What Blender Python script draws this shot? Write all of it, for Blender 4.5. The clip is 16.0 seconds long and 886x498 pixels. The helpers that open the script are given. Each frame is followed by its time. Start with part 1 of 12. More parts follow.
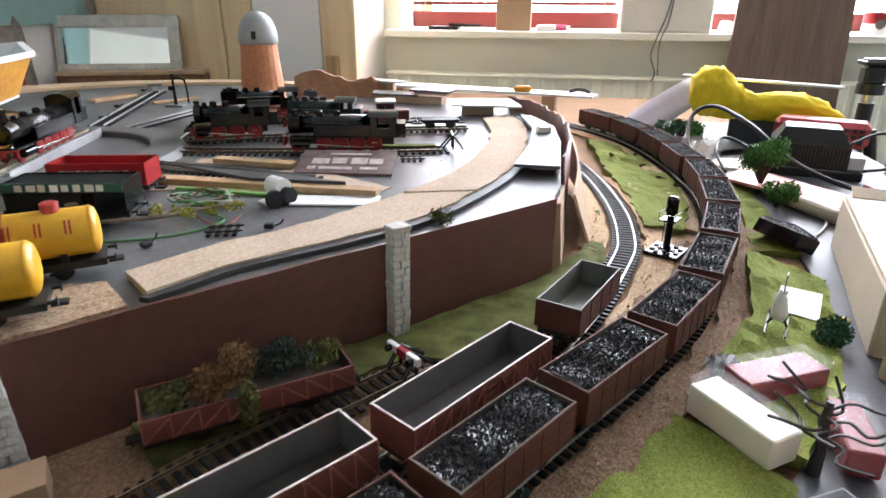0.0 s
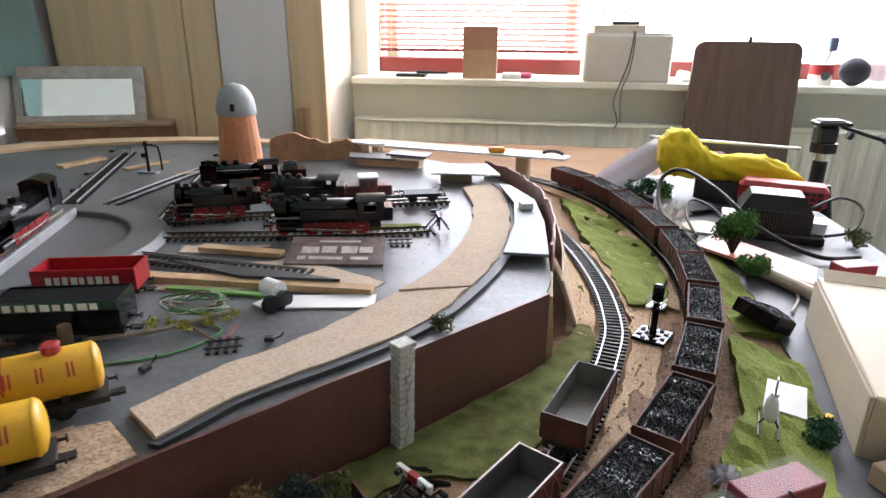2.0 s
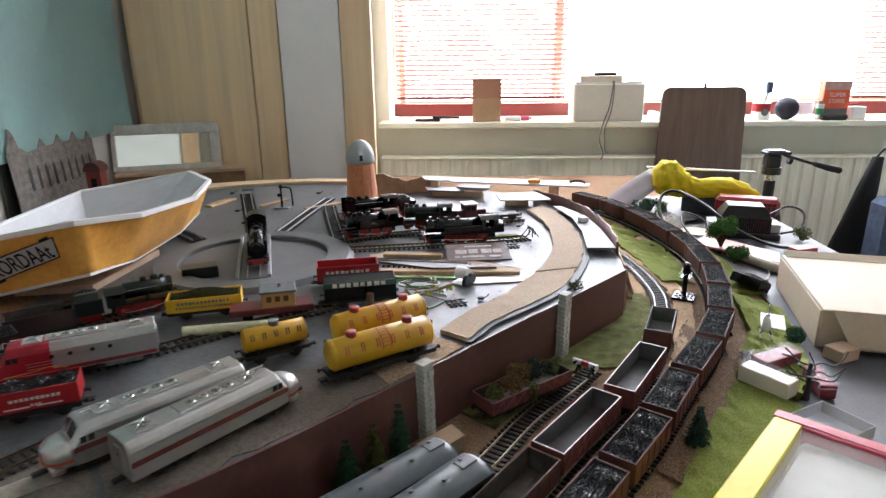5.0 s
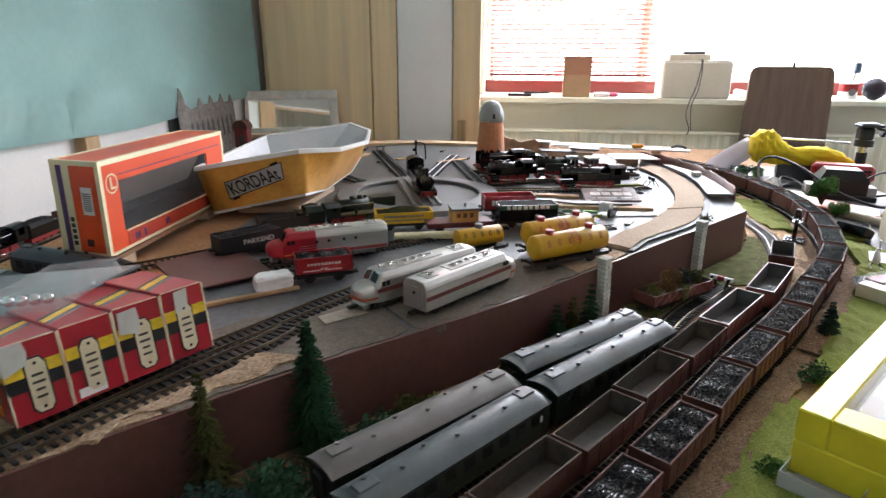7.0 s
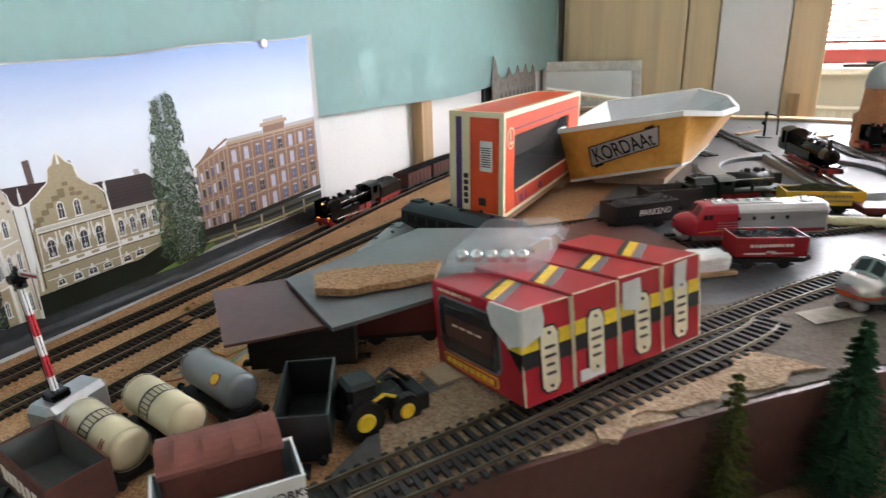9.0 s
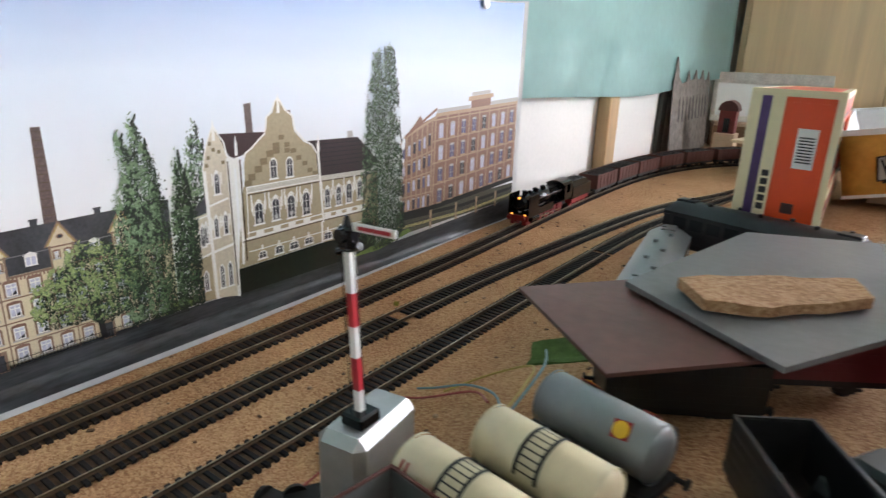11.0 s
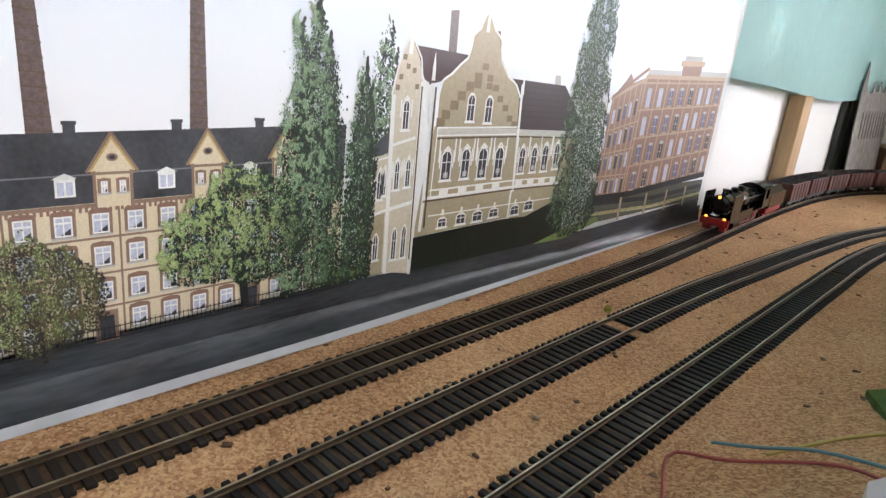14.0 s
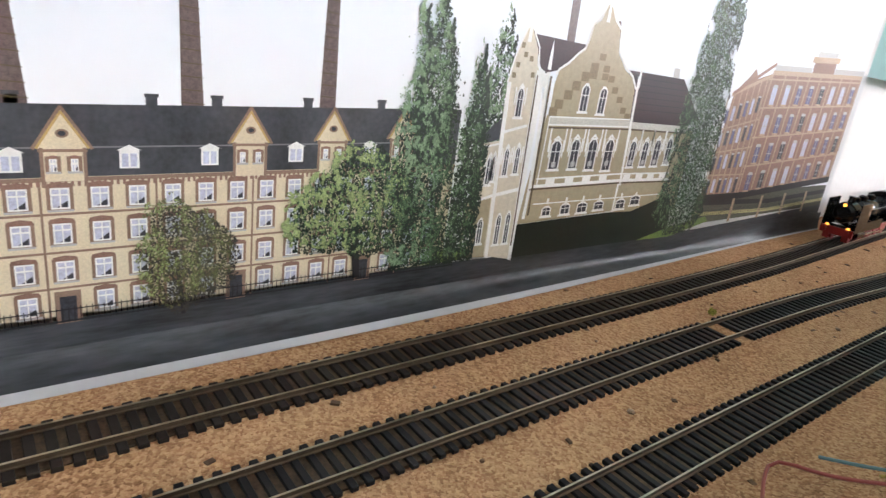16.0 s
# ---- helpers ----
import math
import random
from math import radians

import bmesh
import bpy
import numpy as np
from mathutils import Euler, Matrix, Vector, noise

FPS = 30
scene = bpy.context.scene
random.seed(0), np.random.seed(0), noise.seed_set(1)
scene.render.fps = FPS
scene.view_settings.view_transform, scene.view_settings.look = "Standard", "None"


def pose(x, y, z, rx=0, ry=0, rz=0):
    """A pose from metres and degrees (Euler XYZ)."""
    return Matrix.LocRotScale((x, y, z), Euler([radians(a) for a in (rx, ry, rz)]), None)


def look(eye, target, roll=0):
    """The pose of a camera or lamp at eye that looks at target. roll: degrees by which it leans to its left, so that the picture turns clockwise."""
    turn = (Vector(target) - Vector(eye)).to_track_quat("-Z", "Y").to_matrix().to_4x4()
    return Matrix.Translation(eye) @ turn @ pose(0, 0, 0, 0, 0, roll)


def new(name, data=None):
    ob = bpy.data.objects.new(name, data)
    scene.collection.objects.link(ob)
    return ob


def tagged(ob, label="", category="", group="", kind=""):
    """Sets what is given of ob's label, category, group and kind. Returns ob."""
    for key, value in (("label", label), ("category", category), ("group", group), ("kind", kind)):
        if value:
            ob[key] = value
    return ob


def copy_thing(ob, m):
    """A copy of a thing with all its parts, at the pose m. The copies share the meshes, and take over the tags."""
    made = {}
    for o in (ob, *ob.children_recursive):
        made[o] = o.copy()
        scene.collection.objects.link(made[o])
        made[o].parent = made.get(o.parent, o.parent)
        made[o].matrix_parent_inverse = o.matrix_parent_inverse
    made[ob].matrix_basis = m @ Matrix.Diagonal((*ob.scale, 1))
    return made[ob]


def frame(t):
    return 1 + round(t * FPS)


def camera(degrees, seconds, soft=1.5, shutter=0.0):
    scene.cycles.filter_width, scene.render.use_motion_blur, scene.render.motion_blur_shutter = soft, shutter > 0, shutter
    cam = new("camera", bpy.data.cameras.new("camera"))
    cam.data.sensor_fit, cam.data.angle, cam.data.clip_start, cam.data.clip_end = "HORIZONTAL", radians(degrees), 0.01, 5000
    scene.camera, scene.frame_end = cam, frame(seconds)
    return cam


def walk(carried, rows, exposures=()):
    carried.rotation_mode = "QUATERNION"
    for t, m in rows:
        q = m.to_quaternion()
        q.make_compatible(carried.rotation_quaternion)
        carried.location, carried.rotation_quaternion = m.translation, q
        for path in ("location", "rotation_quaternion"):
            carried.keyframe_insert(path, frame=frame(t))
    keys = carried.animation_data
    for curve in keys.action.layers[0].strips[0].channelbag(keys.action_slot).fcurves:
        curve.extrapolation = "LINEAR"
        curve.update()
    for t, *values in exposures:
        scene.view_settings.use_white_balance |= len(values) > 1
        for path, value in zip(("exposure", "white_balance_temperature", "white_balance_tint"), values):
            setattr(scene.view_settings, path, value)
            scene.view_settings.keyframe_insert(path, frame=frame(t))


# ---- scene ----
cam = camera(71.4, 16.0, soft=1.35, shutter=0.4)
PATH = [
    (0, (1.283, -0.292, 0.239), (0.923, 1.527, -0.512), 0.2),
    (0.5, (1.284, -0.275, 0.255), (0.994, 1.569, -0.464), 0.1),
    (1, (1.289, -0.255, 0.273), (1.045, 1.594, -0.45), 0.1),
    (1.5, (1.273, -0.255, 0.286), (1.02, 1.598, -0.423), -0.0),
    (2, (1.248, -0.278, 0.304), (1.009, 1.588, -0.376), 0.6),
    (2.5, (1.219, -0.324, 0.334), (1.073, 1.568, -0.297), 2.0),
    (3, (1.193, -0.378, 0.361), (1.125, 1.533, -0.224), 2.9),
    (3.2, (1.175, -0.402, 0.36), (1.119, 1.516, -0.203), 2.9),
    (5.3, (1.025, -0.662, 0.377), (0.926, 1.247, -0.213), -0.8),
    (5.5, (1.008, -0.679, 0.368), (0.908, 1.233, -0.21), -0.7),
    (6, (0.976, -0.728, 0.36), (0.827, 1.177, -0.231), -1.2),
    (6.5, (0.935, -0.784, 0.35), (0.728, 1.111, -0.254), -1.4),
    (7, (0.889, -0.831, 0.338), (0.653, 1.055, -0.285), 0.1),
    (7.5, (0.853, -0.837, 0.324), (0.537, 1.034, -0.307), 0.4),
    (8, (0.795, -0.826, 0.308), (0.231, 0.968, -0.372), -1.4),
    (8.5, (0.725, -0.808, 0.302), (-0.066, 0.896, -0.384), -2.4),
    (9, (0.655, -0.792, 0.29), (-0.246, 0.869, -0.366), -1.7),
    (9.5, (0.601, -0.787, 0.275), (-0.337, 0.855, -0.376), -0.4),
    (10, (0.556, -0.781, 0.263), (-0.421, 0.843, -0.375), 1.0),
    (10.2, (0.534, -0.779, 0.258), (-0.471, 0.83, -0.375), 1.3),
    (12.3, (0.31, -0.752, 0.182), (-0.888, 0.736, -0.41), 3.1),
    (12.5, (0.301, -0.747, 0.177), (-0.891, 0.747, -0.411), 3.6),
    (13, (0.285, -0.745, 0.166), (-0.948, 0.725, -0.401), 4.4),
    (13.5, (0.275, -0.743, 0.161), (-1.021, 0.674, -0.4), 5.1),
    (14, (0.271, -0.737, 0.155), (-1.018, 0.675, -0.431), 6.1),
    (14.5, (0.267, -0.735, 0.15), (-1.042, 0.646, -0.466), 6.3),
    (15, (0.268, -0.737, 0.15), (-1.102, 0.58, -0.474), 6.3),
    (15.5, (0.267, -0.745, 0.15), (-1.143, 0.523, -0.486), 6.9),
    (16, (0.272, -0.748, 0.154), (-1.198, 0.441, -0.499), 7.6),
]
EXPOSURES = [(0, 0.66, 6350, 11), (1.5, 0.42, 6350, 11), (2.5, 0.28, 6350, 11), (6, 0.34, 6450, 11), (8, 0.74, 6550, 11), (9, 0.90, 6600, 11), (10, 0.88, 6600, 11), (12.5, 1.03, 6550, 11), (16, 1.17, 6550, 11)]
walk(cam, [(t, look(eye, target, roll)) for t, eye, target, roll in PATH], EXPOSURES)

# ---------- light ----------
world = bpy.data.worlds.new("world")
scene.world = world
world.use_nodes = True
wn = world.node_tree.nodes
sky = wn.new("ShaderNodeTexSky")
sky.sky_type, sky.sun_disc = "NISHITA", False
sky.sun_elevation, sky.sun_rotation = radians(40), radians(20)
wn["Background"].inputs["Strength"].default_value = 0.12
world.node_tree.links.new(sky.outputs["Color"], wn["Background"].inputs["Color"])
sun = new("sun", bpy.data.lights.new("sun", "SUN"))
sun.data.energy, sun.data.angle, sun.data.color = 0.8, radians(12), (1, 0.96, 0.9)
sun.matrix_world = look((3.0, 4.5, 4.0), (1.2, 0.5, 0))
day = new("window_daylight", bpy.data.lights.new("window_daylight", "AREA"))
day.data.shape, day.data.size, day.data.size_y = "RECTANGLE", 2.3, 1.25
day.data.energy, day.data.color = 66, (0.87, 0.91, 1.0)
day.matrix_world = look((1.9, 2.12, 0.82), (1.9, 0.0, 0.62))

# ---------- materials ----------
MATS = {}


def mat(name, color, rough=0.6, metal=0.0, vary=0.25, scale=40.0, bump=0.15, fine=6.0, color2=None, coat=0.0, island=0.0, spec=0.5):
    """A surface with two scales of colour variation and a fine relief. Sizes: scale is in cells per metre."""
    if name in MATS:
        return MATS[name]
    m = bpy.data.materials.new(name)
    m.use_nodes = True
    nt = m.node_tree
    n, l = nt.nodes, nt.links
    b = n["Principled BSDF"]
    b.inputs["Roughness"].default_value, b.inputs["Metallic"].default_value = rough, metal
    b.inputs["Coat Weight"].default_value = coat
    b.inputs["Specular IOR Level"].default_value = spec
    tc = n.new("ShaderNodeTexCoord")
    n1, n2 = n.new("ShaderNodeTexNoise"), n.new("ShaderNodeTexNoise")
    n1.inputs["Scale"].default_value, n2.inputs["Scale"].default_value = scale, scale * fine
    n1.inputs["Detail"].default_value, n2.inputs["Detail"].default_value = 4, 5
    l.new(tc.outputs["Object"], n1.inputs["Vector"]), l.new(tc.outputs["Object"], n2.inputs["Vector"])
    add = n.new("ShaderNodeMath")
    add.operation = "MULTIPLY_ADD"
    l.new(n2.outputs["Fac"], add.inputs[0])
    add.inputs[1].default_value = 0.6
    l.new(n1.outputs["Fac"], add.inputs[2])
    last = add.outputs[0]
    if island:
        geo = n.new("ShaderNodeNewGeometry")
        a2 = n.new("ShaderNodeMath")
        a2.operation = "MULTIPLY_ADD"
        l.new(geo.outputs["Random Per Island"], a2.inputs[0])
        a2.inputs[1].default_value = island
        l.new(last, a2.inputs[2])
        last = a2.outputs[0]
    ramp = n.new("ShaderNodeMapRange")
    l.new(last, ramp.inputs["Value"])
    ramp.inputs["From Min"].default_value, ramp.inputs["From Max"].default_value = 0.5, 1.1 + island
    mix = n.new("ShaderNodeMix")
    mix.data_type = "RGBA"
    l.new(ramp.outputs["Result"], mix.inputs["Factor"])
    c1 = [max(0, c * (1 - vary)) for c in color]
    c2 = color2 or [min(1, c * (1 + vary)) for c in color]
    mix.inputs["A"].default_value, mix.inputs["B"].default_value = (*c1, 1), (*c2, 1)
    l.new(mix.outputs["Result"], b.inputs["Base Color"])
    if bump:
        bp = n.new("ShaderNodeBump")
        bp.inputs["Strength"].default_value, bp.inputs["Distance"].default_value = bump, 0.15 / (scale * fine)
        l.new(n2.outputs["Fac"], bp.inputs["Height"])
        l.new(bp.outputs["Normal"], b.inputs["Normal"])
    if rough > 0.2:
        rr = n.new("ShaderNodeMapRange")
        l.new(n1.outputs["Fac"], rr.inputs["Value"])
        rr.inputs["To Min"].default_value, rr.inputs["To Max"].default_value = rough * 0.85, min(1, rough * 1.15)
        l.new(rr.outputs["Result"], b.inputs["Roughness"])
    MATS[name] = m
    return m


def grain(name, dark, mid, light, scale, bump=0.8, broad=9.0, depth=0.0008):
    """A surface of pressed granules: every grain has its own shade, with broad stains over it."""
    m = bpy.data.materials.new(name)
    m.use_nodes = True
    n, l = m.node_tree.nodes, m.node_tree.links
    b = n["Principled BSDF"]
    b.inputs["Roughness"].default_value, b.inputs["Specular IOR Level"].default_value = 0.95, 0.15
    tc = n.new("ShaderNodeTexCoord")
    wob = n.new("ShaderNodeTexNoise")
    wob.inputs["Scale"].default_value, wob.inputs["Detail"].default_value = scale * 1.6, 4
    l.new(tc.outputs["Object"], wob.inputs["Vector"])
    off_ = n.new("ShaderNodeVectorMath")
    off_.operation = "MULTIPLY_ADD"
    l.new(wob.outputs["Color"], off_.inputs[0])
    off_.inputs[1].default_value = (0.9 / scale,) * 3
    l.new(tc.outputs["Object"], off_.inputs[2])
    vo = n.new("ShaderNodeTexVoronoi")
    vo.inputs["Scale"].default_value = scale
    l.new(off_.outputs["Vector"], vo.inputs["Vector"])
    sep = n.new("ShaderNodeSeparateColor")
    l.new(vo.outputs["Color"], sep.inputs["Color"])
    big = n.new("ShaderNodeTexNoise")
    big.inputs["Scale"].default_value, big.inputs["Detail"].default_value = broad, 5
    l.new(tc.outputs["Object"], big.inputs["Vector"])
    add = n.new("ShaderNodeMath")
    add.operation = "MULTIPLY_ADD"
    l.new(big.outputs["Fac"], add.inputs[0])
    add.inputs[1].default_value = 0.7
    soft_ = n.new("ShaderNodeMath")
    soft_.operation = "MULTIPLY_ADD"
    l.new(wob.outputs["Fac"], soft_.inputs[0])
    soft_.inputs[1].default_value = 0.9
    half_ = n.new("ShaderNodeMath")
    half_.operation = "MULTIPLY_ADD"
    l.new(sep.outputs["Red"], half_.inputs[0])
    half_.inputs[1].default_value, half_.inputs[2].default_value = 0.75, -0.32
    l.new(half_.outputs[0], soft_.inputs[2])
    l.new(soft_.outputs[0], add.inputs[2])
    ramp = n.new("ShaderNodeValToRGB")
    e = ramp.color_ramp.elements
    e[0].position, e[0].color = 0.12, (*dark, 1)
    e[1].position, e[1].color = 0.95, (*light, 1)
    c = e.new(0.5)
    c.color = (*mid, 1)
    sc = n.new("ShaderNodeMath")
    sc.operation = "MULTIPLY"
    l.new(add.outputs[0], sc.inputs[0])
    sc.inputs[1].default_value = 0.74
    l.new(sc.outputs[0], ramp.inputs["Fac"])
    l.new(ramp.outputs["Color"], b.inputs["Base Color"])
    bp = n.new("ShaderNodeBump")
    bp.inputs["Strength"].default_value, bp.inputs["Distance"].default_value = bump, depth
    l.new(sep.outputs["Green"], bp.inputs["Height"])
    l.new(bp.outputs["Normal"], b.inputs["Normal"])
    MATS[name] = m
    return m


def glass(name, color=(1, 1, 1), rough=0.02, alpha=None):
    if name in MATS:
        return MATS[name]
    m = bpy.data.materials.new(name)
    m.use_nodes = True
    b = m.node_tree.nodes["Principled BSDF"]
    b.inputs["Base Color"].default_value, b.inputs["Roughness"].default_value = (*color, 1), rough
    if alpha is None:
        b.inputs["Transmission Weight"].default_value, b.inputs["IOR"].default_value = 1.0, 1.15
    else:
        b.inputs["Alpha"].default_value = alpha
    MATS[name] = m
    return m


def glow(name, color, strength):
    m = bpy.data.materials.new(name)
    m.use_nodes = True
    b = m.node_tree.nodes["Principled BSDF"]
    b.inputs["Base Color"].default_value = (*color, 1)
    b.inputs["Emission Color"].default_value, b.inputs["Emission Strength"].default_value = (*color, 1), strength
    return m


# ---------- mesh helpers ----------
def mesh_of(bm, material, smooth=False):
    me = bpy.data.meshes.new("mesh")
    bm.normal_update()
    bm.to_mesh(me)
    bm.free()
    for mt in material if isinstance(material, (list, tuple)) else [material]:
        me.materials.append(mt)
    if smooth:
        me.polygons.foreach_set("use_smooth", [True] * len(me.polygons))
    return me


def part(name, bm, material, parent=None, label="", smooth=False, m=None):
    """One mesh object, under a thing or a part, or at top level."""
    ob = new(name, mesh_of(bm, material, smooth))
    if parent is not None:
        ob.parent = parent
    if m is not None:
        ob.matrix_basis = m
    if label:
        ob["label"] = label
    return ob


def thing(name, m, label, category, group="", kind=""):
    ob = new(name)
    ob.empty_display_size = 0.02
    ob.matrix_basis = m
    return tagged(ob, label, category, group, kind)


def box(bm, x0, y0, z0, x1, y1, z1, m=None, bevel=0.0):
    v = [bm.verts.new(p) for p in ((x0, y0, z0), (x1, y0, z0), (x1, y1, z0), (x0, y1, z0), (x0, y0, z1), (x1, y0, z1), (x1, y1, z1), (x0, y1, z1))]
    f = [bm.faces.new([v[i] for i in q]) for q in ((3, 2, 1, 0), (4, 5, 6, 7), (0, 1, 5, 4), (1, 2, 6, 5), (2, 3, 7, 6), (3, 0, 4, 7))]
    if bevel:
        es = list({e for q in f for e in q.edges})
        r = bmesh.ops.bevel(bm, geom=es, offset=bevel, segments=1, affect="EDGES")
        v = list({w for q in r["faces"] for w in q.verts} | {w for w in v if w.is_valid})
    if m is not None:
        bmesh.ops.transform(bm, matrix=m, verts=v)
    return bm


def boxbm(*a, **k):
    return box(bmesh.new(), *a, **k)


def cyl(bm, p, q, r0, r1=None, n=12, caps=True):
    """A tapered rod from p to q."""
    p, q = Vector(p), Vector(q)
    r1 = r0 if r1 is None else r1
    a = (q - p).normalized()
    u = a.orthogonal().normalized()
    w = a.cross(u)
    ring = [[bm.verts.new(c + (u * math.cos(t) + w * math.sin(t)) * r) for t in (math.tau * i / n for i in range(n))] for c, r in ((p, r0), (q, r1))]
    for i in range(n):
        bm.faces.new((ring[0][i], ring[0][(i + 1) % n], ring[1][(i + 1) % n], ring[1][i]))
    if caps:
        bm.faces.new(ring[0][::-1]), bm.faces.new(ring[1])
    return bm


def tube(bm, pts, r, n=6):
    """A round cord through points."""
    pts = [Vector(p) for p in pts]
    rings = []
    side = None
    for i, p in enumerate(pts):
        d = (pts[min(i + 1, len(pts) - 1)] - pts[max(i - 1, 0)]).normalized()
        side = (d.orthogonal() if side is None else side - d * side.dot(d)).normalized()
        w = d.cross(side)
        rr = r[i] if isinstance(r, (list, tuple)) else r
        rings.append([bm.verts.new(p + (side * math.cos(t) + w * math.sin(t)) * rr) for t in (math.tau * k / n for k in range(n))])
    for a, b in zip(rings, rings[1:]):
        for k in range(n):
            bm.faces.new((a[k], a[(k + 1) % n], b[(k + 1) % n], b[k]))
    bm.faces.new(rings[0][::-1]), bm.faces.new(rings[-1])
    return bm


def sweep(bm, profile, pts, up=Vector((0, 0, 1)), close=True):
    """A profile of (across, height) drawn along points; the profile is a closed loop."""
    pts = [Vector(p) for p in pts]
    rings = []
    for i, p in enumerate(pts):
        d = (pts[min(i + 1, len(pts) - 1)] - pts[max(i - 1, 0)])
        d.z = 0
        s = d.normalized().cross(up)
        rings.append([bm.verts.new(p + s * a + up * h) for a, h in profile])
    n = len(profile)
    for a, b in zip(rings, rings[1:]):
        for k in range(n if close else n - 1):
            bm.faces.new((a[k], b[k], b[(k + 1) % n], a[(k + 1) % n]))
    if close:
        bm.faces.new(rings[0]), bm.faces.new(rings[-1][::-1])
    return bm


def prism(bm, poly, z0, z1, m=None):
    """An upright slab over a flat outline."""
    lo, hi = [bm.verts.new((*p, z0)) for p in poly], [bm.verts.new((*p, z1)) for p in poly]
    n = len(poly)
    area = sum(poly[i][0] * poly[(i + 1) % n][1] - poly[(i + 1) % n][0] * poly[i][1] for i in range(n))
    if area < 0:
        lo.reverse(), hi.reverse()
    bm.faces.new(lo[::-1]), bm.faces.new(hi)
    for i in range(n):
        bm.faces.new((lo[i], lo[(i + 1) % n], hi[(i + 1) % n], hi[i]))
    if m is not None:
        bmesh.ops.transform(bm, matrix=m, verts=lo + hi)
    return bm


def spline(pts, step=0.02):
    """Even points along a smooth line through the given ones."""
    pts = [Vector((*p, 0)) if len(p) == 2 else Vector(p) for p in pts]
    ext = [pts[0] * 2 - pts[1], *pts, pts[-1] * 2 - pts[-2]]
    out = []
    for i in range(1, len(ext) - 2):
        a, b, c, d = ext[i - 1 : i + 3]
        for k in range(24):
            t = k / 24
            out.append(0.5 * (2 * b + (c - a) * t + (2 * a - 5 * b + 4 * c - d) * t * t + (3 * b - a - 3 * c + d) * t**3))
    out.append(pts[-1])
    even, left = [out[0]], 0.0
    for a, b in zip(out, out[1:]):
        seg = (b - a).length
        while left + seg >= step:
            a = a + (b - a) * ((step - left) / seg)
            seg = (b - a).length
            even.append(a.copy())
            left = 0.0
        left += seg
    return even


def smooth01(t):
    t = min(1, max(0, t))
    return t * t * (3 - 2 * t)


UB = 0.070


def ground(x, y):
    """Height of the layout's left half, from the wall tracks up to the deck."""
    return UB * smooth01((x - 0.175) / 0.235)

# ---------- surfaces ----------
CORK = grain("cork", (0.15, 0.070, 0.030), (0.385, 0.205, 0.100), (0.62, 0.40, 0.215), 780, depth=0.0011)
FIBRE = grain("fibreboard", (0.13, 0.075, 0.042), (0.24, 0.15, 0.09), (0.36, 0.24, 0.15), 650)
GREYDECK = mat("grey_paint", (0.120, 0.124, 0.130), 0.34, vary=0.45, scale=9, fine=18, bump=0.08, spec=0.24)
MAROON = mat("maroon_paint", (0.134, 0.058, 0.048), 0.38, vary=0.28, scale=7, fine=20, bump=0.12)
WALLCREAM = mat("cream_wall", (0.86, 0.85, 0.73), 0.8, vary=0.05, scale=4, fine=40, bump=0.15)
WALLWHITE = mat("white_wall", (0.84, 0.83, 0.80), 0.8, vary=0.06, scale=4, fine=40, bump=0.2)
CEILM = mat("ceiling_paint", (0.68, 0.68, 0.66), 0.8, vary=0.06, scale=4, fine=40, bump=0.15)
WALLGREEN = mat("pale_green_wall", (0.78, 0.81, 0.74), 0.8, vary=0.06, scale=4, fine=40, bump=0.15)
WALLGREY = mat("grey_wall", (0.55, 0.56, 0.55), 0.8, vary=0.06, scale=4, fine=40, bump=0.15)
TEAL = mat("teal_paper", (0.50, 0.75, 0.72), 0.75, vary=0.07, scale=5, fine=12, bump=0.25)
WHITELAM = mat("white_laminate", (0.90, 0.90, 0.89), 0.4, vary=0.03, scale=5, fine=20, bump=0.02)
PINE = mat("pine", (0.55, 0.36, 0.18), 0.6, vary=0.2, scale=14, fine=10, bump=0.2)
REDWOOD = mat("red_paint_frame", (0.22, 0.035, 0.03), 0.4, vary=0.12, scale=10, fine=14, bump=0.08)
RADI = mat("radiator_enamel", (0.86, 0.84, 0.70), 0.4, vary=0.04, scale=6, fine=20, bump=0.03)
GRASS = mat("grass_mat", (0.085, 0.108, 0.020), 1.0, vary=0.55, scale=26, fine=24, bump=1.0, spec=0.1, color2=(0.205, 0.215, 0.060))
FLOORM = mat("beige_carpet", (0.40, 0.385, 0.35), 0.95, vary=0.2, scale=12, fine=30, bump=0.4)
SHEETGREY = mat("sheet_grey", (0.55, 0.56, 0.58), 0.7, vary=0.06, scale=8, fine=20, bump=0.1)


def struct(name, bm, material, label, category="", smooth=False, kind="structure"):
    return tagged(part(name, bm, material, smooth=smooth), label, category, kind=kind)


# ---------- the room ----------
X0, X1, Y0, Y1, ZF, ZC = -0.03, 3.4, -2.3, 1.80, -0.78, 1.72
struct("floor", boxbm(X0 - 0.1, Y0 - 0.1, ZF - 0.1, X1 + 0.1, Y1 + 0.5, ZF), FLOORM, "beige carpet floor of the hobby room", "floor")
struct("ceiling", boxbm(X0 - 0.1, Y0 - 0.1, ZC, X1 + 0.1, Y1 + 0.5, ZC + 0.1), CEILM, "plain off-white ceiling", "ceiling")
struct("wall_west", boxbm(X0 - 0.1, Y0, ZF, X0, Y1 + 0.3, ZC), WALLWHITE, "white plastered wall behind the backdrop poster", "wall")
struct("wall_east", boxbm(X1, Y0, ZF, X1 + 0.1, Y1 + 0.3, ZC), WALLGREY, "plain grey painted wall", "wall")
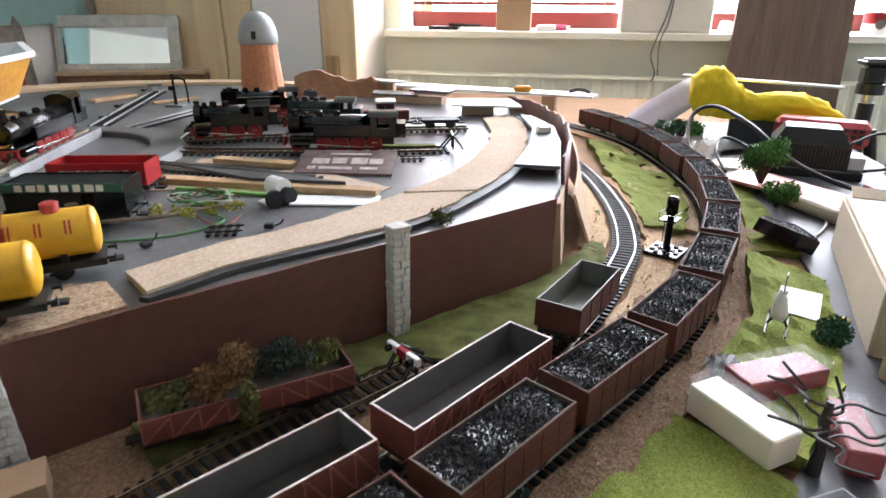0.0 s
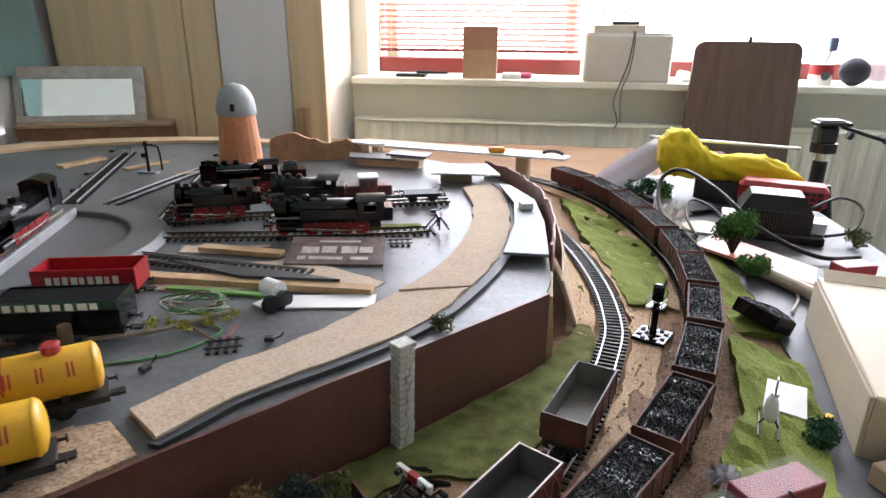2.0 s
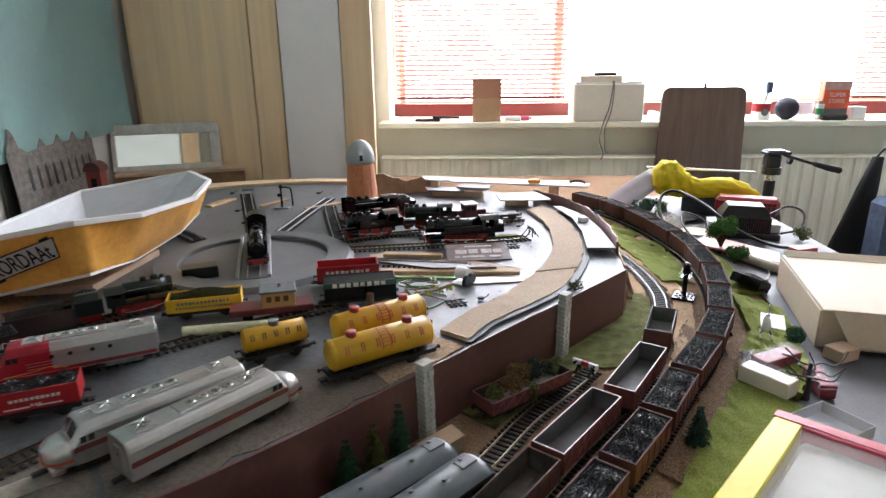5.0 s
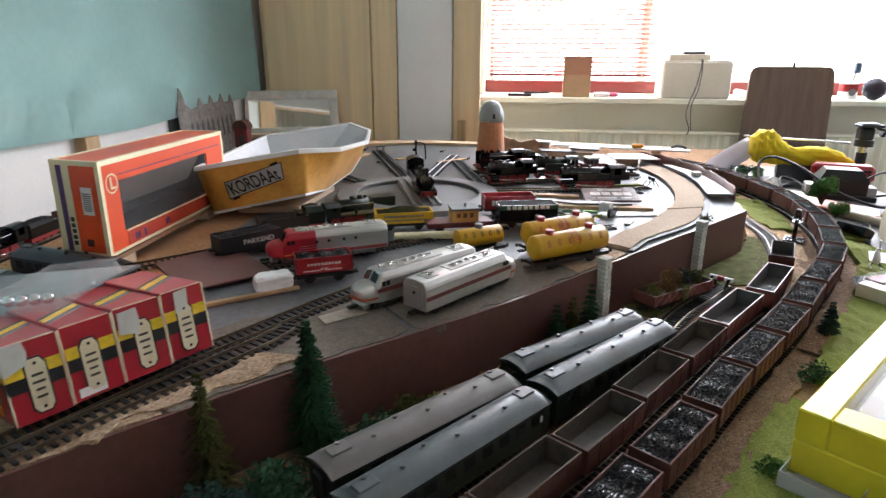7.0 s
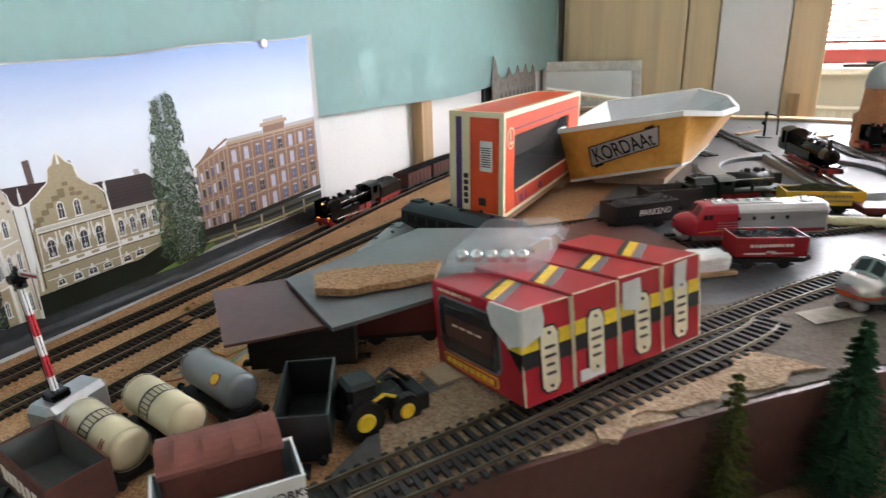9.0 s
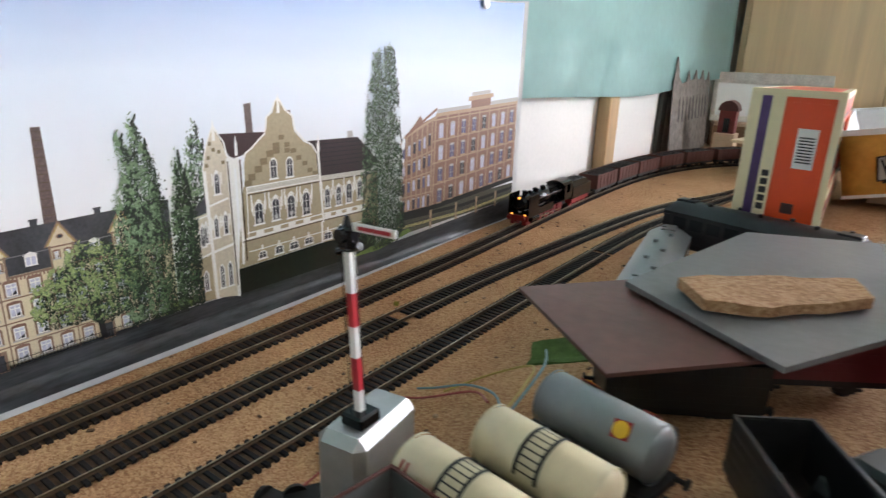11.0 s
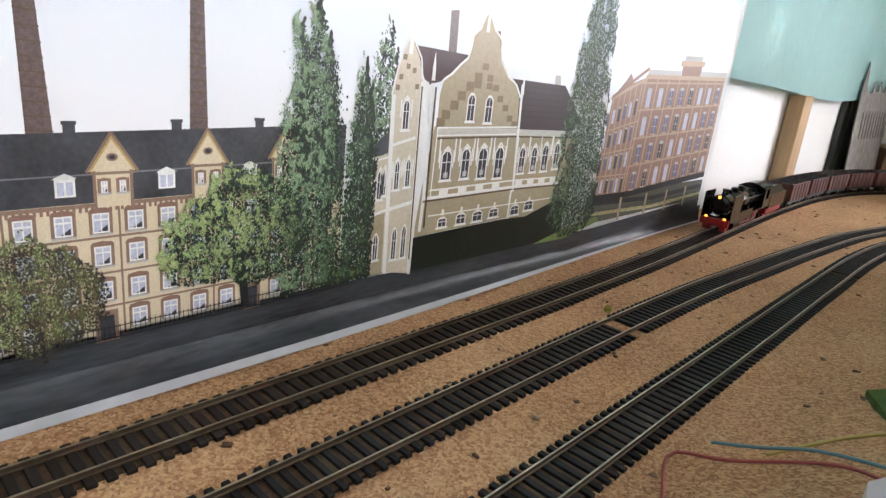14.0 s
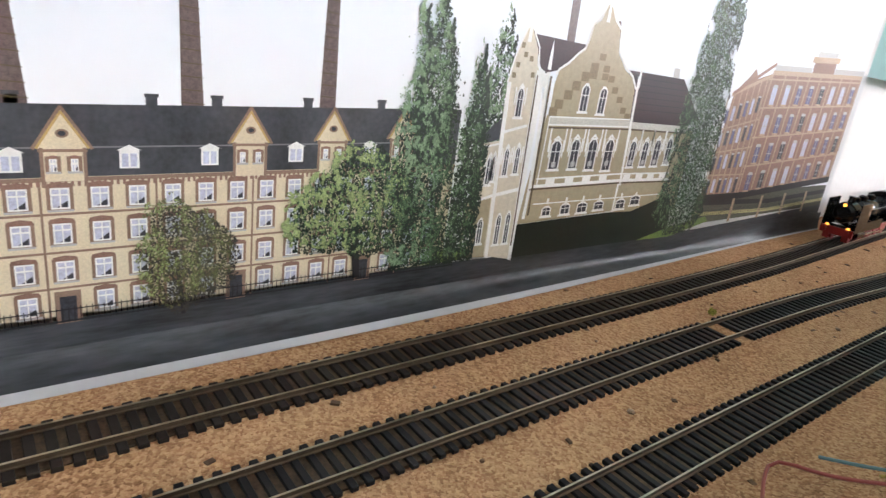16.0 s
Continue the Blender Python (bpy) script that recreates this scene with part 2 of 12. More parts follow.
struct("wall_south", boxbm(X0 - 0.1, Y0 - 0.1, ZF, X1 + 0.1, Y0, ZC), WALLGREEN, "plain pale green wall", "wall")
WX0, WX1, WZ0, WZ1 = 0.725, 3.05, 0.150, 1.45
bm = bmesh.new()
box(bm, X0, Y1, ZF, WX0, Y1 + 0.3, ZC)
box(bm, WX1, Y1, ZF, X1, Y1 + 0.3, ZC)
box(bm, WX0, Y1, ZF, WX1, Y1 + 0.3, WZ0 - 0.025)
box(bm, WX0, Y1, WZ1, WX1, Y1 + 0.3, ZC)
struct("wall_north", bm, WALLCREAM, "cream painted window wall", "wall")
struct("window_sill", boxbm(WX0 - 0.03, Y1 - 0.105, WZ0 - 0.022, WX1 + 0.03, Y1 + 0.15, WZ0, bevel=0.003), WALLCREAM, "cream painted wooden window sill", "window sill")

# window: red frame, glass
win = thing("window_1", pose(0, Y1 + 0.17, 0), "wide window with a red painted wooden frame, very bright outside", "window", kind="structure")
for a, b, c, d in ((WX0, WZ0, WX1, WZ0 + 0.05), (WX0, WZ1 - 0.05, WX1, WZ1), (WX0, WZ0 + 0.05, WX0 + 0.018, WZ1 - 0.05), (WX1 - 0.035, WZ0 + 0.05, WX1, WZ1 - 0.05), (1.372, WZ0 + 0.05, 1.405, WZ1 - 0.05)):
    part("window_frame", boxbm(a, 0, b, c, 0.05, d, bevel=0.003), REDWOOD if d < WZ0 + 0.06 or b > 1.3 else RADI, win)
for a, b in ((WX0 + 0.018, 1.372), (1.405, WX1 - 0.035)):
    p = part("pane", boxbm(a, 0.02, WZ0 + 0.05, b, 0.024, WZ1 - 0.05), glass("window_glass"), win)
    p.visible_shadow = False

# radiator
rad = thing("radiator", pose(0, Y1 - 0.1, 0), "long cream enamelled panel radiator under the window", "radiator")
RX0, RX1, RZ1 = 0.70, 2.9, 0.014
bm = bmesh.new()
prof = [(0, 0)]
x = RX0
pts = []
while x < RX1:
    pts += [(x, 0.0), (x + 0.008, 0.004), (x + 0.028, 0.004), (x + 0.036, 0.0)]
    x += 0.046
rows = [[bm.verts.new((px, -py, z)) for px, py in pts] for z in (-0.55, RZ1)]
for i in range(len(pts) - 1):
    bm.faces.new((rows[0][i], rows[0][i + 1], rows[1][i + 1], rows[1][i]))
part("front_panel", bm, RADI, rad)
part("top_grille", boxbm(RX0, -0.014, RZ1, RX1, 0.05, RZ1 + 0.008, bevel=0.002), RADI, rad)
part("back_panel", boxbm(RX0, 0.03, -0.55, RX1, 0.045, RZ1 - 0.002), RADI, rad)

# ---------- the layout's boards ----------
WALL = [(0.30, -0.815), (0.40, -0.712), (0.47, -0.632), (0.558, -0.532), (0.629, -0.45), (0.716, -0.358), (0.797, -0.281), (0.882, -0.197), (1.012, -0.047), (1.090, 0.045), (1.173, 0.138), (1.277, 0.258)]
# lower board, one sheet with two levels of the left half in it
bm = bmesh.new()
nx, ny = 60, 90
gx = [X0 + 0.002 + (0.62 - X0) * i / nx for i in range(nx + 1)]
gy = [-1.7 + 2.62 * j / ny for j in range(ny + 1)]
vv = [[bm.verts.new((x, y, ground(x, y) - 0.004 * smooth01((x - 0.3) / 0.15) + 0.0015 * noise.noise((x * 9, y * 9, 1)))) for x in gx] for y in gy]
for j in range(ny):
    for i in range(nx):
        bm.faces.new((vv[j][i], vv[j][i + 1], vv[j + 1][i + 1], vv[j + 1][i]))
bmesh.ops.bisect_plane(bm, geom=bm.verts[:] + bm.edges[:] + bm.faces[:], plane_co=(0.558, -0.532, 0), plane_no=(0.745, -0.667, 0), clear_outer=True)
struct("cork_ground", bm, CORK, "brown cork sheet that carries the tracks beside the poster", "ground", smooth=True)
struct("baseboard", boxbm(X0 + 0.003, -1.7, -0.04, 1.78, 1.45, -0.004, bevel=0.002), FIBRE, "brown fibreboard base of the model railway", "baseboard")
# trestles under it
leg = thing("trestle", pose(0.4, -1.2, ZF), "plain pine trestle under the layout board", "trestle", "trestles")
for dx in (-0.2, 0.2):
    part("leg", boxbm(dx - 0.025, -0.025, 0, dx + 0.025, 0.025, -ZF - 0.08), PINE, leg)
part("beam", boxbm(-0.3, -0.03, -ZF - 0.08, 0.3, 0.03, -ZF - 0.04), PINE, leg)
for x, y in ((1.3, -1.2), (0.4, 1.1), (1.3, 1.1)):
    copy_thing(leg, pose(x, y, ZF))
# upper deck
DECK = WALL[2:] + [(1.283, 0.30), (1.280, 0.42), (1.272, 0.54), (1.245, 0.64), (1.205, 0.73), (1.12, 0.82), (0.98, 0.90), (0.83, 0.985), (0.62, 0.985), (0.47, 0.985), (0.37, 0.90), (0.22, 0.885), (0.22, 0.60), (0.45, 0.55)]
struct("upper_deck", prism(bmesh.new(), DECK, UB - 0.012, UB), GREYDECK, "grey painted plywood deck of the upper level", "deck")

# ---------- track ----------
RAILM = mat("nickel_rail", (0.47, 0.41, 0.30), 0.36, 0.95, vary=0.2, scale=30, fine=6, bump=0.05)
RAILB = mat("bright_rail", (0.42, 0.41, 0.385), 0.42, 1.0, vary=0.1, scale=30, fine=6, bump=0.05)
SLEEPER = mat("black_sleeper", (0.013, 0.012, 0.012), 0.6, vary=0.35, scale=40, fine=8, bump=0.2, spec=0.3)
SLEEPERB = mat("brown_sleeper", (0.022, 0.015, 0.011), 0.7, vary=0.35, scale=40, fine=8, bump=0.2, spec=0.3)
RAIL_PROFILE = [(-0.0009, 0.0), (0.0009, 0.0), (0.0009, 0.0004), (0.0003, 0.0007), (0.0003, 0.0017), (0.00045, 0.0020), (0.00045, 0.0024), (-0.00045, 0.0024), (-0.00045, 0.0020), (-0.0003, 0.0017), (-0.0003, 0.0007), (-0.0009, 0.0004)]
HEAD_PROFILE = [(-0.00040, 0.00239), (0.00040, 0.00239), (0.00036, 0.0027), (-0.00036, 0.0027)]
RAILWEB = mat("dull_rail_side", (0.115, 0.080, 0.050), 0.45, 0.6, vary=0.3, scale=60, fine=6, bump=0.1)
BIG_SLEEPER = mesh_of(boxbm(-0.0150, -0.00155, 0.0, 0.0150, 0.00155, 0.0022, bevel=0.0003), SLEEPER)
BIG_SLEEPER_B = mesh_of(boxbm(-0.0150, -0.0019, 0.0, 0.0150, 0.0019, 0.0022, bevel=0.0003), SLEEPERB)


BEDM = mat("dirty_track_bed", (0.085, 0.050, 0.028), 0.95, vary=0.5, scale=200, fine=4, bump=0.6)


def offset_line(pts, d):
    out = []
    for i, p in enumerate(pts):
        t = (pts[min(i + 1, len(pts) - 1)] - pts[max(i - 1, 0)])
        t.z = 0
        s = t.normalized().cross(Vector((0, 0, 1)))
        out.append(p + s * d)
    return out


def track(label, line, height=None, pitch=0.0076, near=None, rail=None, sleeper=None, big=None, lift=0.0, step=0.015, gap=(), bed=False):
    """One run of track: two rails, sleepers. near(p): where sleepers are single pieces."""
    tr = thing("railway_track", Matrix(), label, "model track", "railway tracks")
    h = height or (lambda x, y: 0.0)
    pts = spline(line, step)
    for p in pts:
        p.z = h(p.x, p.y) + lift
    for d in (-0.0088, 0.0088):
        at = [p + Vector((0, 0, 0.0021)) for p in offset_line(pts, d)]
        rl = part("rail", sweep(bmesh.new(), RAIL_PROFILE, at), rail if rail is not None and rail.name in ("grey_rail", "bright_rail") else RAILWEB, tr)
        part("rail_head", sweep(bmesh.new(), HEAD_PROFILE, at), rail or RAILM, rl)
    if bed:
        runs = [[]]
        for p in spline(line, 0.004):
            p.z = h(p.x, p.y) + lift
            if any(a - 0.001 < p.y < b + 0.001 for a, b in gap):
                runs.append([])
            else:
                runs[-1].append(p)
        for run in runs:
            if len(run) > 2:
                part("dirt_bed", sweep(bmesh.new(), [(-0.0125, -0.001), (0.0125, -0.001), (0.0125, 0.0009), (-0.0125, 0.0009)], run), BEDM, tr)
    sl = spline(line, pitch)
    rest = bmesh.new()
    far = 0
    for i, p in enumerate(sl):
        t = sl[min(i + 1, len(sl) - 1)] - sl[max(i - 1, 0)]
        p.z = h(p.x, p.y) + lift
        q = Matrix.Translation(p) @ Matrix.Rotation(math.atan2(t.y, t.x) - math.pi / 2, 4, "Z")
        if any(a < p.y < b for a, b in gap):
            continue
        if near and near(p):
            ob = new("sleeper", big or BIG_SLEEPER)
            ob.parent, ob.matrix_basis = tr, q
        else:
            box(rest, -0.0150, -0.0016, 0.0, 0.0150, 0.0016, 0.0022, m=q)
            far += 1
    if far:
        tagged(part("sleeper_strip", rest, sleeper or SLEEPER, tr), kind="stuff")
    else:
        rest.free()
    return tr


shown = lambda p: -0.80 < p.y < 0.06


def wall_height(x, y):
    """The wall track stays low where it turns behind the deck."""
    return ground(x, y) * (1 - smooth01((y - 0.45) / 0.3))



track("nickel silver track with brown sleepers beside the poster", [(0.054, -1.6), (0.054, -0.6), (0.052, -0.3), (0.044, -0.1), (0.036, 0.05), (0.030, 0.22), (0.032, 0.40), (0.052, 0.56), (0.10, 0.70), (0.20, 0.86), (0.32, 0.97), (0.48, 1.05), (0.80, 1.09), (1.08, 1.083)], wall_height, pitch=0.0067, bed=True, near=shown, big=BIG_SLEEPER_B, sleeper=SLEEPERB)
track("nickel silver track with black sleepers on cork", [(0.109, -1.6), (0.109, -0.6), (0.110, -0.3), (0.117, -0.15), (0.127, 0.0), (0.143, 0.15), (0.180, 0.30), (0.26, 0.44), (0.38, 0.52)], ground, pitch=0.0064, bed=True, near=shown, gap=((-0.387, -0.374),))
track("nickel silver track with black sleepers on cork", [(0.171, -1.6), (0.171, -0.6), (0.171, -0.36), (0.171, -0.15), (0.172, 0.0), (0.182, 0.12), (0.21, 0.25), (0.275, 0.38), (0.37, 0.45)], ground, pitch=0.0064, bed=True, near=shown, gap=((-0.083, -0.075),))
OUTER = [(1.08, 1.083), (1.22, 1.047), (1.315, 0.97), (1.385, 0.865), (1.428, 0.745), (1.456, 0.60), (1.463, 0.50), (1.447, 0.35), (1.397, 0.19), (1.345, 0.09), (1.288, 0.003), (1.225, -0.095), (1.16, -0.185), (1.10, -0.267), (1.04, -0.355), (0.981, -0.435), (0.86, -0.605), (0.70, -0.84), (0.45, -1.25)]
INNER = [(1.16, 0.93), (1.25, 0.80), (1.297, 0.69), (1.332, 0.57), (1.352, 0.453), (1.356, 0.357), (1.347, 0.29), (1.305, 0.15), (1.238, 0.013), (1.155, -0.097), (1.085, -0.197), (1.025, -0.280), (0.964, -0.368), (0.906, -0.441), (0.80, -0.585), (0.64, -0.82), (0.40, -1.2)]
SIDE_A = [(1.197, 0.068), (1.155, 0.012), (1.109, -0.047), (1.045, -0.150), (0.965, -0.250), (0.902, -0.335), (0.825, -0.445), (0.74, -0.57), (0.60, -0.78)]
SIDE_B = [(1.03, -0.130), (0.96, -0.205), (0.885, -0.300), (0.82, -0.385), (0.755, -0.470), (0.70, -0.55), (0.58, -0.72)]
track("curved outer track with black sleepers on the lower level", OUTER, rail=RAILB)
track("curved inner track with bright rails on the lower level", INNER, rail=RAILB, near=lambda p: 0.25 < p.y < 0.75)
track("dead end siding track under the parked coaches", SIDE_A)
track("second siding track under the parked coaches", SIDE_B)

# ---------- the backdrop poster ----------
poster = thing("backdrop_poster", pose(0, 0, 0), "long photo poster of brick town houses and trees", "poster")


def printed(name, c, vary=0.12, scale=300, fine=4):
    return mat("print_" + name, c, 0.42, vary=vary, scale=scale, fine=fine, bump=0.0, spec=0.38)


P_TAN, P_TANL = printed("tan", (0.40, 0.335, 0.215)), printed("light_tan", (0.62, 0.56, 0.44))
P_WHITE, P_FRIEZE = printed("white", (0.82, 0.82, 0.79), 0.1, 700), printed("frieze", (0.55, 0.54, 0.48), 0.35, 1500)
P_ROOF, P_ROOFR = printed("plum_roof", (0.045, 0.028, 0.03), 0.35, 900), printed("red_roof", (0.055, 0.026, 0.026), 0.35, 900)
P_SLATE, P_SLATEL = printed("slate", (0.060, 0.062, 0.070), 0.45, 45, 9), printed("light_slate", (0.20, 0.20, 0.21))
P_BRICKD, P_CHIM = printed("dark_brick", (0.11, 0.08, 0.045)), printed("chimney", (0.135, 0.095, 0.088), 0.35, 500)
P_HEDGE, P_GREYL = printed("hedge", (0.008, 0.012, 0.006), 0.6, 900), printed("pale_grey", (0.45, 0.45, 0.44))
P_YELLOW, P_BROWN = printed("yellow_brick", (0.68, 0.59, 0.415), 0.16, 1400), printed("brown_brick", (0.27, 0.175, 0.125), 0.25, 1400)
P_REDB, P_OLIVE = printed("red_brick", (0.26, 0.145, 0.110), 0.3, 1600), printed("dusk_verge", (0.085, 0.085, 0.062), 0.5, 500)
P_GLASS, P_GLASSP = printed("window_dark", (0.045, 0.045, 0.055), 0.4, 600), printed("window_pale", (0.50, 0.52, 0.64), 0.25, 700)
P_ROAD, P_GRASSP = printed("road", (0.046, 0.050, 0.056), 0.75, 55, 5), printed("verge", (0.16, 0.24, 0.06), 0.4, 500)
P_FACT, P_FACTD = printed("factory_brick", (0.44, 0.32, 0.215), 0.2, 500), printed("factory_red", (0.27, 0.155, 0.115), 0.25, 500)
P_FACTS, P_BLUE = printed("factory_pink", (0.28, 0.17, 0.125), 0.25, 500), printed("window_blue", (0.12, 0.12, 0.22), 0.4, 500)
P_STEP = printed("step_brick", (0.235, 0.185, 0.105), 0.25, 900)
P_GOLDB = printed("gold_brick", (0.50, 0.34, 0.13), 0.25, 1400)
P_FENCE, P_CREAM = printed("fence", (0.015, 0.015, 0.016)), printed("cream_fence", (0.50, 0.46, 0.22))
LAYERS = {}
SINGLE = {"print_" + k for k in ("tall_chimney", "pilaster", "window_surround", "window_glass", "factory_window", "factory_sill", "factory_arch", "row_gable", "chimney", "row_chimney", "brickwork", "panel", "pane", "pinnacle", "window_sill", "house_roof", "house_wing", "house_front", "row_door", "trunk", "verge", "row_dormer", "window_bar", "factory_fence", "chimney_band", "row_cornice", "gable_window")}


def flat(name, material, layer, pts):
    """A flat printed shape; points are metres along the wall and up it."""
    key = (name, material.name, len(LAYERS) if name in SINGLE else 0)
    if key not in LAYERS:
        LAYERS[key] = bmesh.new()
    bm = LAYERS[key]
    bm.faces.new([bm.verts.new((0.00003 * layer, u, v)) for u, v in pts])


def rect(u, v, w, h):
    return [(u - w / 2, v - h / 2), (u + w / 2, v - h / 2), (u + w / 2, v + h / 2), (u - w / 2, v + h / 2)]


def line(name, material, layer, pts, w):
    for (a, b), (c, d) in zip(pts, pts[1:]):
        n = Vector((b - d, c - a)).normalized() * (w / 2)
        e = Vector((c - a, d - b)).normalized() * (w / 4)
        flat(name, material, layer, [(a - n.x - e.x, b - n.y - e.y), (c - n.x + e.x, d - n.y + e.y), (c + n.x + e.x, d + n.y + e.y), (a + n.x - e.x, b + n.y - e.y)])


def pinnacle(u, v):
    flat("print_pinnacle", P_WHITE, 12, [(u - 0.0016, v - 0.014), (u + 0.0016, v - 0.014), (u + 0.0011, v - 0.004), (u, v + 0.003), (u - 0.0011, v - 0.004)])


def house_window(u, v, w, h, arch):
    e = 0.0011
    flat("print_window_surround", P_WHITE, 12, [(u - w / 2 - e, v), (u + w / 2 + e, v), (u + w / 2 + e, v + h * 0.86), (u + w / 4, v + h + e), (u - w / 4, v + h + e), (u - w / 2 - e, v + h * 0.86)])
    flat("print_window_sill", P_WHITE, 13, rect(u, v - 0.0006, w + 4 * e, 0.0014))
    flat("print_window_glass", P_GLASS, 13, [(u - w / 2, v + 0.0005), (u + w / 2, v + 0.0005), (u + w / 2, v + h * 0.84), (u + w / 5, v + h * 0.97), (u - w / 5, v + h * 0.97), (u - w / 2, v + h * 0.84)])
    flat("print_window_bar", P_WHITE, 14, rect(u, v + h / 2, 0.0005, h * 0.9))
    flat("print_window_bar", P_WHITE, 14, rect(u, v + h * 0.62, w, 0.0005))
    if arch:
        flat("print_window_surround", P_WHITE, 14, rect(u - w / 2 - 2 * e, v + h * 0.72, 0.0011, h * 0.6))
        flat("print_window_surround", P_WHITE, 14, rect(u + w / 2 + 2 * e, v + h * 0.72, 0.0011, h * 0.6))
        flat("print_window_surround", P_WHITE, 14, [(u - w / 2 - e, v + h * 0.98), (u, v + h * 1.18), (u + w / 2 + e, v + h * 0.98), (u, v + h * 1.08)])


# streaks along the printed road
_nt = P_ROAD.node_tree
_mp = _nt.nodes.new("ShaderNodeMapping")
_mp.inputs["Scale"].default_value = (1, 0.28, 2.2)
_nt.links.new(next(k for k in _nt.nodes if k.type == "TEX_COORD").outputs["Object"], _mp.inputs["Vector"])
for _k in _nt.nodes:
    if _k.type == "TEX_NOISE":
        _nt.links.new(_mp.outputs["Vector"], _k.inputs["Vector"])


# the paper itself, with the printed sky
SKY = bpy.data.materials.new("printed_sky")
SKY.use_nodes = True
sn, sl_ = SKY.node_tree.nodes, SKY.node_tree.links
tc, sep, mr, cr, nz = (sn.new(k) for k in ("ShaderNodeTexCoord", "ShaderNodeSeparateXYZ", "ShaderNodeMapRange", "ShaderNodeValToRGB", "ShaderNodeTexNoise"))
sl_.new(tc.outputs["Object"], sep.inputs[0]), sl_.new(sep.outputs["Z"], mr.inputs["Value"])
mr.inputs["From Min"].default_value, mr.inputs["From Max"].default_value = 0.10, 0.30
nz.inputs["Scale"].default_value = 6
mix = sn.new("ShaderNodeMath")
mix.operation = "MULTIPLY_ADD"
sl_.new(nz.outputs["Fac"], mix.inputs[0])
mix.inputs[1].default_value = 0.12
sl_.new(mr.outputs["Result"], mix.inputs[2])
sl_.new(mix.outputs[0], cr.inputs["Fac"])
cr.color_ramp.elements[0].color, cr.color_ramp.elements[0].position = (0.84, 0.86, 0.88, 1), 0.15
cr.color_ramp.elements[1].color, cr.color_ramp.elements[1].position = (0.23, 0.37, 0.68, 1), 1.05
e = cr.color_ramp.elements.new(0.6)
e.color = (0.66, 0.75, 0.86, 1)
b = sn["Principled BSDF"]
sl_.new(cr.outputs["Color"], b.inputs["Base Color"])
b.inputs["Roughness"].default_value = 0.5
PAPER = mat("white_paper", (0.78, 0.78, 0.77), 0.6, vary=0.04, scale=20, bump=0.05)


def poster_top(u):
    return 0.296 + 0.045 * max(-0.6, u) + 0.0015 * math.sin(u * 23)


bm = bmesh.new()
us = [0.008 - 1.75 * i / 70 for i in range(71)]
lo, hi = [bm.verts.new((-0.0008 + 0.0006 * math.sin(u * 31), u, 0.0)) for u in us], [bm.verts.new((-0.0008 + 0.0006 * math.sin(u * 17 + 1), u, poster_top(u))) for u in us]
for i in range(70):
    bm.faces.new((lo[i], lo[i + 1], hi[i + 1], hi[i]))
bmesh.ops.solidify(bm, geom=bm.faces[:], thickness=0.0004)
part("paper_sheet", bm, PAPER, poster, "white margin of the paper")
for i in range(58):
    a, c = -0.004 - 0.03 * i, -0.004 - 0.03 * (i + 1)
    flat("print_sky", SKY, 2, [(c, 0.05), (a, 0.05), (a, poster_top(a) - 0.002), (c, poster_top(c) - 0.002)])
# the lower edge curls out over the ground: road print, then a pale margin
def curl(name, t0, t1, material, label=""):
    bm = bmesh.new()
    rows = []
    for i in range(60):
        u = 0.004 - 1.7 * i / 59
        out = 0.003 + 0.019 * smooth01(-u / 0.6)
        top = 0.0085 * (0.4 + 0.6 * smooth01(-u / 0.5)) if u < -0.3 else 0.0185 - 0.0142 * -u / 0.3
        rows.append([bm.verts.new((out * (1 - math.cos(t)) + 0.0007, u, (top + 0.0006) * (1 - math.sin(t)) + 0.0012)) for t in (t0 + (t1 - t0) * k / 4 for k in range(5))])
    for p, q in zip(rows, rows[1:]):
        for k in range(4):
            bm.faces.new((p[k], p[k + 1], q[k + 1], q[k]))
    part(name, bm, material, poster, label, smooth=True)


curl("curled_print", 0.0, 1.22, P_ROAD)
curl("curled_margin", 1.22, 1.57, SHEETGREY)
# road
for i in range(40):
    u0, u1 = -0.004 - 0.04 * (i + 1), -0.004 - 0.04 * i
    top = lambda u: 0.022 + 0.003 * smooth01((-u - 0.4) / 0.2) if u < -0.25 else 0.030 - 0.008 * u / -0.25
    bot = lambda u: 0.0085 * (0.4 + 0.6 * smooth01(-u / 0.5)) if u < -0.3 else 0.0185 - (0.013 * -u / 0.3)
    flat("print_road", P_ROAD, 5, [(u0, bot(u0)), (u1, bot(u1)), (u1, top(u1)), (u0, top(u0))])
flat("print_verge", P_GRASSP, 16, [(-0.335, 0.020), (-0.29, 0.019), (-0.235, 0.028), (-0.24, 0.033), (-0.29, 0.028)])
flat("print_verge", P_GRASSP, 16, [(-0.545, 0.025), (-0.515, 0.025), (-0.508, 0.031), (-0.53, 0.033)])
# row of yellow brick houses
EAVE, BASE, RIDGE = 0.084, 0.0225, 0.112
flat("print_row_wall", P_YELLOW, 5, [(-1.25, BASE - 0.004), (-0.528, BASE + 0.002), (-0.528, EAVE + 0.001), (-1.25, EAVE - 0.004)])
flat("print_row_roof", P_SLATE, 5, [(-1.25, EAVE - 0.004), (-0.528, EAVE + 0.001), (-0.528, 0.116), (-1.25, 0.100)])
line("print_row_cornice", P_BROWN, 7, [(-1.25, EAVE - 0.005), (-0.528, EAVE)], 0.0017)
line("print_row_cornice", P_SLATEL, 7, [(-1.25, 0.089), (-0.66, 0.096), (-0.528, 0.098)], 0.0007)
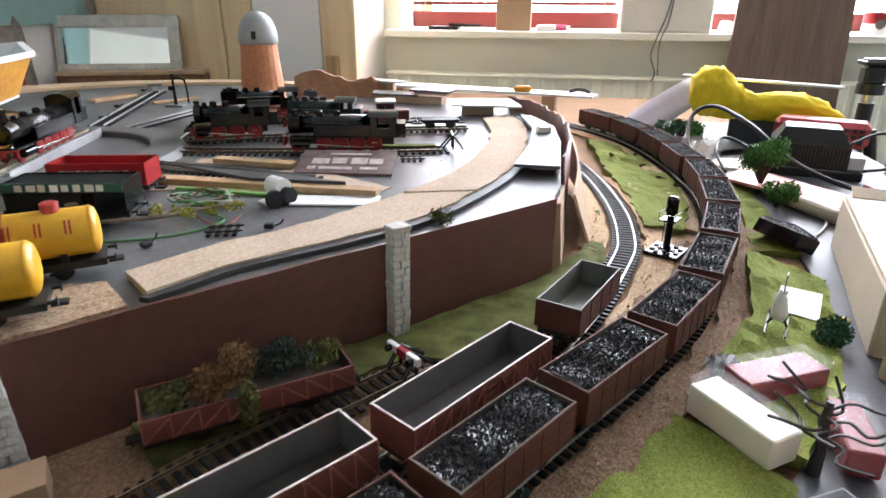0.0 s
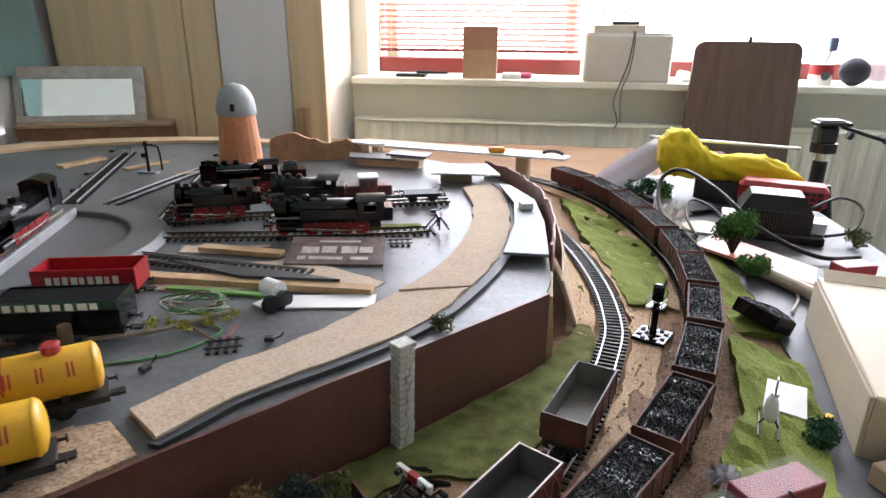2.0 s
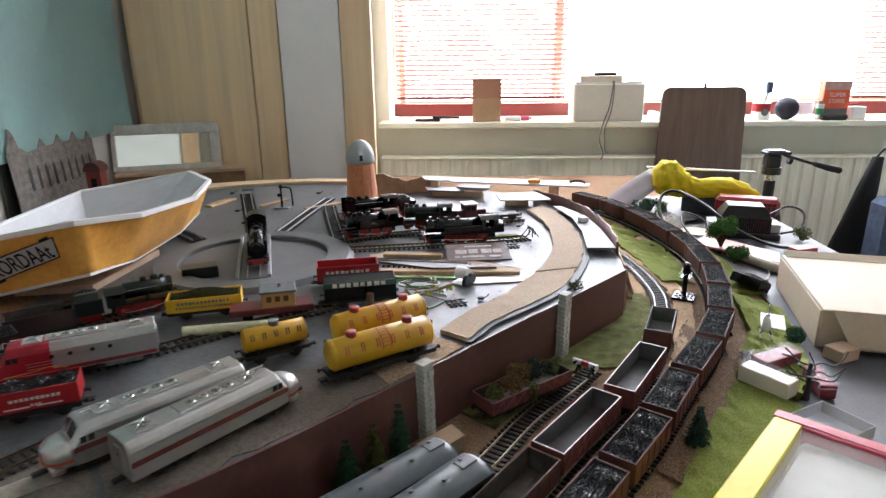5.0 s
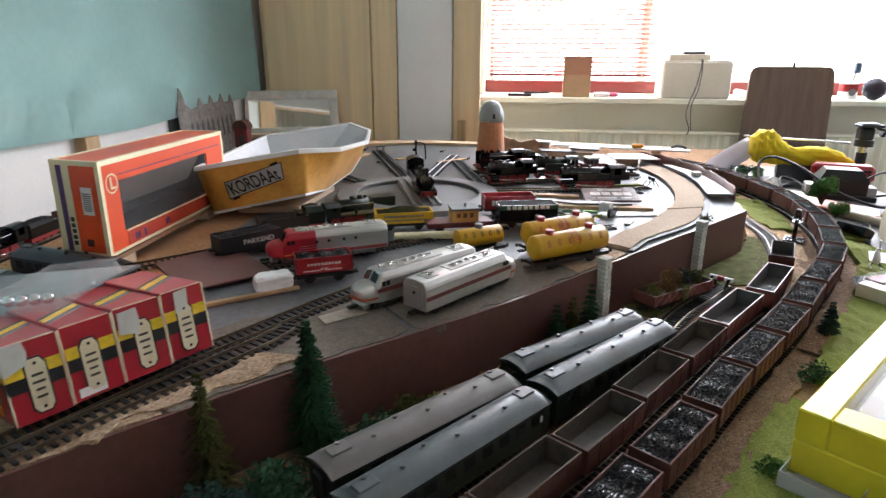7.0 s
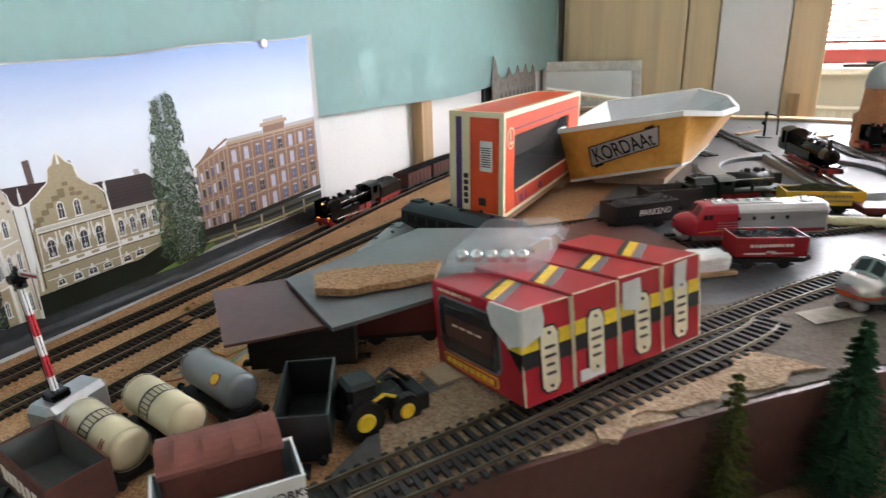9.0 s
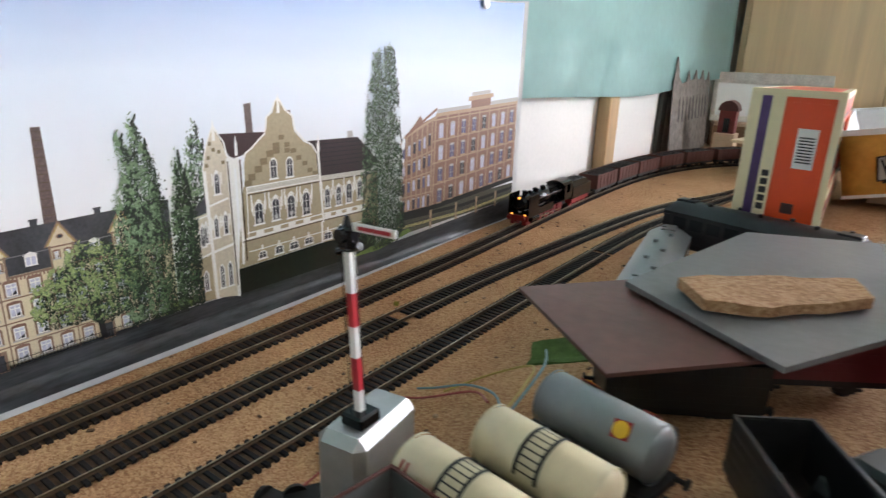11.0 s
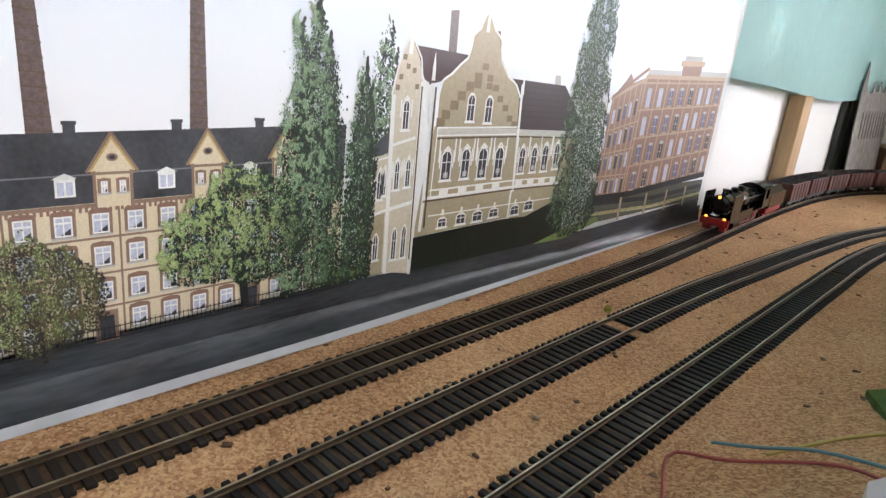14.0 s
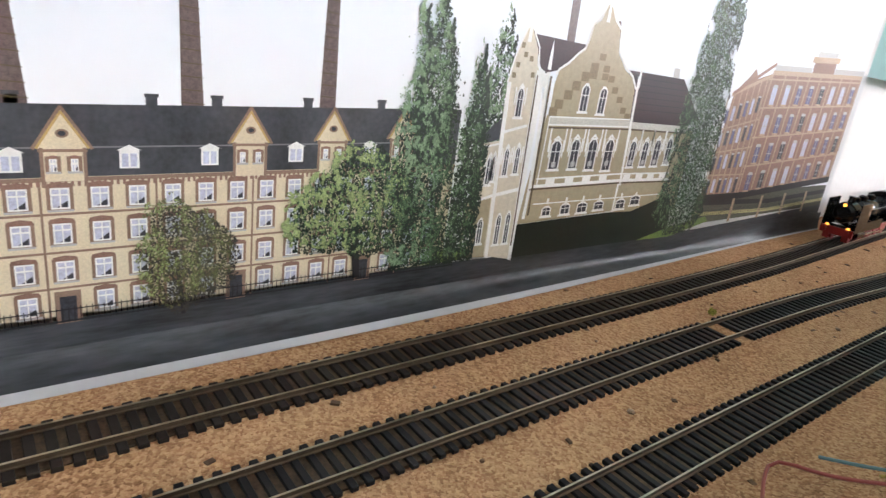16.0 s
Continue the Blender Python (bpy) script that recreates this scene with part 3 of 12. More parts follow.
for v in (0.0685, 0.0525, 0.037):
    line("print_row_cornice", P_BROWN, 6, [(-1.25, v - 0.002), (-0.528, v + 0.001)], 0.0010)


def row_window(u, v, w=0.0066, h=0.0086, up=0):
    flat("print_row_surround", P_BROWN, 8 + up, rect(u, v + 0.0002, w + 0.0026, h + 0.0016))
    flat("print_row_arch", P_REDB, 8.2 + up, [(u - w * 0.70, v + h * 0.50), (u + w * 0.70, v + h * 0.50), (u + w * 0.62, v + h * 0.70), (u, v + h * 0.78), (u - w * 0.62, v + h * 0.70)])
    flat("print_row_sill", P_GREYL, 8.4 + up, rect(u, v - h * 0.58, w + 0.0024, 0.0009))
    flat("print_row_window", P_WHITE, 9 + up, rect(u, v, w, h))
    flat("print_row_pane", P_GLASSP, 10 + up, rect(u, v - 0.0012, w - 0.0012, h * 0.55))
    flat("print_row_pane", P_GLASSP, 10 + up, rect(u, v + h * 0.32, w - 0.0012, h * 0.2))
    flat("print_row_curtain", P_GLASS, 11 + up, [(u - w * 0.2, v - h * 0.42), (u + w * 0.38, v - h * 0.42), (u + w * 0.38, v - h * 0.1)])
    flat("print_row_window", P_WHITE, 12 + up, rect(u, v, 0.0005, h))


for i in range(300):
    uu = -0.529 - 0.0023 * i
    flat("print_dentil", P_REDB, 7.4, rect(uu, EAVE - 0.0016 + 0.0069 * (uu + 0.528), 0.0011, 0.0022))
u = -0.5415
k = 0
while u > -1.2:
    for r, v in enumerate((0.0755, 0.061, 0.045, 0.0305)):
        if r == 3 and k % 5 == 3:
            flat("print_row_door", P_BROWN, 8, rect(u, v - 0.002, 0.0095, 0.0145))
            flat("print_row_door", P_GLASS, 9, rect(u, v - 0.003, 0.006, 0.0115))
        else:
            row_window(u, v + 0.003 * (u + 0.6))
    if k % 3 == 1:
        line("print_row_cornice", P_BROWN, 7, [(u - 0.0066, BASE), (u - 0.0066, EAVE - 0.002)], 0.0009)
    u -= 0.0139
    k += 1
for u in (-0.565, -0.606, -0.647, -0.720, -0.800, -0.88, -0.96, -1.04):
    v = 0.095 + 0.03 * max(-0.1, u + 0.65)
    flat("print_row_gable", P_YELLOW, 8, [(u - 0.0072, EAVE - 0.002), (u + 0.0072, EAVE - 0.002), (u + 0.0072, v + 0.003), (u - 0.0072, v + 0.003)])
    flat("print_row_gable", P_YELLOW, 9, [(u - 0.0088, v + 0.002), (u + 0.0088, v + 0.002), (u, v + 0.0175)])
    line("print_row_cornice", P_BROWN, 10, [(u - 0.0098, v + 0.002), (u, v + 0.0178), (u + 0.0098, v + 0.002)], 0.0013)
    line("print_row_cornice", P_BROWN, 10, [(u - 0.0080, v + 0.0012), (u + 0.0080, v + 0.0012)], 0.0012)
    flat("print_gable_window", P_BROWN, 10, [(u + 0.0023 * math.cos(a * math.tau / 14), v + 0.0078 + 0.0017 * math.sin(a * math.tau / 14)) for a in range(14)])
    flat("print_gable_window", P_GLASS, 11, [(u + 0.0013 * math.cos(a * math.tau / 12), v + 0.0078 + 0.0010 * math.sin(a * math.tau / 12)) for a in range(12)])
    for d in (-0.0072, 0.0072):
        line("print_row_cornice", P_BROWN, 9.5, [(u + d, EAVE - 0.004), (u + d, v + 0.002)], 0.0013)
    line("print_row_cornice", P_GOLDB, 10.4, [(u - 0.0086, v + 0.0022), (u, v + 0.0160), (u + 0.0086, v + 0.0022)], 0.0009)
    for d in (-0.0036, 0.0036):
        row_window(u + d, v - 0.0045, 0.0026, 0.0050, 5)
for u in (-0.585, -0.625, -0.665, -0.697, -0.737, -0.775, -0.82):
    v = 0.0915 + 0.02 * max(-0.1, u + 0.65)
    flat("print_row_dormer", P_WHITE, 9, rect(u, v, 0.0074, 0.0078))
    flat("print_row_dormer", P_WHITE, 9, [(u - 0.0047, v + 0.0035), (u + 0.0047, v + 0.0035), (u, v + 0.0058)])
    flat("print_row_pane", P_GLASSP, 10, rect(u - 0.0016, v - 0.0005, 0.0024, 0.0054))
    flat("print_row_pane", P_GLASSP, 10, rect(u + 0.0016, v - 0.0005, 0.0024, 0.0054))
for u in (-0.580, -0.620, -0.662, -0.688, -0.735, -0.79):
    flat("print_row_chimney", P_SLATE, 4, rect(u, 0.1145 + 0.02 * (u + 0.6), 0.0044, 0.0075))
    flat("print_row_chimney", P_SLATE, 5, rect(u, 0.118 + 0.02 * (u + 0.6), 0.0054, 0.0014))
for u, w in ((-0.610, 0.0085), (-0.672, 0.0092), (-0.7345, 0.0094), (-0.86, 0.0098)):
    du = 0.03 * (u + 0.61)
    flat("print_tall_chimney", P_CHIM, 4, [(u - w / 2, 0.110), (u + w / 2, 0.110), (u + w / 2.9 + du, 0.176), (u - w / 2.9 + du, 0.176)])
    for q in range(12):
        line("print_chimney_band", P_BRICKD, 5, [(u - w / 2 * (1 - q * 0.025) + du * q / 12, 0.114 + q * 0.0054), (u + w / 2 * (1 - q * 0.025) + du * q / 12, 0.1135 + q * 0.0054)], 0.0005)
# iron fence
u = -0.52
while u > -0.80:
    line("print_fence", P_FENCE, 16, [(u, 0.0215), (u, 0.0285)], 0.00035)
    u -= 0.0022
line("print_fence", P_FENCE, 16, [(-0.80, 0.0275), (-0.52, 0.0275)], 0.0005)
line("print_fence", P_FENCE, 16, [(-0.80, 0.0222), (-0.52, 0.0222)], 0.0008)

# the gabled town house
flat('print_house_wing', P_TAN, 6, [(-0.516, 0.061), (-0.493, 0.063), (-0.494, 0.024), (-0.516, 0.026)])
flat('print_house_wing', P_TANL, 6, [(-0.508, 0.097), (-0.495, 0.099), (-0.495, 0.063), (-0.508, 0.062)])
flat('print_house_roof', P_SLATE, 5, [(-0.514, 0.098), (-0.495, 0.114), (-0.494, 0.1), (-0.509, 0.097)])
flat('print_house_wing', P_TANL, 7, [(-0.495, 0.025), (-0.497, 0.133), (-0.494, 0.146), (-0.49, 0.156), (-0.487, 0.164), (-0.485, 0.166), (-0.482, 0.161), (-0.477, 0.153), (-0.475, 0.143), (-0.47, 0.138), (-0.471, 0.02)])
flat('print_pilaster', P_WHITE, 8, [(-0.475, 0.141), (-0.468, 0.141), (-0.468, 0.104), (-0.47, 0.019), (-0.473, 0.02)])
flat('print_pilaster', P_WHITE, 8, [(-0.497, 0.133), (-0.494, 0.133), (-0.491, 0.023), (-0.494, 0.024)])
flat('print_pilaster', P_WHITE, 8, [(-0.469, 0.138), (-0.466, 0.14), (-0.466, 0.131), (-0.469, 0.132)])
flat('print_house_roof', P_ROOFR, 4, [(-0.485, 0.165), (-0.481, 0.161), (-0.436, 0.159), (-0.434, 0.153), (-0.445, 0.144), (-0.458, 0.142), (-0.47, 0.139)])
flat('print_house_roof', P_ROOF, 4, [(-0.389, 0.147), (-0.322, 0.145), (-0.309, 0.134), (-0.289, 0.115), (-0.378, 0.117)])
flat('print_house_roof', P_ROOF, 5, [(-0.378, 0.118), (-0.3, 0.117), (-0.301, 0.106), (-0.377, 0.109)])
flat('print_house_front', P_TAN, 7, [(-0.46, 0.115), (-0.377, 0.115), (-0.371, 0.047), (-0.47, 0.044), (-0.467, 0.071)])
flat('print_house_gable', P_TAN, 7, [(-0.458, 0.114), (-0.458, 0.134), (-0.456, 0.142), (-0.449, 0.146), (-0.442, 0.152), (-0.436, 0.156), (-0.433, 0.163), (-0.432, 0.171), (-0.426, 0.175), (-0.423, 0.183), (-0.42, 0.186), (-0.417, 0.183), (-0.412, 0.176), (-0.406, 0.17), (-0.403, 0.157), (-0.393, 0.147), (-0.383, 0.142), (-0.378, 0.134), (-0.376, 0.114)])
line("print_coping", P_WHITE, 9, [(-0.458, 0.14), (-0.456, 0.143), (-0.449, 0.147), (-0.442, 0.153), (-0.436, 0.157), (-0.434, 0.163), (-0.433, 0.171), (-0.427, 0.176), (-0.423, 0.184), (-0.42, 0.187)], 0.0016)
line("print_coping", P_WHITE, 9, [(-0.42, 0.187), (-0.417, 0.183), (-0.412, 0.176), (-0.405, 0.171), (-0.402, 0.158), (-0.392, 0.148), (-0.383, 0.143), (-0.377, 0.135)], 0.0016)
line("print_coping", P_WHITE, 9, [(-0.497, 0.133), (-0.494, 0.147), (-0.491, 0.155), (-0.488, 0.162), (-0.485, 0.168)], 0.0012)
line("print_coping", P_WHITE, 9, [(-0.485, 0.168), (-0.481, 0.161), (-0.476, 0.154), (-0.474, 0.143), (-0.469, 0.14)], 0.0012)
flat('print_house_front', P_TAN, 6, [(-0.377, 0.109), (-0.293, 0.107), (-0.291, 0.043), (-0.371, 0.044)])
line("print_cornice", P_WHITE, 10, [(-0.464, 0.069), (-0.373, 0.07), (-0.309, 0.069)], 0.0022)
line("print_cornice", P_WHITE, 10, [(-0.457, 0.114), (-0.376, 0.114)], 0.001)
line("print_cornice", P_WHITE, 10, [(-0.457, 0.109), (-0.376, 0.109)], 0.001)
line("print_cornice", P_WHITE, 10, [(-0.459, 0.074), (-0.374, 0.075), (-0.312, 0.074)], 0.0012)
line("print_cornice", P_WHITE, 10, [(-0.458, 0.057), (-0.372, 0.057), (-0.312, 0.057)], 0.0009)
line("print_cornice", P_WHITE, 10, [(-0.494, 0.104), (-0.476, 0.108)], 0.0018)
line("print_cornice", P_WHITE, 10, [(-0.493, 0.065), (-0.473, 0.068)], 0.0024)
line("print_cornice", P_WHITE, 10, [(-0.493, 0.088), (-0.474, 0.091)], 0.001)
line("print_cornice", P_WHITE, 10, [(-0.508, 0.095), (-0.495, 0.097)], 0.0012)
line("print_cornice", P_WHITE, 10, [(-0.508, 0.062), (-0.495, 0.065)], 0.0016)
flat('print_frieze', P_FRIEZE, 9, [(-0.457, 0.114), (-0.376, 0.113), (-0.376, 0.108), (-0.457, 0.109)])
flat('print_frieze', P_FRIEZE, 9, [(-0.376, 0.1125), (-0.301, 0.1105), (-0.301, 0.1055), (-0.376, 0.1080)])
line("print_pilaster", P_WHITE, 11, [(-0.465, 0.14), (-0.464, 0.07)], 0.0028)
line("print_pilaster", P_WHITE, 11, [(-0.464, 0.069), (-0.465, 0.048)], 0.0028)
line("print_pilaster", P_WHITE, 11, [(-0.376, 0.143), (-0.371, 0.067)], 0.0026)
line("print_pilaster", P_WHITE, 11, [(-0.373, 0.067), (-0.373, 0.047)], 0.0022)
line("print_pilaster", P_WHITE, 11, [(-0.457, 0.114), (-0.458, 0.069)], 0.001)
pinnacle(-0.465, 0.156)
pinnacle(-0.375, 0.15)
pinnacle(-0.485, 0.17)
pinnacle(-0.42, 0.188)
house_window(-0.446, 0.08, 0.008, 0.019, True)
house_window(-0.4275, 0.08, 0.007, 0.02, True)
house_window(-0.41, 0.079, 0.008, 0.021, True)
house_window(-0.392, 0.078, 0.008, 0.022, True)
house_window(-0.365, 0.08, 0.006, 0.019, True)
house_window(-0.35, 0.08, 0.006, 0.019, True)
house_window(-0.3355, 0.08, 0.007, 0.02, True)
house_window(-0.32, 0.081, 0.006, 0.02, True)
house_window(-0.428, 0.118, 0.006, 0.017, False)
house_window(-0.41, 0.117, 0.006, 0.017, False)
house_window(-0.4445, 0.048, 0.007, 0.006, False)
house_window(-0.426, 0.048, 0.008, 0.007, False)
house_window(-0.4085, 0.048, 0.009, 0.007, False)
house_window(-0.3905, 0.049, 0.009, 0.006, False)
house_window(-0.3655, 0.048, 0.009, 0.007, False)
house_window(-0.348, 0.05, 0.01, 0.007, False)
house_window(-0.485, 0.113, 0.004, 0.017, True)
house_window(-0.4885, 0.077, 0.003, 0.017, True)
house_window(-0.4795, 0.078, 0.003, 0.017, True)
house_window(-0.4865, 0.032, 0.003, 0.02, False)
house_window(-0.4785, 0.032, 0.003, 0.021, False)
house_window(-0.5015, 0.072, 0.003, 0.017, True)
house_window(-0.498, 0.074, 0.002, 0.016, True)
house_window(-0.5115, 0.034, 0.003, 0.016, False)
house_window(-0.5015, 0.034, 0.003, 0.016, False)
flat("print_brickwork", P_STEP, 9.04, rect(-0.455, 0.117, 0.0076, 0.0058))
flat("print_brickwork", P_STEP, 9.08, rect(-0.451, 0.122, 0.0076, 0.0058))
flat("print_brickwork", P_STEP, 9.12, rect(-0.444, 0.128, 0.0076, 0.0058))
flat("print_brickwork", P_STEP, 9.16, rect(-0.438, 0.134, 0.0076, 0.0058))
flat("print_brickwork", P_STEP, 9.20, rect(-0.431, 0.14, 0.0076, 0.0058))
flat("print_brickwork", P_STEP, 9.24, rect(-0.424, 0.146, 0.0076, 0.0058))
flat("print_brickwork", P_STEP, 9.28, rect(-0.418, 0.153, 0.0062, 0.0042))
flat("print_brickwork", P_STEP, 9.32, rect(-0.412, 0.146, 0.0062, 0.0042))
flat("print_brickwork", P_STEP, 9.36, rect(-0.405, 0.14, 0.0062, 0.0042))
flat("print_brickwork", P_STEP, 9.40, rect(-0.399, 0.133, 0.0062, 0.0042))
flat("print_brickwork", P_STEP, 9.44, rect(-0.392, 0.127, 0.0062, 0.0042))
flat("print_brickwork", P_STEP, 9.48, rect(-0.386, 0.12, 0.0062, 0.0042))
flat("print_brickwork", P_STEP, 9.52, rect(-0.38, 0.116, 0.0062, 0.0042))
flat("print_brickwork", P_STEP, 9.56, rect(-0.424, 0.142, 0.0076, 0.0058))
flat("print_brickwork", P_STEP, 9.60, rect(-0.412, 0.141, 0.0062, 0.0042))
flat("print_brickwork", P_STEP, 9.64, rect(-0.493, 0.137, 0.003, 0.003))
flat("print_brickwork", P_STEP, 9.68, rect(-0.491, 0.143, 0.003, 0.003))
flat("print_brickwork", P_STEP, 9.72, rect(-0.486, 0.149, 0.003, 0.003))
flat("print_brickwork", P_STEP, 9.76, rect(-0.481, 0.147, 0.003, 0.003))
flat("print_brickwork", P_STEP, 9.80, rect(-0.478, 0.138, 0.003, 0.003))
flat("print_brickwork", P_STEP, 9.84, rect(-0.489, 0.154, 0.003, 0.003))
for u0 in (-0.446, -0.4275, -0.41, -0.392, -0.365, -0.35, -0.3355, -0.32):
    flat("print_panel", P_WHITE, 11, rect(u0, 0.0722, 0.0085, 0.0040))
    flat("print_pane", P_GREYL, 14, rect(u0, 0.0832, 0.0042, 0.0036))
    for e in (-1, 1):
        line("print_shaft", P_WHITE, 13, [(u0 + e * 0.0072, 0.092), (u0 + e * 0.0072, 0.1065)], 0.0013)
for u0 in (-0.4445, -0.426, -0.4085, -0.3905, -0.3655, -0.348):
    flat("print_panel", P_WHITE, 11, rect(u0, 0.0582, 0.0022, 0.0040))
line("print_eave", P_BRICKD, 11, [(-0.464, 0.0672), (-0.373, 0.0682), (-0.309, 0.0672)], 0.0012)
line("print_eave", P_BRICKD, 9, [(-0.457, 0.1072), (-0.376, 0.1072), (-0.301, 0.1052)], 0.0012)
line("print_eave", P_BRICKD, 11, [(-0.4620, 0.138), (-0.4612, 0.05)], 0.0016)
line("print_eave", P_BRICKD, 11, [(-0.4738, 0.138), (-0.4722, 0.03)], 0.0012)
for i in range(6):
    line("print_roof_course", P_FENCE, 5, [(-0.386 + 0.0015 * i, 0.143 - 0.0043 * i), (-0.318 + 0.0045 * i, 0.141 - 0.0043 * i)], 0.0005)
flat('print_chimney', P_CHIM, 3, [(-0.455, 0.183), (-0.448, 0.184), (-0.447, 0.159), (-0.454, 0.159)])
flat('print_chimney', P_CHIM, 3, [(-0.412, 0.176), (-0.407, 0.176), (-0.404, 0.166), (-0.411, 0.165)])
flat('print_chimney', P_GREYL, 3, [(-0.337, 0.152), (-0.33, 0.152), (-0.328, 0.144), (-0.336, 0.144)])
flat('print_hedge', P_HEDGE, 14, [(-0.47, 0.044), (-0.378, 0.046), (-0.351, 0.045), (-0.302, 0.057), (-0.294, 0.024), (-0.307, 0.02), (-0.47, 0.021)])

# the long factory
def fact_v(u, f):
    """Height of a line at a share f of the front's height."""
    base, top = 0.047 - 0.02 * (u + 0.198) / 0.188 * -0.55, 0.158 + 0.007 * (u + 0.191) / 0.18
    return base + (top - base) * f


flat("print_factory_side", P_FACTS, 5, [(-0.254, 0.050), (-0.196, 0.046), (-0.191, 0.158), (-0.215, 0.152), (-0.222, 0.160), (-0.230, 0.152), (-0.247, 0.139)])
flat("print_factory_front", P_FACTD, 5, [(-0.198, fact_v(-0.198, 0)), (-0.005, fact_v(-0.005, 0)), (-0.0055, fact_v(-0.006, 1)), (-0.191, 0.158)])
flat("print_factory_tower", P_FACTD, 6, [(-0.121, fact_v(-0.121, 0.8)), (-0.075, fact_v(-0.075, 0.8)), (-0.075, 0.176), (-0.121, 0.173)])
line("print_factory_rail", P_GREYL, 7, [(-0.190, 0.1625), (-0.124, 0.1648)], 0.0050)
line("print_factory_rail", P_GREYL, 7, [(-0.073, 0.1672), (-0.006, 0.1698)], 0.0050)
line("print_factory_rail", P_FACTD, 7, [(-0.247, 0.139), (-0.191, 0.1655)], 0.0030)
line("print_factory_cornice", P_FACT, 8.4, [(-0.192, 0.1585), (-0.006, 0.1652)], 0.0040)
line("print_factory_cornice", P_FACT, 8.4, [(-0.125, 0.1745), (-0.071, 0.1772)], 0.0052)
line("print_factory_rail", P_GREYL, 7, [(-0.118, 0.1798), (-0.078, 0.1818)], 0.0045)
line("print_factory_cornice", P_FACT, 6, [(-0.249, 0.1375), (-0.192, 0.1565)], 0.0030)
for f in (0.955, 0.735, 0.50, 0.265):
    line("print_factory_course", P_FACT, 7, [(-0.197, fact_v(-0.197, f)), (-0.006, fact_v(-0.006, f))], 0.0015)
line("print_factory_plinth", P_FENCE, 8.8, [(-0.254, 0.050), (-0.197, fact_v(-0.197, 0.02)), (-0.006, fact_v(-0.006, 0.0))], 0.0062)
for i in range(9):
    u = -0.1935 + i * 0.0232
    line("print_factory_pier", P_FACT, 8, [(u - 0.0015, fact_v(u, 0.03)), (u + 0.001, fact_v(u, 1))], 0.0020)
for i in range(8):
    u = -0.1815 + i * 0.0232
    for r, f in enumerate((0.125, 0.36, 0.595, 0.83)):
        v = fact_v(u, f)
        g = ((i * 7 + r * 3) % 5) % 3
        flat("print_factory_window", (P_BLUE, P_GLASSP, P_GLASS)[g], 9, rect(u, v, 0.0085, 0.0158))
        flat("print_factory_arch", P_GREYL, 10, [(u - 0.0046, v + 0.0066), (u + 0.0046, v + 0.0066), (u + 0.0034, v + 0.0092), (u - 0.0034, v + 0.0092)])
        flat("print_factory_sill", P_FACT, 10, rect(u, v - 0.0086, 0.0102, 0.0016))
        flat("print_factory_bar", P_GREYL, 10, rect(u, v, 0.0007, 0.0158))
        flat("print_factory_bar", P_GREYL, 10, rect(u, v - 0.001, 0.0085, 0.0006))
for i in range(7):
    u = -0.2505 + 0.0092 * i
    k = (u + 0.254) / 0.06
    line("print_factory_pier", P_FACT, 7, [(u - 0.0040, 0.052 - 0.004 * k), (u - 0.0036, 0.134 + 0.021 * k)], 0.0016)
    for r in range(4):
        v = 0.060 - 0.003 * k + r * (0.0195 + 0.0052 * k) + 0.002 * k
        if i < 6:
            flat("print_factory_window", (P_BLUE, P_GLASSP, P_GLASS)[(i + r * 2) % 3], 8, rect(u + 0.0007, v, 0.0042, 0.0100 + 0.003 * k))
            flat("print_factory_arch", P_GREYL, 9, rect(u + 0.0007, v + 0.0058 + 0.0015 * k, 0.0042, 0.0014))
for r in range(3):
    line("print_factory_course", P_FACT, 7, [(-0.252, 0.070 + 0.0195 * r), (-0.194, 0.0695 + 0.0247 * r)], 0.0012)
flat("print_factory_verge", P_OLIVE, 4.5, [(-0.262, 0.027), (-0.005, 0.029), (-0.005, 0.052), (-0.262, 0.053)])
u = -0.255
while u < -0.008:
    line("print_baluster", P_FENCE, 10, [(u, 0.0325), (u, 0.0385)], 0.0009)
    u += 0.0033
line("print_factory_fence", P_CREAM, 9, [(-0.26, 0.036), (-0.13, 0.032), (-0.006, 0.036)], 0.0034)
line("print_factory_fence", P_FENCE, 9, [(-0.255, 0.046), (-0.13, 0.041), (-0.006, 0.045)], 0.0045)
for u in (-0.198, -0.145, -0.098, -0.05):
    line("print_factory_fence", P_FACT, 10, [(u, 0.026), (u, 0.046)], 0.0042)

# printed trees: many small leaf marks
def leaves(name, material, layer, n, shape, size, seed, clump=None, lit=None):
    rng = random.Random(seed)
    made = 0
    while made < n:
        u, v, ok = shape(rng)
        if not ok or (clump is not None and 0.55 * noise.noise((u * 190, v * 150, seed // 10)) + 0.7 * noise.noise((u * 520, v * 420, 3.7)) < clump + 0.3 * (rng.random() - 0.5)):
            continue
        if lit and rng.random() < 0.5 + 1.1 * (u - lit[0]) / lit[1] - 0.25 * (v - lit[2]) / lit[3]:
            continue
        made += 1
        a, s = rng.uniform(0, math.tau), size * rng.uniform(0.5, 1.3)
        k = rng.choice((4, 5, 5))
        flat(name, material, layer + 0.6 * made / n, [(u + s * math.cos(a + math.tau * i / k) * rng.uniform(0.55, 1.2), v + s * 1.25 * math.sin(a + math.tau * i / k) * rng.uniform(0.6, 1.2)) for i in range(k)])


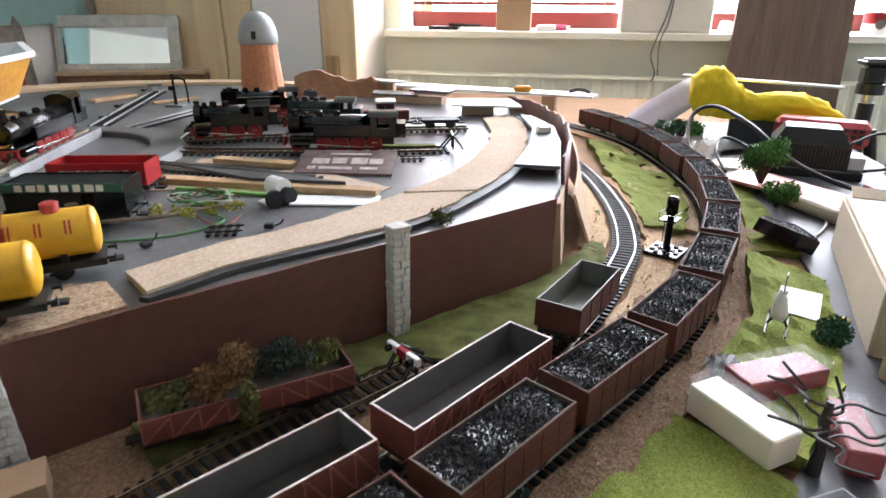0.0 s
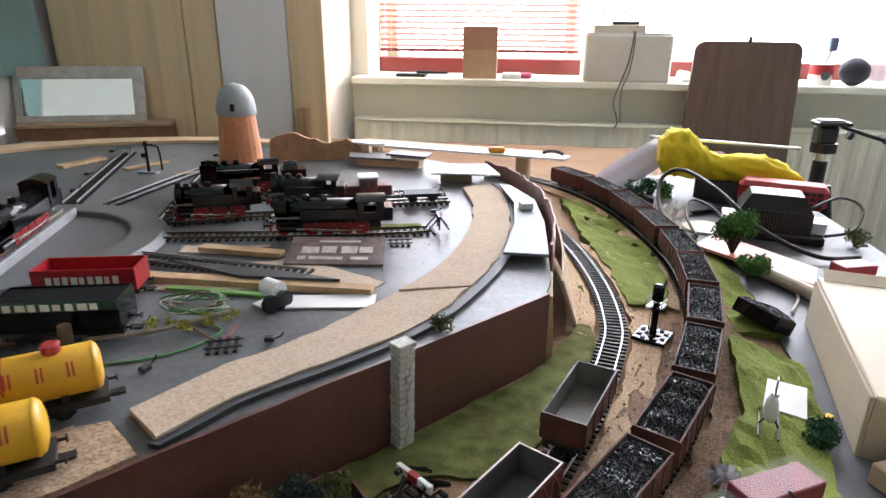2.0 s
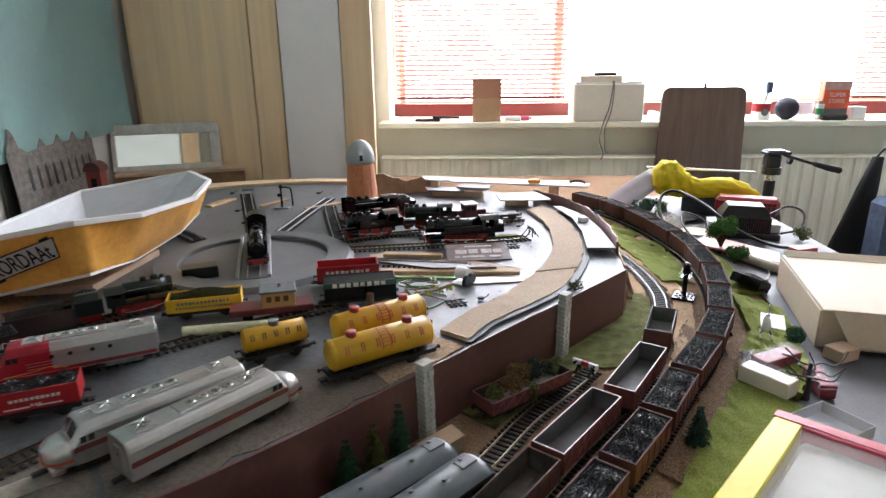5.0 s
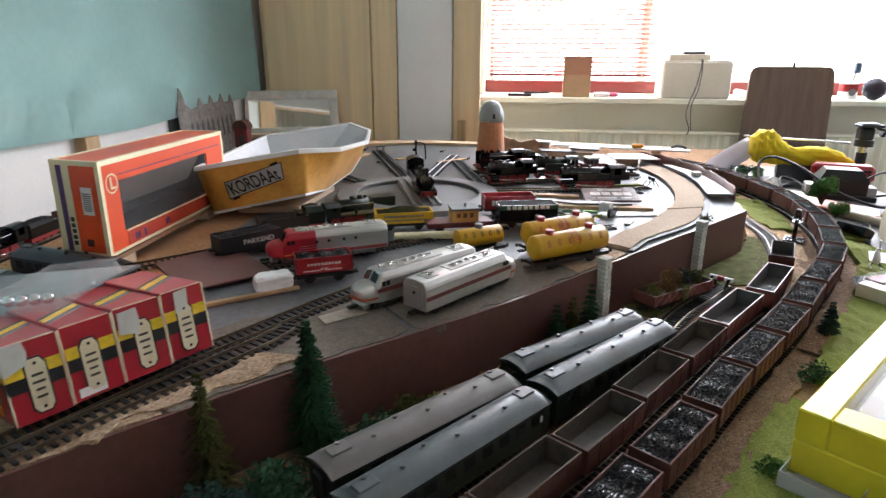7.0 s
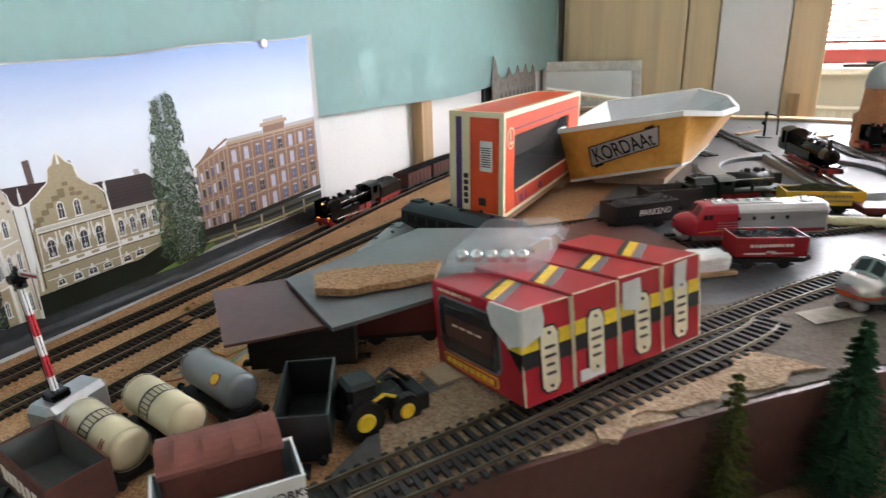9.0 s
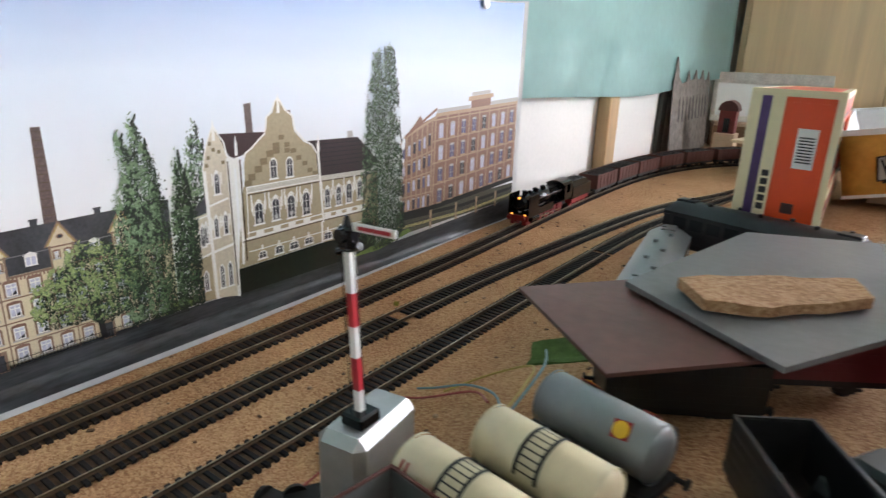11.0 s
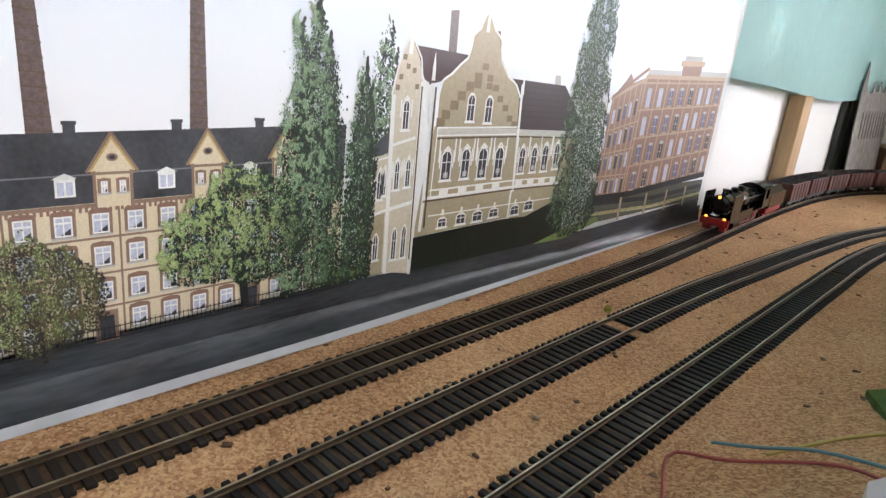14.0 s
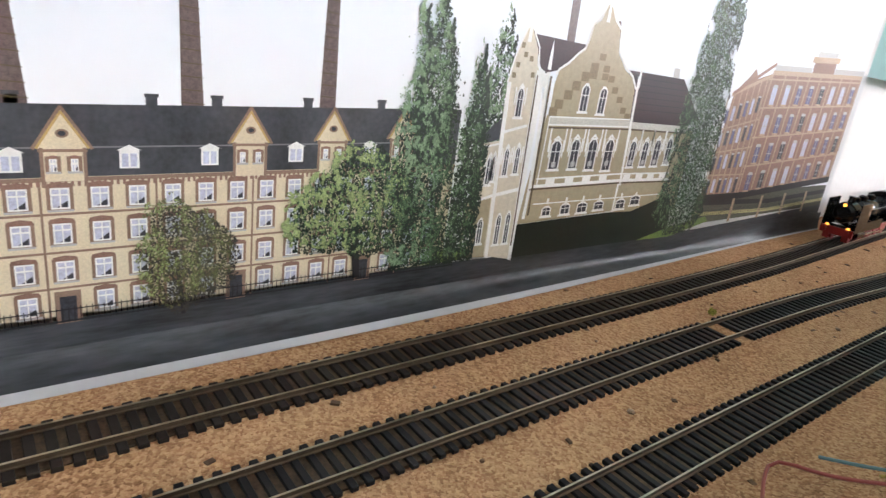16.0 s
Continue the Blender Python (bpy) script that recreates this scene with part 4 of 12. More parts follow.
def poplar(u0, v0, w, h, lean=0.0, lobes=3):
    """Shape of a poplar: upright lobes with ragged edges."""
    tips = [(-0.28, 0.92), (0.02, 1.0), (0.30, 0.89), (-0.42, 0.74), (0.44, 0.70)]

    def shape(rng):
        t = rng.random()
        c, top = tips[rng.randrange(len(tips))]
        half = 0.34 * (1 - t**4) * (0.6 + 0.4 * min(1, t * 6))
        x = c * (1 - 0.30 * t) + rng.gauss(0, 0.46) * half
        x += 0.16 * noise.noise((t * 13, c * 7, u0 * 30)) * min(1, t * 3)
        gap = noise.noise((x * 4.5, t * 13, u0 * 50)) > (0.40 if abs(x) > 0.36 else 0.95)
        return u0 + w * x + lean * t, v0 + h * top * t, abs(x) < 0.58 and not gap
    return shape


def twin_poplar(u0, v0, w, h):
    """A broad poplar that ends in two blunt heads."""
    def shape(rng):
        x = rng.uniform(-0.5, 0.5)
        top = 0.97 if abs(x + 0.20) < 0.15 else 1.0 if abs(x - 0.16) < 0.16 else 0.86 - 0.9 * max(0.0, abs(x) - 0.30)
        t = rng.random()
        half = 0.5 * (0.62 + 0.38 * min(1.0, t * 9)) * (1 - 0.30 * t - 0.30 * max(0.0, t - 0.7) / 0.3) + 0.05 * noise.noise((t * 22, x * 3, 6.1))
        gap = noise.noise((x * 6.5, t * 20, 9.3)) > (0.26 if abs(x) > half * 0.62 else 0.50 if t > 0.5 else 0.95)
        return u0 + w * x, v0 + h * t * (top + 0.03 * noise.noise((x * 24, 2.0, 1.0))), abs(x) < half and not gap
    return shape


def crown(u0, v0, w, h):
    def shape(rng):
        a, r = rng.uniform(0, math.tau), math.sqrt(rng.random())
        edge = 0.98 + 0.10 * math.sin(3 * a + u0 * 90) + 0.16 * noise.noise((math.cos(a) * 3.1, math.sin(a) * 3.1, u0 * 40)) + 0.10 * noise.noise((math.cos(a) * 9, math.sin(a) * 9, u0 * 40))
        return u0 + w / 2 * r * edge * math.cos(a), v0 + h / 2 * r * edge * math.sin(a), True
    return shape


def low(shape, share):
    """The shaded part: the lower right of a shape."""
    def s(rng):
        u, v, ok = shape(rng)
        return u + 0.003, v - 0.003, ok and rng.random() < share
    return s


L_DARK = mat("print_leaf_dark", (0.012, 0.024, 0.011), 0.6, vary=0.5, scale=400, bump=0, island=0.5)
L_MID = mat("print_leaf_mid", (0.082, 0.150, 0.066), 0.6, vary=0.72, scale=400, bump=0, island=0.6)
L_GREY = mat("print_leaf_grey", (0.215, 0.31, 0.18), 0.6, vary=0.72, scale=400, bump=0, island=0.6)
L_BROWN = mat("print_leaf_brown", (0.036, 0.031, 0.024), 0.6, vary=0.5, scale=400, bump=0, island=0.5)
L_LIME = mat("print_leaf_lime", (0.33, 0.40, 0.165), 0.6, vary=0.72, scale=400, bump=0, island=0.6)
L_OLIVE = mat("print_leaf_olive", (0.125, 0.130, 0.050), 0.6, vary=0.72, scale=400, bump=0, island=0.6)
TREES = (
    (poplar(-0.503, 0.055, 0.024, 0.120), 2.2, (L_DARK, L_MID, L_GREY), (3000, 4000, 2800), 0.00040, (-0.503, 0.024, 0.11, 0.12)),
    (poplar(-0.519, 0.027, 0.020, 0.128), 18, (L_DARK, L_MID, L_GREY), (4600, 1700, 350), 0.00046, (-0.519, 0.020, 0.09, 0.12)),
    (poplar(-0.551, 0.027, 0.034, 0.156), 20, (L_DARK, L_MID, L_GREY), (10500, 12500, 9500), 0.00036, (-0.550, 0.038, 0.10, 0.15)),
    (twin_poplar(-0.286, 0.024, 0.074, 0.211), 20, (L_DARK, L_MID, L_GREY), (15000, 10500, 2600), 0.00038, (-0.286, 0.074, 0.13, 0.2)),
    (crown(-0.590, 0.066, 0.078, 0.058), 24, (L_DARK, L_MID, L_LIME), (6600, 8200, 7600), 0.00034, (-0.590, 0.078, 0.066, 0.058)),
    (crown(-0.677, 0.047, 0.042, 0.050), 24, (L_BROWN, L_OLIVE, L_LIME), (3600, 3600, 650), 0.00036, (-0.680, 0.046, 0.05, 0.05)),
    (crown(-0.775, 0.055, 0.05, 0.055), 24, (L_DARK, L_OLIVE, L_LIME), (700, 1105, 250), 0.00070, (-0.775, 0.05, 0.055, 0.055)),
)
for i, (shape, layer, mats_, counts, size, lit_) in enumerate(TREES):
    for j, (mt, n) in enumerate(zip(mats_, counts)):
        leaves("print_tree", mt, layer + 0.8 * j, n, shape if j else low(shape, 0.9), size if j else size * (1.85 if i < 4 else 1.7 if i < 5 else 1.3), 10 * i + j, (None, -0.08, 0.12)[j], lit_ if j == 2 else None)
for u, v, h, w in ((-0.680, 0.018, 0.030, 0.0018), (-0.590, 0.024, 0.028, 0.0042), (-0.775, 0.018, 0.03, 0.0018)):
    line("print_trunk", P_FENCE, 23, [(u + 0.003, v), (u, v + h)], w)
    line("print_trunk", P_FENCE, 23, [(u + 0.001, v + h * 0.5), (u + 0.012, v + h)], w * 0.5)
    line("print_trunk", P_FENCE, 23, [(u + 0.001, v + h * 0.5), (u - 0.01, v + h)], w * 0.5)
PRINT_ORDER = sorted(LAYERS)
for key in PRINT_ORDER:
    nm, mn, _ = key
    me_ = LAYERS[key]
    bmesh.ops.recalc_face_normals(me_, faces=me_.faces[:])
    for f_ in me_.faces:
        if f_.normal.x < 0:
            f_.normal_flip()
    part(nm, me_, bpy.data.materials[mn], poster)
# drawing pins
for u, v in ((-0.479, 0.269), (-0.101, 0.286), (-0.85, 0.262)):
    pin = thing("drawing_pin", pose(0.001, u, v), "white drawing pin in the poster's top edge", "drawing pin", "drawing pins")
    part("head", cyl(cyl(bmesh.new(), (0.0012, 0, 0), (0.0028, 0, 0), 0.0068, 0.0062, 20), (0.0028, 0, 0), (0.0034, 0, 0), 0.0062, 0.0035, 20), WHITELAM, pin)

# ---------- room fittings ----------
def wood_mat(name, c, axis=2, stretch=0.08, scale=60, vary=0.25, rough=0.5):
    """Wood with grain drawn out along one axis."""
    m = mat(name, c, rough, vary=vary, scale=scale, fine=3, bump=0.08)
    nt = m.node_tree
    mp = nt.nodes.new("ShaderNodeMapping")
    sc = [1, 1, 1]
    sc[axis] = stretch
    mp.inputs["Scale"].default_value = sc
    tcn = next(k for k in nt.nodes if k.type == "TEX_COORD")
    nt.links.new(tcn.outputs["Object"], mp.inputs["Vector"])
    for k in nt.nodes:
        if k.type == "TEX_NOISE":
            nt.links.new(mp.outputs["Vector"], k.inputs["Vector"])
    return m


BIRCHV = wood_mat("birch_doors", (0.851, 0.655, 0.402), 2, 0.04, 26, 0.13)
WALNUT = wood_mat("walnut_board", (0.15, 0.098, 0.072), 2, 0.05, 60, 0.3, 0.45)
PINEV = wood_mat("pine_post", (0.50, 0.33, 0.17), 2, 0.06, 60, 0.25)

wardrobe = thing("wardrobe", pose(0, 1.275, ZF), "tall birch veneer wardrobe with one white panel", "wardrobe")
H = 2.45
part("door", boxbm(0.02, 0.0, 0.06, 0.381, 0.018, H, bevel=0.002), BIRCHV, wardrobe)
part("door", boxbm(0.385, 0.0, 0.06, 0.470, 0.018, H, bevel=0.002), BIRCHV, wardrobe)
part("door", boxbm(0.474, -0.004, 0.06, 0.655, 0.016, H, bevel=0.002), WHITELAM, wardrobe, "plain white panel")
part("filler_strip", boxbm(0.658, -0.008, 0.0, 0.749, 0.016, H, bevel=0.002), BIRCHV, wardrobe)
part("side_panel", boxbm(0.656, 0.018, 0.0, 0.672, 0.515, H), WALLCREAM, wardrobe, "cream painted side")
part("body", boxbm(0.0, 0.02, 0.0, 0.654, 0.515, H - 0.002), BIRCHV, wardrobe)
part("plinth", boxbm(0.02, 0.01, 0.0, 0.654, 0.0195, 0.058), BIRCHV, wardrobe)
part("trim_block", boxbm(0.676, -0.032, 0.70, 0.704, -0.009, 0.885), PINEV, wardrobe)

# teal paper on the west wall, its lower edge wavy and a little loose
bm = bmesh.new()
nu, nv = 70, 14
grid = []
for i in range(nu + 1):
    y = -1.75 + 3.02 * i / nu
    low_edge = 0.158 + 0.012 * math.sin(y * 3 + 2) + (0.03 * smooth01((y - 0.45) / 0.6)) + (0.094 if y < -0.0 else 0.0)
    col = []
    for j in range(nv + 1):
        z = low_edge + (1.55 - low_edge) * j / nv
        loose = 0.016 * (1 - j / nv) ** 3 + 0.0008 * math.sin(y * 2.2) * (1 - j / nv)
        col.append(bm.verts.new((X0 + 0.004 + max(0.0, loose) * (1 if y > 0.01 else 0.4), y, z)))
    grid.append(col)
for a, b in zip(grid, grid[1:]):
    for j in range(nv):
        bm.faces.new((a[j], a[j + 1], b[j + 1], b[j]))
bmesh.ops.solidify(bm, geom=bm.faces[:], thickness=0.0006)
teal = tagged(part("teal_backing_paper", bm, TEAL, smooth=True), "large sheet of teal backing paper on the wall", "paper")

# timber posts standing at the wall
post = thing("timber_post", pose(X0 + 0.001, 0.348, 0.0), "rough pine post standing against the wall", "post", "posts at the wall")
part("shaft", boxbm(0, 0, -0.003, 0.025, 0.046, 0.158, bevel=0.002), PINEV, post)
# two battens; the third, wide sheet is the church's wall shadow put in as colour
for y, w, hh, c, lab in ((0.702, 0.036, 0.172, (0.055, 0.062, 0.055), "dark grey painted batten leaning on the wall"), (0.744, 0.062, 0.170, (0.30, 0.30, 0.26), "pale grey batten leaning on the wall"), (0.812, 0.22, 0.168, (0.030, 0.034, 0.030), "wide dark board leaning on the wall")):
    st = thing("batten", pose(X0 + 0.001, y, 0), lab, "batten", "battens")
    part("shaft", boxbm(0, 0, -0.003, 0.010, w, hh, bevel=0.001), mat("batten_paint_" + lab.split()[0], c, 0.7, vary=0.25, scale=30), st)

# brown post and ribbed cream curtain on the wall that the mirror shows
struct("door_post", boxbm(1.03, Y0 + 0.001, ZF, 1.17, Y0 + 0.05, ZC - 0.002, bevel=0.003), PINEV, "brown wooden post on the pale green wall", "post")
cur = thing("curtain", pose(0, Y0 + 0.03, 0), "long ribbed cream curtain hanging at the wall", "curtain")
bm = bmesh.new()
rows = [[bm.verts.new((1.19 + 0.01 * i, 0.014 * math.sin(i * 1.25), z)) for i in range(91)] for z in (ZF + 0.03, ZC - 0.05)]
for i in range(90):
    bm.faces.new((rows[0][i], rows[0][i + 1], rows[1][i + 1], rows[1][i]))
bmesh.ops.solidify(bm, geom=bm.faces[:], thickness=0.003)
part("cloth", bm, mat("cream_cloth", (0.66, 0.62, 0.48), 0.85, vary=0.12, scale=20), cur, smooth=True)
part("rail", cyl(bmesh.new(), (1.17, 0.0, ZC - 0.04), (2.12, 0.0, ZC - 0.04), 0.012), PINEV, cur)

# venetian blinds, half open, in front of the panes
SLAT = mat("red_slat", (0.74, 0.26, 0.20), 0.5, vary=0.08, scale=12, bump=0.03)
_nt = SLAT.node_tree
_tr, _mx = _nt.nodes.new("ShaderNodeBsdfTranslucent"), _nt.nodes.new("ShaderNodeMixShader")
_tr.inputs["Color"].default_value = (0.85, 0.36, 0.28, 1)
_mx.inputs["Fac"].default_value = 0.5
_nt.links.new(_nt.nodes["Principled BSDF"].outputs[0], _mx.inputs[1])
_nt.links.new(_tr.outputs[0], _mx.inputs[2])
_nt.links.new(_mx.outputs[0], _nt.nodes["Material Output"].inputs["Surface"])
CORDM = mat("white_cord", (0.75, 0.72, 0.70), 0.7, vary=0.05, scale=50)


def blind(x0, x1, z0, z1, label):
    th = thing("venetian_blind", pose(0, Y1 + 0.11, 0), label, "blind", "venetian blinds")
    n = 0
    z = z0 + 0.02
    me = mesh_of(boxbm(x0, -0.011, -0.0010, x1, 0.011, 0.0010), SLAT)
    while z < z1:
        ob = new("slat", me)
        ob.parent, ob.matrix_basis = th, pose(0, 0, z, 20, 0, 0)
        z += 0.0185
    part("bottom_rail", boxbm(x0, -0.011, z0, x1, 0.011, z0 + 0.010, bevel=0.002), REDWOOD, th)
    for f in (0.06, 0.94):
        x = x0 + (x1 - x0) * f
        part("ladder_cord", boxbm(x - 0.001, -0.0125, z0, x + 0.001, -0.0118, z1), CORDM, th)
    return th


blind(0.745, 1.415, 0.222, 1.2, "red venetian blind with open slats at the window")
blind(2.52, 3.0, 0.215, 1.2, "red venetian blind beside the bare window pane")

# ---------- things on the sill ----------
SZ = WZ0
CARD = mat("brown_card", (0.42, 0.28, 0.17), 0.8, vary=0.12, scale=25, fine=12, bump=0.1)
CREAMBOX = mat("cream_metal", (0.70, 0.68, 0.60), 0.45, vary=0.06, scale=14, bump=0.05)
BLACKP = mat("black_plastic", (0.012, 0.012, 0.013), 0.35, vary=0.2, scale=30, bump=0.05)
GREYP = mat("grey_plastic", (0.16, 0.165, 0.17), 0.5, vary=0.15, scale=30)
REDP = mat("red_plastic", (0.32, 0.012, 0.015), 0.35, vary=0.12, scale=30, bump=0.04)
ORANGE = mat("orange_card", (0.72, 0.115, 0.03), 0.5, vary=0.08, scale=20, bump=0.05)
YELLOWP = mat("yellow_card", (0.74, 0.44, 0.015), 0.5, vary=0.08, scale=20, bump=0.05)
WHITEP = mat("white_plastic", (0.76, 0.76, 0.74), 0.4, vary=0.05, scale=20)
PINKP = mat("pink_plastic", (0.60, 0.10, 0.20), 0.4, vary=0.1, scale=20)

b = thing("wooden_block", pose(1.10, Y1 - 0.045, SZ), "orange brown cardboard box upright on the sill", "box")
part("body", boxbm(-0.053, -0.025, 0, 0.053, 0.025, 0.155, bevel=0.002), CARD, b)
part("lid_flap", boxbm(-0.053, -0.0262, 0.085, 0.053, -0.0252, 0.155), mat("red_brown_card", (0.36, 0.19, 0.12), 0.7, vary=0.1), b)
b = thing("cream_control_box", pose(1.545, Y1 - 0.04, SZ), "cream painted metal box with a dangling grey cable", "metal box")
part("body", boxbm(-0.128, -0.06, 0, 0.128, 0.07, 0.137, bevel=0.006), CREAMBOX, b)
part("lid", boxbm(-0.124, -0.055, 0.137, 0.118, 0.065, 0.141, bevel=0.001), WHITEP, b)
part("cable", tube(bmesh.new(), spline([(0.01, -0.055, 0.145), (0.01, -0.064, 0.12), (0.0, -0.066, 0.05), (-0.02, -0.069, -0.01), (-0.035, -0.10, -0.06), (-0.02, -0.11, -0.11), (-0.03, -0.105, -0.14)], 0.01), 0.0022), GREYP, b)
part("cable", tube(bmesh.new(), spline([(0.015, -0.055, 0.145), (0.014, -0.066, 0.10), (0.006, -0.068, 0.03), (-0.012, -0.072, -0.03), (-0.01, -0.10, -0.12)], 0.01), 0.0018), GREYP, b)
b = thing("paper_stack", pose(1.515, Y1 - 0.045, SZ + 0.141), "small stack of cream papers on the metal box", "papers")
part("paper_block", boxbm(-0.075, -0.045, 0, 0.075, 0.045, 0.022, bevel=0.002), mat("cream_paper", (0.72, 0.66, 0.54), 0.8, vary=0.08, scale=60), b)
b = thing("wire_model", pose(1.525, Y1 - 0.045, SZ + 0.163), "small black wire model part on the papers", "model part")
bm = bmesh.new()
tube(bm, [(-0.065, 0, 0.037), (0.035, 0, 0.034)], 0.0022)
tube(bm, [(0.03, 0, 0.036), (0.032, 0, 0.0)], 0.0022)
for i in range(8):
    tube(bm, [(-0.06 + i * 0.013, -0.012, 0.037), (-0.06 + i * 0.013, 0.012, 0.037)], 0.0013, 4)
box(bm, -0.03, -0.02, 0, 0.05, 0.02, 0.010, bevel=0.003)
part("frame", bm, BLACKP, b)
b = thing("tray", pose(0.905, Y1 - 0.03, SZ), "low dark tray with tools on the sill", "tray")
part("pan", boxbm(-0.075, -0.03, 0, 0.02, 0.03, 0.010, bevel=0.002), BLACKP, b)
part("tool", cyl(bmesh.new(), (-0.01, -0.01, 0.014), (0.09, 0.005, 0.012), 0.006, 0.004), BLACKP, b)
b = thing("small_pink_bottle", pose(1.245, Y1 - 0.03, SZ), "small pink plastic bottle lying on the sill", "bottle")
part("body", cyl(bmesh.new(), (-0.022, 0, 0.009), (0.016, 0, 0.009), 0.009), PINKP, b)
part("cap", cyl(bmesh.new(), (0.016, 0, 0.009), (0.028, 0, 0.009), 0.006), WHITEP, b)
b = thing("white_dish", pose(1.20, Y1 - 0.05, SZ), "flat white plastic dish on the sill", "dish")
part("disc", boxbm(-0.03, -0.02, 0, 0.03, 0.02, 0.018, bevel=0.004), WHITEP, b)
b = thing("white_scrap", pose(1.735, Y1 - 0.03, SZ), "crumpled white plastic scrap on the sill", "scrap")
part("sheet", boxbm(-0.03, -0.02, 0, 0.03, 0.02, 0.03, m=pose(0, 0, 0, 0, 12, 20), bevel=0.006), WHITEP, b)
# walnut board leaning on the sill
b = thing("walnut_board", pose(1.875, Y1 - 0.155, -0.60), "walnut veneer board with rounded corners leaning on the sill", "board")
bm = bmesh.new()
R, W2, HH = 0.03, 0.1475, 0.872
out = [(-W2 - 0.02, 0), (W2 + 0.02, 0)] + [(W2 - R + R * math.cos(t), HH - R + R * math.sin(t)) for t in (math.pi / 2 * k / 6 for k in range(7))] + [(-W2 + R - R * math.sin(t), HH - R + R * math.cos(t)) for t in (math.pi / 2 * k / 6 for k in range(7))]
prism(bm, out, -0.008, 0.008, m=pose(0, 0, 0, 90 - 2.5, 0, 0))
part("panel", bm, WALNUT, b)
part("knob", cyl(bmesh.new(), (0.0, 0.03, 0.87), (0.0, 0.03, 0.886), 0.006, 0.004), BLACKP, b)
# bottles and packs to the right of the board
b = thing("glue_tin", pose(2.115, Y1 - 0.045, SZ), "red and white tin with a brush standing in it", "tin")
part("body", cyl(bmesh.new(), (0, 0, 0), (0, 0, 0.06), 0.032, n=24), WHITEP, b)
part("label_band", cyl(bmesh.new(), (0, 0, 0.03), (0, 0, 0.058), 0.0325, n=24, caps=False), REDP, b)
part("emblem", cyl(bmesh.new(), (0, -0.033, 0.028), (0, -0.0335, 0.028), 0.013, n=16), GREYP, b)
part("brush_handle", cyl(bmesh.new(), (0.005, 0, 0.058), (0.016, 0.0, 0.095), 0.006), WHITEP, b)
part("brush_head", boxbm(0.008, -0.01, 0.095, 0.030, 0.01, 0.135, bevel=0.003), mat("blue_grey_plastic", (0.08, 0.12, 0.18), 0.5), b)
b = thing("dark_ball", pose(2.205, Y1 - 0.05, SZ), "dark grey foam ball resting on the sill", "ball")
bm = bmesh.new()
bmesh.ops.create_icosphere(bm, subdivisions=3, radius=0.041, matrix=Matrix.Translation((0, 0, 0.040)))
part("sphere", bm, mat("dark_foam", (0.035, 0.035, 0.05), 0.8, vary=0.2, scale=60), b, smooth=True)
b = thing("clear_tub", pose(2.275, Y1 - 0.04, SZ), "clear plastic tub on the sill", "tub")
part("tub", cyl(bmesh.new(), (0, 0, 0), (0, 0, 0.062), 0.026, 0.032, 20), glass("clear_plastic", (0.9, 0.88, 0.92), 0.15, 0.45), b)
b = thing("filler_box", pose(2.375, Y1 - 0.03, SZ), "orange cardboard packet with grey band on the sill", "packet")
part("carton", boxbm(-0.048, -0.02, 0, 0.048, 0.02, 0.135, m=pose(0, 0, 0, 0, 1.5, 0), bevel=0.002), ORANGE, b)
part("top_band", boxbm(-0.046, -0.0215, 0.105, 0.050, -0.0205, 0.132), mat("pale_band", (0.55, 0.35, 0.3), 0.5), b)
part("picture_band", boxbm(-0.045, -0.0215, 0.006, 0.045, -0.0205, 0.038), GREYP, b)
for body_, z_ in (("SUPER", 0.0800), ("STERK", 0.0575)):
    cu = bpy.data.curves.new("wording", "FONT")
    cu.body, cu.size, cu.extrude, cu.align_x = body_, 0.021, 0.0002, "CENTER"
    cu.materials.append(WHITEP)
    tx = new("wording", cu)
    tx.parent, tx.matrix_basis = b, pose(0.004, -0.0224, z_, 90, 0, 0)
b = thing("green_bottle", pose(2.318, Y1 - 0.06, SZ), "small white bottle with a green label", "bottle")
part("body", cyl(bmesh.new(), (0, 0, 0), (0, 0, 0.055), 0.014, n=16), WHITEP, b)
part("label_band", cyl(bmesh.new(), (0, 0, 0.018), (0, 0, 0.04), 0.0143, n=16, caps=False), mat("green_print", (0.05, 0.25, 0.1), 0.5), b)
part("cap", cyl(bmesh.new(), (0, 0, 0.055), (0, 0, 0.068), 0.008), GREYP, b)
b = thing("black_case", pose(2.36, Y1 - 0.085, SZ), "flat black case on the sill", "case")
part("shell", boxbm(-0.045, -0.014, 0, 0.045, 0.016, 0.02, bevel=0.006), BLACKP, b)
b = thing("white_carton", pose(2.455, Y1 - 0.05, SZ), "small white carton on the sill", "carton")
part("body", boxbm(-0.025, -0.02, 0, 0.025, 0.02, 0.045, bevel=0.002), WHITEP, b)

# ---------- rolling stock ----------
BLACKM = mat("loco_black", (0.004, 0.004, 0.005), 0.18, vary=0.2, scale=40, bump=0.05)
BLACKU = mat("underframe_black", (0.012, 0.011, 0.010), 0.6, vary=0.3, scale=60, bump=0.1)
LOCORED = mat("loco_red", (0.28, 0.012, 0.012), 0.4, vary=0.15, scale=40)
STEEL = mat("polished_steel", (0.55, 0.54, 0.52), 0.25, 0.95, vary=0.1, scale=40)
OXIDE = mat("oxide_brown", (0.100, 0.038, 0.029), 0.72, vary=0.25, scale=50, fine=6, bump=0.15, spec=0.25)
OXIDER = mat("oxide_red", (0.16, 0.045, 0.036), 0.6, vary=0.25, scale=50, fine=6, bump=0.15)
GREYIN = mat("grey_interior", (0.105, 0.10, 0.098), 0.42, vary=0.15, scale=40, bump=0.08)
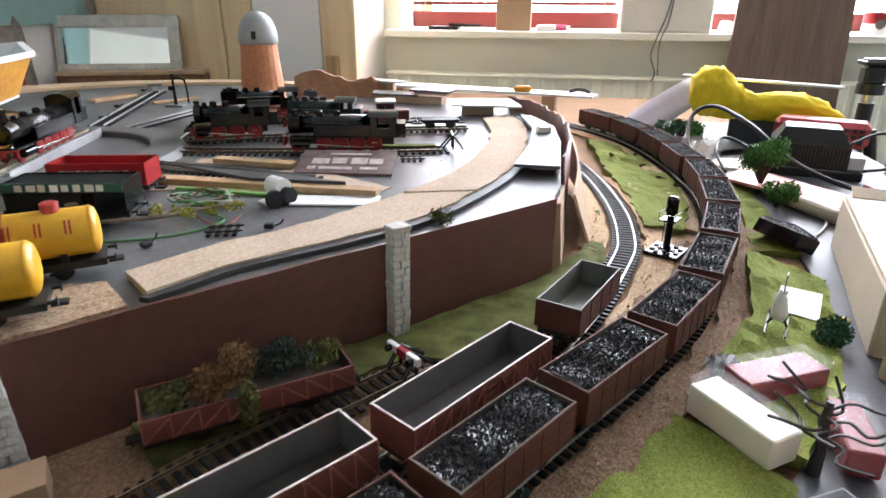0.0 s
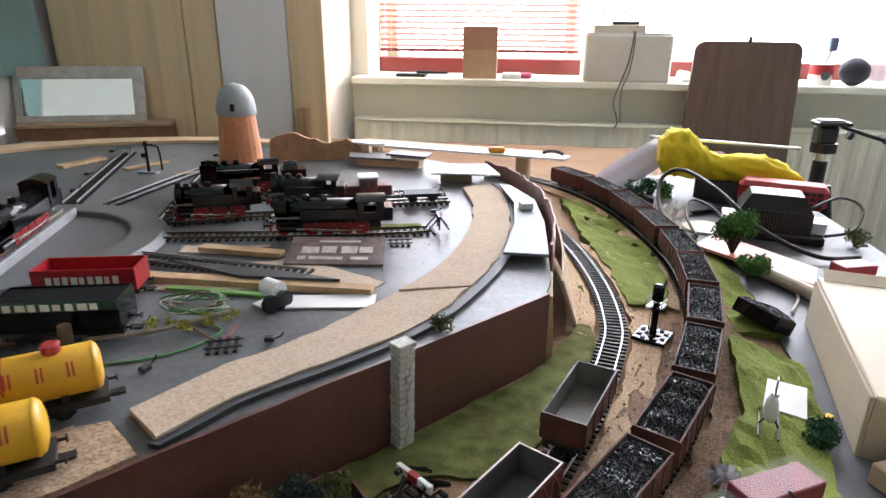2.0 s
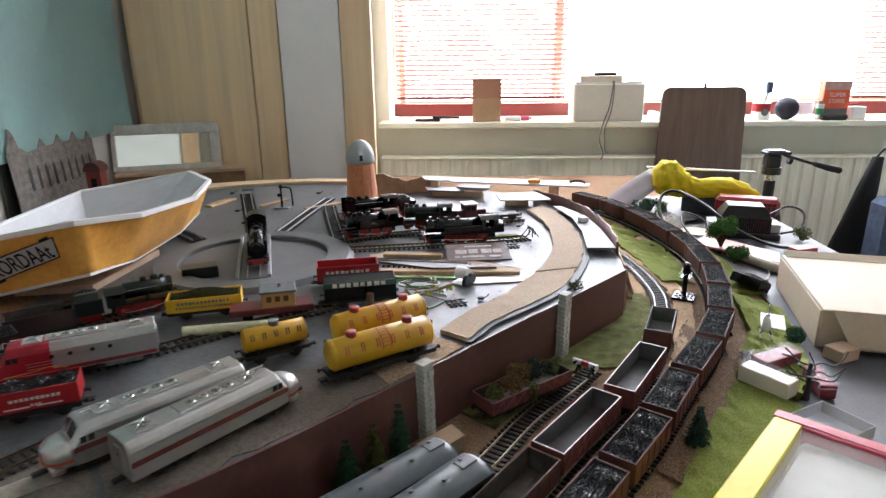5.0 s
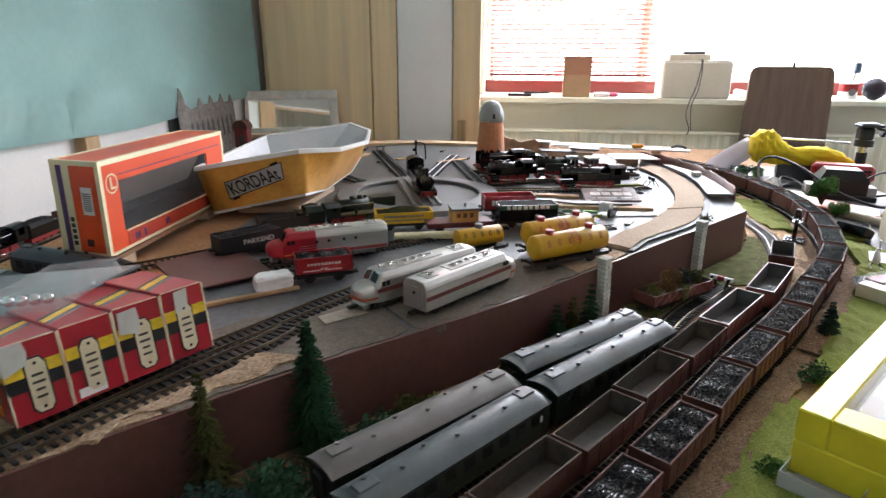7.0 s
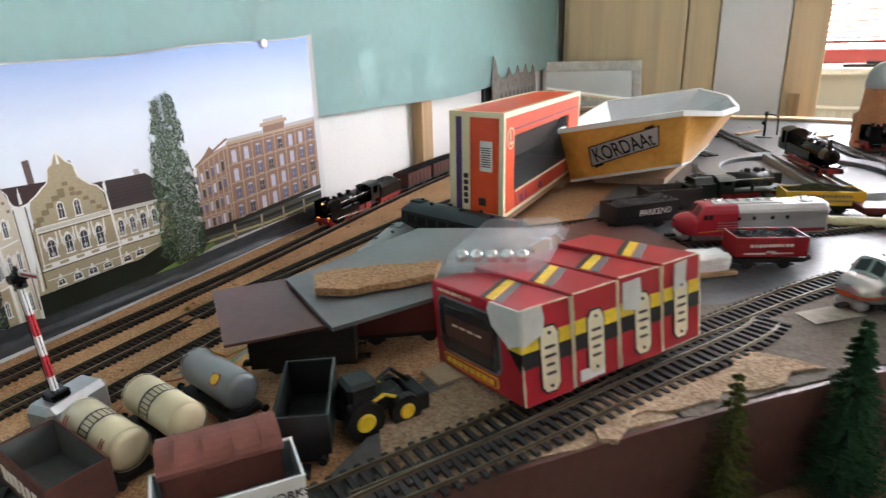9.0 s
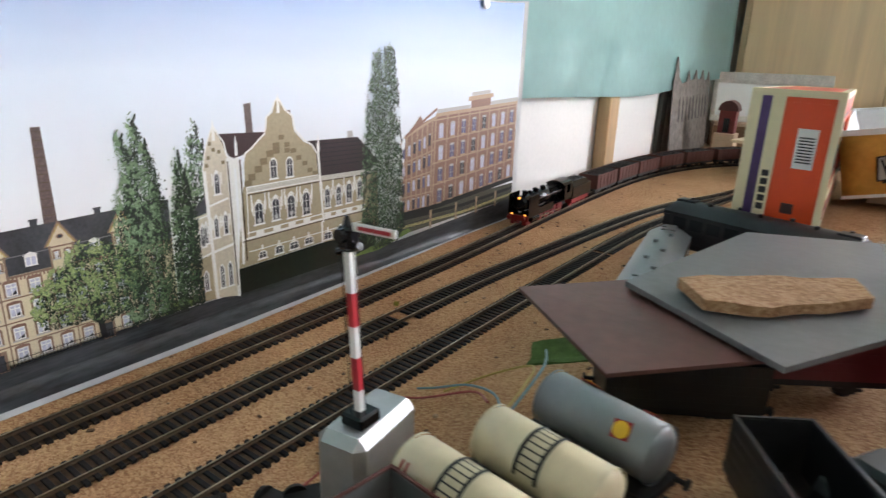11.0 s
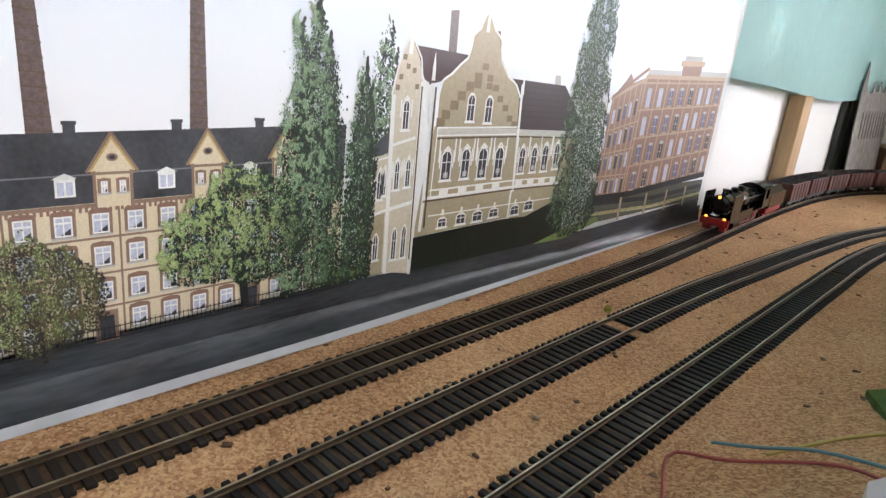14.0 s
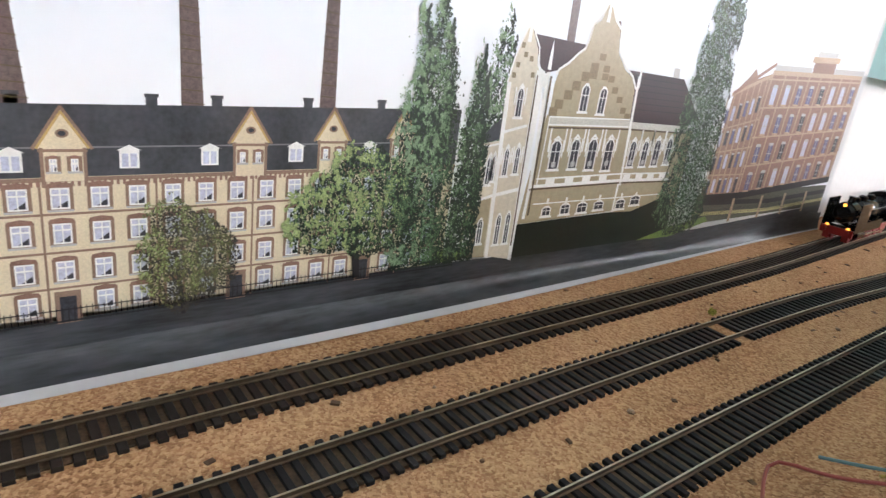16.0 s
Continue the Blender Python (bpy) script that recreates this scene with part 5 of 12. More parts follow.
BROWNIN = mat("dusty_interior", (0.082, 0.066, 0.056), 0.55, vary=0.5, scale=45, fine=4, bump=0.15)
# oxide red lightened for ribs and braces: the light they catch is in the colour
FRAMELIT = mat("oxide_frame", (0.29, 0.095, 0.075), 0.5, vary=0.2, scale=60)
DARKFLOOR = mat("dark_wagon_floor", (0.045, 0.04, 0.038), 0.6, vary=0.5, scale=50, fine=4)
COAL = mat("coal", (0.009, 0.009, 0.011), 0.30, vary=0.4, scale=200, fine=3, bump=0.4, island=0.5, spec=0.45)
YELLOWT = mat("tank_yellow", (0.60, 0.33, 0.012), 0.38, vary=0.12, scale=40, fine=6, bump=0.05)
CREAMT = mat("tank_cream", (0.66, 0.58, 0.38), 0.35, vary=0.1, scale=30, bump=0.05)
GREYT = mat("tank_grey", (0.22, 0.24, 0.25), 0.35, 0.3, vary=0.12, scale=30, bump=0.05)
SILVER = mat("silver_paint", (0.50, 0.50, 0.485), 0.33, 0.80, vary=0.08, scale=30, bump=0.04)
SILVERD = mat("dull_silver", (0.30, 0.30, 0.29), 0.45, 0.5, vary=0.2, scale=50)
GREENP = mat("wagon_green", (0.02, 0.075, 0.05), 0.5, vary=0.2, scale=40)
LOCOGREEN = mat("loco_green", (0.006, 0.014, 0.008), 0.34, vary=0.2, scale=40)
MAROONS = mat("stock_maroon", (0.12, 0.018, 0.02), 0.4, vary=0.15, scale=40)
LETTER = mat("white_lettering", (0.72, 0.70, 0.64), 0.6, vary=0.08, scale=60)
ROOFG = mat("coach_roof", (0.085, 0.100, 0.108), 0.36, vary=0.2, scale=30, bump=0.06)
COACHG = mat("coach_green", (0.016, 0.026, 0.018), 0.4, vary=0.15, scale=30)
DARKGLASS = mat("dark_glazing", (0.03, 0.032, 0.035), 0.12, vary=0.1, scale=30, bump=0)
WHEEL_R = 0.0055


def wheel_mesh(r=WHEEL_R, material=None, n=14):
    bm = bmesh.new()
    cyl(bm, (0, -0.0014, 0), (0, 0.0009, 0), r, n=n)
    cyl(bm, (0, 0.0009, 0), (0, 0.0015, 0), r * 1.14, n=n)
    cyl(bm, (0, -0.0019, 0), (0, -0.0014, 0), r * 0.3, n=8)
    return mesh_of(bm, material or BLACKU, False)


WHEEL = wheel_mesh()


def wheels(th, xs, z=WHEEL_R, me=None, half=0.0079):
    for x in xs:
        for s in (-1, 1):
            ob = new("wheel", me or WHEEL)
            ob.parent, ob.matrix_basis = th, pose(x, s * half, z, 0, 0, 0 if s < 0 else 180)


def ends(th, L, z=0.0115, gap=0.0105, reach=0.0055):
    """Buffers and a hook at both ends."""
    for s in (-1, 1):
        for y in (-gap, gap):
            bm = cyl(bmesh.new(), (s * L / 2, y, z), (s * (L / 2 + reach - 0.001), y, z), 0.0011, n=8)
            cyl(bm, (s * (L / 2 + reach - 0.001), y, z), (s * (L / 2 + reach), y, z), 0.0026, 0.0024, n=12)
            part("buffer", bm, BLACKU, th)
        part("coupling", boxbm(min(s * L / 2, s * (L / 2 + 0.009)), -0.0035, z - 0.006, max(s * L / 2, s * (L / 2 + 0.009)), 0.0035, z - 0.0042), BLACKU, th)


def chassis(th, L, W, wheelbase, z0=0.0075, z1=0.0125):
    bm = bmesh.new()
    box(bm, -L / 2, -W / 2 + 0.004, z0 + 0.001, L / 2, W / 2 - 0.004, z1)
    for s in (-1, 1):
        box(bm, -L / 2, s * (W / 2 - 0.003) - 0.0008, z0 + 0.0005, L / 2, s * (W / 2 - 0.003) + 0.0008, z1)
        for x in (-wheelbase / 2, wheelbase / 2):
            y = s * (W / 2 - 0.0045)
            box(bm, x - 0.0035, y - 0.0009, 0.0035, x + 0.0035, y + 0.0009, z0 + 0.001)
            box(bm, x - 0.007, y - 0.0006, z0 - 0.0028, x + 0.007, y + 0.0006, z0 - 0.0012)
    part("chassis", bm, BLACKU, th)
    wheels(th, (-wheelbase / 2, wheelbase / 2))


def coal_bm(L, W, z, humps, seed, height=0.006):
    """A heap of coal lumps over a bed."""
    rng = random.Random(seed)
    bm = bmesh.new()
    nx, ny = 30, 9
    def top(x, y):
        k = 0.5 + 0.5 * math.cos((x / L + 0.5) * math.tau * humps + math.pi)
        return z + height * (0.45 + 0.55 * k) * (1 - (2 * y / W) ** 4 * 0.6)
    vs = [[bm.verts.new((L * (i / nx - 0.5), W * (j / ny - 0.5), top(L * (i / nx - 0.5), W * (j / ny - 0.5)) - 0.0005)) for j in range(ny + 1)] for i in range(nx + 1)]
    for i in range(nx):
        for j in range(ny):
            bm.faces.new((vs[i][j], vs[i + 1][j], vs[i + 1][j + 1], vs[i][j + 1]))
    for _ in range(int(L * W * 620000)):
        x, y = rng.uniform(-0.49, 0.49) * L, rng.uniform(-0.48, 0.48) * W
        c = Vector((x, y, top(x, y)))
        s = rng.uniform(0.0006, 0.0012)
        ax = [Vector((rng.gauss(0, 1), rng.gauss(0, 1), rng.gauss(0, 1))).normalized() * s for _ in range(3)]
        v = [bm.verts.new(c + a * d) for a in ax for d in (1, -1)]
        for a in (0, 1):
            for b_ in (2, 3):
                for d in (4, 5):
                    try:
                        bm.faces.new((v[a], v[b_], v[d]))
                    except ValueError:
                        pass
    return bm


def open_wagon(L, W, H, m, label, body, inside, load=None, ribs=0, diagonals=False, group="", rim=None, wb=None, name="open_wagon", bogies=False, letters=0, seed=0, base=0.0125, ink=None):
    th = thing(name, m, label, "goods wagon", group)
    t = 0.0012
    z0, z1 = base, base + H
    n = max(2, ribs)
    for s in (-1, 1):
        y = s * (W / 2 - t / 2)
        x = s * (L / 2 - t / 2)
        sd = part("side_panel", boxbm(-L / 2, y - t / 2, z0, L / 2, y + t / 2, z1), body, th)
        plank = mesh_of(boxbm(-L / 2 + 0.0003, s * W / 2 - 0.0001, 0.0003, L / 2 - 0.0003, s * W / 2 + 0.00022, H / 5 - 0.0003), body)
        for k in range(5):
            pk_ = new("plank", plank)
            pk_.parent, pk_.matrix_basis = sd, pose(0, 0, z0 + H * k / 5)
        part("end_panel", boxbm(x - t / 2, -W / 2 + t, z0, x + t / 2, W / 2 - t, z1), body, th)
        for i in range(n + 1 if ribs else 0):
            xr = -L / 2 + L * i / n
            part("rib", boxbm(max(-L / 2, xr - 0.0006), s * W / 2 - (0 if s > 0 else 0.0007), z0, min(L / 2, xr + 0.0006), s * W / 2 + (0.0007 if s > 0 else 0), z1 - 0.0005), FRAMELIT if body is OXIDER else body, sd)
        if diagonals:
            for i in range(n):
                xa, xb = -L / 2 + L * i / n + 0.001, -L / 2 + L * (i + 1) / n - 0.001
                if i == n // 2:
                    continue
                if i > n // 2:
                    xa, xb = xb, xa
                part("brace", tube(bmesh.new(), [(xa, s * (W / 2 + 0.0004), z0 + 0.001), (xb, s * (W / 2 + 0.0004), z1 - 0.001)], 0.0008, 4), FRAMELIT if body is OXIDER else body, sd)
    bm = bmesh.new()
    box(bm, -L / 2 + t, -W / 2 + t, z0, L / 2 - t, W / 2 - t, z0 + 0.001)
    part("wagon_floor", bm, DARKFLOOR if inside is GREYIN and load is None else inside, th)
    for s in (-1, 1):
        y = s * (W / 2 - t - 0.00015)
        part("lining", boxbm(-L / 2 + t + 0.0003, y - 0.0001, z0 + 0.001, L / 2 - t - 0.0003, y + 0.0001, z1 - 0.0004), inside, th)
        x = s * (L / 2 - t - 0.00015)
        part("lining", boxbm(x - 0.0001, -W / 2 + t + 0.0004, z0 + 0.001, x + 0.0001, W / 2 - t - 0.0004, z1 - 0.0004), inside, th)
    bm = bmesh.new()
    for s in (-1, 1):
        box(bm, -L / 2 - 0.0002, s * (W / 2 - t / 2) - 0.0006, z1, L / 2 + 0.0002, s * (W / 2 - t / 2) + 0.0006, z1 + 0.0005)
        box(bm, s * (L / 2 - t / 2) - 0.0006, -W / 2 + t, z1, s * (L / 2 - t / 2) + 0.0006, W / 2 - t, z1 + 0.0005)
    part("top_rim", bm, rim or body, th)
    if load:
        part("coal_load", coal_bm(L - 0.0035, W - 0.0035, z1 - 0.0040, load, seed), COAL, th, "heaped black coal")
    if letters:
        bars(th, letters, L * 0.72, H * 0.42, -W / 2 - 0.0009, z0 + H * 0.5, ink)
    if bogies:
        bm = boxbm(-L / 2, -W / 2 + 0.004, 0.0095, L / 2, W / 2 - 0.004, 0.0125)
        part("chassis", bm, BLACKU, th)
        for s in (-1, 1):
            bg = part("bogie", boxbm(-0.014, -0.0115, 0.004, 0.014, 0.0115, 0.008, bevel=0.001), BLACKU, th, m=pose(s * (L / 2 - 0.022), 0, 0))
            wheels(bg, (-0.010, 0.010))
    else:
        chassis(th, L, W, wb or L * 0.52)
    ends(th, L)
    return th


def bars(th, n, width, height, y, z, material=None, flip=False, name="lettering"):
    """Lettering too small or not ours to spell: a row of plain bars on a side."""
    rng = random.Random(n)
    x = -width / 2
    step = width / n
    bm = bmesh.new()
    for i in range(n):
        w = step * rng.uniform(0.58, 0.80)
        h = height * (0.50, 0.46, 0.52)[i % 3]
        box(bm, x, min(y, y + 0.0003), z - h, x + w, max(y, y + 0.0003), z + h)
        x += step
    return part(name, bm, material or LETTER, th)


def tank_wagon(L, r, m, label, shell, domes=1, group="", dome_mat=None, band=None, ladder=None, letters=0, lettermat=None, z0=0.0135, spots=None, ends_flat=0.25):
    th = thing("tank_wagon", m, label, "tank wagon", group)
    zc = z0 + r
    bm = bmesh.new()
    rings = []
    prof = [(-L / 2, 0.0), (-L / 2, r * 0.55), (-L / 2 + r * ends_flat * 0.4, r * 0.88), (-L / 2 + r * ends_flat, r)]
    prof += [(-x, y) for x, y in prof[::-1]]
    n = 28
    for x, rr in prof:
        rings.append([bm.verts.new((x, rr * math.cos(t), zc + rr * math.sin(t))) for t in (math.tau * i / n for i in range(n))] if rr else None)
    for a, b_ in zip(rings[1:-1], rings[2:-1]):
        for i in range(n):
            bm.faces.new((a[i], b_[i], b_[(i + 1) % n], a[(i + 1) % n]))
    bm.faces.new(rings[1]), bm.faces.new(rings[-2][::-1])
    part("barrel", bm, shell, th, smooth=True)
    for k in range(domes):
        x = 0 if domes == 1 else (k / (domes - 1) - 0.5) * L * 0.55
        bm = cyl(bmesh.new(), (x, 0, zc + r - 0.001), (x, 0, zc + r + 0.0045), 0.0055, 0.005, 16)
        cyl(bm, (x, 0, zc + r + 0.0045), (x, 0, zc + r + 0.0055), 0.0058, 0.004, 16)
        part("filler_dome", bm, dome_mat or shell, th, smooth=False)
    for x in (-L * 0.46, L * 0.46):
        bm = bmesh.new()
        for i in range(n):
            t0, t1 = math.tau * i / n, math.tau * (i + 1) / n
            q = [(x + d, (r + 0.0004) * math.cos(t), zc + (r + 0.0004) * math.sin(t)) for t, d in ((t0, -0.0006), (t0, 0.0006), (t1, 0.0006), (t1, -0.0006))]
            bm.faces.new([bm.verts.new(p) for p in q])
        part("end_band", bm, shell, th)
    if band:
        bm = bmesh.new()
        for i in range(n):
            t0, t1 = math.tau * i / n, math.tau * (i + 1) / n
            if not 0.05 < (t0 / math.pi) % 2 < 0.96:
                continue
            for d in (-0.0055, 0.0040):
                q = [(d + e, (r + 0.0006) * math.cos(t), zc + (r + 0.0006) * math.sin(t)) for t, e in ((t0, 0), (t0, 0.0015), (t1, 0.0015), (t1, 0))]
                bm.faces.new([bm.verts.new(p) for p in q])
            q = [(e, (r + 0.0006) * math.cos(t), zc + (r + 0.0006) * math.sin(t)) for t, e in ((t0, -0.0055), (t0, 0.0055), (t0 + 0.05, 0.0055), (t0 + 0.05, -0.0055))]
            bm.faces.new([bm.verts.new(p) for p in q])
        part("ladder", bm, band, th)
    if letters:
        bm = bmesh.new()
        for s in (-1, 1):
            for i in range(letters):
                x = (i / (letters - 1) - 0.5) * L * 0.72
                if band and abs(x) < 0.008:
                    continue
                for k in range(3):
                    t0, t1 = radians(12 + k * 11), radians(12 + (k + 1) * 11)
                    rr = r + 0.0003
                    for e0, e1 in ((-0.0026, -0.0014), (0.0, 0.0012)):
                        q = [(x + e, s * rr * math.cos(t), zc + rr * math.sin(t)) for t, e in ((t0, e0), (t0, e1), (t1, e1), (t1, e0))]
                        bm.faces.new([bm.verts.new(p) for p in q])
        part("lettering", bm, lettermat or LETTER, th)
    for x, a in spots or ():
        rr = r + 0.0004
        c = Vector((x, rr * math.cos(a), zc + rr * math.sin(a)))
        nrm = Vector((0, math.cos(a), math.sin(a)))
        part("emblem", cyl(bmesh.new(), c, c + nrm * 0.0003, 0.0052, n=4), LOCORED, th)
        part("emblem", cyl(bmesh.new(), c + nrm * 0.0003, c + nrm * 0.0006, 0.0034, n=16), YELLOWP, th)
    for x in (-L * 0.3, L * 0.3):
        part("saddle", boxbm(x - 0.002, -r * 0.7, 0.011, x + 0.002, r * 0.7, z0 + r * 0.5), BLACKU, th)
    chassis(th, L * 1.02, min(0.031, 2 * r + 0.004), L * 0.55)
    ends(th, L * 1.02)
    return th


def coach(L, m, label, roof=None, side=None, group="", W=0.036, top=0.047, windows=9):
    th = thing("passenger_coach", m, label, "coach", group)
    bm = bmesh.new()
    box(bm, -L / 2, -W / 2, 0.010, L / 2, W / 2, 0.0375)
    part("body", bm, side or COACHG, th)
    n = 9
    arc = [(-W / 2 - 0.0008 + (W + 0.0016) * k / n, 0.0375 + (top - 0.0375) * (1 - abs(2 * k / n - 1) ** 2.2)) for k in range(n + 1)]
    bm = bmesh.new()
    rows = []
    for x, f in ((-L / 2 - 0.0012, 0.45), (-L / 2 + 0.004, 0.9), (-L / 2 + 0.010, 1), (L / 2 - 0.010, 1), (L / 2 - 0.004, 0.9), (L / 2 + 0.0012, 0.45)):
        rows.append([bm.verts.new((x, y, 0.0375 + (z - 0.0375) * f)) for y, z in arc])
    for a, b_ in zip(rows, rows[1:]):
        for k in range(n):
            bm.faces.new((a[k], b_[k], b_[k + 1], a[k + 1]))
    bm.faces.new(rows[0][::-1]), bm.faces.new(rows[-1])
    part("roof", bm, roof or ROOFG, th, smooth=True)
    for k in range(7):
        x = (k / 6 - 0.5) * L * 0.82
        part("roof_vent", cyl(bmesh.new(), (x, (-1) ** k * 0.0045, top - 0.002), (x, (-1) ** k * 0.0045, top + 0.002), 0.0016, 0.0021, 8), roof or ROOFG, th)
    for s in (-1, 1):
        part("roof_hatch", boxbm(s * L * 0.42 - 0.009, -0.006, top - 0.002, s * L * 0.42 + 0.009, 0.006, top + 0.0008, bevel=0.0006), roof or ROOFG, th)
        for k in range(windows):
            x = (k + 0.5) / windows * L * 0.9 - L * 0.45
            part("window", boxbm(x - 0.0062, s * W / 2 - 0.0003, 0.0235, x + 0.0062, s * W / 2 + 0.0003, 0.0335), DARKGLASS, th)
        for x in (-L * 0.475, L * 0.475):
            part("door", boxbm(x - 0.004, s * W / 2 - 0.0004, 0.012, x + 0.004, s * W / 2 + 0.0004, 0.0345), side or COACHG, th)
        part("door_plate", boxbm(L * 0.44 - 0.0016, s * W / 2 - 0.0005, 0.024, L * 0.44 + 0.0016, s * W / 2 + 0.0005, 0.0295), LETTER, th)
        bg = part("bogie", boxbm(-0.015, -0.013, 0.0035, 0.015, 0.013, 0.0095, bevel=0.001), BLACKU, th, m=pose(s * (L / 2 - 0.032), 0, 0))
        wheels(bg, (-0.012, 0.012))
        part("gangway", boxbm(min(s * L / 2, s * (L / 2 + 0.004)), -0.007, 0.011, max(s * L / 2, s * (L / 2 + 0.004)), 0.007, 0.034, bevel=0.001), BLACKU, th)
    ends(th, L + 0.006, reach=0.003)
    return th


def steam_loco(L, m, label, tank=True, body=None, deflectors=False, tender=0.0, group="", top=0.047, drivers=3, lamps=False, cabwin=True, snow=False):
    """Front towards +x. A boiler loco with cab, with side tanks or a tender."""
    body = body or BLACKM
    th = thing("steam_locomotive", m, label, "locomotive", group)
    W, z = 0.030, 0.0165
    LL = L - tender
    x1 = L / 2
    x0 = x1 - LL
    rb = 0.0105
    zc = z + 0.0035 + rb
    cab = min(0.030, LL * 0.24)
    bm = bmesh.new()
    cyl(bm, (x0 + cab, 0, zc), (x1 - LL * 0.16, 0, zc), rb, n=24)
    part("boiler", bm, body, th, smooth=False)
    for p in th.children[-1].data.polygons:
        p.use_smooth = len(p.vertices) == 4
    bm = cyl(bmesh.new(), (x1 - LL * 0.16, 0, zc), (x1 - 0.008, 0, zc), rb * 1.04, n=24)
    cyl(bm, (x1 - 0.008, 0, zc), (x1 - 0.0068, 0, zc), rb * 0.92, rb * 0.6, 24)
    part("smokebox", bm, body, th)
    for f in (0.25, 0.45, 0.65, 0.85):
        x = x0 + cab + (LL * 0.84 - cab) * f
        part("boiler_band", cyl(bmesh.new(), (x - 0.0004, 0, zc), (x + 0.0004, 0, zc), rb * 1.012, n=24), body, th)
    xs = x1 - LL * 0.12
    bm = cyl(bmesh.new(), (xs, 0, zc + rb - 0.001), (xs, 0, top - 0.001), 0.0036, 0.0030, 14)
    cyl(bm, (xs, 0, top - 0.002), (xs, 0, top), 0.0036, 0.0036, 14)
    part("chimney", bm, body, th)
    for f, r_, h in ((0.38, 0.0042, 0.006), (0.58, 0.0045, 0.0065), (0.72, 0.003, 0.005)):
        x = x0 + cab + (LL - cab) * f
        bm = cyl(bmesh.new(), (x, 0, zc + rb - 0.002), (x, 0, zc + rb + h * 0.6), r_, r_ * 0.95, 14)
        cyl(bm, (x, 0, zc + rb + h * 0.6), (x, 0, zc + rb + h * 0.8), r_ * 0.95, r_ * 0.4, 14)
        part("dome", bm, body, th)
    part("running_board", boxbm(x0, -W / 2, z, x1 - 0.004, W / 2, z + 0.0015), body, th)
    # cab
    part("cab_back", boxbm(x0, -W / 2, z + 0.0015, x0 + 0.0012, W / 2, top - 0.007), body, th)
    part("cab_front", boxbm(x0 + cab - 0.0012, -W / 2, z + 0.0015, x0 + cab, W / 2, top - 0.007), body, th)
    for s in (-1, 1):
        part("cab_side", boxbm(x0 + 0.0012, s * W / 2 - 0.0006, z + 0.0015, x0 + cab - 0.0012, s * W / 2 + 0.0006, z + 0.011), body, th)
        part("cab_pillar", boxbm(x0 + 0.0012, s * W / 2 - 0.0006, z + 0.011, x0 + cab * 0.3, s * W / 2 + 0.0006, top - 0.007), body, th)
        part("cab_pillar", boxbm(x0 + cab * 0.75, s * W / 2 - 0.0006, z + 0.011, x0 + cab - 0.0012, s * W / 2 + 0.0006, top - 0.007), body, th)
    bm = bmesh.new()
    arc = [(-W / 2 - 0.001 + (W + 0.002) * k / 8, top - 0.007 + 0.006 * (1 - abs(k / 4 - 1) ** 2)) for k in range(9)]
    r0, r1 = ([bm.verts.new((xx, y, zz)) for y, zz in arc] for xx in (x0 - 0.002, x0 + cab + 0.002))
    for k in range(8):
        bm.faces.new((r0[k], r1[k], r1[k + 1], r0[k + 1]))
    bm.faces.new(r0[::-1]), bm.faces.new(r1)
    part("cab_roof", bm, body, th)
    if tank:
        for s in (-1, 1):
            part("side_tank", boxbm(x0 + cab, s * W / 2 - (0.006 if s > 0 else 0), z + 0.0015, x0 + LL * 0.72, s * W / 2 + (0 if s > 0 else 0.006), z + 0.0145, bevel=0.0006), body, th)
        if not tender:
            part("bunker", boxbm(x0 - 0.010, -W / 2 + 0.001, z, x0, W / 2 - 0.001, z + 0.016, bevel=0.0006), body, th)
    else:
        for s in (-1, 1):
            part("pump", cyl(bmesh.new(), (x0 + LL * 0.55, s * 0.0125, z + 0.002), (x0 + LL * 0.55, s * 0.0125, z + 0.010), 0.0022), body, th)
            part("handrail", tube(bmesh.new(), [(x0 + cab, s * rb * 1.05, zc + 0.003), (x1 - LL * 0.10, s * rb * 1.05, zc + 0.003)], 0.0005, 6), STEEL, th)
    if deflectors:
        for s in (-1, 1):
            part("smoke_deflector", boxbm(x1 - LL * 0.22, s * 0.0152 - 0.0005, z + 0.004, x1 - 0.002, s * 0.0152 + 0.0005, zc + 0.0125, bevel=0.0004), body, th)
            part("valance", boxbm(x1 - LL * 0.55, s * 0.0152 - 0.0004, z - 0.004, x1 - 0.003, s * 0.0152 + 0.0004, z + 0.006), body, th)
    # frames, wheels, rods
    part("frame", boxbm(x0 + 0.004, -0.0065, 0.007, x1 - 0.008, 0.0065, z), BLACKU, th)
    R = 0.0085
    big = wheel_mesh(R, LOCORED, 18)
    span = LL * 0.44
    xs_ = [x0 + LL * 0.20 + span * k / (drivers - 1) for k in range(drivers)]
    for k, x in enumerate(xs_):
        wheels(th, (x,), R, big)
    wheels(th, (x1 - LL * 0.12,), 0.006, wheel_mesh(0.006, LOCORED))
    for s in (-1, 1):
        part("coupling_rod", boxbm(xs_[0], s * 0.0107 - 0.0004, R - 0.004, xs_[-1], s * 0.0107 + 0.0004, R - 0.0025), STEEL, th)
        bm = tube(bmesh.new(), [(xs_[1], s * 0.0118, R - 0.003), (x1 - LL * 0.2, s * 0.0118, R + 0.001)], 0.0008, 6)
        part("connecting_rod", bm, STEEL, th)
        part("cylinder", cyl(bmesh.new(), (x1 - LL * 0.24, s * 0.0125, R + 0.001), (x1 - LL * 0.10, s * 0.0125, R + 0.001), 0.0042, n=14), body, th)
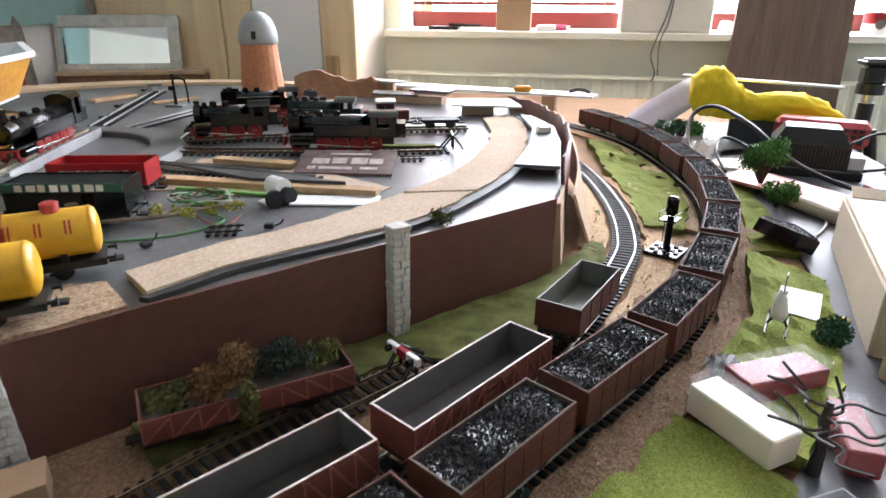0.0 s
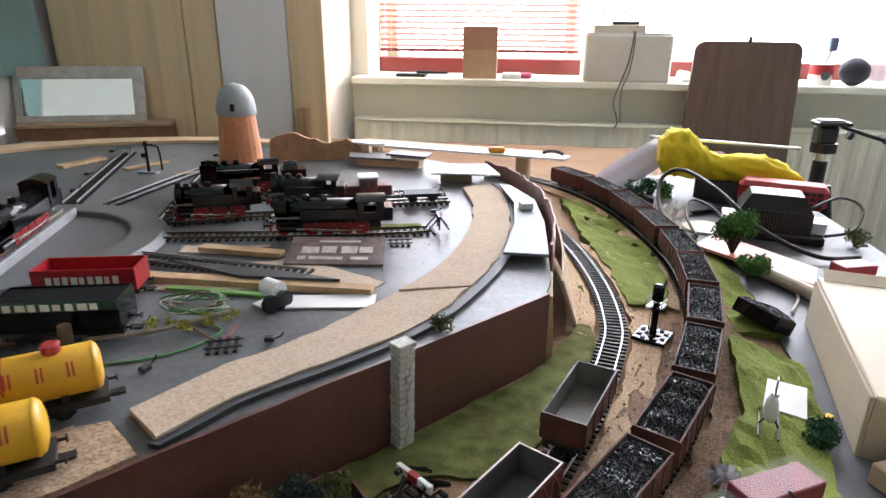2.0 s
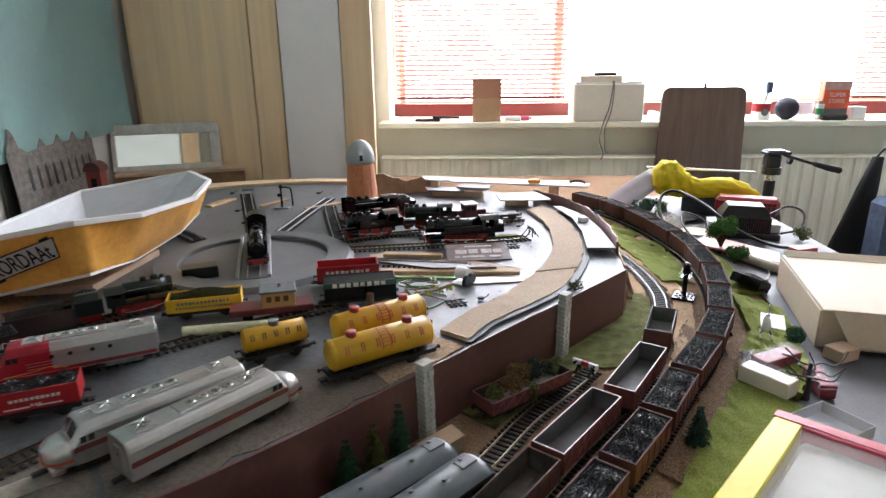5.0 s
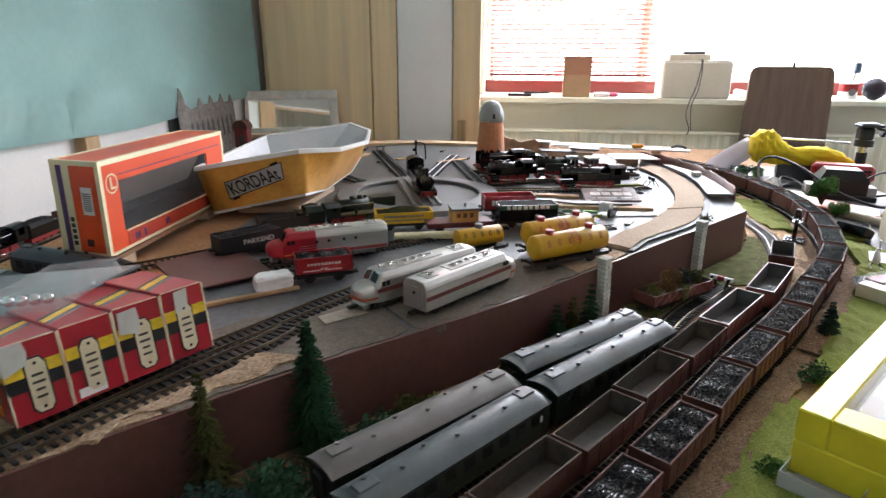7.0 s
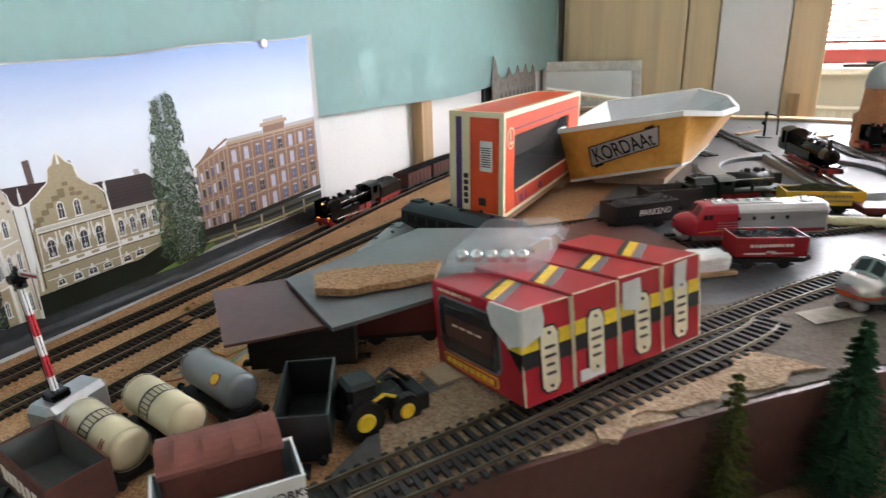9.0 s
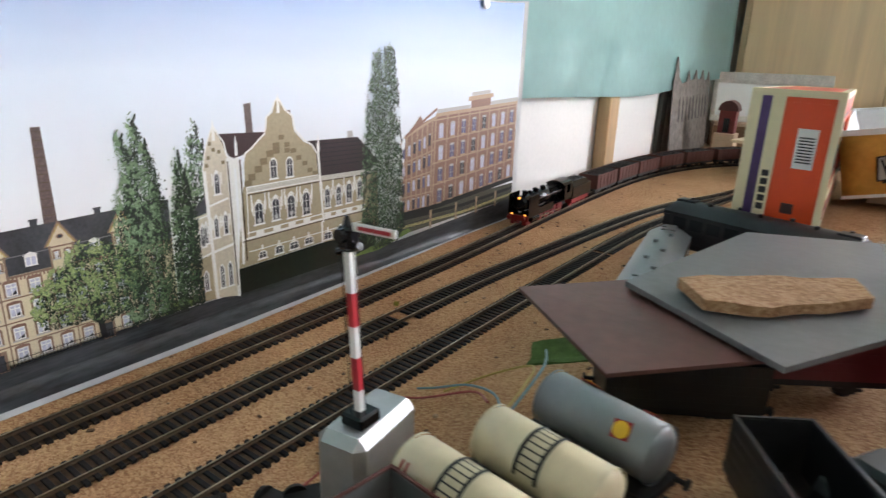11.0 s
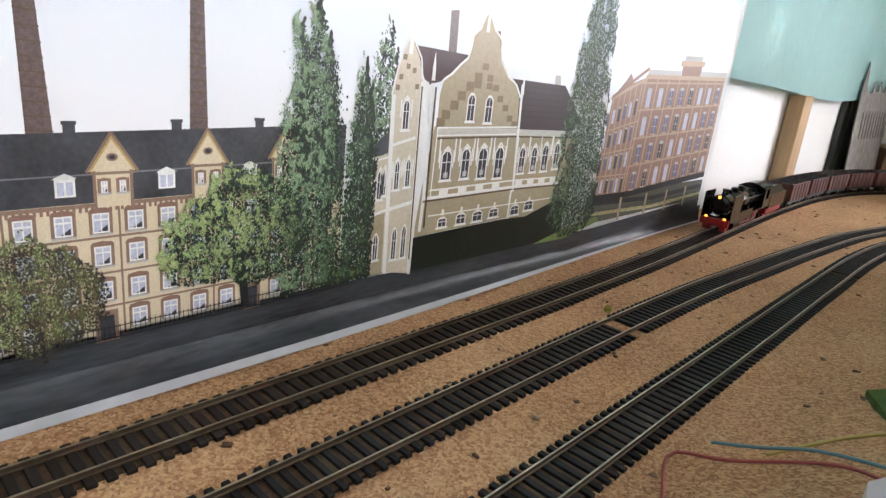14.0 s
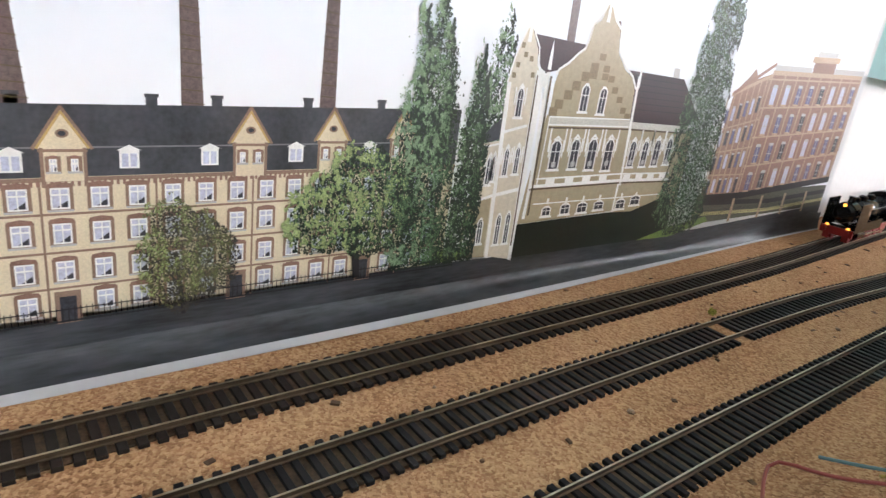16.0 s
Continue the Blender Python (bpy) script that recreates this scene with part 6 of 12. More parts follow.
        part("wheel_rim", boxbm(xs_[0] - 0.003, s * 0.0101 - 0.0002, R + 0.001, xs_[0] + 0.003, s * 0.0101 + 0.0002, R + 0.002), STEEL, th)
    part("buffer_beam", boxbm(x1 - 0.004, -W / 2, 0.008, x1 - 0.002, W / 2, z - 0.001), LOCORED, th)
    if deflectors:
        v = [(x1 - 0.016, z + 0.002), (x1 - 0.003, z - 0.004), (x1 - 0.003, z - 0.0085), (x1 - 0.016, z - 0.002)]
        bm = bmesh.new()
        a, b_ = [[bm.verts.new((px, y, pz)) for px, pz in v] for y in (-W / 2 + 0.001, W / 2 - 0.001)]
        for k in range(4):
            bm.faces.new((a[k], a[(k + 1) % 4], b_[(k + 1) % 4], b_[k]))
        bm.faces.new(a[::-1]), bm.faces.new(b_)
        part("front_apron", bm, body, th)
        part("snow_guard", boxbm(x1 - 0.006, -0.012, 0.0025, x1 - 0.004, -0.006, 0.009), LOCORED, th)
        part("snow_guard", boxbm(x1 - 0.006, 0.006, 0.0025, x1 - 0.004, 0.012, 0.009), LOCORED, th)
    for y in (-0.0105, 0.0105):
        bm = cyl(bmesh.new(), (x1 - 0.002, y, 0.0125), (x1 + 0.004, y, 0.0125), 0.0013)
        cyl(bm, (x1 + 0.004, y, 0.0125), (x1 + 0.005, y, 0.0125), 0.003, n=14)
        part("buffer", bm, LOCORED if deflectors else BLACKU, th)
    if lamps:
        LAMP = glow("amber_lamp", (1.0, 0.36, 0.06), 1.3)
        for y, zz in ((-0.0098, z - 0.0005), (0.0098, z - 0.0005), (0, zc + rb - 0.002)):
            lp = part("headlamp", cyl(bmesh.new(), (x1 - 0.008, y, zz), (x1 - 0.0026, y, zz), 0.0021, n=12), body, th)
            part("lens", cyl(bmesh.new(), (x1 - 0.0026, y, zz), (x1 - 0.0022, y, zz), 0.0018, n=12), LAMP, lp, "glowing amber lens")
    else:
        for y in (-0.0098, 0.0098):
            part("headlamp", cyl(bmesh.new(), (x1 - 0.005, y, z + 0.002), (x1 - 0.001, y, z + 0.002), 0.002, n=10), STEEL if snow else body, th)
    if tender:
        a, b_ = -L / 2, x0 - 0.004
        tb = part("tender_body", boxbm(a, -W / 2, 0.012, b_, W / 2, 0.031, bevel=0.0008), body, th)
        bm = bmesh.new()
        prism(bm, [(-0.0145, 0.031), (0.0145, 0.031), (0.0095, 0.038), (-0.0095, 0.038)], a + 0.012, b_ - 0.004, m=Matrix(((0, 0, 1, 0), (1, 0, 0, 0), (0, 1, 0, 0), (0, 0, 0, 1))))
        part("coal_bunker", bm, body, tb)
        part("coal_load", coal_bm(b_ - a - 0.020, 0.017, 0.0365, 1, 77, 0.004), COAL, tb, m=pose((a + b_) / 2 + 0.004, 0, 0))
        part("tender_frame", boxbm(a + 0.003, -0.0125, 0.005, b_ - 0.003, 0.0125, 0.0118), LOCORED, th)
        wheels(th, [a + 0.010 + (b_ - a - 0.02) * k / 3 for k in range(4)], 0.006, wheel_mesh(0.006, LOCORED))
        part("tank_rail", tube(bmesh.new(), [(a + 0.013, -0.0095, 0.0395), (b_ - 0.005, -0.0095, 0.0395)], 0.0006, 6), STEEL, th)
    return th


def streamliner(L, m, label, shell, nose=None, stripe=None, group="", H=0.042):
    """Front towards +x: a streamlined diesel with a bulging nose, raked windscreen and fans on the roof."""
    th = thing("diesel_locomotive", m, label, "locomotive", group)
    W, xn, bot = 0.034, L / 2, 0.010
    BOXY = ((0.495, 0.0), (0.5, 0.06), (0.5, 0.45), (0.5, 0.735), (0.47, 0.83), (0.385, 0.945), (0.345, 0.972), (0.0, 1.0))
    ROUND = ((0.40, 0.0), (0.47, 0.12), (0.5, 0.32), (0.495, 0.50), (0.46, 0.68), (0.36, 0.86), (0.22, 0.96), (0.0, 1.0))

    def section(x, w, top, low_=bot, r=0.0):
        half = [((a + (c - a) * r) * w, low_ + (top - low_) * (b_ + (d - b_) * r)) for (a, b_), (c, d) in zip(BOXY, ROUND)]
        return [(x, -y, z) for y, z in half] + [(x, y, z) for y, z in half[-2::-1]]

    def loft(secs):
        bm = bmesh.new()
        rows = [[bm.verts.new(p) for p in section(*q)] for q in secs]
        n = len(rows[0])
        for a, b_ in zip(rows, rows[1:]):
            for k in range(n):
                bm.faces.new((a[k], b_[k], b_[(k + 1) % n], a[(k + 1) % n]))
        bm.faces.new(rows[0]), bm.faces.new(rows[-1][::-1])
        bmesh.ops.recalc_face_normals(bm, faces=bm.faces[:])
        return bm

    hood = xn - (0.062 if nose else 0.034)
    part("body", loft([(-L / 2, W * 0.975, H - 0.0008), (-L / 2 + 0.0012, W, H), (hood, W, H)]), shell, th)
    if nose:
        part("hood", loft([(hood, W, H), (xn - 0.034, W, H)]), nose, th, "red painted hood")
    part("cab_front", loft([(xn - 0.034, W, H), (xn - 0.0285, W, H), (xn - 0.0265, W, H * 0.975), (xn - 0.0190, W * 0.995, H * 0.72, bot, 0.25)]), nose or shell, th)
    bulb = []
    for k in range(10):
        f = 1 - (1 - k / 9) ** 2.2
        c = max(0.16, (1 - f**2.7) ** (1 / 2.7))
        bulb.append((xn - 0.0190 + 0.0190 * f, W * 0.995 * c, 0.0195 + (H * 0.72 - 0.0195) * c ** 0.9, 0.0195 - 0.0090 * c, 0.25 + 0.75 * min(1.0, k / 5)))
    part("nose", loft(bulb), nose or shell, th, smooth=True)
    part("headlamp", cyl(bmesh.new(), (xn - 0.008, 0, 0.0232), (xn - 0.0002, 0, 0.0226), 0.0026, n=14), shell if stripe else STEEL, th)
    part("pilot", boxbm(xn - 0.014, -W * 0.36, 0.0035, xn - 0.003, W * 0.36, 0.0112, bevel=0.0024), shell, th)
    TRIMY = mat("trim_yellow", (0.60, 0.36, 0.03), 0.4)
    if stripe:
        band = [(x, w * 1.02, 0.0186, 0.0144, 0.4) for x, w, *_ in bulb]
        band[-1] = (xn + 0.0005, W * 0.30, 0.0186, 0.0144, 0.4)
        part("nose_stripe", loft(band), mat("nose_orange", (0.46, 0.085, 0.02), 0.35, vary=0.15), th, "orange-red band")
    for q in (-1, 1):
        bm = bmesh.new()
        bm.faces.new([bm.verts.new(p) for p in ((xn - 0.0262, q * 0.0014, H * 0.970), (xn - 0.0203, q * 0.0014, H * 0.752), (xn - 0.0203, q * 0.0118, H * 0.715), (xn - 0.0255, q * 0.0112, H * 0.905))])
        part("windscreen", bm, DARKGLASS, th, m=pose(0.0007, 0, 0.0005))
        for x in (xn - 0.0345, xn - 0.0290):
            part("cab_window", boxbm(x, q * W * 0.5 - 0.0004, H * 0.655, x + 0.0044, q * W * 0.5 + 0.0003, H * 0.775), DARKGLASS, th)
        if stripe:
            part("stripe", boxbm(-L / 2 + 0.001, q * (W / 2 + 0.0001) - 0.0003, H * 0.50, xn - 0.019, q * (W / 2 + 0.0001) + 0.0002, H * 0.605), stripe, th)
        else:
            for k in range(4):
                x = -L * 0.22 + k * L * 0.10 + (0.004 if k > 1 else 0)
                part("porthole", cyl(bmesh.new(), (x, q * W / 2, H * 0.66), (x, q * (W / 2 + 0.0003), H * 0.66), 0.0021, n=12), DARKGLASS, th)
            part("trim_line", tube(bmesh.new(), spline([(hood - 0.012, q * W * 0.5, H * 0.335), (hood + 0.004, q * W * 0.5, H * 0.42), (hood + 0.016, q * W * 0.5, H * 0.37), (xn - 0.020, q * W * 0.5, H * 0.33)], 0.003), 0.0006, 5), TRIMY, th, "yellow outline")
            part("side_band", boxbm(-L / 2 + 0.002, q * W / 2 - 0.0002, 0.0112, hood, q * W / 2 + 0.0003, 0.0150), mat("band_red", (0.28, 0.03, 0.03), 0.4, vary=0.3, scale=60), th, "faded red band")
        for z in ([H * f for f in (0.63, 0.66, 0.69, 0.72)] if stripe else [0.0175, 0.0205, 0.0235]):
            part("rib", boxbm(-L / 2 + 0.004, q * W / 2 - 0.0002, z, xn - 0.040, q * W / 2 + 0.00025, z + 0.0005), shell, th)
        for k in range(4 if stripe else 0):
            x = -L * 0.30 + k * L * 0.17
            part("side_plate", boxbm(x, q * W / 2 - 0.0002, 0.0125, x + L * 0.10, q * W / 2 + 0.00025, 0.0195), shell, th)
        bg = part("bogie", boxbm(-0.018, -0.0130, 0.0035, 0.018, 0.0130, 0.0098, bevel=0.001), BLACKU if stripe else SILVERD, th, m=pose(q * (L / 2 - 0.034), 0, 0))
        wheels(bg, (-0.012, 0.012))
        for x in (-0.012, 0.0, 0.012):
            for y in (-1, 1):
                part("axle_box", boxbm(x - 0.002, y * 0.0138 - 0.0008, 0.0042, x + 0.002, y * 0.0138 + 0.0008, 0.0085, bevel=0.0004), BLACKU if stripe else SILVERD, bg)
        part("coupling", boxbm(min(q * (L / 2 - 0.004), q * (L / 2 + 0.008)), -0.0025, 0.0055, max(q * (L / 2 - 0.004), q * (L / 2 + 0.008)), 0.0025, 0.0085, bevel=0.0005), BLACKU, th)
        part("grab_rail", tube(bmesh.new(), [(-L / 2 - 0.0008, q * 0.0125, 0.016), (-L / 2 - 0.0012, q * 0.0125, 0.017), (-L / 2 - 0.0012, q * 0.0125, 0.030), (-L / 2 - 0.0008, q * 0.0125, 0.031)], 0.0004, 5), shell, th)
    part("fuel_tank", boxbm(-0.020, -0.0135, 0.0045, 0.020, 0.0135, 0.0102, bevel=0.001), BLACKU, th)
    door = part("end_door", boxbm(-L / 2 - 0.0006, -0.0058, 0.0125, -L / 2 + 0.0004, 0.0058, 0.0345, bevel=0.0003), shell, th)
    part("door_window", cyl(bmesh.new(), (-L / 2 - 0.0006, 0, 0.0275), (-L / 2 - 0.0009, 0, 0.0275), 0.0019, n=12), DARKGLASS, door)
    part("roof_panel", boxbm(-L * 0.21, -0.0088, H - 0.0009, L * 0.135, 0.0088, H + 0.0006, bevel=0.0005), shell, th)
    for k in range(4):
        x = L * (0.085 - 0.072 * k)
        hs = part("fan_housing", boxbm(x - 0.0050, -0.0050, H + 0.0004, x + 0.0050, 0.0050, H + 0.0012, bevel=0.0005), shell, th)
        part("fan_rim", cyl(bmesh.new(), (x, 0, H + 0.0010), (x, 0, H + 0.0019), 0.0044, 0.0036, 18), STEEL, hs)
        part("fan_hub", cyl(bmesh.new(), (x, 0, H + 0.0019), (x, 0, H + 0.0026), 0.0012, n=8), GREYP, hs)
    for x in (-L * 0.38, L * 0.20):
        hatch = part("roof_hatch", boxbm(x - 0.0085, -0.0085, H - 0.0009, x + 0.0085, 0.0085, H + 0.0004, bevel=0.0004), shell, th)
        part("exhaust_stack", boxbm(x - 0.0015, -0.0048, H, x + 0.0028, 0.0014, H + 0.0026, bevel=0.0006), STEEL, hatch)
        part("vent_pipe", tube(bmesh.new(), [(x - 0.0055, 0.0055, H), (x - 0.0045, 0.0030, H + 0.0022), (x + 0.0050, -0.0045, H + 0.0024)], 0.0007, 6), STEEL, hatch)
        part("vent_pipe", tube(bmesh.new(), [(x - 0.0055, -0.0055, H), (x - 0.0045, -0.0035, H + 0.0020), (x + 0.0050, 0.0050, H + 0.0020)], 0.0007, 6), STEEL, hatch)
    hn = part("horn", tube(bmesh.new(), [(L * 0.265, 0.002, H), (L * 0.265, 0.002, H + 0.0026), (L * 0.295, 0.002, H + 0.0030)], 0.0009, 6), STEEL, th)
    part("horn_bell", cyl(bmesh.new(), (L * 0.295, 0.002, H + 0.0030), (L * 0.310, 0.002, H + 0.0030), 0.0009, 0.0018, 8), STEEL, hn)
    return th


def heading_at(lined, x, y):
    p = Vector((x, y, 0))
    i = min(range(1, len(lined) - 1), key=lambda k: (lined[k] - p).length)
    d = lined[i + 1] - lined[i - 1]
    return lined[i], math.degrees(math.atan2(d.y, d.x))


RT = 0.0047  # rail top over the board

# ---------- the moving coal train, standing on the outer track ----------
lined = spline(OUTER, 0.004)
gauge_pts = [0.0]
for a, b in zip(lined, lined[1:]):
    gauge_pts.append(gauge_pts[-1] + (b - a).length)
proto = {}
s, k = 0.318, 0
while s < gauge_pts[-1] - 0.12:
    i = next(j for j, g in enumerate(gauge_pts) if g >= s)
    d = lined[i + 1] - lined[i - 1]
    m = pose(lined[i].x, lined[i].y, RT, 0, 0, math.degrees(math.atan2(d.y, d.x)))
    v = k % 3
    if v not in proto:
        proto[v] = open_wagon(0.092, 0.0335, 0.0225, m, "brown open goods wagon heaped with black coal", OXIDE, BROWNIN, load=(2.6, 2.2, 3.2)[v], ribs=6, group="coal train wagons", rim=(OXIDE, mat("worn_rim", (0.10, 0.072, 0.058), 0.8, spec=0.2), OXIDE)[v], seed=v)
    else:
        copy_thing(proto[v], m)
    s += 0.1035
    k += 1

# ---------- empty wagons on the inner track ----------
lined = spline(INNER, 0.004)
GRIM = mat("pale_rim", (0.62, 0.53, 0.50), 0.5, vary=0.2, scale=40)
for x, y, L, style in ((1.302, 0.147, 0.086, 0), (1.238, 0.012, 0.124, 1), (1.155, -0.099, 0.124, 1), (1.086, -0.198, 0.096, 2), (1.025, -0.282, 0.096, 2), (0.964, -0.367, 0.096, 2), (0.905, -0.448, 0.096, 2), (0.846, -0.529, 0.096, 2)):
    p, h = heading_at(lined, x, y)
    m = pose(p.x, p.y, RT, 0, 0, h)
    if style == 0:
        open_wagon(L, 0.0335, 0.0215, m, "short maroon open wagon, empty, grey green inside", OXIDE, mat("green_grey_inside", (0.115, 0.115, 0.098), 0.6, vary=0.3), ribs=4, group="empty wagons", rim=BROWNIN)
    elif style == 1:
        open_wagon(L, 0.0335, 0.0215, m, "long red brown bogie wagon, empty, grey inside", OXIDER, GREYIN, ribs=9, diagonals=True, group="empty wagons", rim=GRIM, bogies=True)
    else:
        open_wagon(L, 0.0335, 0.0225, m, "brown open mineral wagon, empty and dusty inside", OXIDE, BROWNIN, ribs=5, group="empty wagons", rim=mat("worn_rim", (0.10, 0.072, 0.058), 0.8, spec=0.2))

# ---------- express loco and its coal train beside the poster ----------
wall_line = spline([(0.054, -0.6), (0.052, -0.3), (0.044, -0.1), (0.036, 0.05), (0.030, 0.22), (0.032, 0.40), (0.052, 0.56), (0.10, 0.70), (0.20, 0.86), (0.32, 0.97)], 0.004)
p, h = heading_at(wall_line, 0.036, 0.06)
steam_loco(0.232, pose(p.x, p.y, RT, 0, 0, h + 180), "black express steam locomotive with red wheels and lit lamps", tank=False, deflectors=True, tender=0.080, drivers=4, lamps=True)
for q in range(7):
    y = 0.092 + q * 0.1035
    best = min(wall_line, key=lambda w: abs((w - Vector((0.0301, 0.242, 0))).length - q * 0.1035) + (0 if w.y >= 0.24 else 9))
    p, h = heading_at(wall_line, best.x, best.y)
    copy_thing(proto[q % 3], pose(p.x, p.y, RT + wall_height(p.x, p.y), 0, 0, h))

# ---------- coaches on the sidings ----------
CG = "coaches on the sidings"
coach(0.200, pose(0.818, -0.388, RT, 0, 0, 48.5), "dark green passenger coach with a dusty brownish roof", roof=mat("dusty_roof", (0.15, 0.14, 0.132), 0.5, vary=0.12, scale=30), group=CG)
c2 = coach(0.204, pose(0.846, -0.420, RT, 0, 0, 51), "dark green passenger coach with a grey roof", group=CG)
coach(0.192, pose(0.958, -0.222, RT, 0, 0, 45), "dark green passenger coach with a slim grey roof", group=CG)
copy_thing(c2, pose(0.986, -0.252, RT, 0, 0, 48))

# ---------- stock on the upper deck ----------
Z = UB + RT
REDSTRIPE = mat("brown_red_stripe", (0.16, 0.035, 0.03), 0.4)
streamliner(0.162, pose(0.776, -0.187, UB + 0.001, 0, 0, 228), "silver streamlined diesel locomotive with a brown stripe", SILVER, stripe=REDSTRIPE, group="silver diesels")
streamliner(0.160, pose(0.834, -0.187, UB + 0.001, 0, 0, 54), "silver streamlined diesel unit with its nose towards the turntable", SILVER, stripe=REDSTRIPE, group="silver diesels")
streamliner(0.158, pose(0.640, -0.078, Z - 0.003, 0, 0, 210), "red and silver streamlined diesel locomotive", SILVER, nose=mat("warbonnet_red", (0.36, 0.012, 0.026), 0.4, vary=0.12), stripe=None)
w = open_wagon(0.066, 0.032, 0.0185, pose(0.660, -0.158, UB + 0.001, 0, 0, 26), "bright red open wagon with a coal load and white lettering", REDP, REDP, load=3.0, seed=4, base=0.0145)
bars(w, 10, 0.040, 0.0028, -0.0166, 0.0255)
bars(w, 3, 0.009, 0.0022, -0.0166, 0.0195)
bars(w, 2, 0.050, 0.0014, -0.0166, 0.0180)
YT = "yellow tank wagons"
MAR = mat("tank_red_trim", (0.36, 0.03, 0.025), 0.45, vary=0.12, scale=40)
tank_wagon(0.112, 0.0155, pose(0.945, 0.002, UB + 0.001, 0, 0, 37), "yellow tank wagon with two red domes", YELLOWT, 2, YT, MAR, MAR, letters=6, lettermat=MAR)
tank_wagon(0.116, 0.0158, pose(0.955, -0.062, UB + 0.001, 0, 0, 36), "yellow tank wagon with two red domes at the deck edge", YELLOWT, 2, YT, MAR, mat("tank_orange", (0.55, 0.10, 0.03), 0.45), letters=6, lettermat=MAR)
tank_wagon(0.068, 0.0125, pose(0.838, -0.040, UB + 0.001, 0, 0, 33), "small yellow tank wagon with dark lettering", YELLOWT, 1, YT, GREYP, None, letters=5, lettermat=BLACKP)
w = open_wagon(0.084, 0.034, 0.020, pose(0.527, -0.075, UB, 0, 0, 48), "black open coal wagon with white lettering", BLACKP, BLACKP, load=1.5, seed=6)
cu = bpy.data.curves.new("lettering", "FONT")
cu.body, cu.size, cu.extrude, cu.align_x = "PARKEND", 0.0098, 0.0002, "CENTER"
cu.materials.append(LETTER)
tx = new("lettering", cu)
tx.parent, tx.matrix_basis = w, pose(0.010, -0.0178, 0.0195, 90, 0, 0)
open_wagon(0.070, 0.033, 0.020, pose(0.548, 0.004, UB, 0, 0, 38), "dark brown open wagon standing empty", mat("dark_brown", (0.035, 0.02, 0.016), 0.5), BROWNIN)
steam_loco(0.130, pose(0.610, 0.072, UB + 0.001, 0, 0, 36), "dark green steam locomotive with a domed boiler", tank=False, body=LOCOGREEN, tender=0.045, top=0.040)
w = open_wagon(0.088, 0.034, 0.0165, pose(0.714, 0.074, UB, 0, 0, 18), "yellow open wagon with dark lettering, loaded with mossy brown lumps", YELLOWP, YELLOWP)
part("lump_load", coal_bm(0.080, 0.028, 0.0245, 1.0, 31, 0.010), mat("mossy_lumps", (0.055, 0.050, 0.016), 0.9, vary=0.5, scale=200, island=0.6, spec=0.2), w, "heap of olive brown lumps")
bars(w, 14, 0.062, 0.0036, -0.0179, 0.0240, GREYP)
bars(w, 18, 0.066, 0.0026, -0.0179, 0.0180, GREYP)
# green crate on the turntable edge
cr = thing("green_crate", pose(0.645, 0.215, UB), "dark green model wagon body lying loose", "wagon body")
part("body", boxbm(-0.025, -0.014, 0, 0.025, 0.014, 0.018, m=pose(0, 0, 0, 0, 0, 25), bevel=0.001), LOCOGREEN, cr)
# flat wagon with a cabin
fw = thing("cabin_wagon", pose(0.800, 0.070, UB, 0, 0, 18), "maroon flat wagon with a small beige cabin", "goods wagon")
part("deck", boxbm(-0.05, -0.016, 0.010, 0.05, 0.016, 0.018, bevel=0.001), MAROONS, fw)
BEIGE = mat("cabin_beige", (0.50, 0.30, 0.105), 0.6, vary=0.1, scale=40)
cb = part("cabin", boxbm(-0.012, -0.015, 0.018, 0.028, 0.015, 0.036, bevel=0.0006), BEIGE, fw)
part("roof", boxbm(-0.014, -0.017, 0.036, 0.030, 0.017, 0.039, bevel=0.001), mat("cabin_roof", (0.13, 0.135, 0.14), 0.6), cb)
part("chimney", cyl(bmesh.new(), (0.01, 0, 0.039), (0.01, 0, 0.044), 0.002), GREYP, cb)
for x in (-0.006, 0.004, 0.014):
    part("window", boxbm(x, -0.0154, 0.025, x + 0.006, -0.0149, 0.032), mat("dim_window", (0.10, 0.05, 0.02), 0.3), cb)
wheels(fw, (-0.03, 0.03))
open_wagon(0.086, 0.034, 0.020, pose(0.872, 0.188, UB, 0, 0, 14), "bright red open wagon with white lettering, empty", REDP, REDP, letters=9)
sk = open_wagon(0.092, 0.034, 0.024, pose(0.902, 0.116, UB, 0, 0, 14), "black wagon with a dark green top plank and white lettering", BLACKM, BLACKM)
top = part("top_plank", boxbm(-0.046, -0.0182, 0.0298, 0.046, -0.0171, 0.0368, bevel=0.0003), GREENP, sk)
bars(top, 8, 0.070, 0.0054, -0.0186, 0.0334)
# added black sheet in place of the dark inside of the open wagon
part("cover", boxbm(-0.045, -0.0165, 0.0352, 0.045, 0.0165, 0.0360), mat("matt_black", (0.008, 0.008, 0.008), 0.9, spec=0.1), sk)
# black tank locos near the silo
LG = "black steam locomotives"
steam_loco(0.098, pose(0.866, 0.424, Z, 0, 0, 205), "black tank locomotive with red wheels", group=LG)
steam_loco(0.094, pose(0.962, 0.484, Z, 0, 0, 190), "black tank locomotive with a green tint", group=LG, body=LOCOGREEN)
steam_loco(0.148, pose(0.862, 0.560, Z, 0, 0, 204), "long black steam locomotive beside the silo", tank=False, tender=0.04, group=LG, deflectors=True)
steam_loco(0.132, pose(1.026, 0.388, Z, 0, 0, 194), "black tank locomotive with bright wheel rims", group=LG, drivers=4, snow=True)
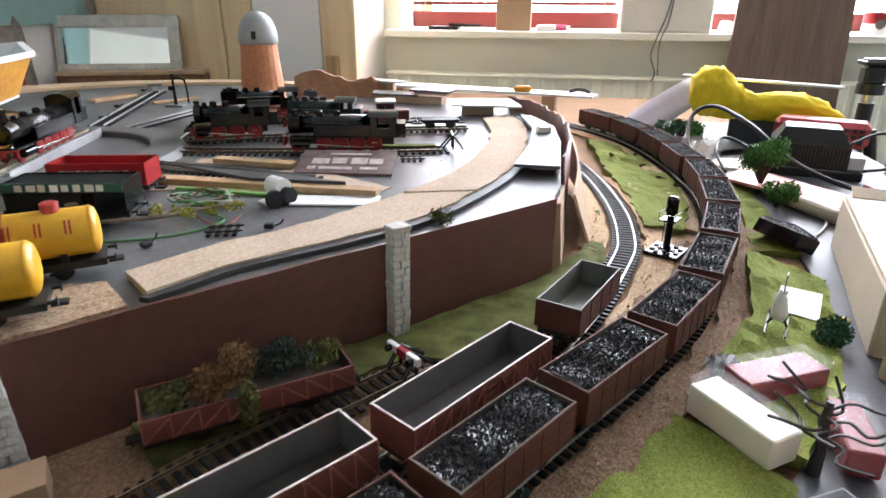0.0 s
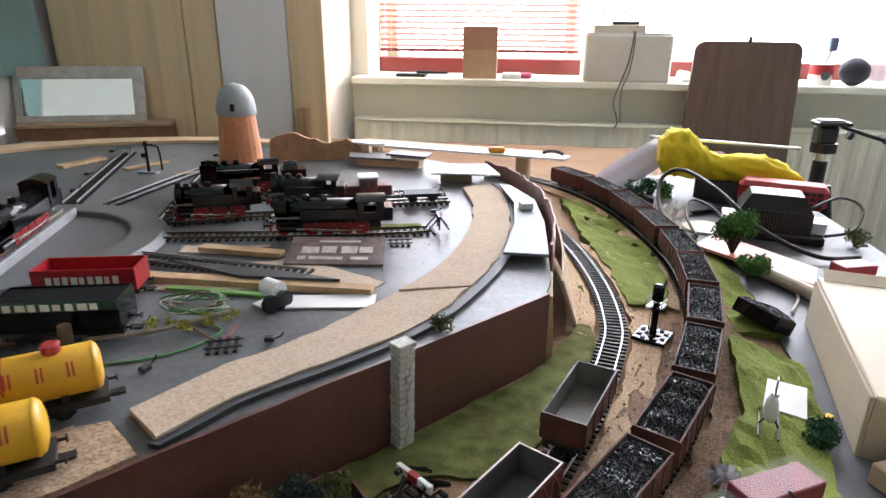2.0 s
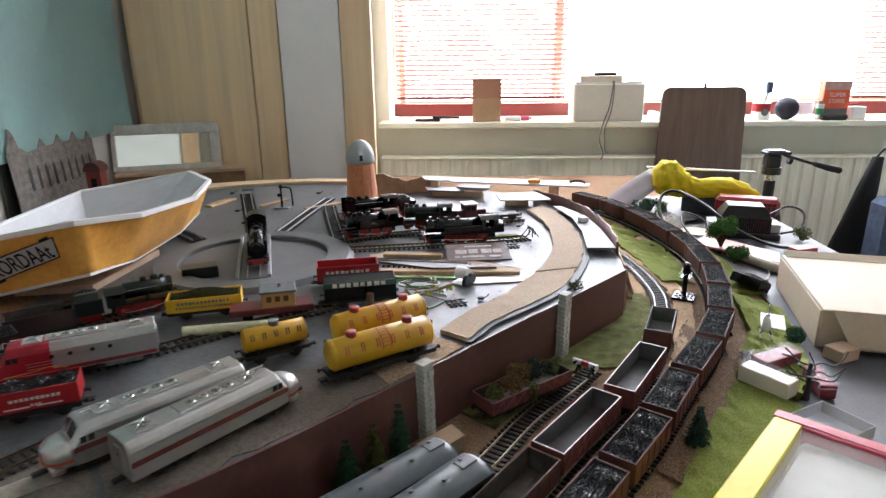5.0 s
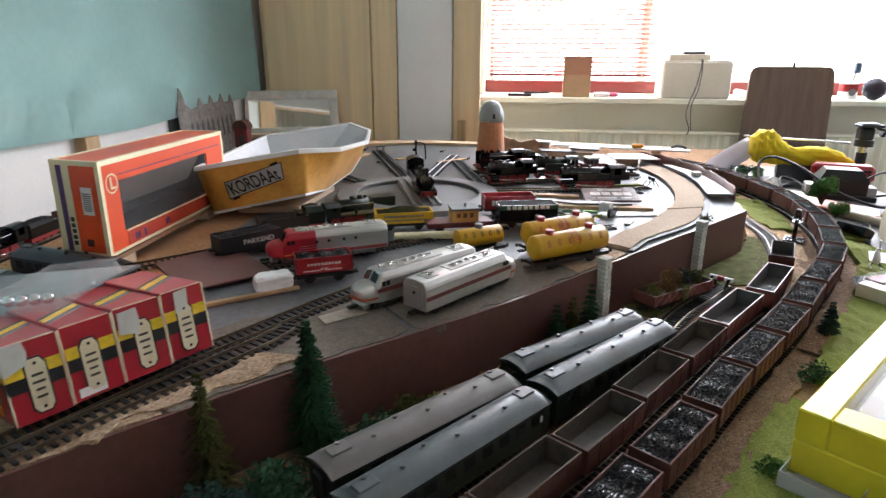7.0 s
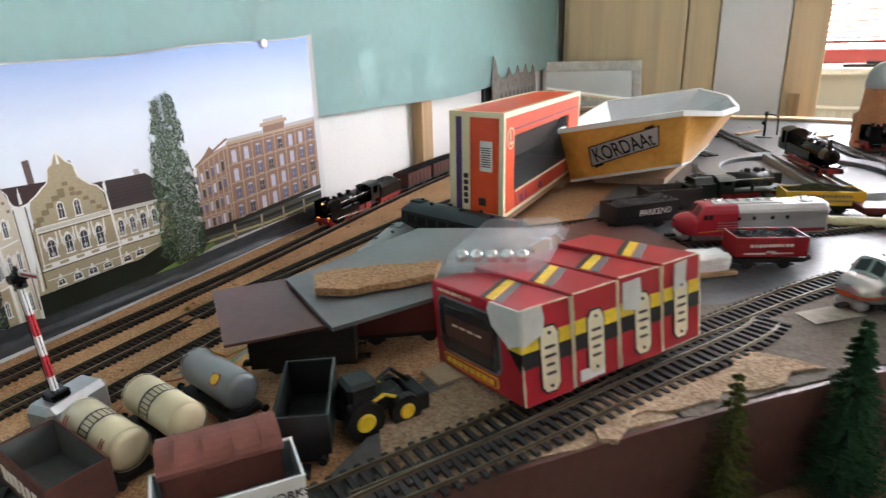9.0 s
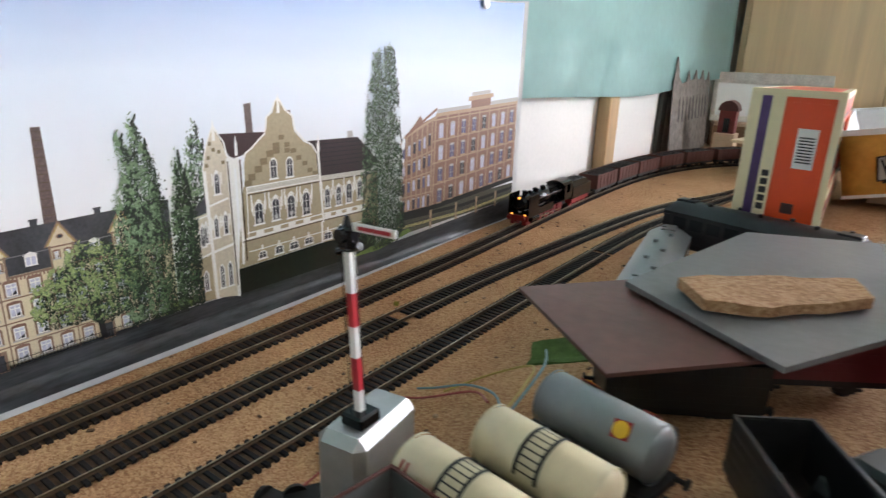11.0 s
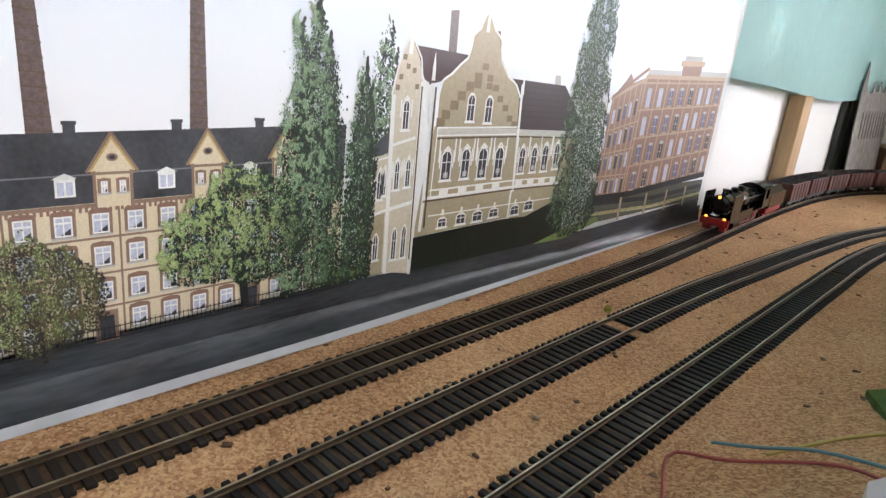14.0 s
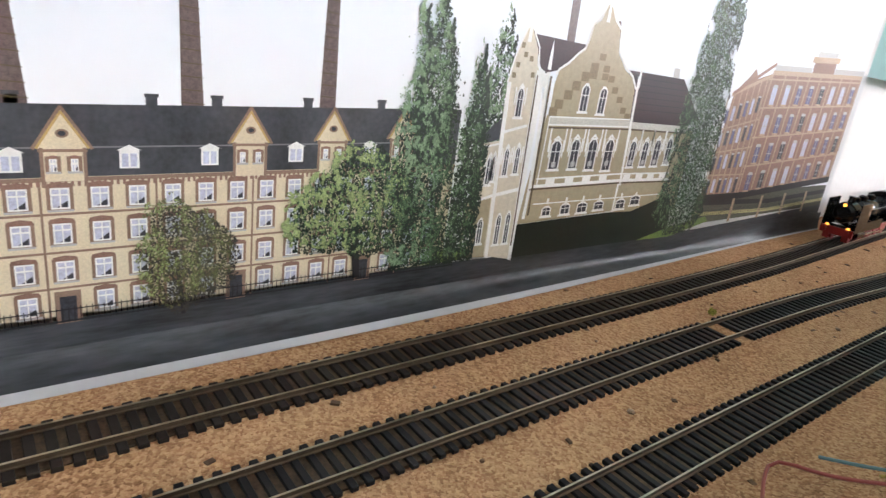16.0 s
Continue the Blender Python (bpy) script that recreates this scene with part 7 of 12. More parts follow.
steam_loco(0.172, pose(0.706, 0.296, UB + 0.0112, 0, 0, -71.5), "black tank locomotive on the turntable bridge", tank=True, group=LG, top=0.054, drivers=5)
# red shunter and a flat wagon
sh = thing("diesel_shunter", pose(1.038, 0.520, Z, 0, 0, 18), "maroon diesel shunter with a white cab roof", "locomotive")
part("hood", boxbm(-0.036, -0.010, 0.012, 0.036, 0.010, 0.026, bevel=0.0015), MAROONS, sh)
part("footplate", boxbm(-0.040, -0.015, 0.009, 0.040, 0.015, 0.012), BLACKU, sh)
cb = part("cab", boxbm(-0.008, -0.014, 0.012, 0.016, 0.014, 0.036, bevel=0.001), MAROONS, sh)
part("cab_roof", boxbm(-0.010, -0.015, 0.036, 0.018, 0.015, 0.039, bevel=0.0012), WHITEP, cb)
for x in (-0.005, 0.005):
    for y in (-1, 1):
        part("window", boxbm(x, y * 0.0142 - 0.0003, 0.026, x + 0.007, y * 0.0142 + 0.0003, 0.033), DARKGLASS, cb)
wheels(sh, (-0.022, 0.0, 0.022))
ends(sh, 0.080)
fl = thing("flat_wagon", pose(1.112, 0.545, Z, 0, 0, 18), "short black flat wagon", "goods wagon")
chassis(fl, 0.05, 0.03, 0.028)
ends(fl, 0.05)

# ---------- the retaining wall and the deck's edge ----------
def solid(name, bm, material, label, category, group="", smooth=False, m=None):
    """A thing of one piece."""
    return tagged(part(name, bm, material, smooth=smooth, m=m), label, category, group)


def slab(name, poly, z0, z1, material, label, category, group=""):
    return solid(name, prism(bmesh.new(), poly, z0, z1), material, label, category, group)


def sheet(bm, corners, t=0.002):
    """A flat board through four or more corners in space, t thick, downwards."""
    hi = [bm.verts.new(c) for c in corners]
    lo = [bm.verts.new((c[0], c[1], c[2] - t)) for c in corners]
    n = len(hi)
    bm.faces.new(hi), bm.faces.new(lo[::-1])
    for i in range(n):
        bm.faces.new((lo[i], lo[(i + 1) % n], hi[(i + 1) % n], hi[i]))
    bmesh.ops.recalc_face_normals(bm, faces=bm.faces[:])
    return bm


def ribbon(left, right, z, thick=0.004, nu=8, step=0.012, rough=0.0015, ragged=0.004, seed=0, rise=None):
    """A mat between two edge lines, with an uneven face and ragged sides."""
    a, b = spline(left, 0.01), spline(right, 0.01)
    n = max(4, int(max(len(a), len(b)) * 0.01 / step))
    bm = bmesh.new()
    rows = []
    for i in range(n + 1):
        p, q = a[round(i * (len(a) - 1) / n)], b[round(i * (len(b) - 1) / n)]
        e0 = noise.noise((p.x * 40, p.y * 40, seed)) * ragged
        e1 = noise.noise((q.x * 40, q.y * 40, seed + 5)) * ragged
        d = (q - p).normalized()
        p, q = p + d * e0, q + d * e1
        row = []
        for k in range(nu + 1):
            c = p.lerp(q, k / nu)
            h = z + thick + rough * noise.noise((c.x * 55, c.y * 55, seed + 9)) + rough * 1.5 * noise.noise((c.x * 14, c.y * 14, seed + 2))
            if rise:
                h += rise(k / nu)
            row.append(bm.verts.new((c.x, c.y, h)))
        row = [bm.verts.new((p.x, p.y, z))] + row + [bm.verts.new((q.x, q.y, z))]
        rows.append(row)
    for r, s in zip(rows, rows[1:]):
        for k in range(len(r) - 1):
            bm.faces.new((r[k], r[k + 1], s[k + 1], s[k]))
    bm.faces.new(rows[0]), bm.faces.new(rows[-1][::-1])
    bmesh.ops.recalc_face_normals(bm, faces=bm.faces[:])
    return bm


STRIP = grain("tan_cork_strip", (0.36, 0.265, 0.185), (0.48, 0.375, 0.28), (0.56, 0.455, 0.36), 620, 0.2, broad=6.0)
CRUMB = grain("chipboard_edge", (0.15, 0.095, 0.06), (0.33, 0.225, 0.145), (0.52, 0.39, 0.27), 520, 0.9, depth=0.0012)
DUSTB = grain("dusty_chipboard", (0.095, 0.082, 0.070), (0.160, 0.135, 0.112), (0.215, 0.180, 0.148), 520, 0.35, broad=14.0)
DARKEDGE = mat("dark_rubber_edge", (0.035, 0.035, 0.038), 0.6, vary=0.3, scale=60)
STONE = mat("grey_model_stone", (0.50, 0.50, 0.47), 0.9, vary=0.35, scale=220, fine=4, bump=0.8, color2=(0.72, 0.71, 0.66))
PLATE = mat("grey_gloss_plate", (0.15, 0.16, 0.18), 0.5, vary=0.25, scale=14, fine=14, bump=0.1)
WHITEBOARD = mat("white_board", (0.74, 0.74, 0.74), 0.35, vary=0.06, scale=12, fine=20, bump=0.05)
HARDB = mat("brown_hardboard", (0.30, 0.165, 0.085), 0.8, vary=0.3, scale=60, fine=7, bump=0.5)
PALEB = mat("pale_hardboard", (0.56, 0.40, 0.27), 0.75, vary=0.15, scale=30, fine=10, bump=0.2)

WL = spline(WALL, 0.012)
rw = thing("retaining_wall", Matrix(), "maroon painted hardboard retaining wall below the deck", "retaining wall", kind="structure")
cuts = [0, int(len(WL) * 0.36), int(len(WL) * 0.655), int(len(WL) * 0.865), len(WL) - 1]
for a, b in zip(cuts, cuts[1:]):
    bm = bmesh.new()
    rows = []
    for p in WL[a : b + 1]:
        top = ground(p.x, p.y) + 0.0015 + 0.0006 * noise.noise((p.x * 30, p.y * 30, 0))
        i = WL.index(p)
        d = WL[min(i + 1, len(WL) - 1)] - WL[max(i - 1, 0)]
        s = Vector((d.y, -d.x, 0)).normalized()
        w = 0.0012 * noise.noise((p.x * 8, p.y * 8, 3))
        rows.append([bm.verts.new((p.x + s.x * o, p.y + s.y * o, z)) for o, z in ((0.0015 + w, -0.005), (0.0045 + w, -0.005), (0.0045 + w * 0.3, top), (0.0015 + w * 0.3, top))])
    for r, s in zip(rows, rows[1:]):
        for k in range(4):
            bm.faces.new((r[k], r[(k + 1) % 4], s[(k + 1) % 4], s[k]))
    bm.faces.new(rows[0]), bm.faces.new(rows[-1][::-1])
    bmesh.ops.recalc_face_normals(bm, faces=bm.faces[:])
    part("panel", bm, MAROON, rw)

# stone pillars: courses of two stones
stones = []
rng = random.Random(8)
for k in range(5):
    f = rng.uniform(0.35, 0.65)
    w = 0.0072
    pair = []
    for a, b in ((-w, -w + 2 * w * f), (-w + 2 * w * f + 0.0004, w)):
        bm = boxbm(a, -0.006, 0.0003, b, 0.006, 0.0056, bevel=0.0005)
        for v in bm.verts:
            v.co.y += rng.uniform(-0.0004, 0.0004)
        pair.append(mesh_of(bm, STONE))
    stones.append(pair)
for x, y, lean in ((1.165, 0.116, 1.0), (1.000, -0.074, -1.5)):
    i = min(range(1, len(WL) - 1), key=lambda q: (WL[q] - Vector((x, y, 0))).length)
    d = WL[i + 1] - WL[i - 1]
    s = Vector((d.y, -d.x, 0)).normalized()
    p = WL[i] + s * 0.0115
    th = thing("stone_pillar", Matrix.Translation((p.x, p.y, -0.004)) @ Matrix.Rotation(math.atan2(d.y, d.x), 4, "Z") @ Matrix.Rotation(radians(lean), 4, "Y"), "grey-white stone pillar standing against the maroon wall", "pillar", "stone pillars")
    for k in range(15):
        for me in stones[rng.randrange(5)]:
            ob = new("stone", me)
            ob.parent, ob.matrix_basis = th, pose(rng.uniform(-0.0004, 0.0004), rng.uniform(-0.0004, 0.0004), k * 0.0058)
    part("cap_stone", boxbm(-0.0082, -0.0068, 15 * 0.0058, 0.0082, 0.0066, 15 * 0.0058 + 0.004, bevel=0.0006), STONE, th)

# tan strip round the deck, and the rough edge in front of it
OUTR = [(1.196, 0.664), (1.222, 0.60), (1.233, 0.531), (1.238, 0.435), (1.229, 0.336), (1.206, 0.249), (1.174, 0.172), (1.125, 0.108), (1.073, 0.052), (1.056, 0.022), (1.040, -0.005)]
INNR = [(1.161, 0.623), (1.176, 0.57), (1.187, 0.509), (1.188, 0.405), (1.168, 0.294), (1.140, 0.226), (1.093, 0.140), (1.051, 0.089), (1.028, 0.054), (1.010, 0.022)]
ck = thing("cork_strip", Matrix(), "tan cork roadbed strip curving along the deck edge", "cork strip")
for i in range(2):
    part("strip_piece", ribbon(INNR[i * 5 : i * 5 + 6], OUTR[i * 5 : i * 5 + 6], UB + 0.0008, 0.005, nu=6, rough=0.0006, ragged=0.0035, seed=2), STRIP, ck)
o2 = [(x + (x - 0.9) * 0.02 + 0.0035, y - 0.003) for x, y in OUTR]
solid("rubber_edging", ribbon(OUTR, o2, UB + 0.0006, 0.0035, nu=2, rough=0.0, ragged=0.0), DARKEDGE, "dark rubber edging beside the cork strip", "edging")
fr = [(0.507, -0.588), (0.558, -0.531), (0.628, -0.450), (0.714, -0.358), (0.795, -0.281), (0.880, -0.197), (0.985, -0.076)]
fi = [(0.465, -0.53), (0.49, -0.475), (0.545, -0.37), (0.62, -0.28), (0.715, -0.185), (0.835, -0.09), (0.95, -0.025)]
ce = thing("chipboard_edge", Matrix(), "crumbling brown chipboard edge of the deck", "board edge")
for i in range(3):
    part("chipboard_piece", ribbon(fi[i * 2 : i * 2 + 3], fr[i * 2 : i * 2 + 3], UB - 0.006, 0.0078 - 0.0003 * i, nu=14, rough=0.0007, ragged=0.012, seed=6 + i), CRUMB if i == 0 else DUSTB, ce)

part("chipboard_piece", ribbon([(0.925, -0.045), (0.965, -0.006), (1.008, 0.019)], [(0.968, -0.096), (1.006, -0.053), (1.041, -0.010)], UB - 0.002, 0.0040, nu=12, rough=0.0009, ragged=0.003, seed=19), CRUMB, ce)
part("broken_layer", ribbon([(0.574, -0.470), (0.600, -0.436), (0.634, -0.402), (0.668, -0.352)], [(0.588, -0.492), (0.624, -0.450), (0.668, -0.402), (0.706, -0.352)], UB + 0.0004, 0.0030, nu=9, step=0.005, rough=0.0014, ragged=0.016, seed=33), CRUMB, ce, "torn top layer of the chipboard")
slab("grey_plate", [(1.234, 0.332), (1.281, 0.332), (1.279, 0.45), (1.268, 0.55), (1.232, 0.628), (1.216, 0.628), (1.240, 0.53), (1.243, 0.435)], UB + 0.009, UB + 0.012, PLATE, "grey painted plate beside the cork strip", "plate")
slab("plate_support", [(1.250, 0.36), (1.275, 0.36), (1.272, 0.53), (1.250, 0.55)], UB, UB + 0.0088, PALEB, "pale wooden batten under the grey plate", "batten")
# the wall's inner end: leaning planks and a crumpled sheet
solid("wooden_plank", boxbm(-0.004, -0.035, 0, 0.004, 0.035, 0.066, bevel=0.0006, m=pose(1.286, 0.305, -0.004, 0, -4, -2)), PALEB, "brown plywood plank leaning at the wall corner", "plank")
bm = bmesh.new()
pts = spline([(1.296, 0.335), (1.300, 0.42), (1.296, 0.50), (1.284, 0.60)], 0.008)
rows = []
for i, p in enumerate(pts):
    f = i / (len(pts) - 1)
    lean = 0.016 * (1 - f) + 0.004
    rows.append([bm.verts.new(c) for c in ((p.x + lean, p.y, -0.004 + 0.012 * f), (p.x + lean + 0.0025, p.y, -0.004 + 0.012 * f), (p.x + 0.0025, p.y, 0.052 + 0.02 * f), (p.x, p.y, 0.052 + 0.02 * f))])
for r, s in zip(rows, rows[1:]):
    for k in range(4):
        bm.faces.new((r[k], r[(k + 1) % 4], s[(k + 1) % 4], s[k]))
bm.faces.new(rows[0]), bm.faces.new(rows[-1][::-1])
bmesh.ops.recalc_face_normals(bm, faces=bm.faces[:])
solid("bent_hardboard", bm, PALEB, "pale bent hardboard sheet leaning against the wall end", "board")
bm = bmesh.new()
rows = []
for i, p in enumerate(spline([(1.283, 0.335), (1.288, 0.42), (1.284, 0.50), (1.272, 0.57), (1.252, 0.635), (1.222, 0.70), (1.185, 0.752)], 0.006)):
    j = 0.003 * noise.noise((p.x * 60, p.y * 60, 4))
    rows.append([bm.verts.new((p.x + j * q, p.y + j * 0.5, z)) for q, z in ((0, -0.004), (1, 0.03), (-1, 0.06), (1, 0.092 + j))])
for r, s in zip(rows, rows[1:]):
    for k in range(3):
        bm.faces.new((r[k], r[k + 1], s[k + 1], s[k]))
ob = solid("crumpled_wall", bm, mat("dark_red_sheet", (0.17, 0.055, 0.045), 0.5, vary=0.3, scale=20, fine=12, bump=0.3), "crumpled dark red sheet closing the wall round the curve", "wall sheet", smooth=True)
so = ob.modifiers.new("thick", "SOLIDIFY")
so.thickness = 0.0025
solid("white_block", boxbm(-0.008, -0.007, 0, 0.008, 0.007, 0.009, bevel=0.0012), WHITEP, "small white plastic block on the grey plate", "block", m=pose(1.256, 0.50, UB + 0.0122, 0, 0, 20))

# ---------- turntable ----------
TX, TY = 0.70, 0.295
tt = thing("turntable", pose(TX, TY, UB), "grey turntable with a raised ring and a girder bridge", "turntable")
RINGM = mat("turntable_grey", (0.125, 0.128, 0.132), 0.45, vary=0.25, scale=25, fine=10, bump=0.15)
PITM = mat("pit_grey", (0.13, 0.13, 0.135), 0.5, vary=0.2, scale=25, fine=10, bump=0.15)
bm = bmesh.new()
N = 72
prof = ((0.158, 0.0005), (0.150, 0.0075), (0.118, 0.0085), (0.115, 0.0075), (0.115, 0.0012))
rings = [[bm.verts.new((r * math.cos(math.tau * i / N), r * math.sin(math.tau * i / N), z)) for i in range(N)] for r, z in prof]
for a, b in zip(rings, rings[1:]):
    for i in range(N):
        bm.faces.new((a[i], a[(i + 1) % N], b[(i + 1) % N], b[i]))
part("ring", bm, RINGM, tt)
part("pit_floor", prism(bmesh.new(), [(0.115 * math.cos(math.tau * i / N), 0.115 * math.sin(math.tau * i / N)) for i in range(N)], 0.0003, 0.0012), PITM, tt)
br = part("bridge", boxbm(-0.113, -0.020, 0.003, 0.113, 0.020, 0.0085, bevel=0.0006), RINGM, tt, m=pose(0, 0, 0, 0, 0, 108))
LIGHTG = mat("light_girder", (0.30, 0.305, 0.31), 0.45, vary=0.2, scale=40)
for s in (-1, 1):
    part("girder", boxbm(-0.113, s * 0.0225 - 0.0025, 0.0015, 0.113, s * 0.0225 + 0.0025, 0.0125, bevel=0.0006), LIGHTG, br)
    part("rail", boxbm(-0.113, s * 0.0088 - 0.0005, 0.0085, 0.113, s * 0.0088 + 0.0005, 0.0115), RAILM, br)
    bm = bmesh.new()
    for i in range(24):
        cyl(bm, (-0.108 + i * 0.0094, s * 0.0225, 0.0125), (-0.108 + i * 0.0094, s * 0.0225, 0.0131), 0.0009, n=6)
    part("rivet_row", bm, RINGM, br)

# ---------- tracks lying on the deck ----------
flat = lambda x, y: UB
RAILD = mat("tarnished_rail", (0.25, 0.22, 0.155), 0.5, 0.8, vary=0.25, scale=60)
GREYR = mat("grey_rail", (0.36, 0.36, 0.36), 0.35, 0.6, vary=0.2, scale=60)
DUSTY = mat("dusty_sleeper", (0.024, 0.021, 0.019), 0.75, vary=0.4, scale=60)
for lab, ln, k in (
    ("grey track leading off the turntable", [(0.642, 0.458), (0.585, 0.60), (0.505, 0.800)], 0.0005),
    ("grey track beside the water crane", [(0.696, 0.455), (0.706, 0.60), (0.720, 0.742)], 0.0005),
    ("grey track between the turntable and the water crane", [(0.815, 0.40), (0.775, 0.53), (0.735, 0.67)], 0.0006),
    ("short grey track offcut at the turntable", [(0.560, 0.40), (0.50, 0.455), (0.43, 0.50)], 0.0006),
    ("track under the black locomotives", [(0.818, 0.400), (0.90, 0.440), (0.985, 0.470)], 0.0),
    ("track under the front locomotive", [(0.835, 0.348), (0.96, 0.372), (1.075, 0.400), (1.150, 0.425)], 0.0),
    ("track under the maroon shunter", [(0.95, 0.49), (1.04, 0.521), (1.15, 0.557)], 0.0),
    ("track of the long locomotive beside the tower", [(0.78, 0.523), (0.862, 0.560), (0.95, 0.60)], 0.0),
    ("loose point track with brown sleepers", [(0.832, 0.285), (0.94, 0.272), (1.045, 0.262)], 0.0008),
    ("brown track in front of the card boxes", [(0.470, -0.625), (0.503, -0.565), (0.540, -0.500), (0.596, -0.385), (0.642, -0.305), (0.69, -0.225), (0.735, -0.16)], 0.002),
    ("second brown track along the deck edge", [(0.500, -0.600), (0.545, -0.528), (0.600, -0.432), (0.655, -0.335), (0.672, -0.290)], 0.002),
    ("brown track under the streamlined diesel", [(0.520, -0.160), (0.573, -0.125), (0.66, -0.062), (0.77, 0.03), (0.874, 0.105)], 0.0),
    ("dark track running to the turntable", [(0.40, -0.16), (0.47, -0.09), (0.545, -0.01), (0.61, 0.072), (0.655, 0.15)], 0.0),
):
    track(lab, ln, flat, lift=0.0005 + k, rail=GREYR if "grey" in lab or "loose" in lab else RAILD if "brown" in lab or "dark" in lab else RAILM, sleeper=DUSTY, pitch=0.0082)
# point blades and timber on the loose track
solid("point_blade", prism(bmesh.new(), [(0.90, 0.262), (0.99, 0.232), (1.085, 0.238), (1.02, 0.252)], UB + 0.0075, UB + 0.0105), mat("dark_blade", (0.06, 0.06, 0.065), 0.4), "dark grey ramp piece lying on the loose track", "track part")
STICK = mat("stick_wood", (0.46, 0.30, 0.16), 0.7, vary=0.25, scale=60, fine=5, bump=0.3)
for a, b, w, h, lab in (((0.865, 0.230), (1.118, 0.232), 0.014, 0.007, "pale timber batten beside the loose track"), ((0.905, 0.318), (1.00, 0.312), 0.014, 0.006, "short pine offcut on the grey deck"), ((0.925, 0.213), (1.025, 0.210), 0.006, 0.003, "thin green painted stick"), ((0.548, -0.262), (0.640, -0.190), 0.006, 0.0045, "thin wooden stick lying on the deck"), ((0.69, 0.64), (0.755, 0.70), 0.010, 0.004, "pale wooden strip between the deck tracks"), ((0.585, 0.665), (0.625, 0.735), 0.012, 0.004, "pale wooden strip beside the water crane"), ((0.47, 0.66), (0.495, 0.74), 0.02, 0.005, "short plywood offcut on the deck"), ((1.06, 0.33), (1.085, 0.335), 0.012, 0.01, "small square wood block on the deck")):
    A, B = Vector((*a, 0)), Vector((*b, 0))
    L = (B - A).length
    g = "green" in lab
    solid("wooden_stick", boxbm(-L / 2, -w / 2, 0, L / 2, w / 2, h, bevel=0.0005), mat("stick_green", (0.16, 0.34, 0.08), 0.5) if g else STICK, lab, "stick", m=Matrix.Translation(((A + B) / 2).to_tuple()[:2] + (UB + 0.0004,)) @ Matrix.Rotation(math.atan2((B - A).y, (B - A).x), 4, "Z"))
# maroon advert plate with pale bars, standing a little tilted
ad = thing("advert_plate", Matrix(), "weathered maroon tin advert plate with pale lettering bars", "advert plate")
c = [(1.010, 0.287, UB + 0.003), (1.112, 0.300, UB + 0.003), (1.104, 0.352, UB + 0.015), (1.004, 0.336, UB + 0.015)]
part("plate", sheet(bmesh.new(), c, 0.0025), mat("weathered_maroon", (0.10, 0.04, 0.045), 0.5, vary=0.5, scale=70, fine=6, bump=0.3, color2=(0.22, 0.15, 0.14)), ad)
PALEINK = mat("pale_ink", (0.52, 0.46, 0.44), 0.6, vary=0.35, scale=140)
fxy = lambda u, v: Vector(c[0]).lerp(Vector(c[1]), u).lerp(Vector(c[3]).lerp(Vector(c[2]), u), v) + Vector((0, 0, 0.0006))
for u0, u1, v0, v1 in ((0.14, 0.32, 0.36, 0.60), (0.35, 0.50, 0.38, 0.62), (0.55, 0.72, 0.36, 0.62), (0.74, 0.88, 0.38, 0.60), (0.12, 0.2, 0.14, 0.26), (0.24, 0.58, 0.14, 0.24), (0.66, 0.84, 0.14, 0.24), (0.3, 0.74, 0.76, 0.84)):
    part("lettering_bar", sheet(bmesh.new(), [fxy(u0, v0), fxy(u1, v0), fxy(u1, v1), fxy(u0, v1)], 0.0004), PALEINK, ad)
slab("plate_prop", [(1.02, 0.325), (1.09, 0.334), (1.09, 0.345), (1.02, 0.336)], UB, UB + 0.010, STICK, "wooden strip propping up the advert plate", "stick")
slab("white_card", [(1.050, 0.188), (1.126, 0.201), (1.122, 0.228), (1.046, 0.214)], UB + 0.0006, UB + 0.0022, WHITEBOARD, "white card lying on the grey deck", "card")
# buffer stop on a grassy end
bs = thing("buffer_stop", pose(1.152, 0.426, UB + 0.004, 0, 0, 16), "black wire buffer stop at the end of a track", "buffer stop")
bm = bmesh.new()
for s in (-1, 1):
    tube(bm, [(-0.014, s * 0.008, 0), (0.0, s * 0.008, 0.016), (0.012, s * 0.008, 0)], 0.0011)
    tube(bm, [(0.0, s * 0.008, 0), (0.0, s * 0.008, 0.016)], 0.0011)
part("frame", bm, BLACKM, bs)
part("beam", boxbm(-0.002, -0.013, 0.013, 0.001, 0.013, 0.018, bevel=0.0005), BLACKM, bs)
solid("grass_strip", ribbon([(1.05, 0.412), (1.13, 0.436)], [(1.055, 0.402), (1.135, 0.424)], UB + 0.005, 0.002, nu=3, rough=0.0008), GRASS, "green grass strip laid between the rails", "grass strip")

# ---------- orange tower with a dome ----------
sl = thing("toy_tower", pose(0.82, 0.612, UB), "orange-brown paper tower with a grey dome", "tower")
TERR = mat("orange_brown_paper", (0.60, 0.215, 0.085), 0.65, vary=0.22, scale=28, fine=8, bump=0.4, color2=(0.70, 0.30, 0.14))
bm = bmesh.new()
rings = []
for k in range(9):
    f = k / 8
    r = 0.037 - 0.010 * f ** 0.8
    rings.append([bm.verts.new(((r + 0.0007 * noise.noise((math.cos(a) * 2, math.sin(a) * 2, k * 0.6))) * math.cos(a), r * math.sin(a), 0.108 * f)) for a in (math.tau * i / 20 for i in range(20))])
for a, b in zip(rings, rings[1:]):
    for i in range(20):
        bm.faces.new((a[i], a[(i + 1) % 20], b[(i + 1) % 20], b[i]))
bm.faces.new(rings[-1])
part("tower_body", bm, TERR, sl)
bm = bmesh.new()
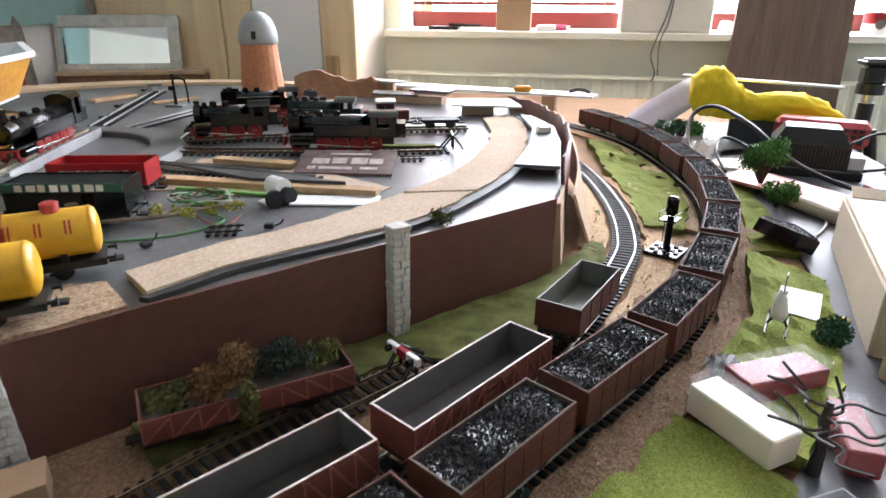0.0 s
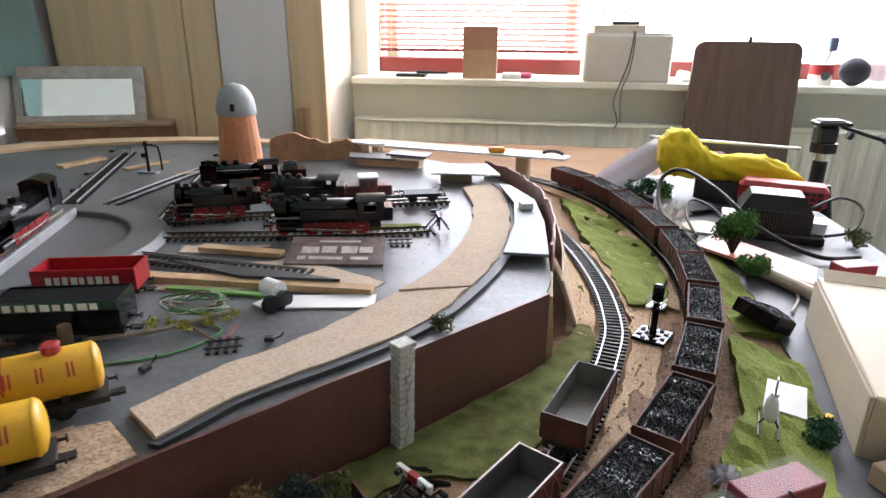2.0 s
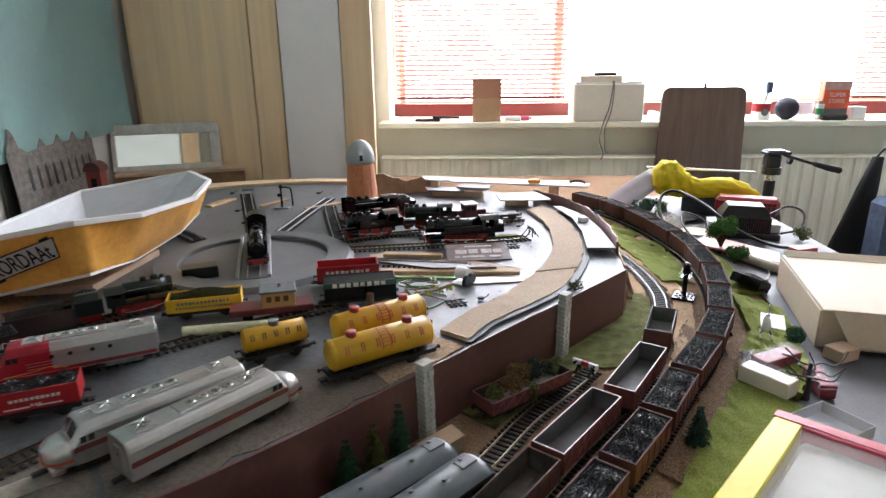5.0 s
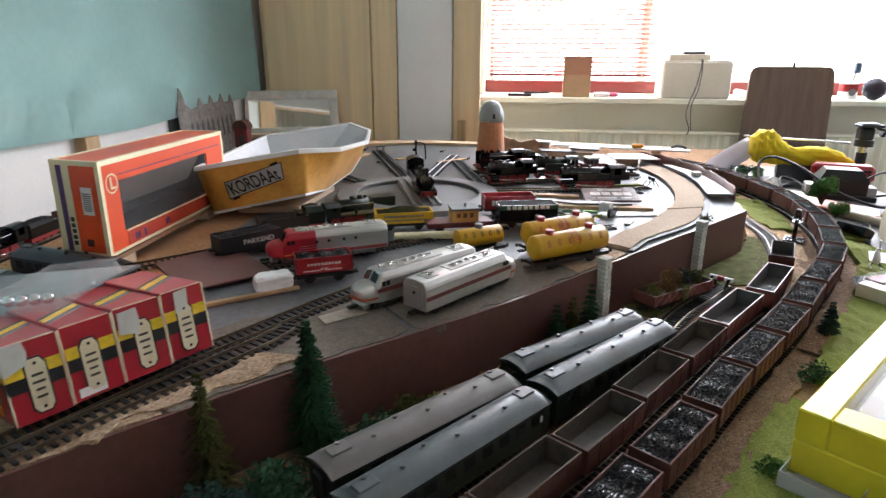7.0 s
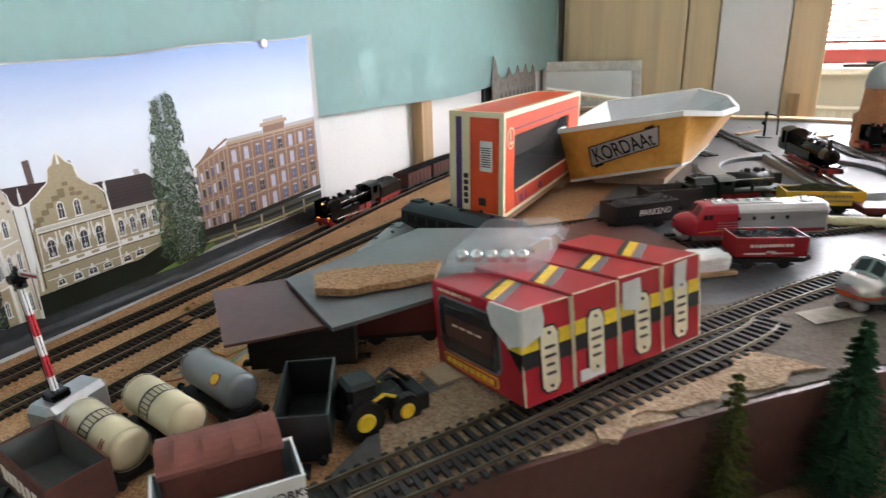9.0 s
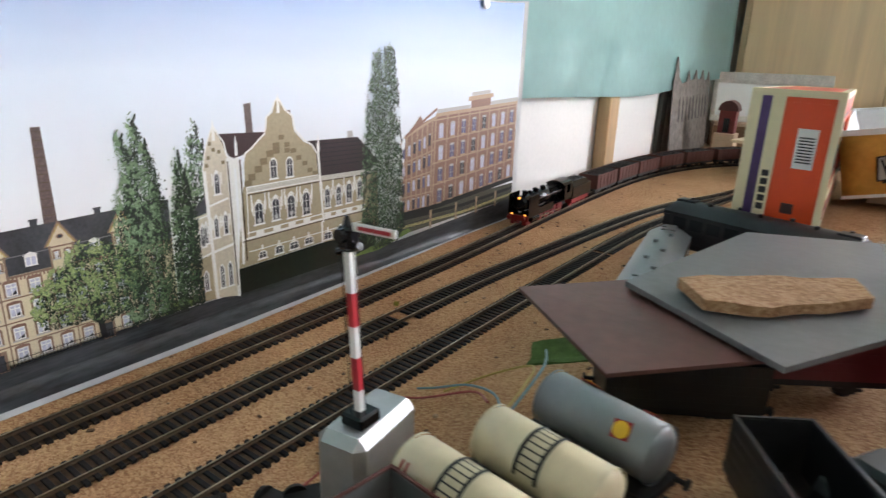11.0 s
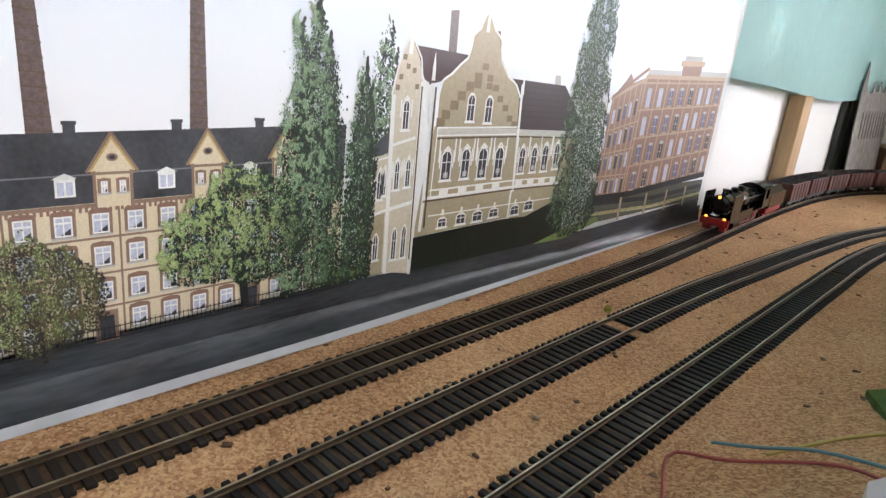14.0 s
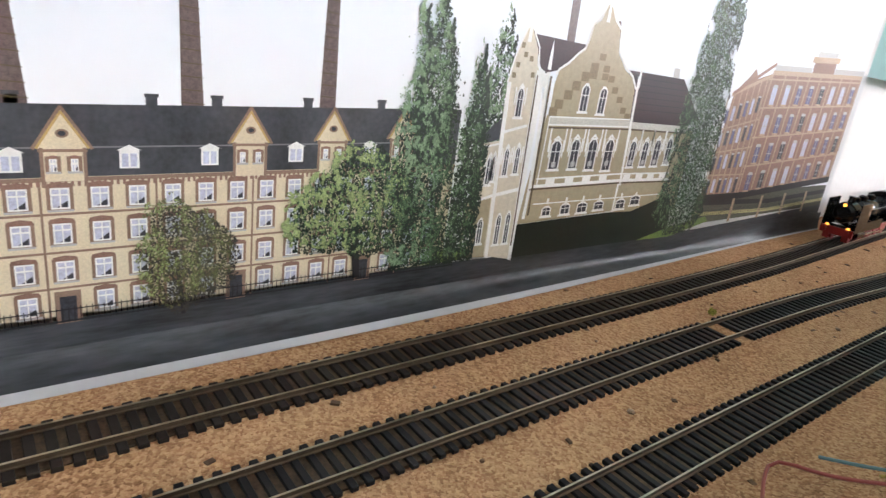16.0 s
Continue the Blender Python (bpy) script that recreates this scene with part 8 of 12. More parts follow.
rings = [[bm.verts.new((r * math.cos(a), r * math.sin(a), z)) for a in (math.tau * i / 24 for i in range(24))] for r, z in ((0.0275, 0.106), (0.0292, 0.108), (0.0288, 0.118), (0.0265, 0.130), (0.0215, 0.141), (0.013, 0.149), (0.004, 0.1525))]
for a, b in zip(rings, rings[1:]):
    for i in range(24):
        bm.faces.new((a[i], a[(i + 1) % 24], b[(i + 1) % 24], b[i]))
bm.faces.new(rings[-1]), bm.faces.new(rings[0][::-1])
dome = part("dome", bm, mat("dome_grey", (0.36, 0.38, 0.38), 0.5, vary=0.12, scale=40), sl, "grey plastic dome", smooth=True)
part("window", boxbm(0.004, -0.0293, 0.114, 0.010, -0.0255, 0.125, bevel=0.0006), DARKGLASS, dome)
for h, x in ((0.03, 0.012), (0.07, -0.010)):
    part("paper_crease", boxbm(x - 0.0006, -0.0345 + h * 0.06, h - 0.015, x + 0.0006, -0.0325 + h * 0.06, h + 0.02), TERR, sl)

# jagged hardboard behind it
bm = bmesh.new()
rng = random.Random(3)
xs = [i / 14 for i in range(15)]
prv = None
for u in xs:
    px, py = 0.797 + 0.150 * u, 0.772 + 0.060 * u
    h = 0.040 + 0.010 * math.sin(u * 7) + rng.uniform(-0.003, 0.003)
    if u > 0.85:
        h -= 0.03 * (u - 0.85) / 0.15
    q = [bm.verts.new(v) for v in ((px, py, UB), (px, py + 0.008, UB), (px, py + 0.014, UB + h), (px, py + 0.006, UB + h))]
    if prv:
        for k in range(4):
            bm.faces.new((prv[k], prv[(k + 1) % 4], q[(k + 1) % 4], q[k]))
    else:
        bm.faces.new(q)
    prv = q
bm.faces.new(prv[::-1])
bmesh.ops.recalc_face_normals(bm, faces=bm.faces[:])
solid("broken_hardboard", bm, HARDB, "broken brown hardboard piece standing on the deck", "board")
# loose plates and boards at the back of the deck
GRIDM = mat("dark_mesh_plate", (0.10, 0.10, 0.12), 0.45, vary=0.2, scale=80)
for poly, z, material, lab in (
    ([(0.935, 0.812), (1.022, 0.800), (1.030, 0.760), (0.945, 0.770)], 0.016, GREYDECK, "grey painted offcut plate"),
    ([(1.018, 0.806), (1.092, 0.790), (1.085, 0.752), (1.012, 0.768)], 0.024, GRIDM, "dark grey ribbed plastic plate"),
    ([(1.108, 0.655), (1.216, 0.662), (1.190, 0.738), (1.10, 0.72)], 0.019, WHITEBOARD, "white board offcut lying over the strip end"),
    ([(0.915, 0.846), (0.975, 0.820), (0.995, 0.835), (0.93, 0.865)], 0.030, WHITEBOARD, "narrow white board offcut lying on a block"),
):
    slab("loose_plate", poly, UB + z - 0.003, UB + z, material, lab, "plate")
slab("wooden_block", [(0.955, 0.778), (1.07, 0.765), (1.075, 0.785), (0.96, 0.80)], UB, UB + 0.0129, PALEB, "pale wooden block under loose plates", "block")
slab("wooden_block", [(1.02, 0.772), (1.08, 0.760), (1.085, 0.78), (1.025, 0.79)], UB + 0.0162, UB + 0.0208, PALEB, "thin wooden block between plates", "block")
slab("board_support", [(1.12, 0.68), (1.17, 0.684), (1.165, 0.70), (1.12, 0.70)], UB, UB + 0.0158, PALEB, "wooden block under a white board", "block")
slab("board_support", [(0.93, 0.850), (0.965, 0.834), (0.968, 0.846), (0.937, 0.858)], UB, UB + 0.0268, PALEB, "wooden block under a white offcut", "block")
slab("long_white_board", [(0.900, 0.925), (1.324, 0.835), (1.336, 0.872), (0.91, 0.965)], UB + 0.008, UB + 0.012, WHITEBOARD, "long white laminated board behind the deck", "board")
slab("long_pale_board", [(0.905, 0.970), (1.300, 0.892), (1.310, 0.925), (0.915, 1.005)], UB + 0.0042, UB + 0.0078, PALEB, "long pale plywood board behind the deck", "board")
for x, y in ((0.95, 0.945), (1.25, 0.885)):
    solid("wooden_block", boxbm(-0.012, -0.012, 0.0, 0.012, 0.012, UB + 0.0079 if y < 0.9 else UB + 0.004, bevel=0.001), PALEB, "wooden block carrying the long boards", "block", m=pose(x, y - 0.004, 0, 0, 0, -12))
solid("toy_dozer", boxbm(-0.016, -0.007, 0, 0.016, 0.007, 0.010, bevel=0.003), mat("toy_orange", (0.75, 0.30, 0.02), 0.4), "small orange toy lying on a white board", "toy", m=pose(1.20, 0.876, UB + 0.0122, 0, 0, 10))
ed = [(0.16, 0.60), (0.19, 0.72), (0.27, 0.83), (0.40, 0.915), (0.58, 0.968), (0.75, 0.965), (0.90, 0.925)]
ei = [(0.215, 0.59), (0.245, 0.69), (0.31, 0.785), (0.43, 0.870), (0.59, 0.925), (0.74, 0.925), (0.885, 0.890)]
solid("plywood_edge", ribbon(ei, ed, UB + 0.0008, 0.006, nu=4, rough=0.0003, ragged=0.001), mat("light_plywood", (0.64, 0.46, 0.29), 0.7, vary=0.15, scale=24, fine=10, bump=0.15), "light plywood edge strip along the back of the deck", "board edge")
# water crane
wc = thing("water_crane", pose(0.636, 0.655, UB), "black model water crane with a swinging arm", "water crane")
part("base_plate", boxbm(-0.016, -0.008, 0, 0.016, 0.008, 0.003, bevel=0.0005), GREYT, wc)
part("column", cyl(cyl(bmesh.new(), (0, 0, 0.003), (0, 0, 0.046), 0.0026, 0.002), (0, 0, 0.046), (0, 0, 0.053), 0.0036, 0.0028), BLACKM, wc)
part("arm", tube(bmesh.new(), [(-0.004, 0, 0.046), (0.010, 0, 0.047), (0.021, 0.001, 0.044), (0.023, 0.001, 0.030), (0.0235, 0.001, 0.006)], 0.0017), BLACKM, wc)
part("hand_wheel", cyl(bmesh.new(), (-0.004, -0.004, 0.03), (-0.004, -0.0025, 0.03), 0.004, n=10), BLACKM, wc)
bs2 = thing("buffer_stop", pose(0.522, 0.765, UB + 0.004, 0, 0, 112), "grey buffer stop at the end of a deck track", "buffer stop")
part("frame", tube(tube(bmesh.new(), [(-0.012, -0.008, 0), (0, -0.008, 0.015), (0.01, -0.008, 0)], 0.0012), [(-0.012, 0.008, 0), (0, 0.008, 0.015), (0.01, 0.008, 0)], 0.0012), GREYT, bs2)
part("beam", boxbm(-0.0015, -0.013, 0.012, 0.0015, 0.013, 0.017), GREYT, bs2)

# ---------- wire tangle, lichen twig, reel ----------
WR = [mat("wire_" + n, c, 0.4, vary=0.1) for n, c in (("green", (0.08, 0.26, 0.08)), ("brown", (0.16, 0.09, 0.05)), ("pale", (0.55, 0.55, 0.45)), ("red", (0.36, 0.07, 0.055)), ("teal", (0.15, 0.28, 0.32)), ("yellow", (0.48, 0.36, 0.09)))]
wb = thing("wire_bundle", pose(0.975, 0.175, UB), "tangle of thin green and brown wires on the deck", "wire")
rng = random.Random(12)
for k in range(6):
    r = rng.uniform(0.018, 0.030)
    pts = [((r + 0.004 * math.sin(3 * a + k)) * math.cos(a) + rng.uniform(-1, 1) * 0.003, (r * 0.8) * math.sin(a) + rng.uniform(-1, 1) * 0.003, 0.002 + 0.006 * abs(math.sin(a * 1.5 + k)) + k * 0.0006) for a in (math.tau * i / 16 * 1.1 for i in range(17))]
    part("strand", tube(bmesh.new(), spline(pts, 0.004), 0.0008, 5), WR[(0, 0, 1, 2, 0, 1)[k]], wb)
tl = [(0.010, -0.022, 0.002), (0.04, -0.035, 0.001), (0.02, -0.075, 0.001), (-0.03, -0.10, 0.001), (-0.075, -0.108, 0.001)]
part("strand", tube(bmesh.new(), spline(tl, 0.005), 0.0009, 5), WR[0], wb)
part("strand", tube(bmesh.new(), spline([(0.0, -0.025, 0.003), (0.045, -0.05, 0.001), (0.05, -0.02, 0.003)], 0.005), 0.0007, 5), WR[3], wb)
tw = thing("lichen_twig", pose(0.995, 0.140, UB), "dry grey twig with yellow-green lichen", "twig")
part("stem", tube(bmesh.new(), spline([(-0.075, -0.035, 0.004), (-0.03, -0.018, 0.006), (0.0, 0.004, 0.008), (0.025, 0.02, 0.010)], 0.008), 0.0021), mat("dry_twig", (0.30, 0.25, 0.19), 0.9, vary=0.4, scale=90), tw)
solid("bark_stump", cyl(bmesh.new(), (0, 0, 0), (0.002, 0, 0.024), 0.0055, 0.0048, n=9), mat("bark", (0.17, 0.11, 0.07), 0.95, vary=0.5, scale=160, bump=1), "short brown bark stump on the deck", "stump", m=pose(0.918, 0.090, UB))


def clump_bm(bm, rng, c, r, n, size, squash=0.7, up=0.0):
    """Small leaves filling a rounded, uneven volume."""
    for i in range(n):
        d = Vector((rng.gauss(0, 1), rng.gauss(0, 1), rng.gauss(0, 1)))
        d.normalize()
        k = rng.random() ** 0.45
        p = Vector(c) + Vector((d.x * r * k, d.y * r * k, d.z * r * k * squash))
        p *= 1.0
        if p.z < up:
            p.z = up + rng.random() * 0.002
        a, b = Vector((rng.gauss(0, 1), rng.gauss(0, 1), rng.gauss(0, 1))).normalized(), None
        b = a.orthogonal().normalized()
        s = size * rng.uniform(0.6, 1.4)
        bm.faces.new([bm.verts.new(p + a * s), bm.verts.new(p + b * s * 0.55), bm.verts.new(p - a * s), bm.verts.new(p - b * s * 0.55)])
    return bm


def leafmat(name, c, c2):
    return mat(name, c, 0.9, vary=0.5, scale=120, fine=4, bump=0.0, color2=c2, island=0.5, spec=0.15)


LICHEN = leafmat("yellow_lichen", (0.30, 0.30, 0.04), (0.52, 0.48, 0.10))
LEAFD = leafmat("dark_leaf", (0.022, 0.07, 0.032), (0.06, 0.155, 0.075))
LEAFB = leafmat("blue_green_leaf", (0.02, 0.055, 0.05), (0.06, 0.12, 0.10))
LEAFM = leafmat("mid_leaf", (0.035, 0.11, 0.02), (0.10, 0.24, 0.05))
LEAFO = leafmat("olive_leaf", (0.06, 0.075, 0.02), (0.16, 0.17, 0.05))
LEAFR = leafmat("rust_leaf", (0.10, 0.05, 0.02), (0.24, 0.14, 0.05))
rng = random.Random(21)
bm = bmesh.new()
for i in range(9):
    clump_bm(bm, rng, (0.028 - i * 0.008 + rng.uniform(-0.006, 0.006), 0.014 - i * 0.003 + rng.uniform(-0.012, 0.012), 0.009), 0.006, 40, 0.0016)
part("lichen", bm, LICHEN, tw)
rl = thing("motor_reel", pose(1.034, 0.196, UB, 0, 0, -30), "white plastic reel with black wheels", "reel")
part("base", boxbm(-0.011, -0.012, 0, 0.011, 0.012, 0.0025, bevel=0.0005), WHITEP, rl)
part("body", cyl(bmesh.new(), (-0.010, 0.004, 0.014), (0.008, 0.004, 0.014), 0.0085, n=16), WHITEP, rl, smooth=False)
for y in (-0.010, 0.004):
    part("wheel", cyl(bmesh.new(), (0.011, y, 0.008), (0.016, y, 0.008), 0.008, n=14), BLACKP, rl)
for x, y, a in ((1.028, 0.118, 20), (0.93, 0.045, 30), (1.115, 0.375, 15)):
    g = thing("sleeper_offcut", pose(x, y, UB, 0, 0, a), "short black offcut of track sleepers", "track offcut", "track offcuts")
    for i in range(4):
        part("sleeper", boxbm(-0.012 + i * 0.0065, -0.012, 0.0, -0.009 + i * 0.0065, 0.012, 0.0022), SLEEPER, g)
    for s in (-0.006, 0.006):
        part("runner", boxbm(-0.014, s - 0.0008, 0.0022, 0.014, s + 0.0008, 0.0032), SLEEPER, g)


def bush(m, label, r, h, material, n=260, size=0.0022, seed=1, name="bush", trunk=0.0, lumps=7):
    th = thing(name, m, label, name)
    rng = random.Random(seed)
    bm = bmesh.new()
    limbs = bmesh.new()
    for i in range(lumps):
        a, k = rng.uniform(0, math.tau), rng.random() ** 0.5
        z = trunk + (h - trunk) * rng.uniform(0.30, 0.78)
        c = (math.cos(a) * r * 0.62 * k, math.sin(a) * r * 0.62 * k, z)
        tube(limbs, [(0, 0, max(trunk * 0.6, 0.001)), (c[0] * 0.5, c[1] * 0.5, z * 0.7), c], [r * 0.07, r * 0.05, r * 0.02], 5)
        clump_bm(bm, rng, c, r * rng.uniform(0.38, 0.55), n // lumps, size, 0.8, 0.001)
    if trunk:
        tube(limbs, [(0, 0, 0), (0.001, 0, trunk * 0.6), (0, 0.001, trunk * 1.3)], [r * 0.12, r * 0.09, r * 0.06], 7)
    part("crown", bm, material, th)
    part("trunk", limbs, mat("bark_dark", (0.06, 0.04, 0.03), 0.95, vary=0.4, scale=150), th)
    return th


def fir(m, label, h, r, material, seed=1, whorls=13, sparse=1.0):
    th = thing("fir_tree", m, label, "fir tree", "model fir trees")
    rng = random.Random(seed)
    part("trunk", cyl(bmesh.new(), (0, 0, 0), (0, 0, h * 0.97), r * 0.07, r * 0.012, n=7), mat("bark_dark", (0.06, 0.04, 0.03), 0.95, vary=0.4, scale=150), th)
    bm = bmesh.new()
    for k in range(whorls):
        f = k / (whorls - 1)
        z = h * (0.08 + 0.90 * f)
        rr = r * (1 - f) ** 0.85 + r * 0.06
        for b in range(max(5, int(30 * (1 - f) + 9))):
            if rng.random() > sparse:
                continue
            a = rng.uniform(0, math.tau)
            L = rr * rng.uniform(0.7, 1.12)
            d = Vector((math.cos(a), math.sin(a), 0))
            s = Vector((-d.y, d.x, 0))
            for q in range(10):
                u = q / 9
                p = d * (L * (0.12 + 0.88 * u)) + Vector((0, 0, z - L * 0.30 * u + rng.uniform(-1, 1) * h * 0.008))
                w = max(0.0030, h * 0.028) * (1.25 - 0.6 * u)
                for sgn in (-1, 1):
                    e = (d * 0.7 + s * sgn * 0.8 + Vector((0, 0, rng.uniform(-0.5, 0.25)))).normalized() * w
                    n2 = Vector((0, 0, w * 0.26)) + s * w * 0.2
                    bm.faces.new([bm.verts.new(p), bm.verts.new(p + e * 0.5 + n2), bm.verts.new(p + e), bm.verts.new(p + e * 0.5 - n2)])
    part("needles", bm, material, th)
    return th


bush(pose(1.190, 0.170, UB - 0.001), "small dark green bush on the cork strip edge", 0.015, 0.016, LEAFO, 300, 0.0014, 4)

# ---------- orange box with a cellophane window ----------
OB = mat("orange_box_card", (0.72, 0.075, 0.012), 0.35, vary=0.06, scale=12, fine=14, bump=0.05)
CREAMC = mat("cream_card", (0.76, 0.68, 0.44), 0.45, vary=0.06, scale=14, fine=12, bump=0.04)
PURPLE = mat("purple_print", (0.07, 0.03, 0.13), 0.4)
ob = thing("toy_train_box", pose(0.352, 0.004, 0.0875, -1.2, 0, 2.6), "orange card toy train box with cream edges and a window", "toy box")
WX, LY, HZ = 0.036, 0.168, 0.117
bm = bmesh.new()
wy0, wy1, wz0, wz1 = -0.131, 0.105, 0.024, 0.089
DP = 0.056
for a in ((-WX, -LY, 0, WX - DP, LY, HZ), (WX - DP, -LY, 0, WX, LY, wz0), (WX - DP, -LY, wz1, WX, LY, HZ), (WX - DP, -LY, wz0, WX, wy0, wz1), (WX - DP, wy1, wz0, WX, LY, wz1)):
    box(bm, *a)
body = part("carton", bm, OB, ob)
part("window_film", boxbm(WX - 0.0012, wy0, wz0, WX - 0.0006, wy1, wz1), glass("cello", (0.9, 0.9, 0.92), 0.06, 0.03), ob)
INSIDE = mat("box_interior", (0.018, 0.017, 0.016), 0.5, vary=0.5, scale=14, fine=4)
for a in ((WX - DP, wy0, wz0, WX - DP + 0.001, wy1, wz1), (WX - DP + 0.001, wy0, wz0, WX - 0.003, wy1, wz0 + 0.001), (WX - DP + 0.001, wy0, wz1 - 0.001, WX - 0.003, wy1, wz1), (WX - DP + 0.001, wy0, wz0 + 0.001, WX - 0.003, wy0 + 0.001, wz1 - 0.001), (WX - DP + 0.001, wy1 - 0.001, wz0 + 0.001, WX - 0.003, wy1, wz1 - 0.001)):
    part("window_inside", boxbm(*a), INSIDE, ob)
# added slanted sheet: its brown imitates the room's reflection in the window film
insert = bmesh.new()
sheet(insert, [(WX - 0.012, wy0 + 0.006, wz1 - 0.004), (WX - 0.012, wy1 - 0.004, wz1 - 0.004), (WX - 0.034, wy1 - 0.004, wz0 + 0.024), (WX - 0.034, wy0 + 0.006, wz0 + 0.024)], 0.001)
part("card_insert", insert, mat("brown_insert", (0.085, 0.068, 0.056), 0.35, vary=0.4, scale=18), ob, "dark brown card insert")
# the panel gets less light than the front above; its darker red paints that in
part("lower_panel", boxbm(WX + 0.0001, wy0 + 0.004, 0.0045, WX + 0.0007, LY - 0.006, wz0 - 0.0015), mat("red_orange_card", (0.46, 0.040, 0.014), 0.4, vary=0.12, scale=20), ob, "darker red lower panel")
part("film_edge", boxbm(WX - 0.0008, wy0 + 0.004, wz0 - 0.0014, WX + 0.0008, wy1, wz0 + 0.0004), CREAMC, ob)
for k in range(5):
    part("flap_print", boxbm(WX + 0.0006, -0.112 + k * 0.0065 + (0.05 if k > 2 else 0), 0.008, WX + 0.0010, -0.1075 + k * 0.0065 + (0.05 if k > 2 else 0), 0.017), PURPLE, ob)
e = 0.0055
for a in ((WX - e, -LY - 0.0005, HZ - e, WX + 0.0006, LY, HZ + 0.0005), (-WX - 0.0006, -LY - 0.0005, HZ - e, -WX + e, LY, HZ + 0.0005), (-WX + e, -LY - 0.0005, HZ - e, WX - e, -LY + e, HZ + 0.0005), (WX - e, -LY - 0.0006, 0, WX + 0.0006, -LY + e, HZ - e), (-WX - 0.0006, -LY - 0.0006, 0, -WX + e, -LY + e, HZ - e), (WX - 0.002, -LY + e, 0, WX + 0.0006, LY, 0.004), (WX - 0.002, LY - e, 0.004, WX + 0.0006, LY + 0.0005, HZ - e), (-WX + e, -LY - 0.0006, 0, WX - e, -LY + 0.002, 0.004), (-WX - 0.0006, LY - 0.004, HZ - e, WX + 0.0006, LY + 0.0006, HZ + 0.0006)):
    part("cream_edge", boxbm(*a), CREAMC, ob)
part("purple_stripe", boxbm(-0.027, -LY - 0.0012, 0.004, -0.019, -LY - 0.0002, HZ - e), PURPLE, ob)
part("cream_panel", boxbm(-0.0305, -LY - 0.0009, 0.004, -0.008, -LY - 0.0003, HZ - e), CREAMC, ob)
part("orange_panel", boxbm(-0.006, -LY - 0.0009, 0.006, 0.028, -LY - 0.0003, HZ - 0.010), OB, ob)
for i in range(5):
    part("lettering_bar", boxbm(-0.0165, -LY - 0.0013, 0.012 + i * 0.0075, -0.0105, -LY - 0.0008, 0.0175 + i * 0.0075), BLACKP, ob)
lb = part("barcode_label", boxbm(0.006, -LY - 0.0016, 0.052, 0.022, -LY - 0.0008, 0.086), WHITEP, ob, "white paper label")
for i in range(9):
    part("barcode_bar", boxbm(0.008, -LY - 0.0020, 0.057 + i * 0.0026, 0.020, -LY - 0.0015, 0.0582 + i * 0.0026), BLACKP, lb)
part("dark_seal", boxbm(0.004, -LY - 0.0014, 0.012, 0.014, -LY - 0.0008, 0.021), mat("seal_black", (0.05, 0.02, 0.02), 0.4), ob)
bm = bmesh.new()
N = 28
for i in range(N):
    a, b = math.tau * i / N, math.tau * (i + 1) / N
    bm.faces.new([bm.verts.new((WX + 0.0009, -0.146 + r * math.cos(t), 0.088 + r * math.sin(t))) for r, t in ((0.0125, a), (0.0125, b), (0.0105, b), (0.0105, a))])
part("round_emblem", bm, CREAMC, ob)
part("emblem_bar", boxbm(WX + 0.0002, -0.149, 0.081, WX + 0.0010, -0.146, 0.096), CREAMC, ob)
part("emblem_bar", boxbm(WX + 0.0002, -0.146, 0.081, WX + 0.0010, -0.139, 0.0835), CREAMC, ob)
for y0, y1 in ((-0.130, 0.02), (0.03, 0.15)):
    part("print_line", boxbm(WX + 0.0001, y0, 0.096, WX + 0.0007, y1, 0.0972), PURPLE, ob)
for o in ob.children_recursive:
    for v in o.data.vertices:
        if v.co.y < -0.1:
            v.co.y -= 0.24 * v.co.x
# board under it
bm = bmesh.new()
sheet(bm, [(0.322, -0.150, 0.0868), (0.392, -0.162, 0.0868), (0.384, 0.165, 0.0868), (0.314, 0.165, 0.0868)], 0.006)
solid("loose_board", bm, HARDB, "brown hardboard sheet under the orange box", "board")
for x, y in ((0.372, -0.125), (0.368, 0.12), (0.335, -0.12), (0.330, 0.12)):
    zz = ground(x, y) - 0.001
    solid("packing_block", boxbm(-0.012, -0.02, 0, 0.012, 0.02, 0.0806 - zz, bevel=0.0008), PALEB, "small wooden packing block under the board", "block", m=pose(x, y, zz))

# ---------- paper boat ----------
bt = thing("paper_boat", Matrix(), "orange wood-print paper boat with a white rim", "boat")
BOATO = mat("orange_wood_print", (0.74, 0.32, 0.045), 0.36, vary=0.22, scale=22, fine=6, bump=0.08, color2=(0.86, 0.45, 0.09))
BOATG = mat("grey_paper", (0.56, 0.57, 0.58), 0.6, vary=0.08, scale=16, fine=10, bump=0.1)
rim = [(0.378, 0.082, 0.1545), (0.543, 0.103, 0.183), (0.586, 0.185, 0.174), (0.598, 0.330, 0.166), (0.574, 0.449, 0.171), (0.520, 0.490, 0.180), (0.371, 0.385, 0.164)]
low = [(0.396, 0.094, 0.0775), (0.546, 0.112, 0.1090), (0.545, 0.222, 0.0935), (0.558, 0.345, 0.1020), (0.556, 0.428, 0.116), (0.490, 0.430, 0.106), (0.398, 0.345, 0.084)]
C = Vector((0.47, 0.26, 0.12))
bm = bmesh.new()
n = len(rim)
vl = [bm.verts.new(p) for p in low]
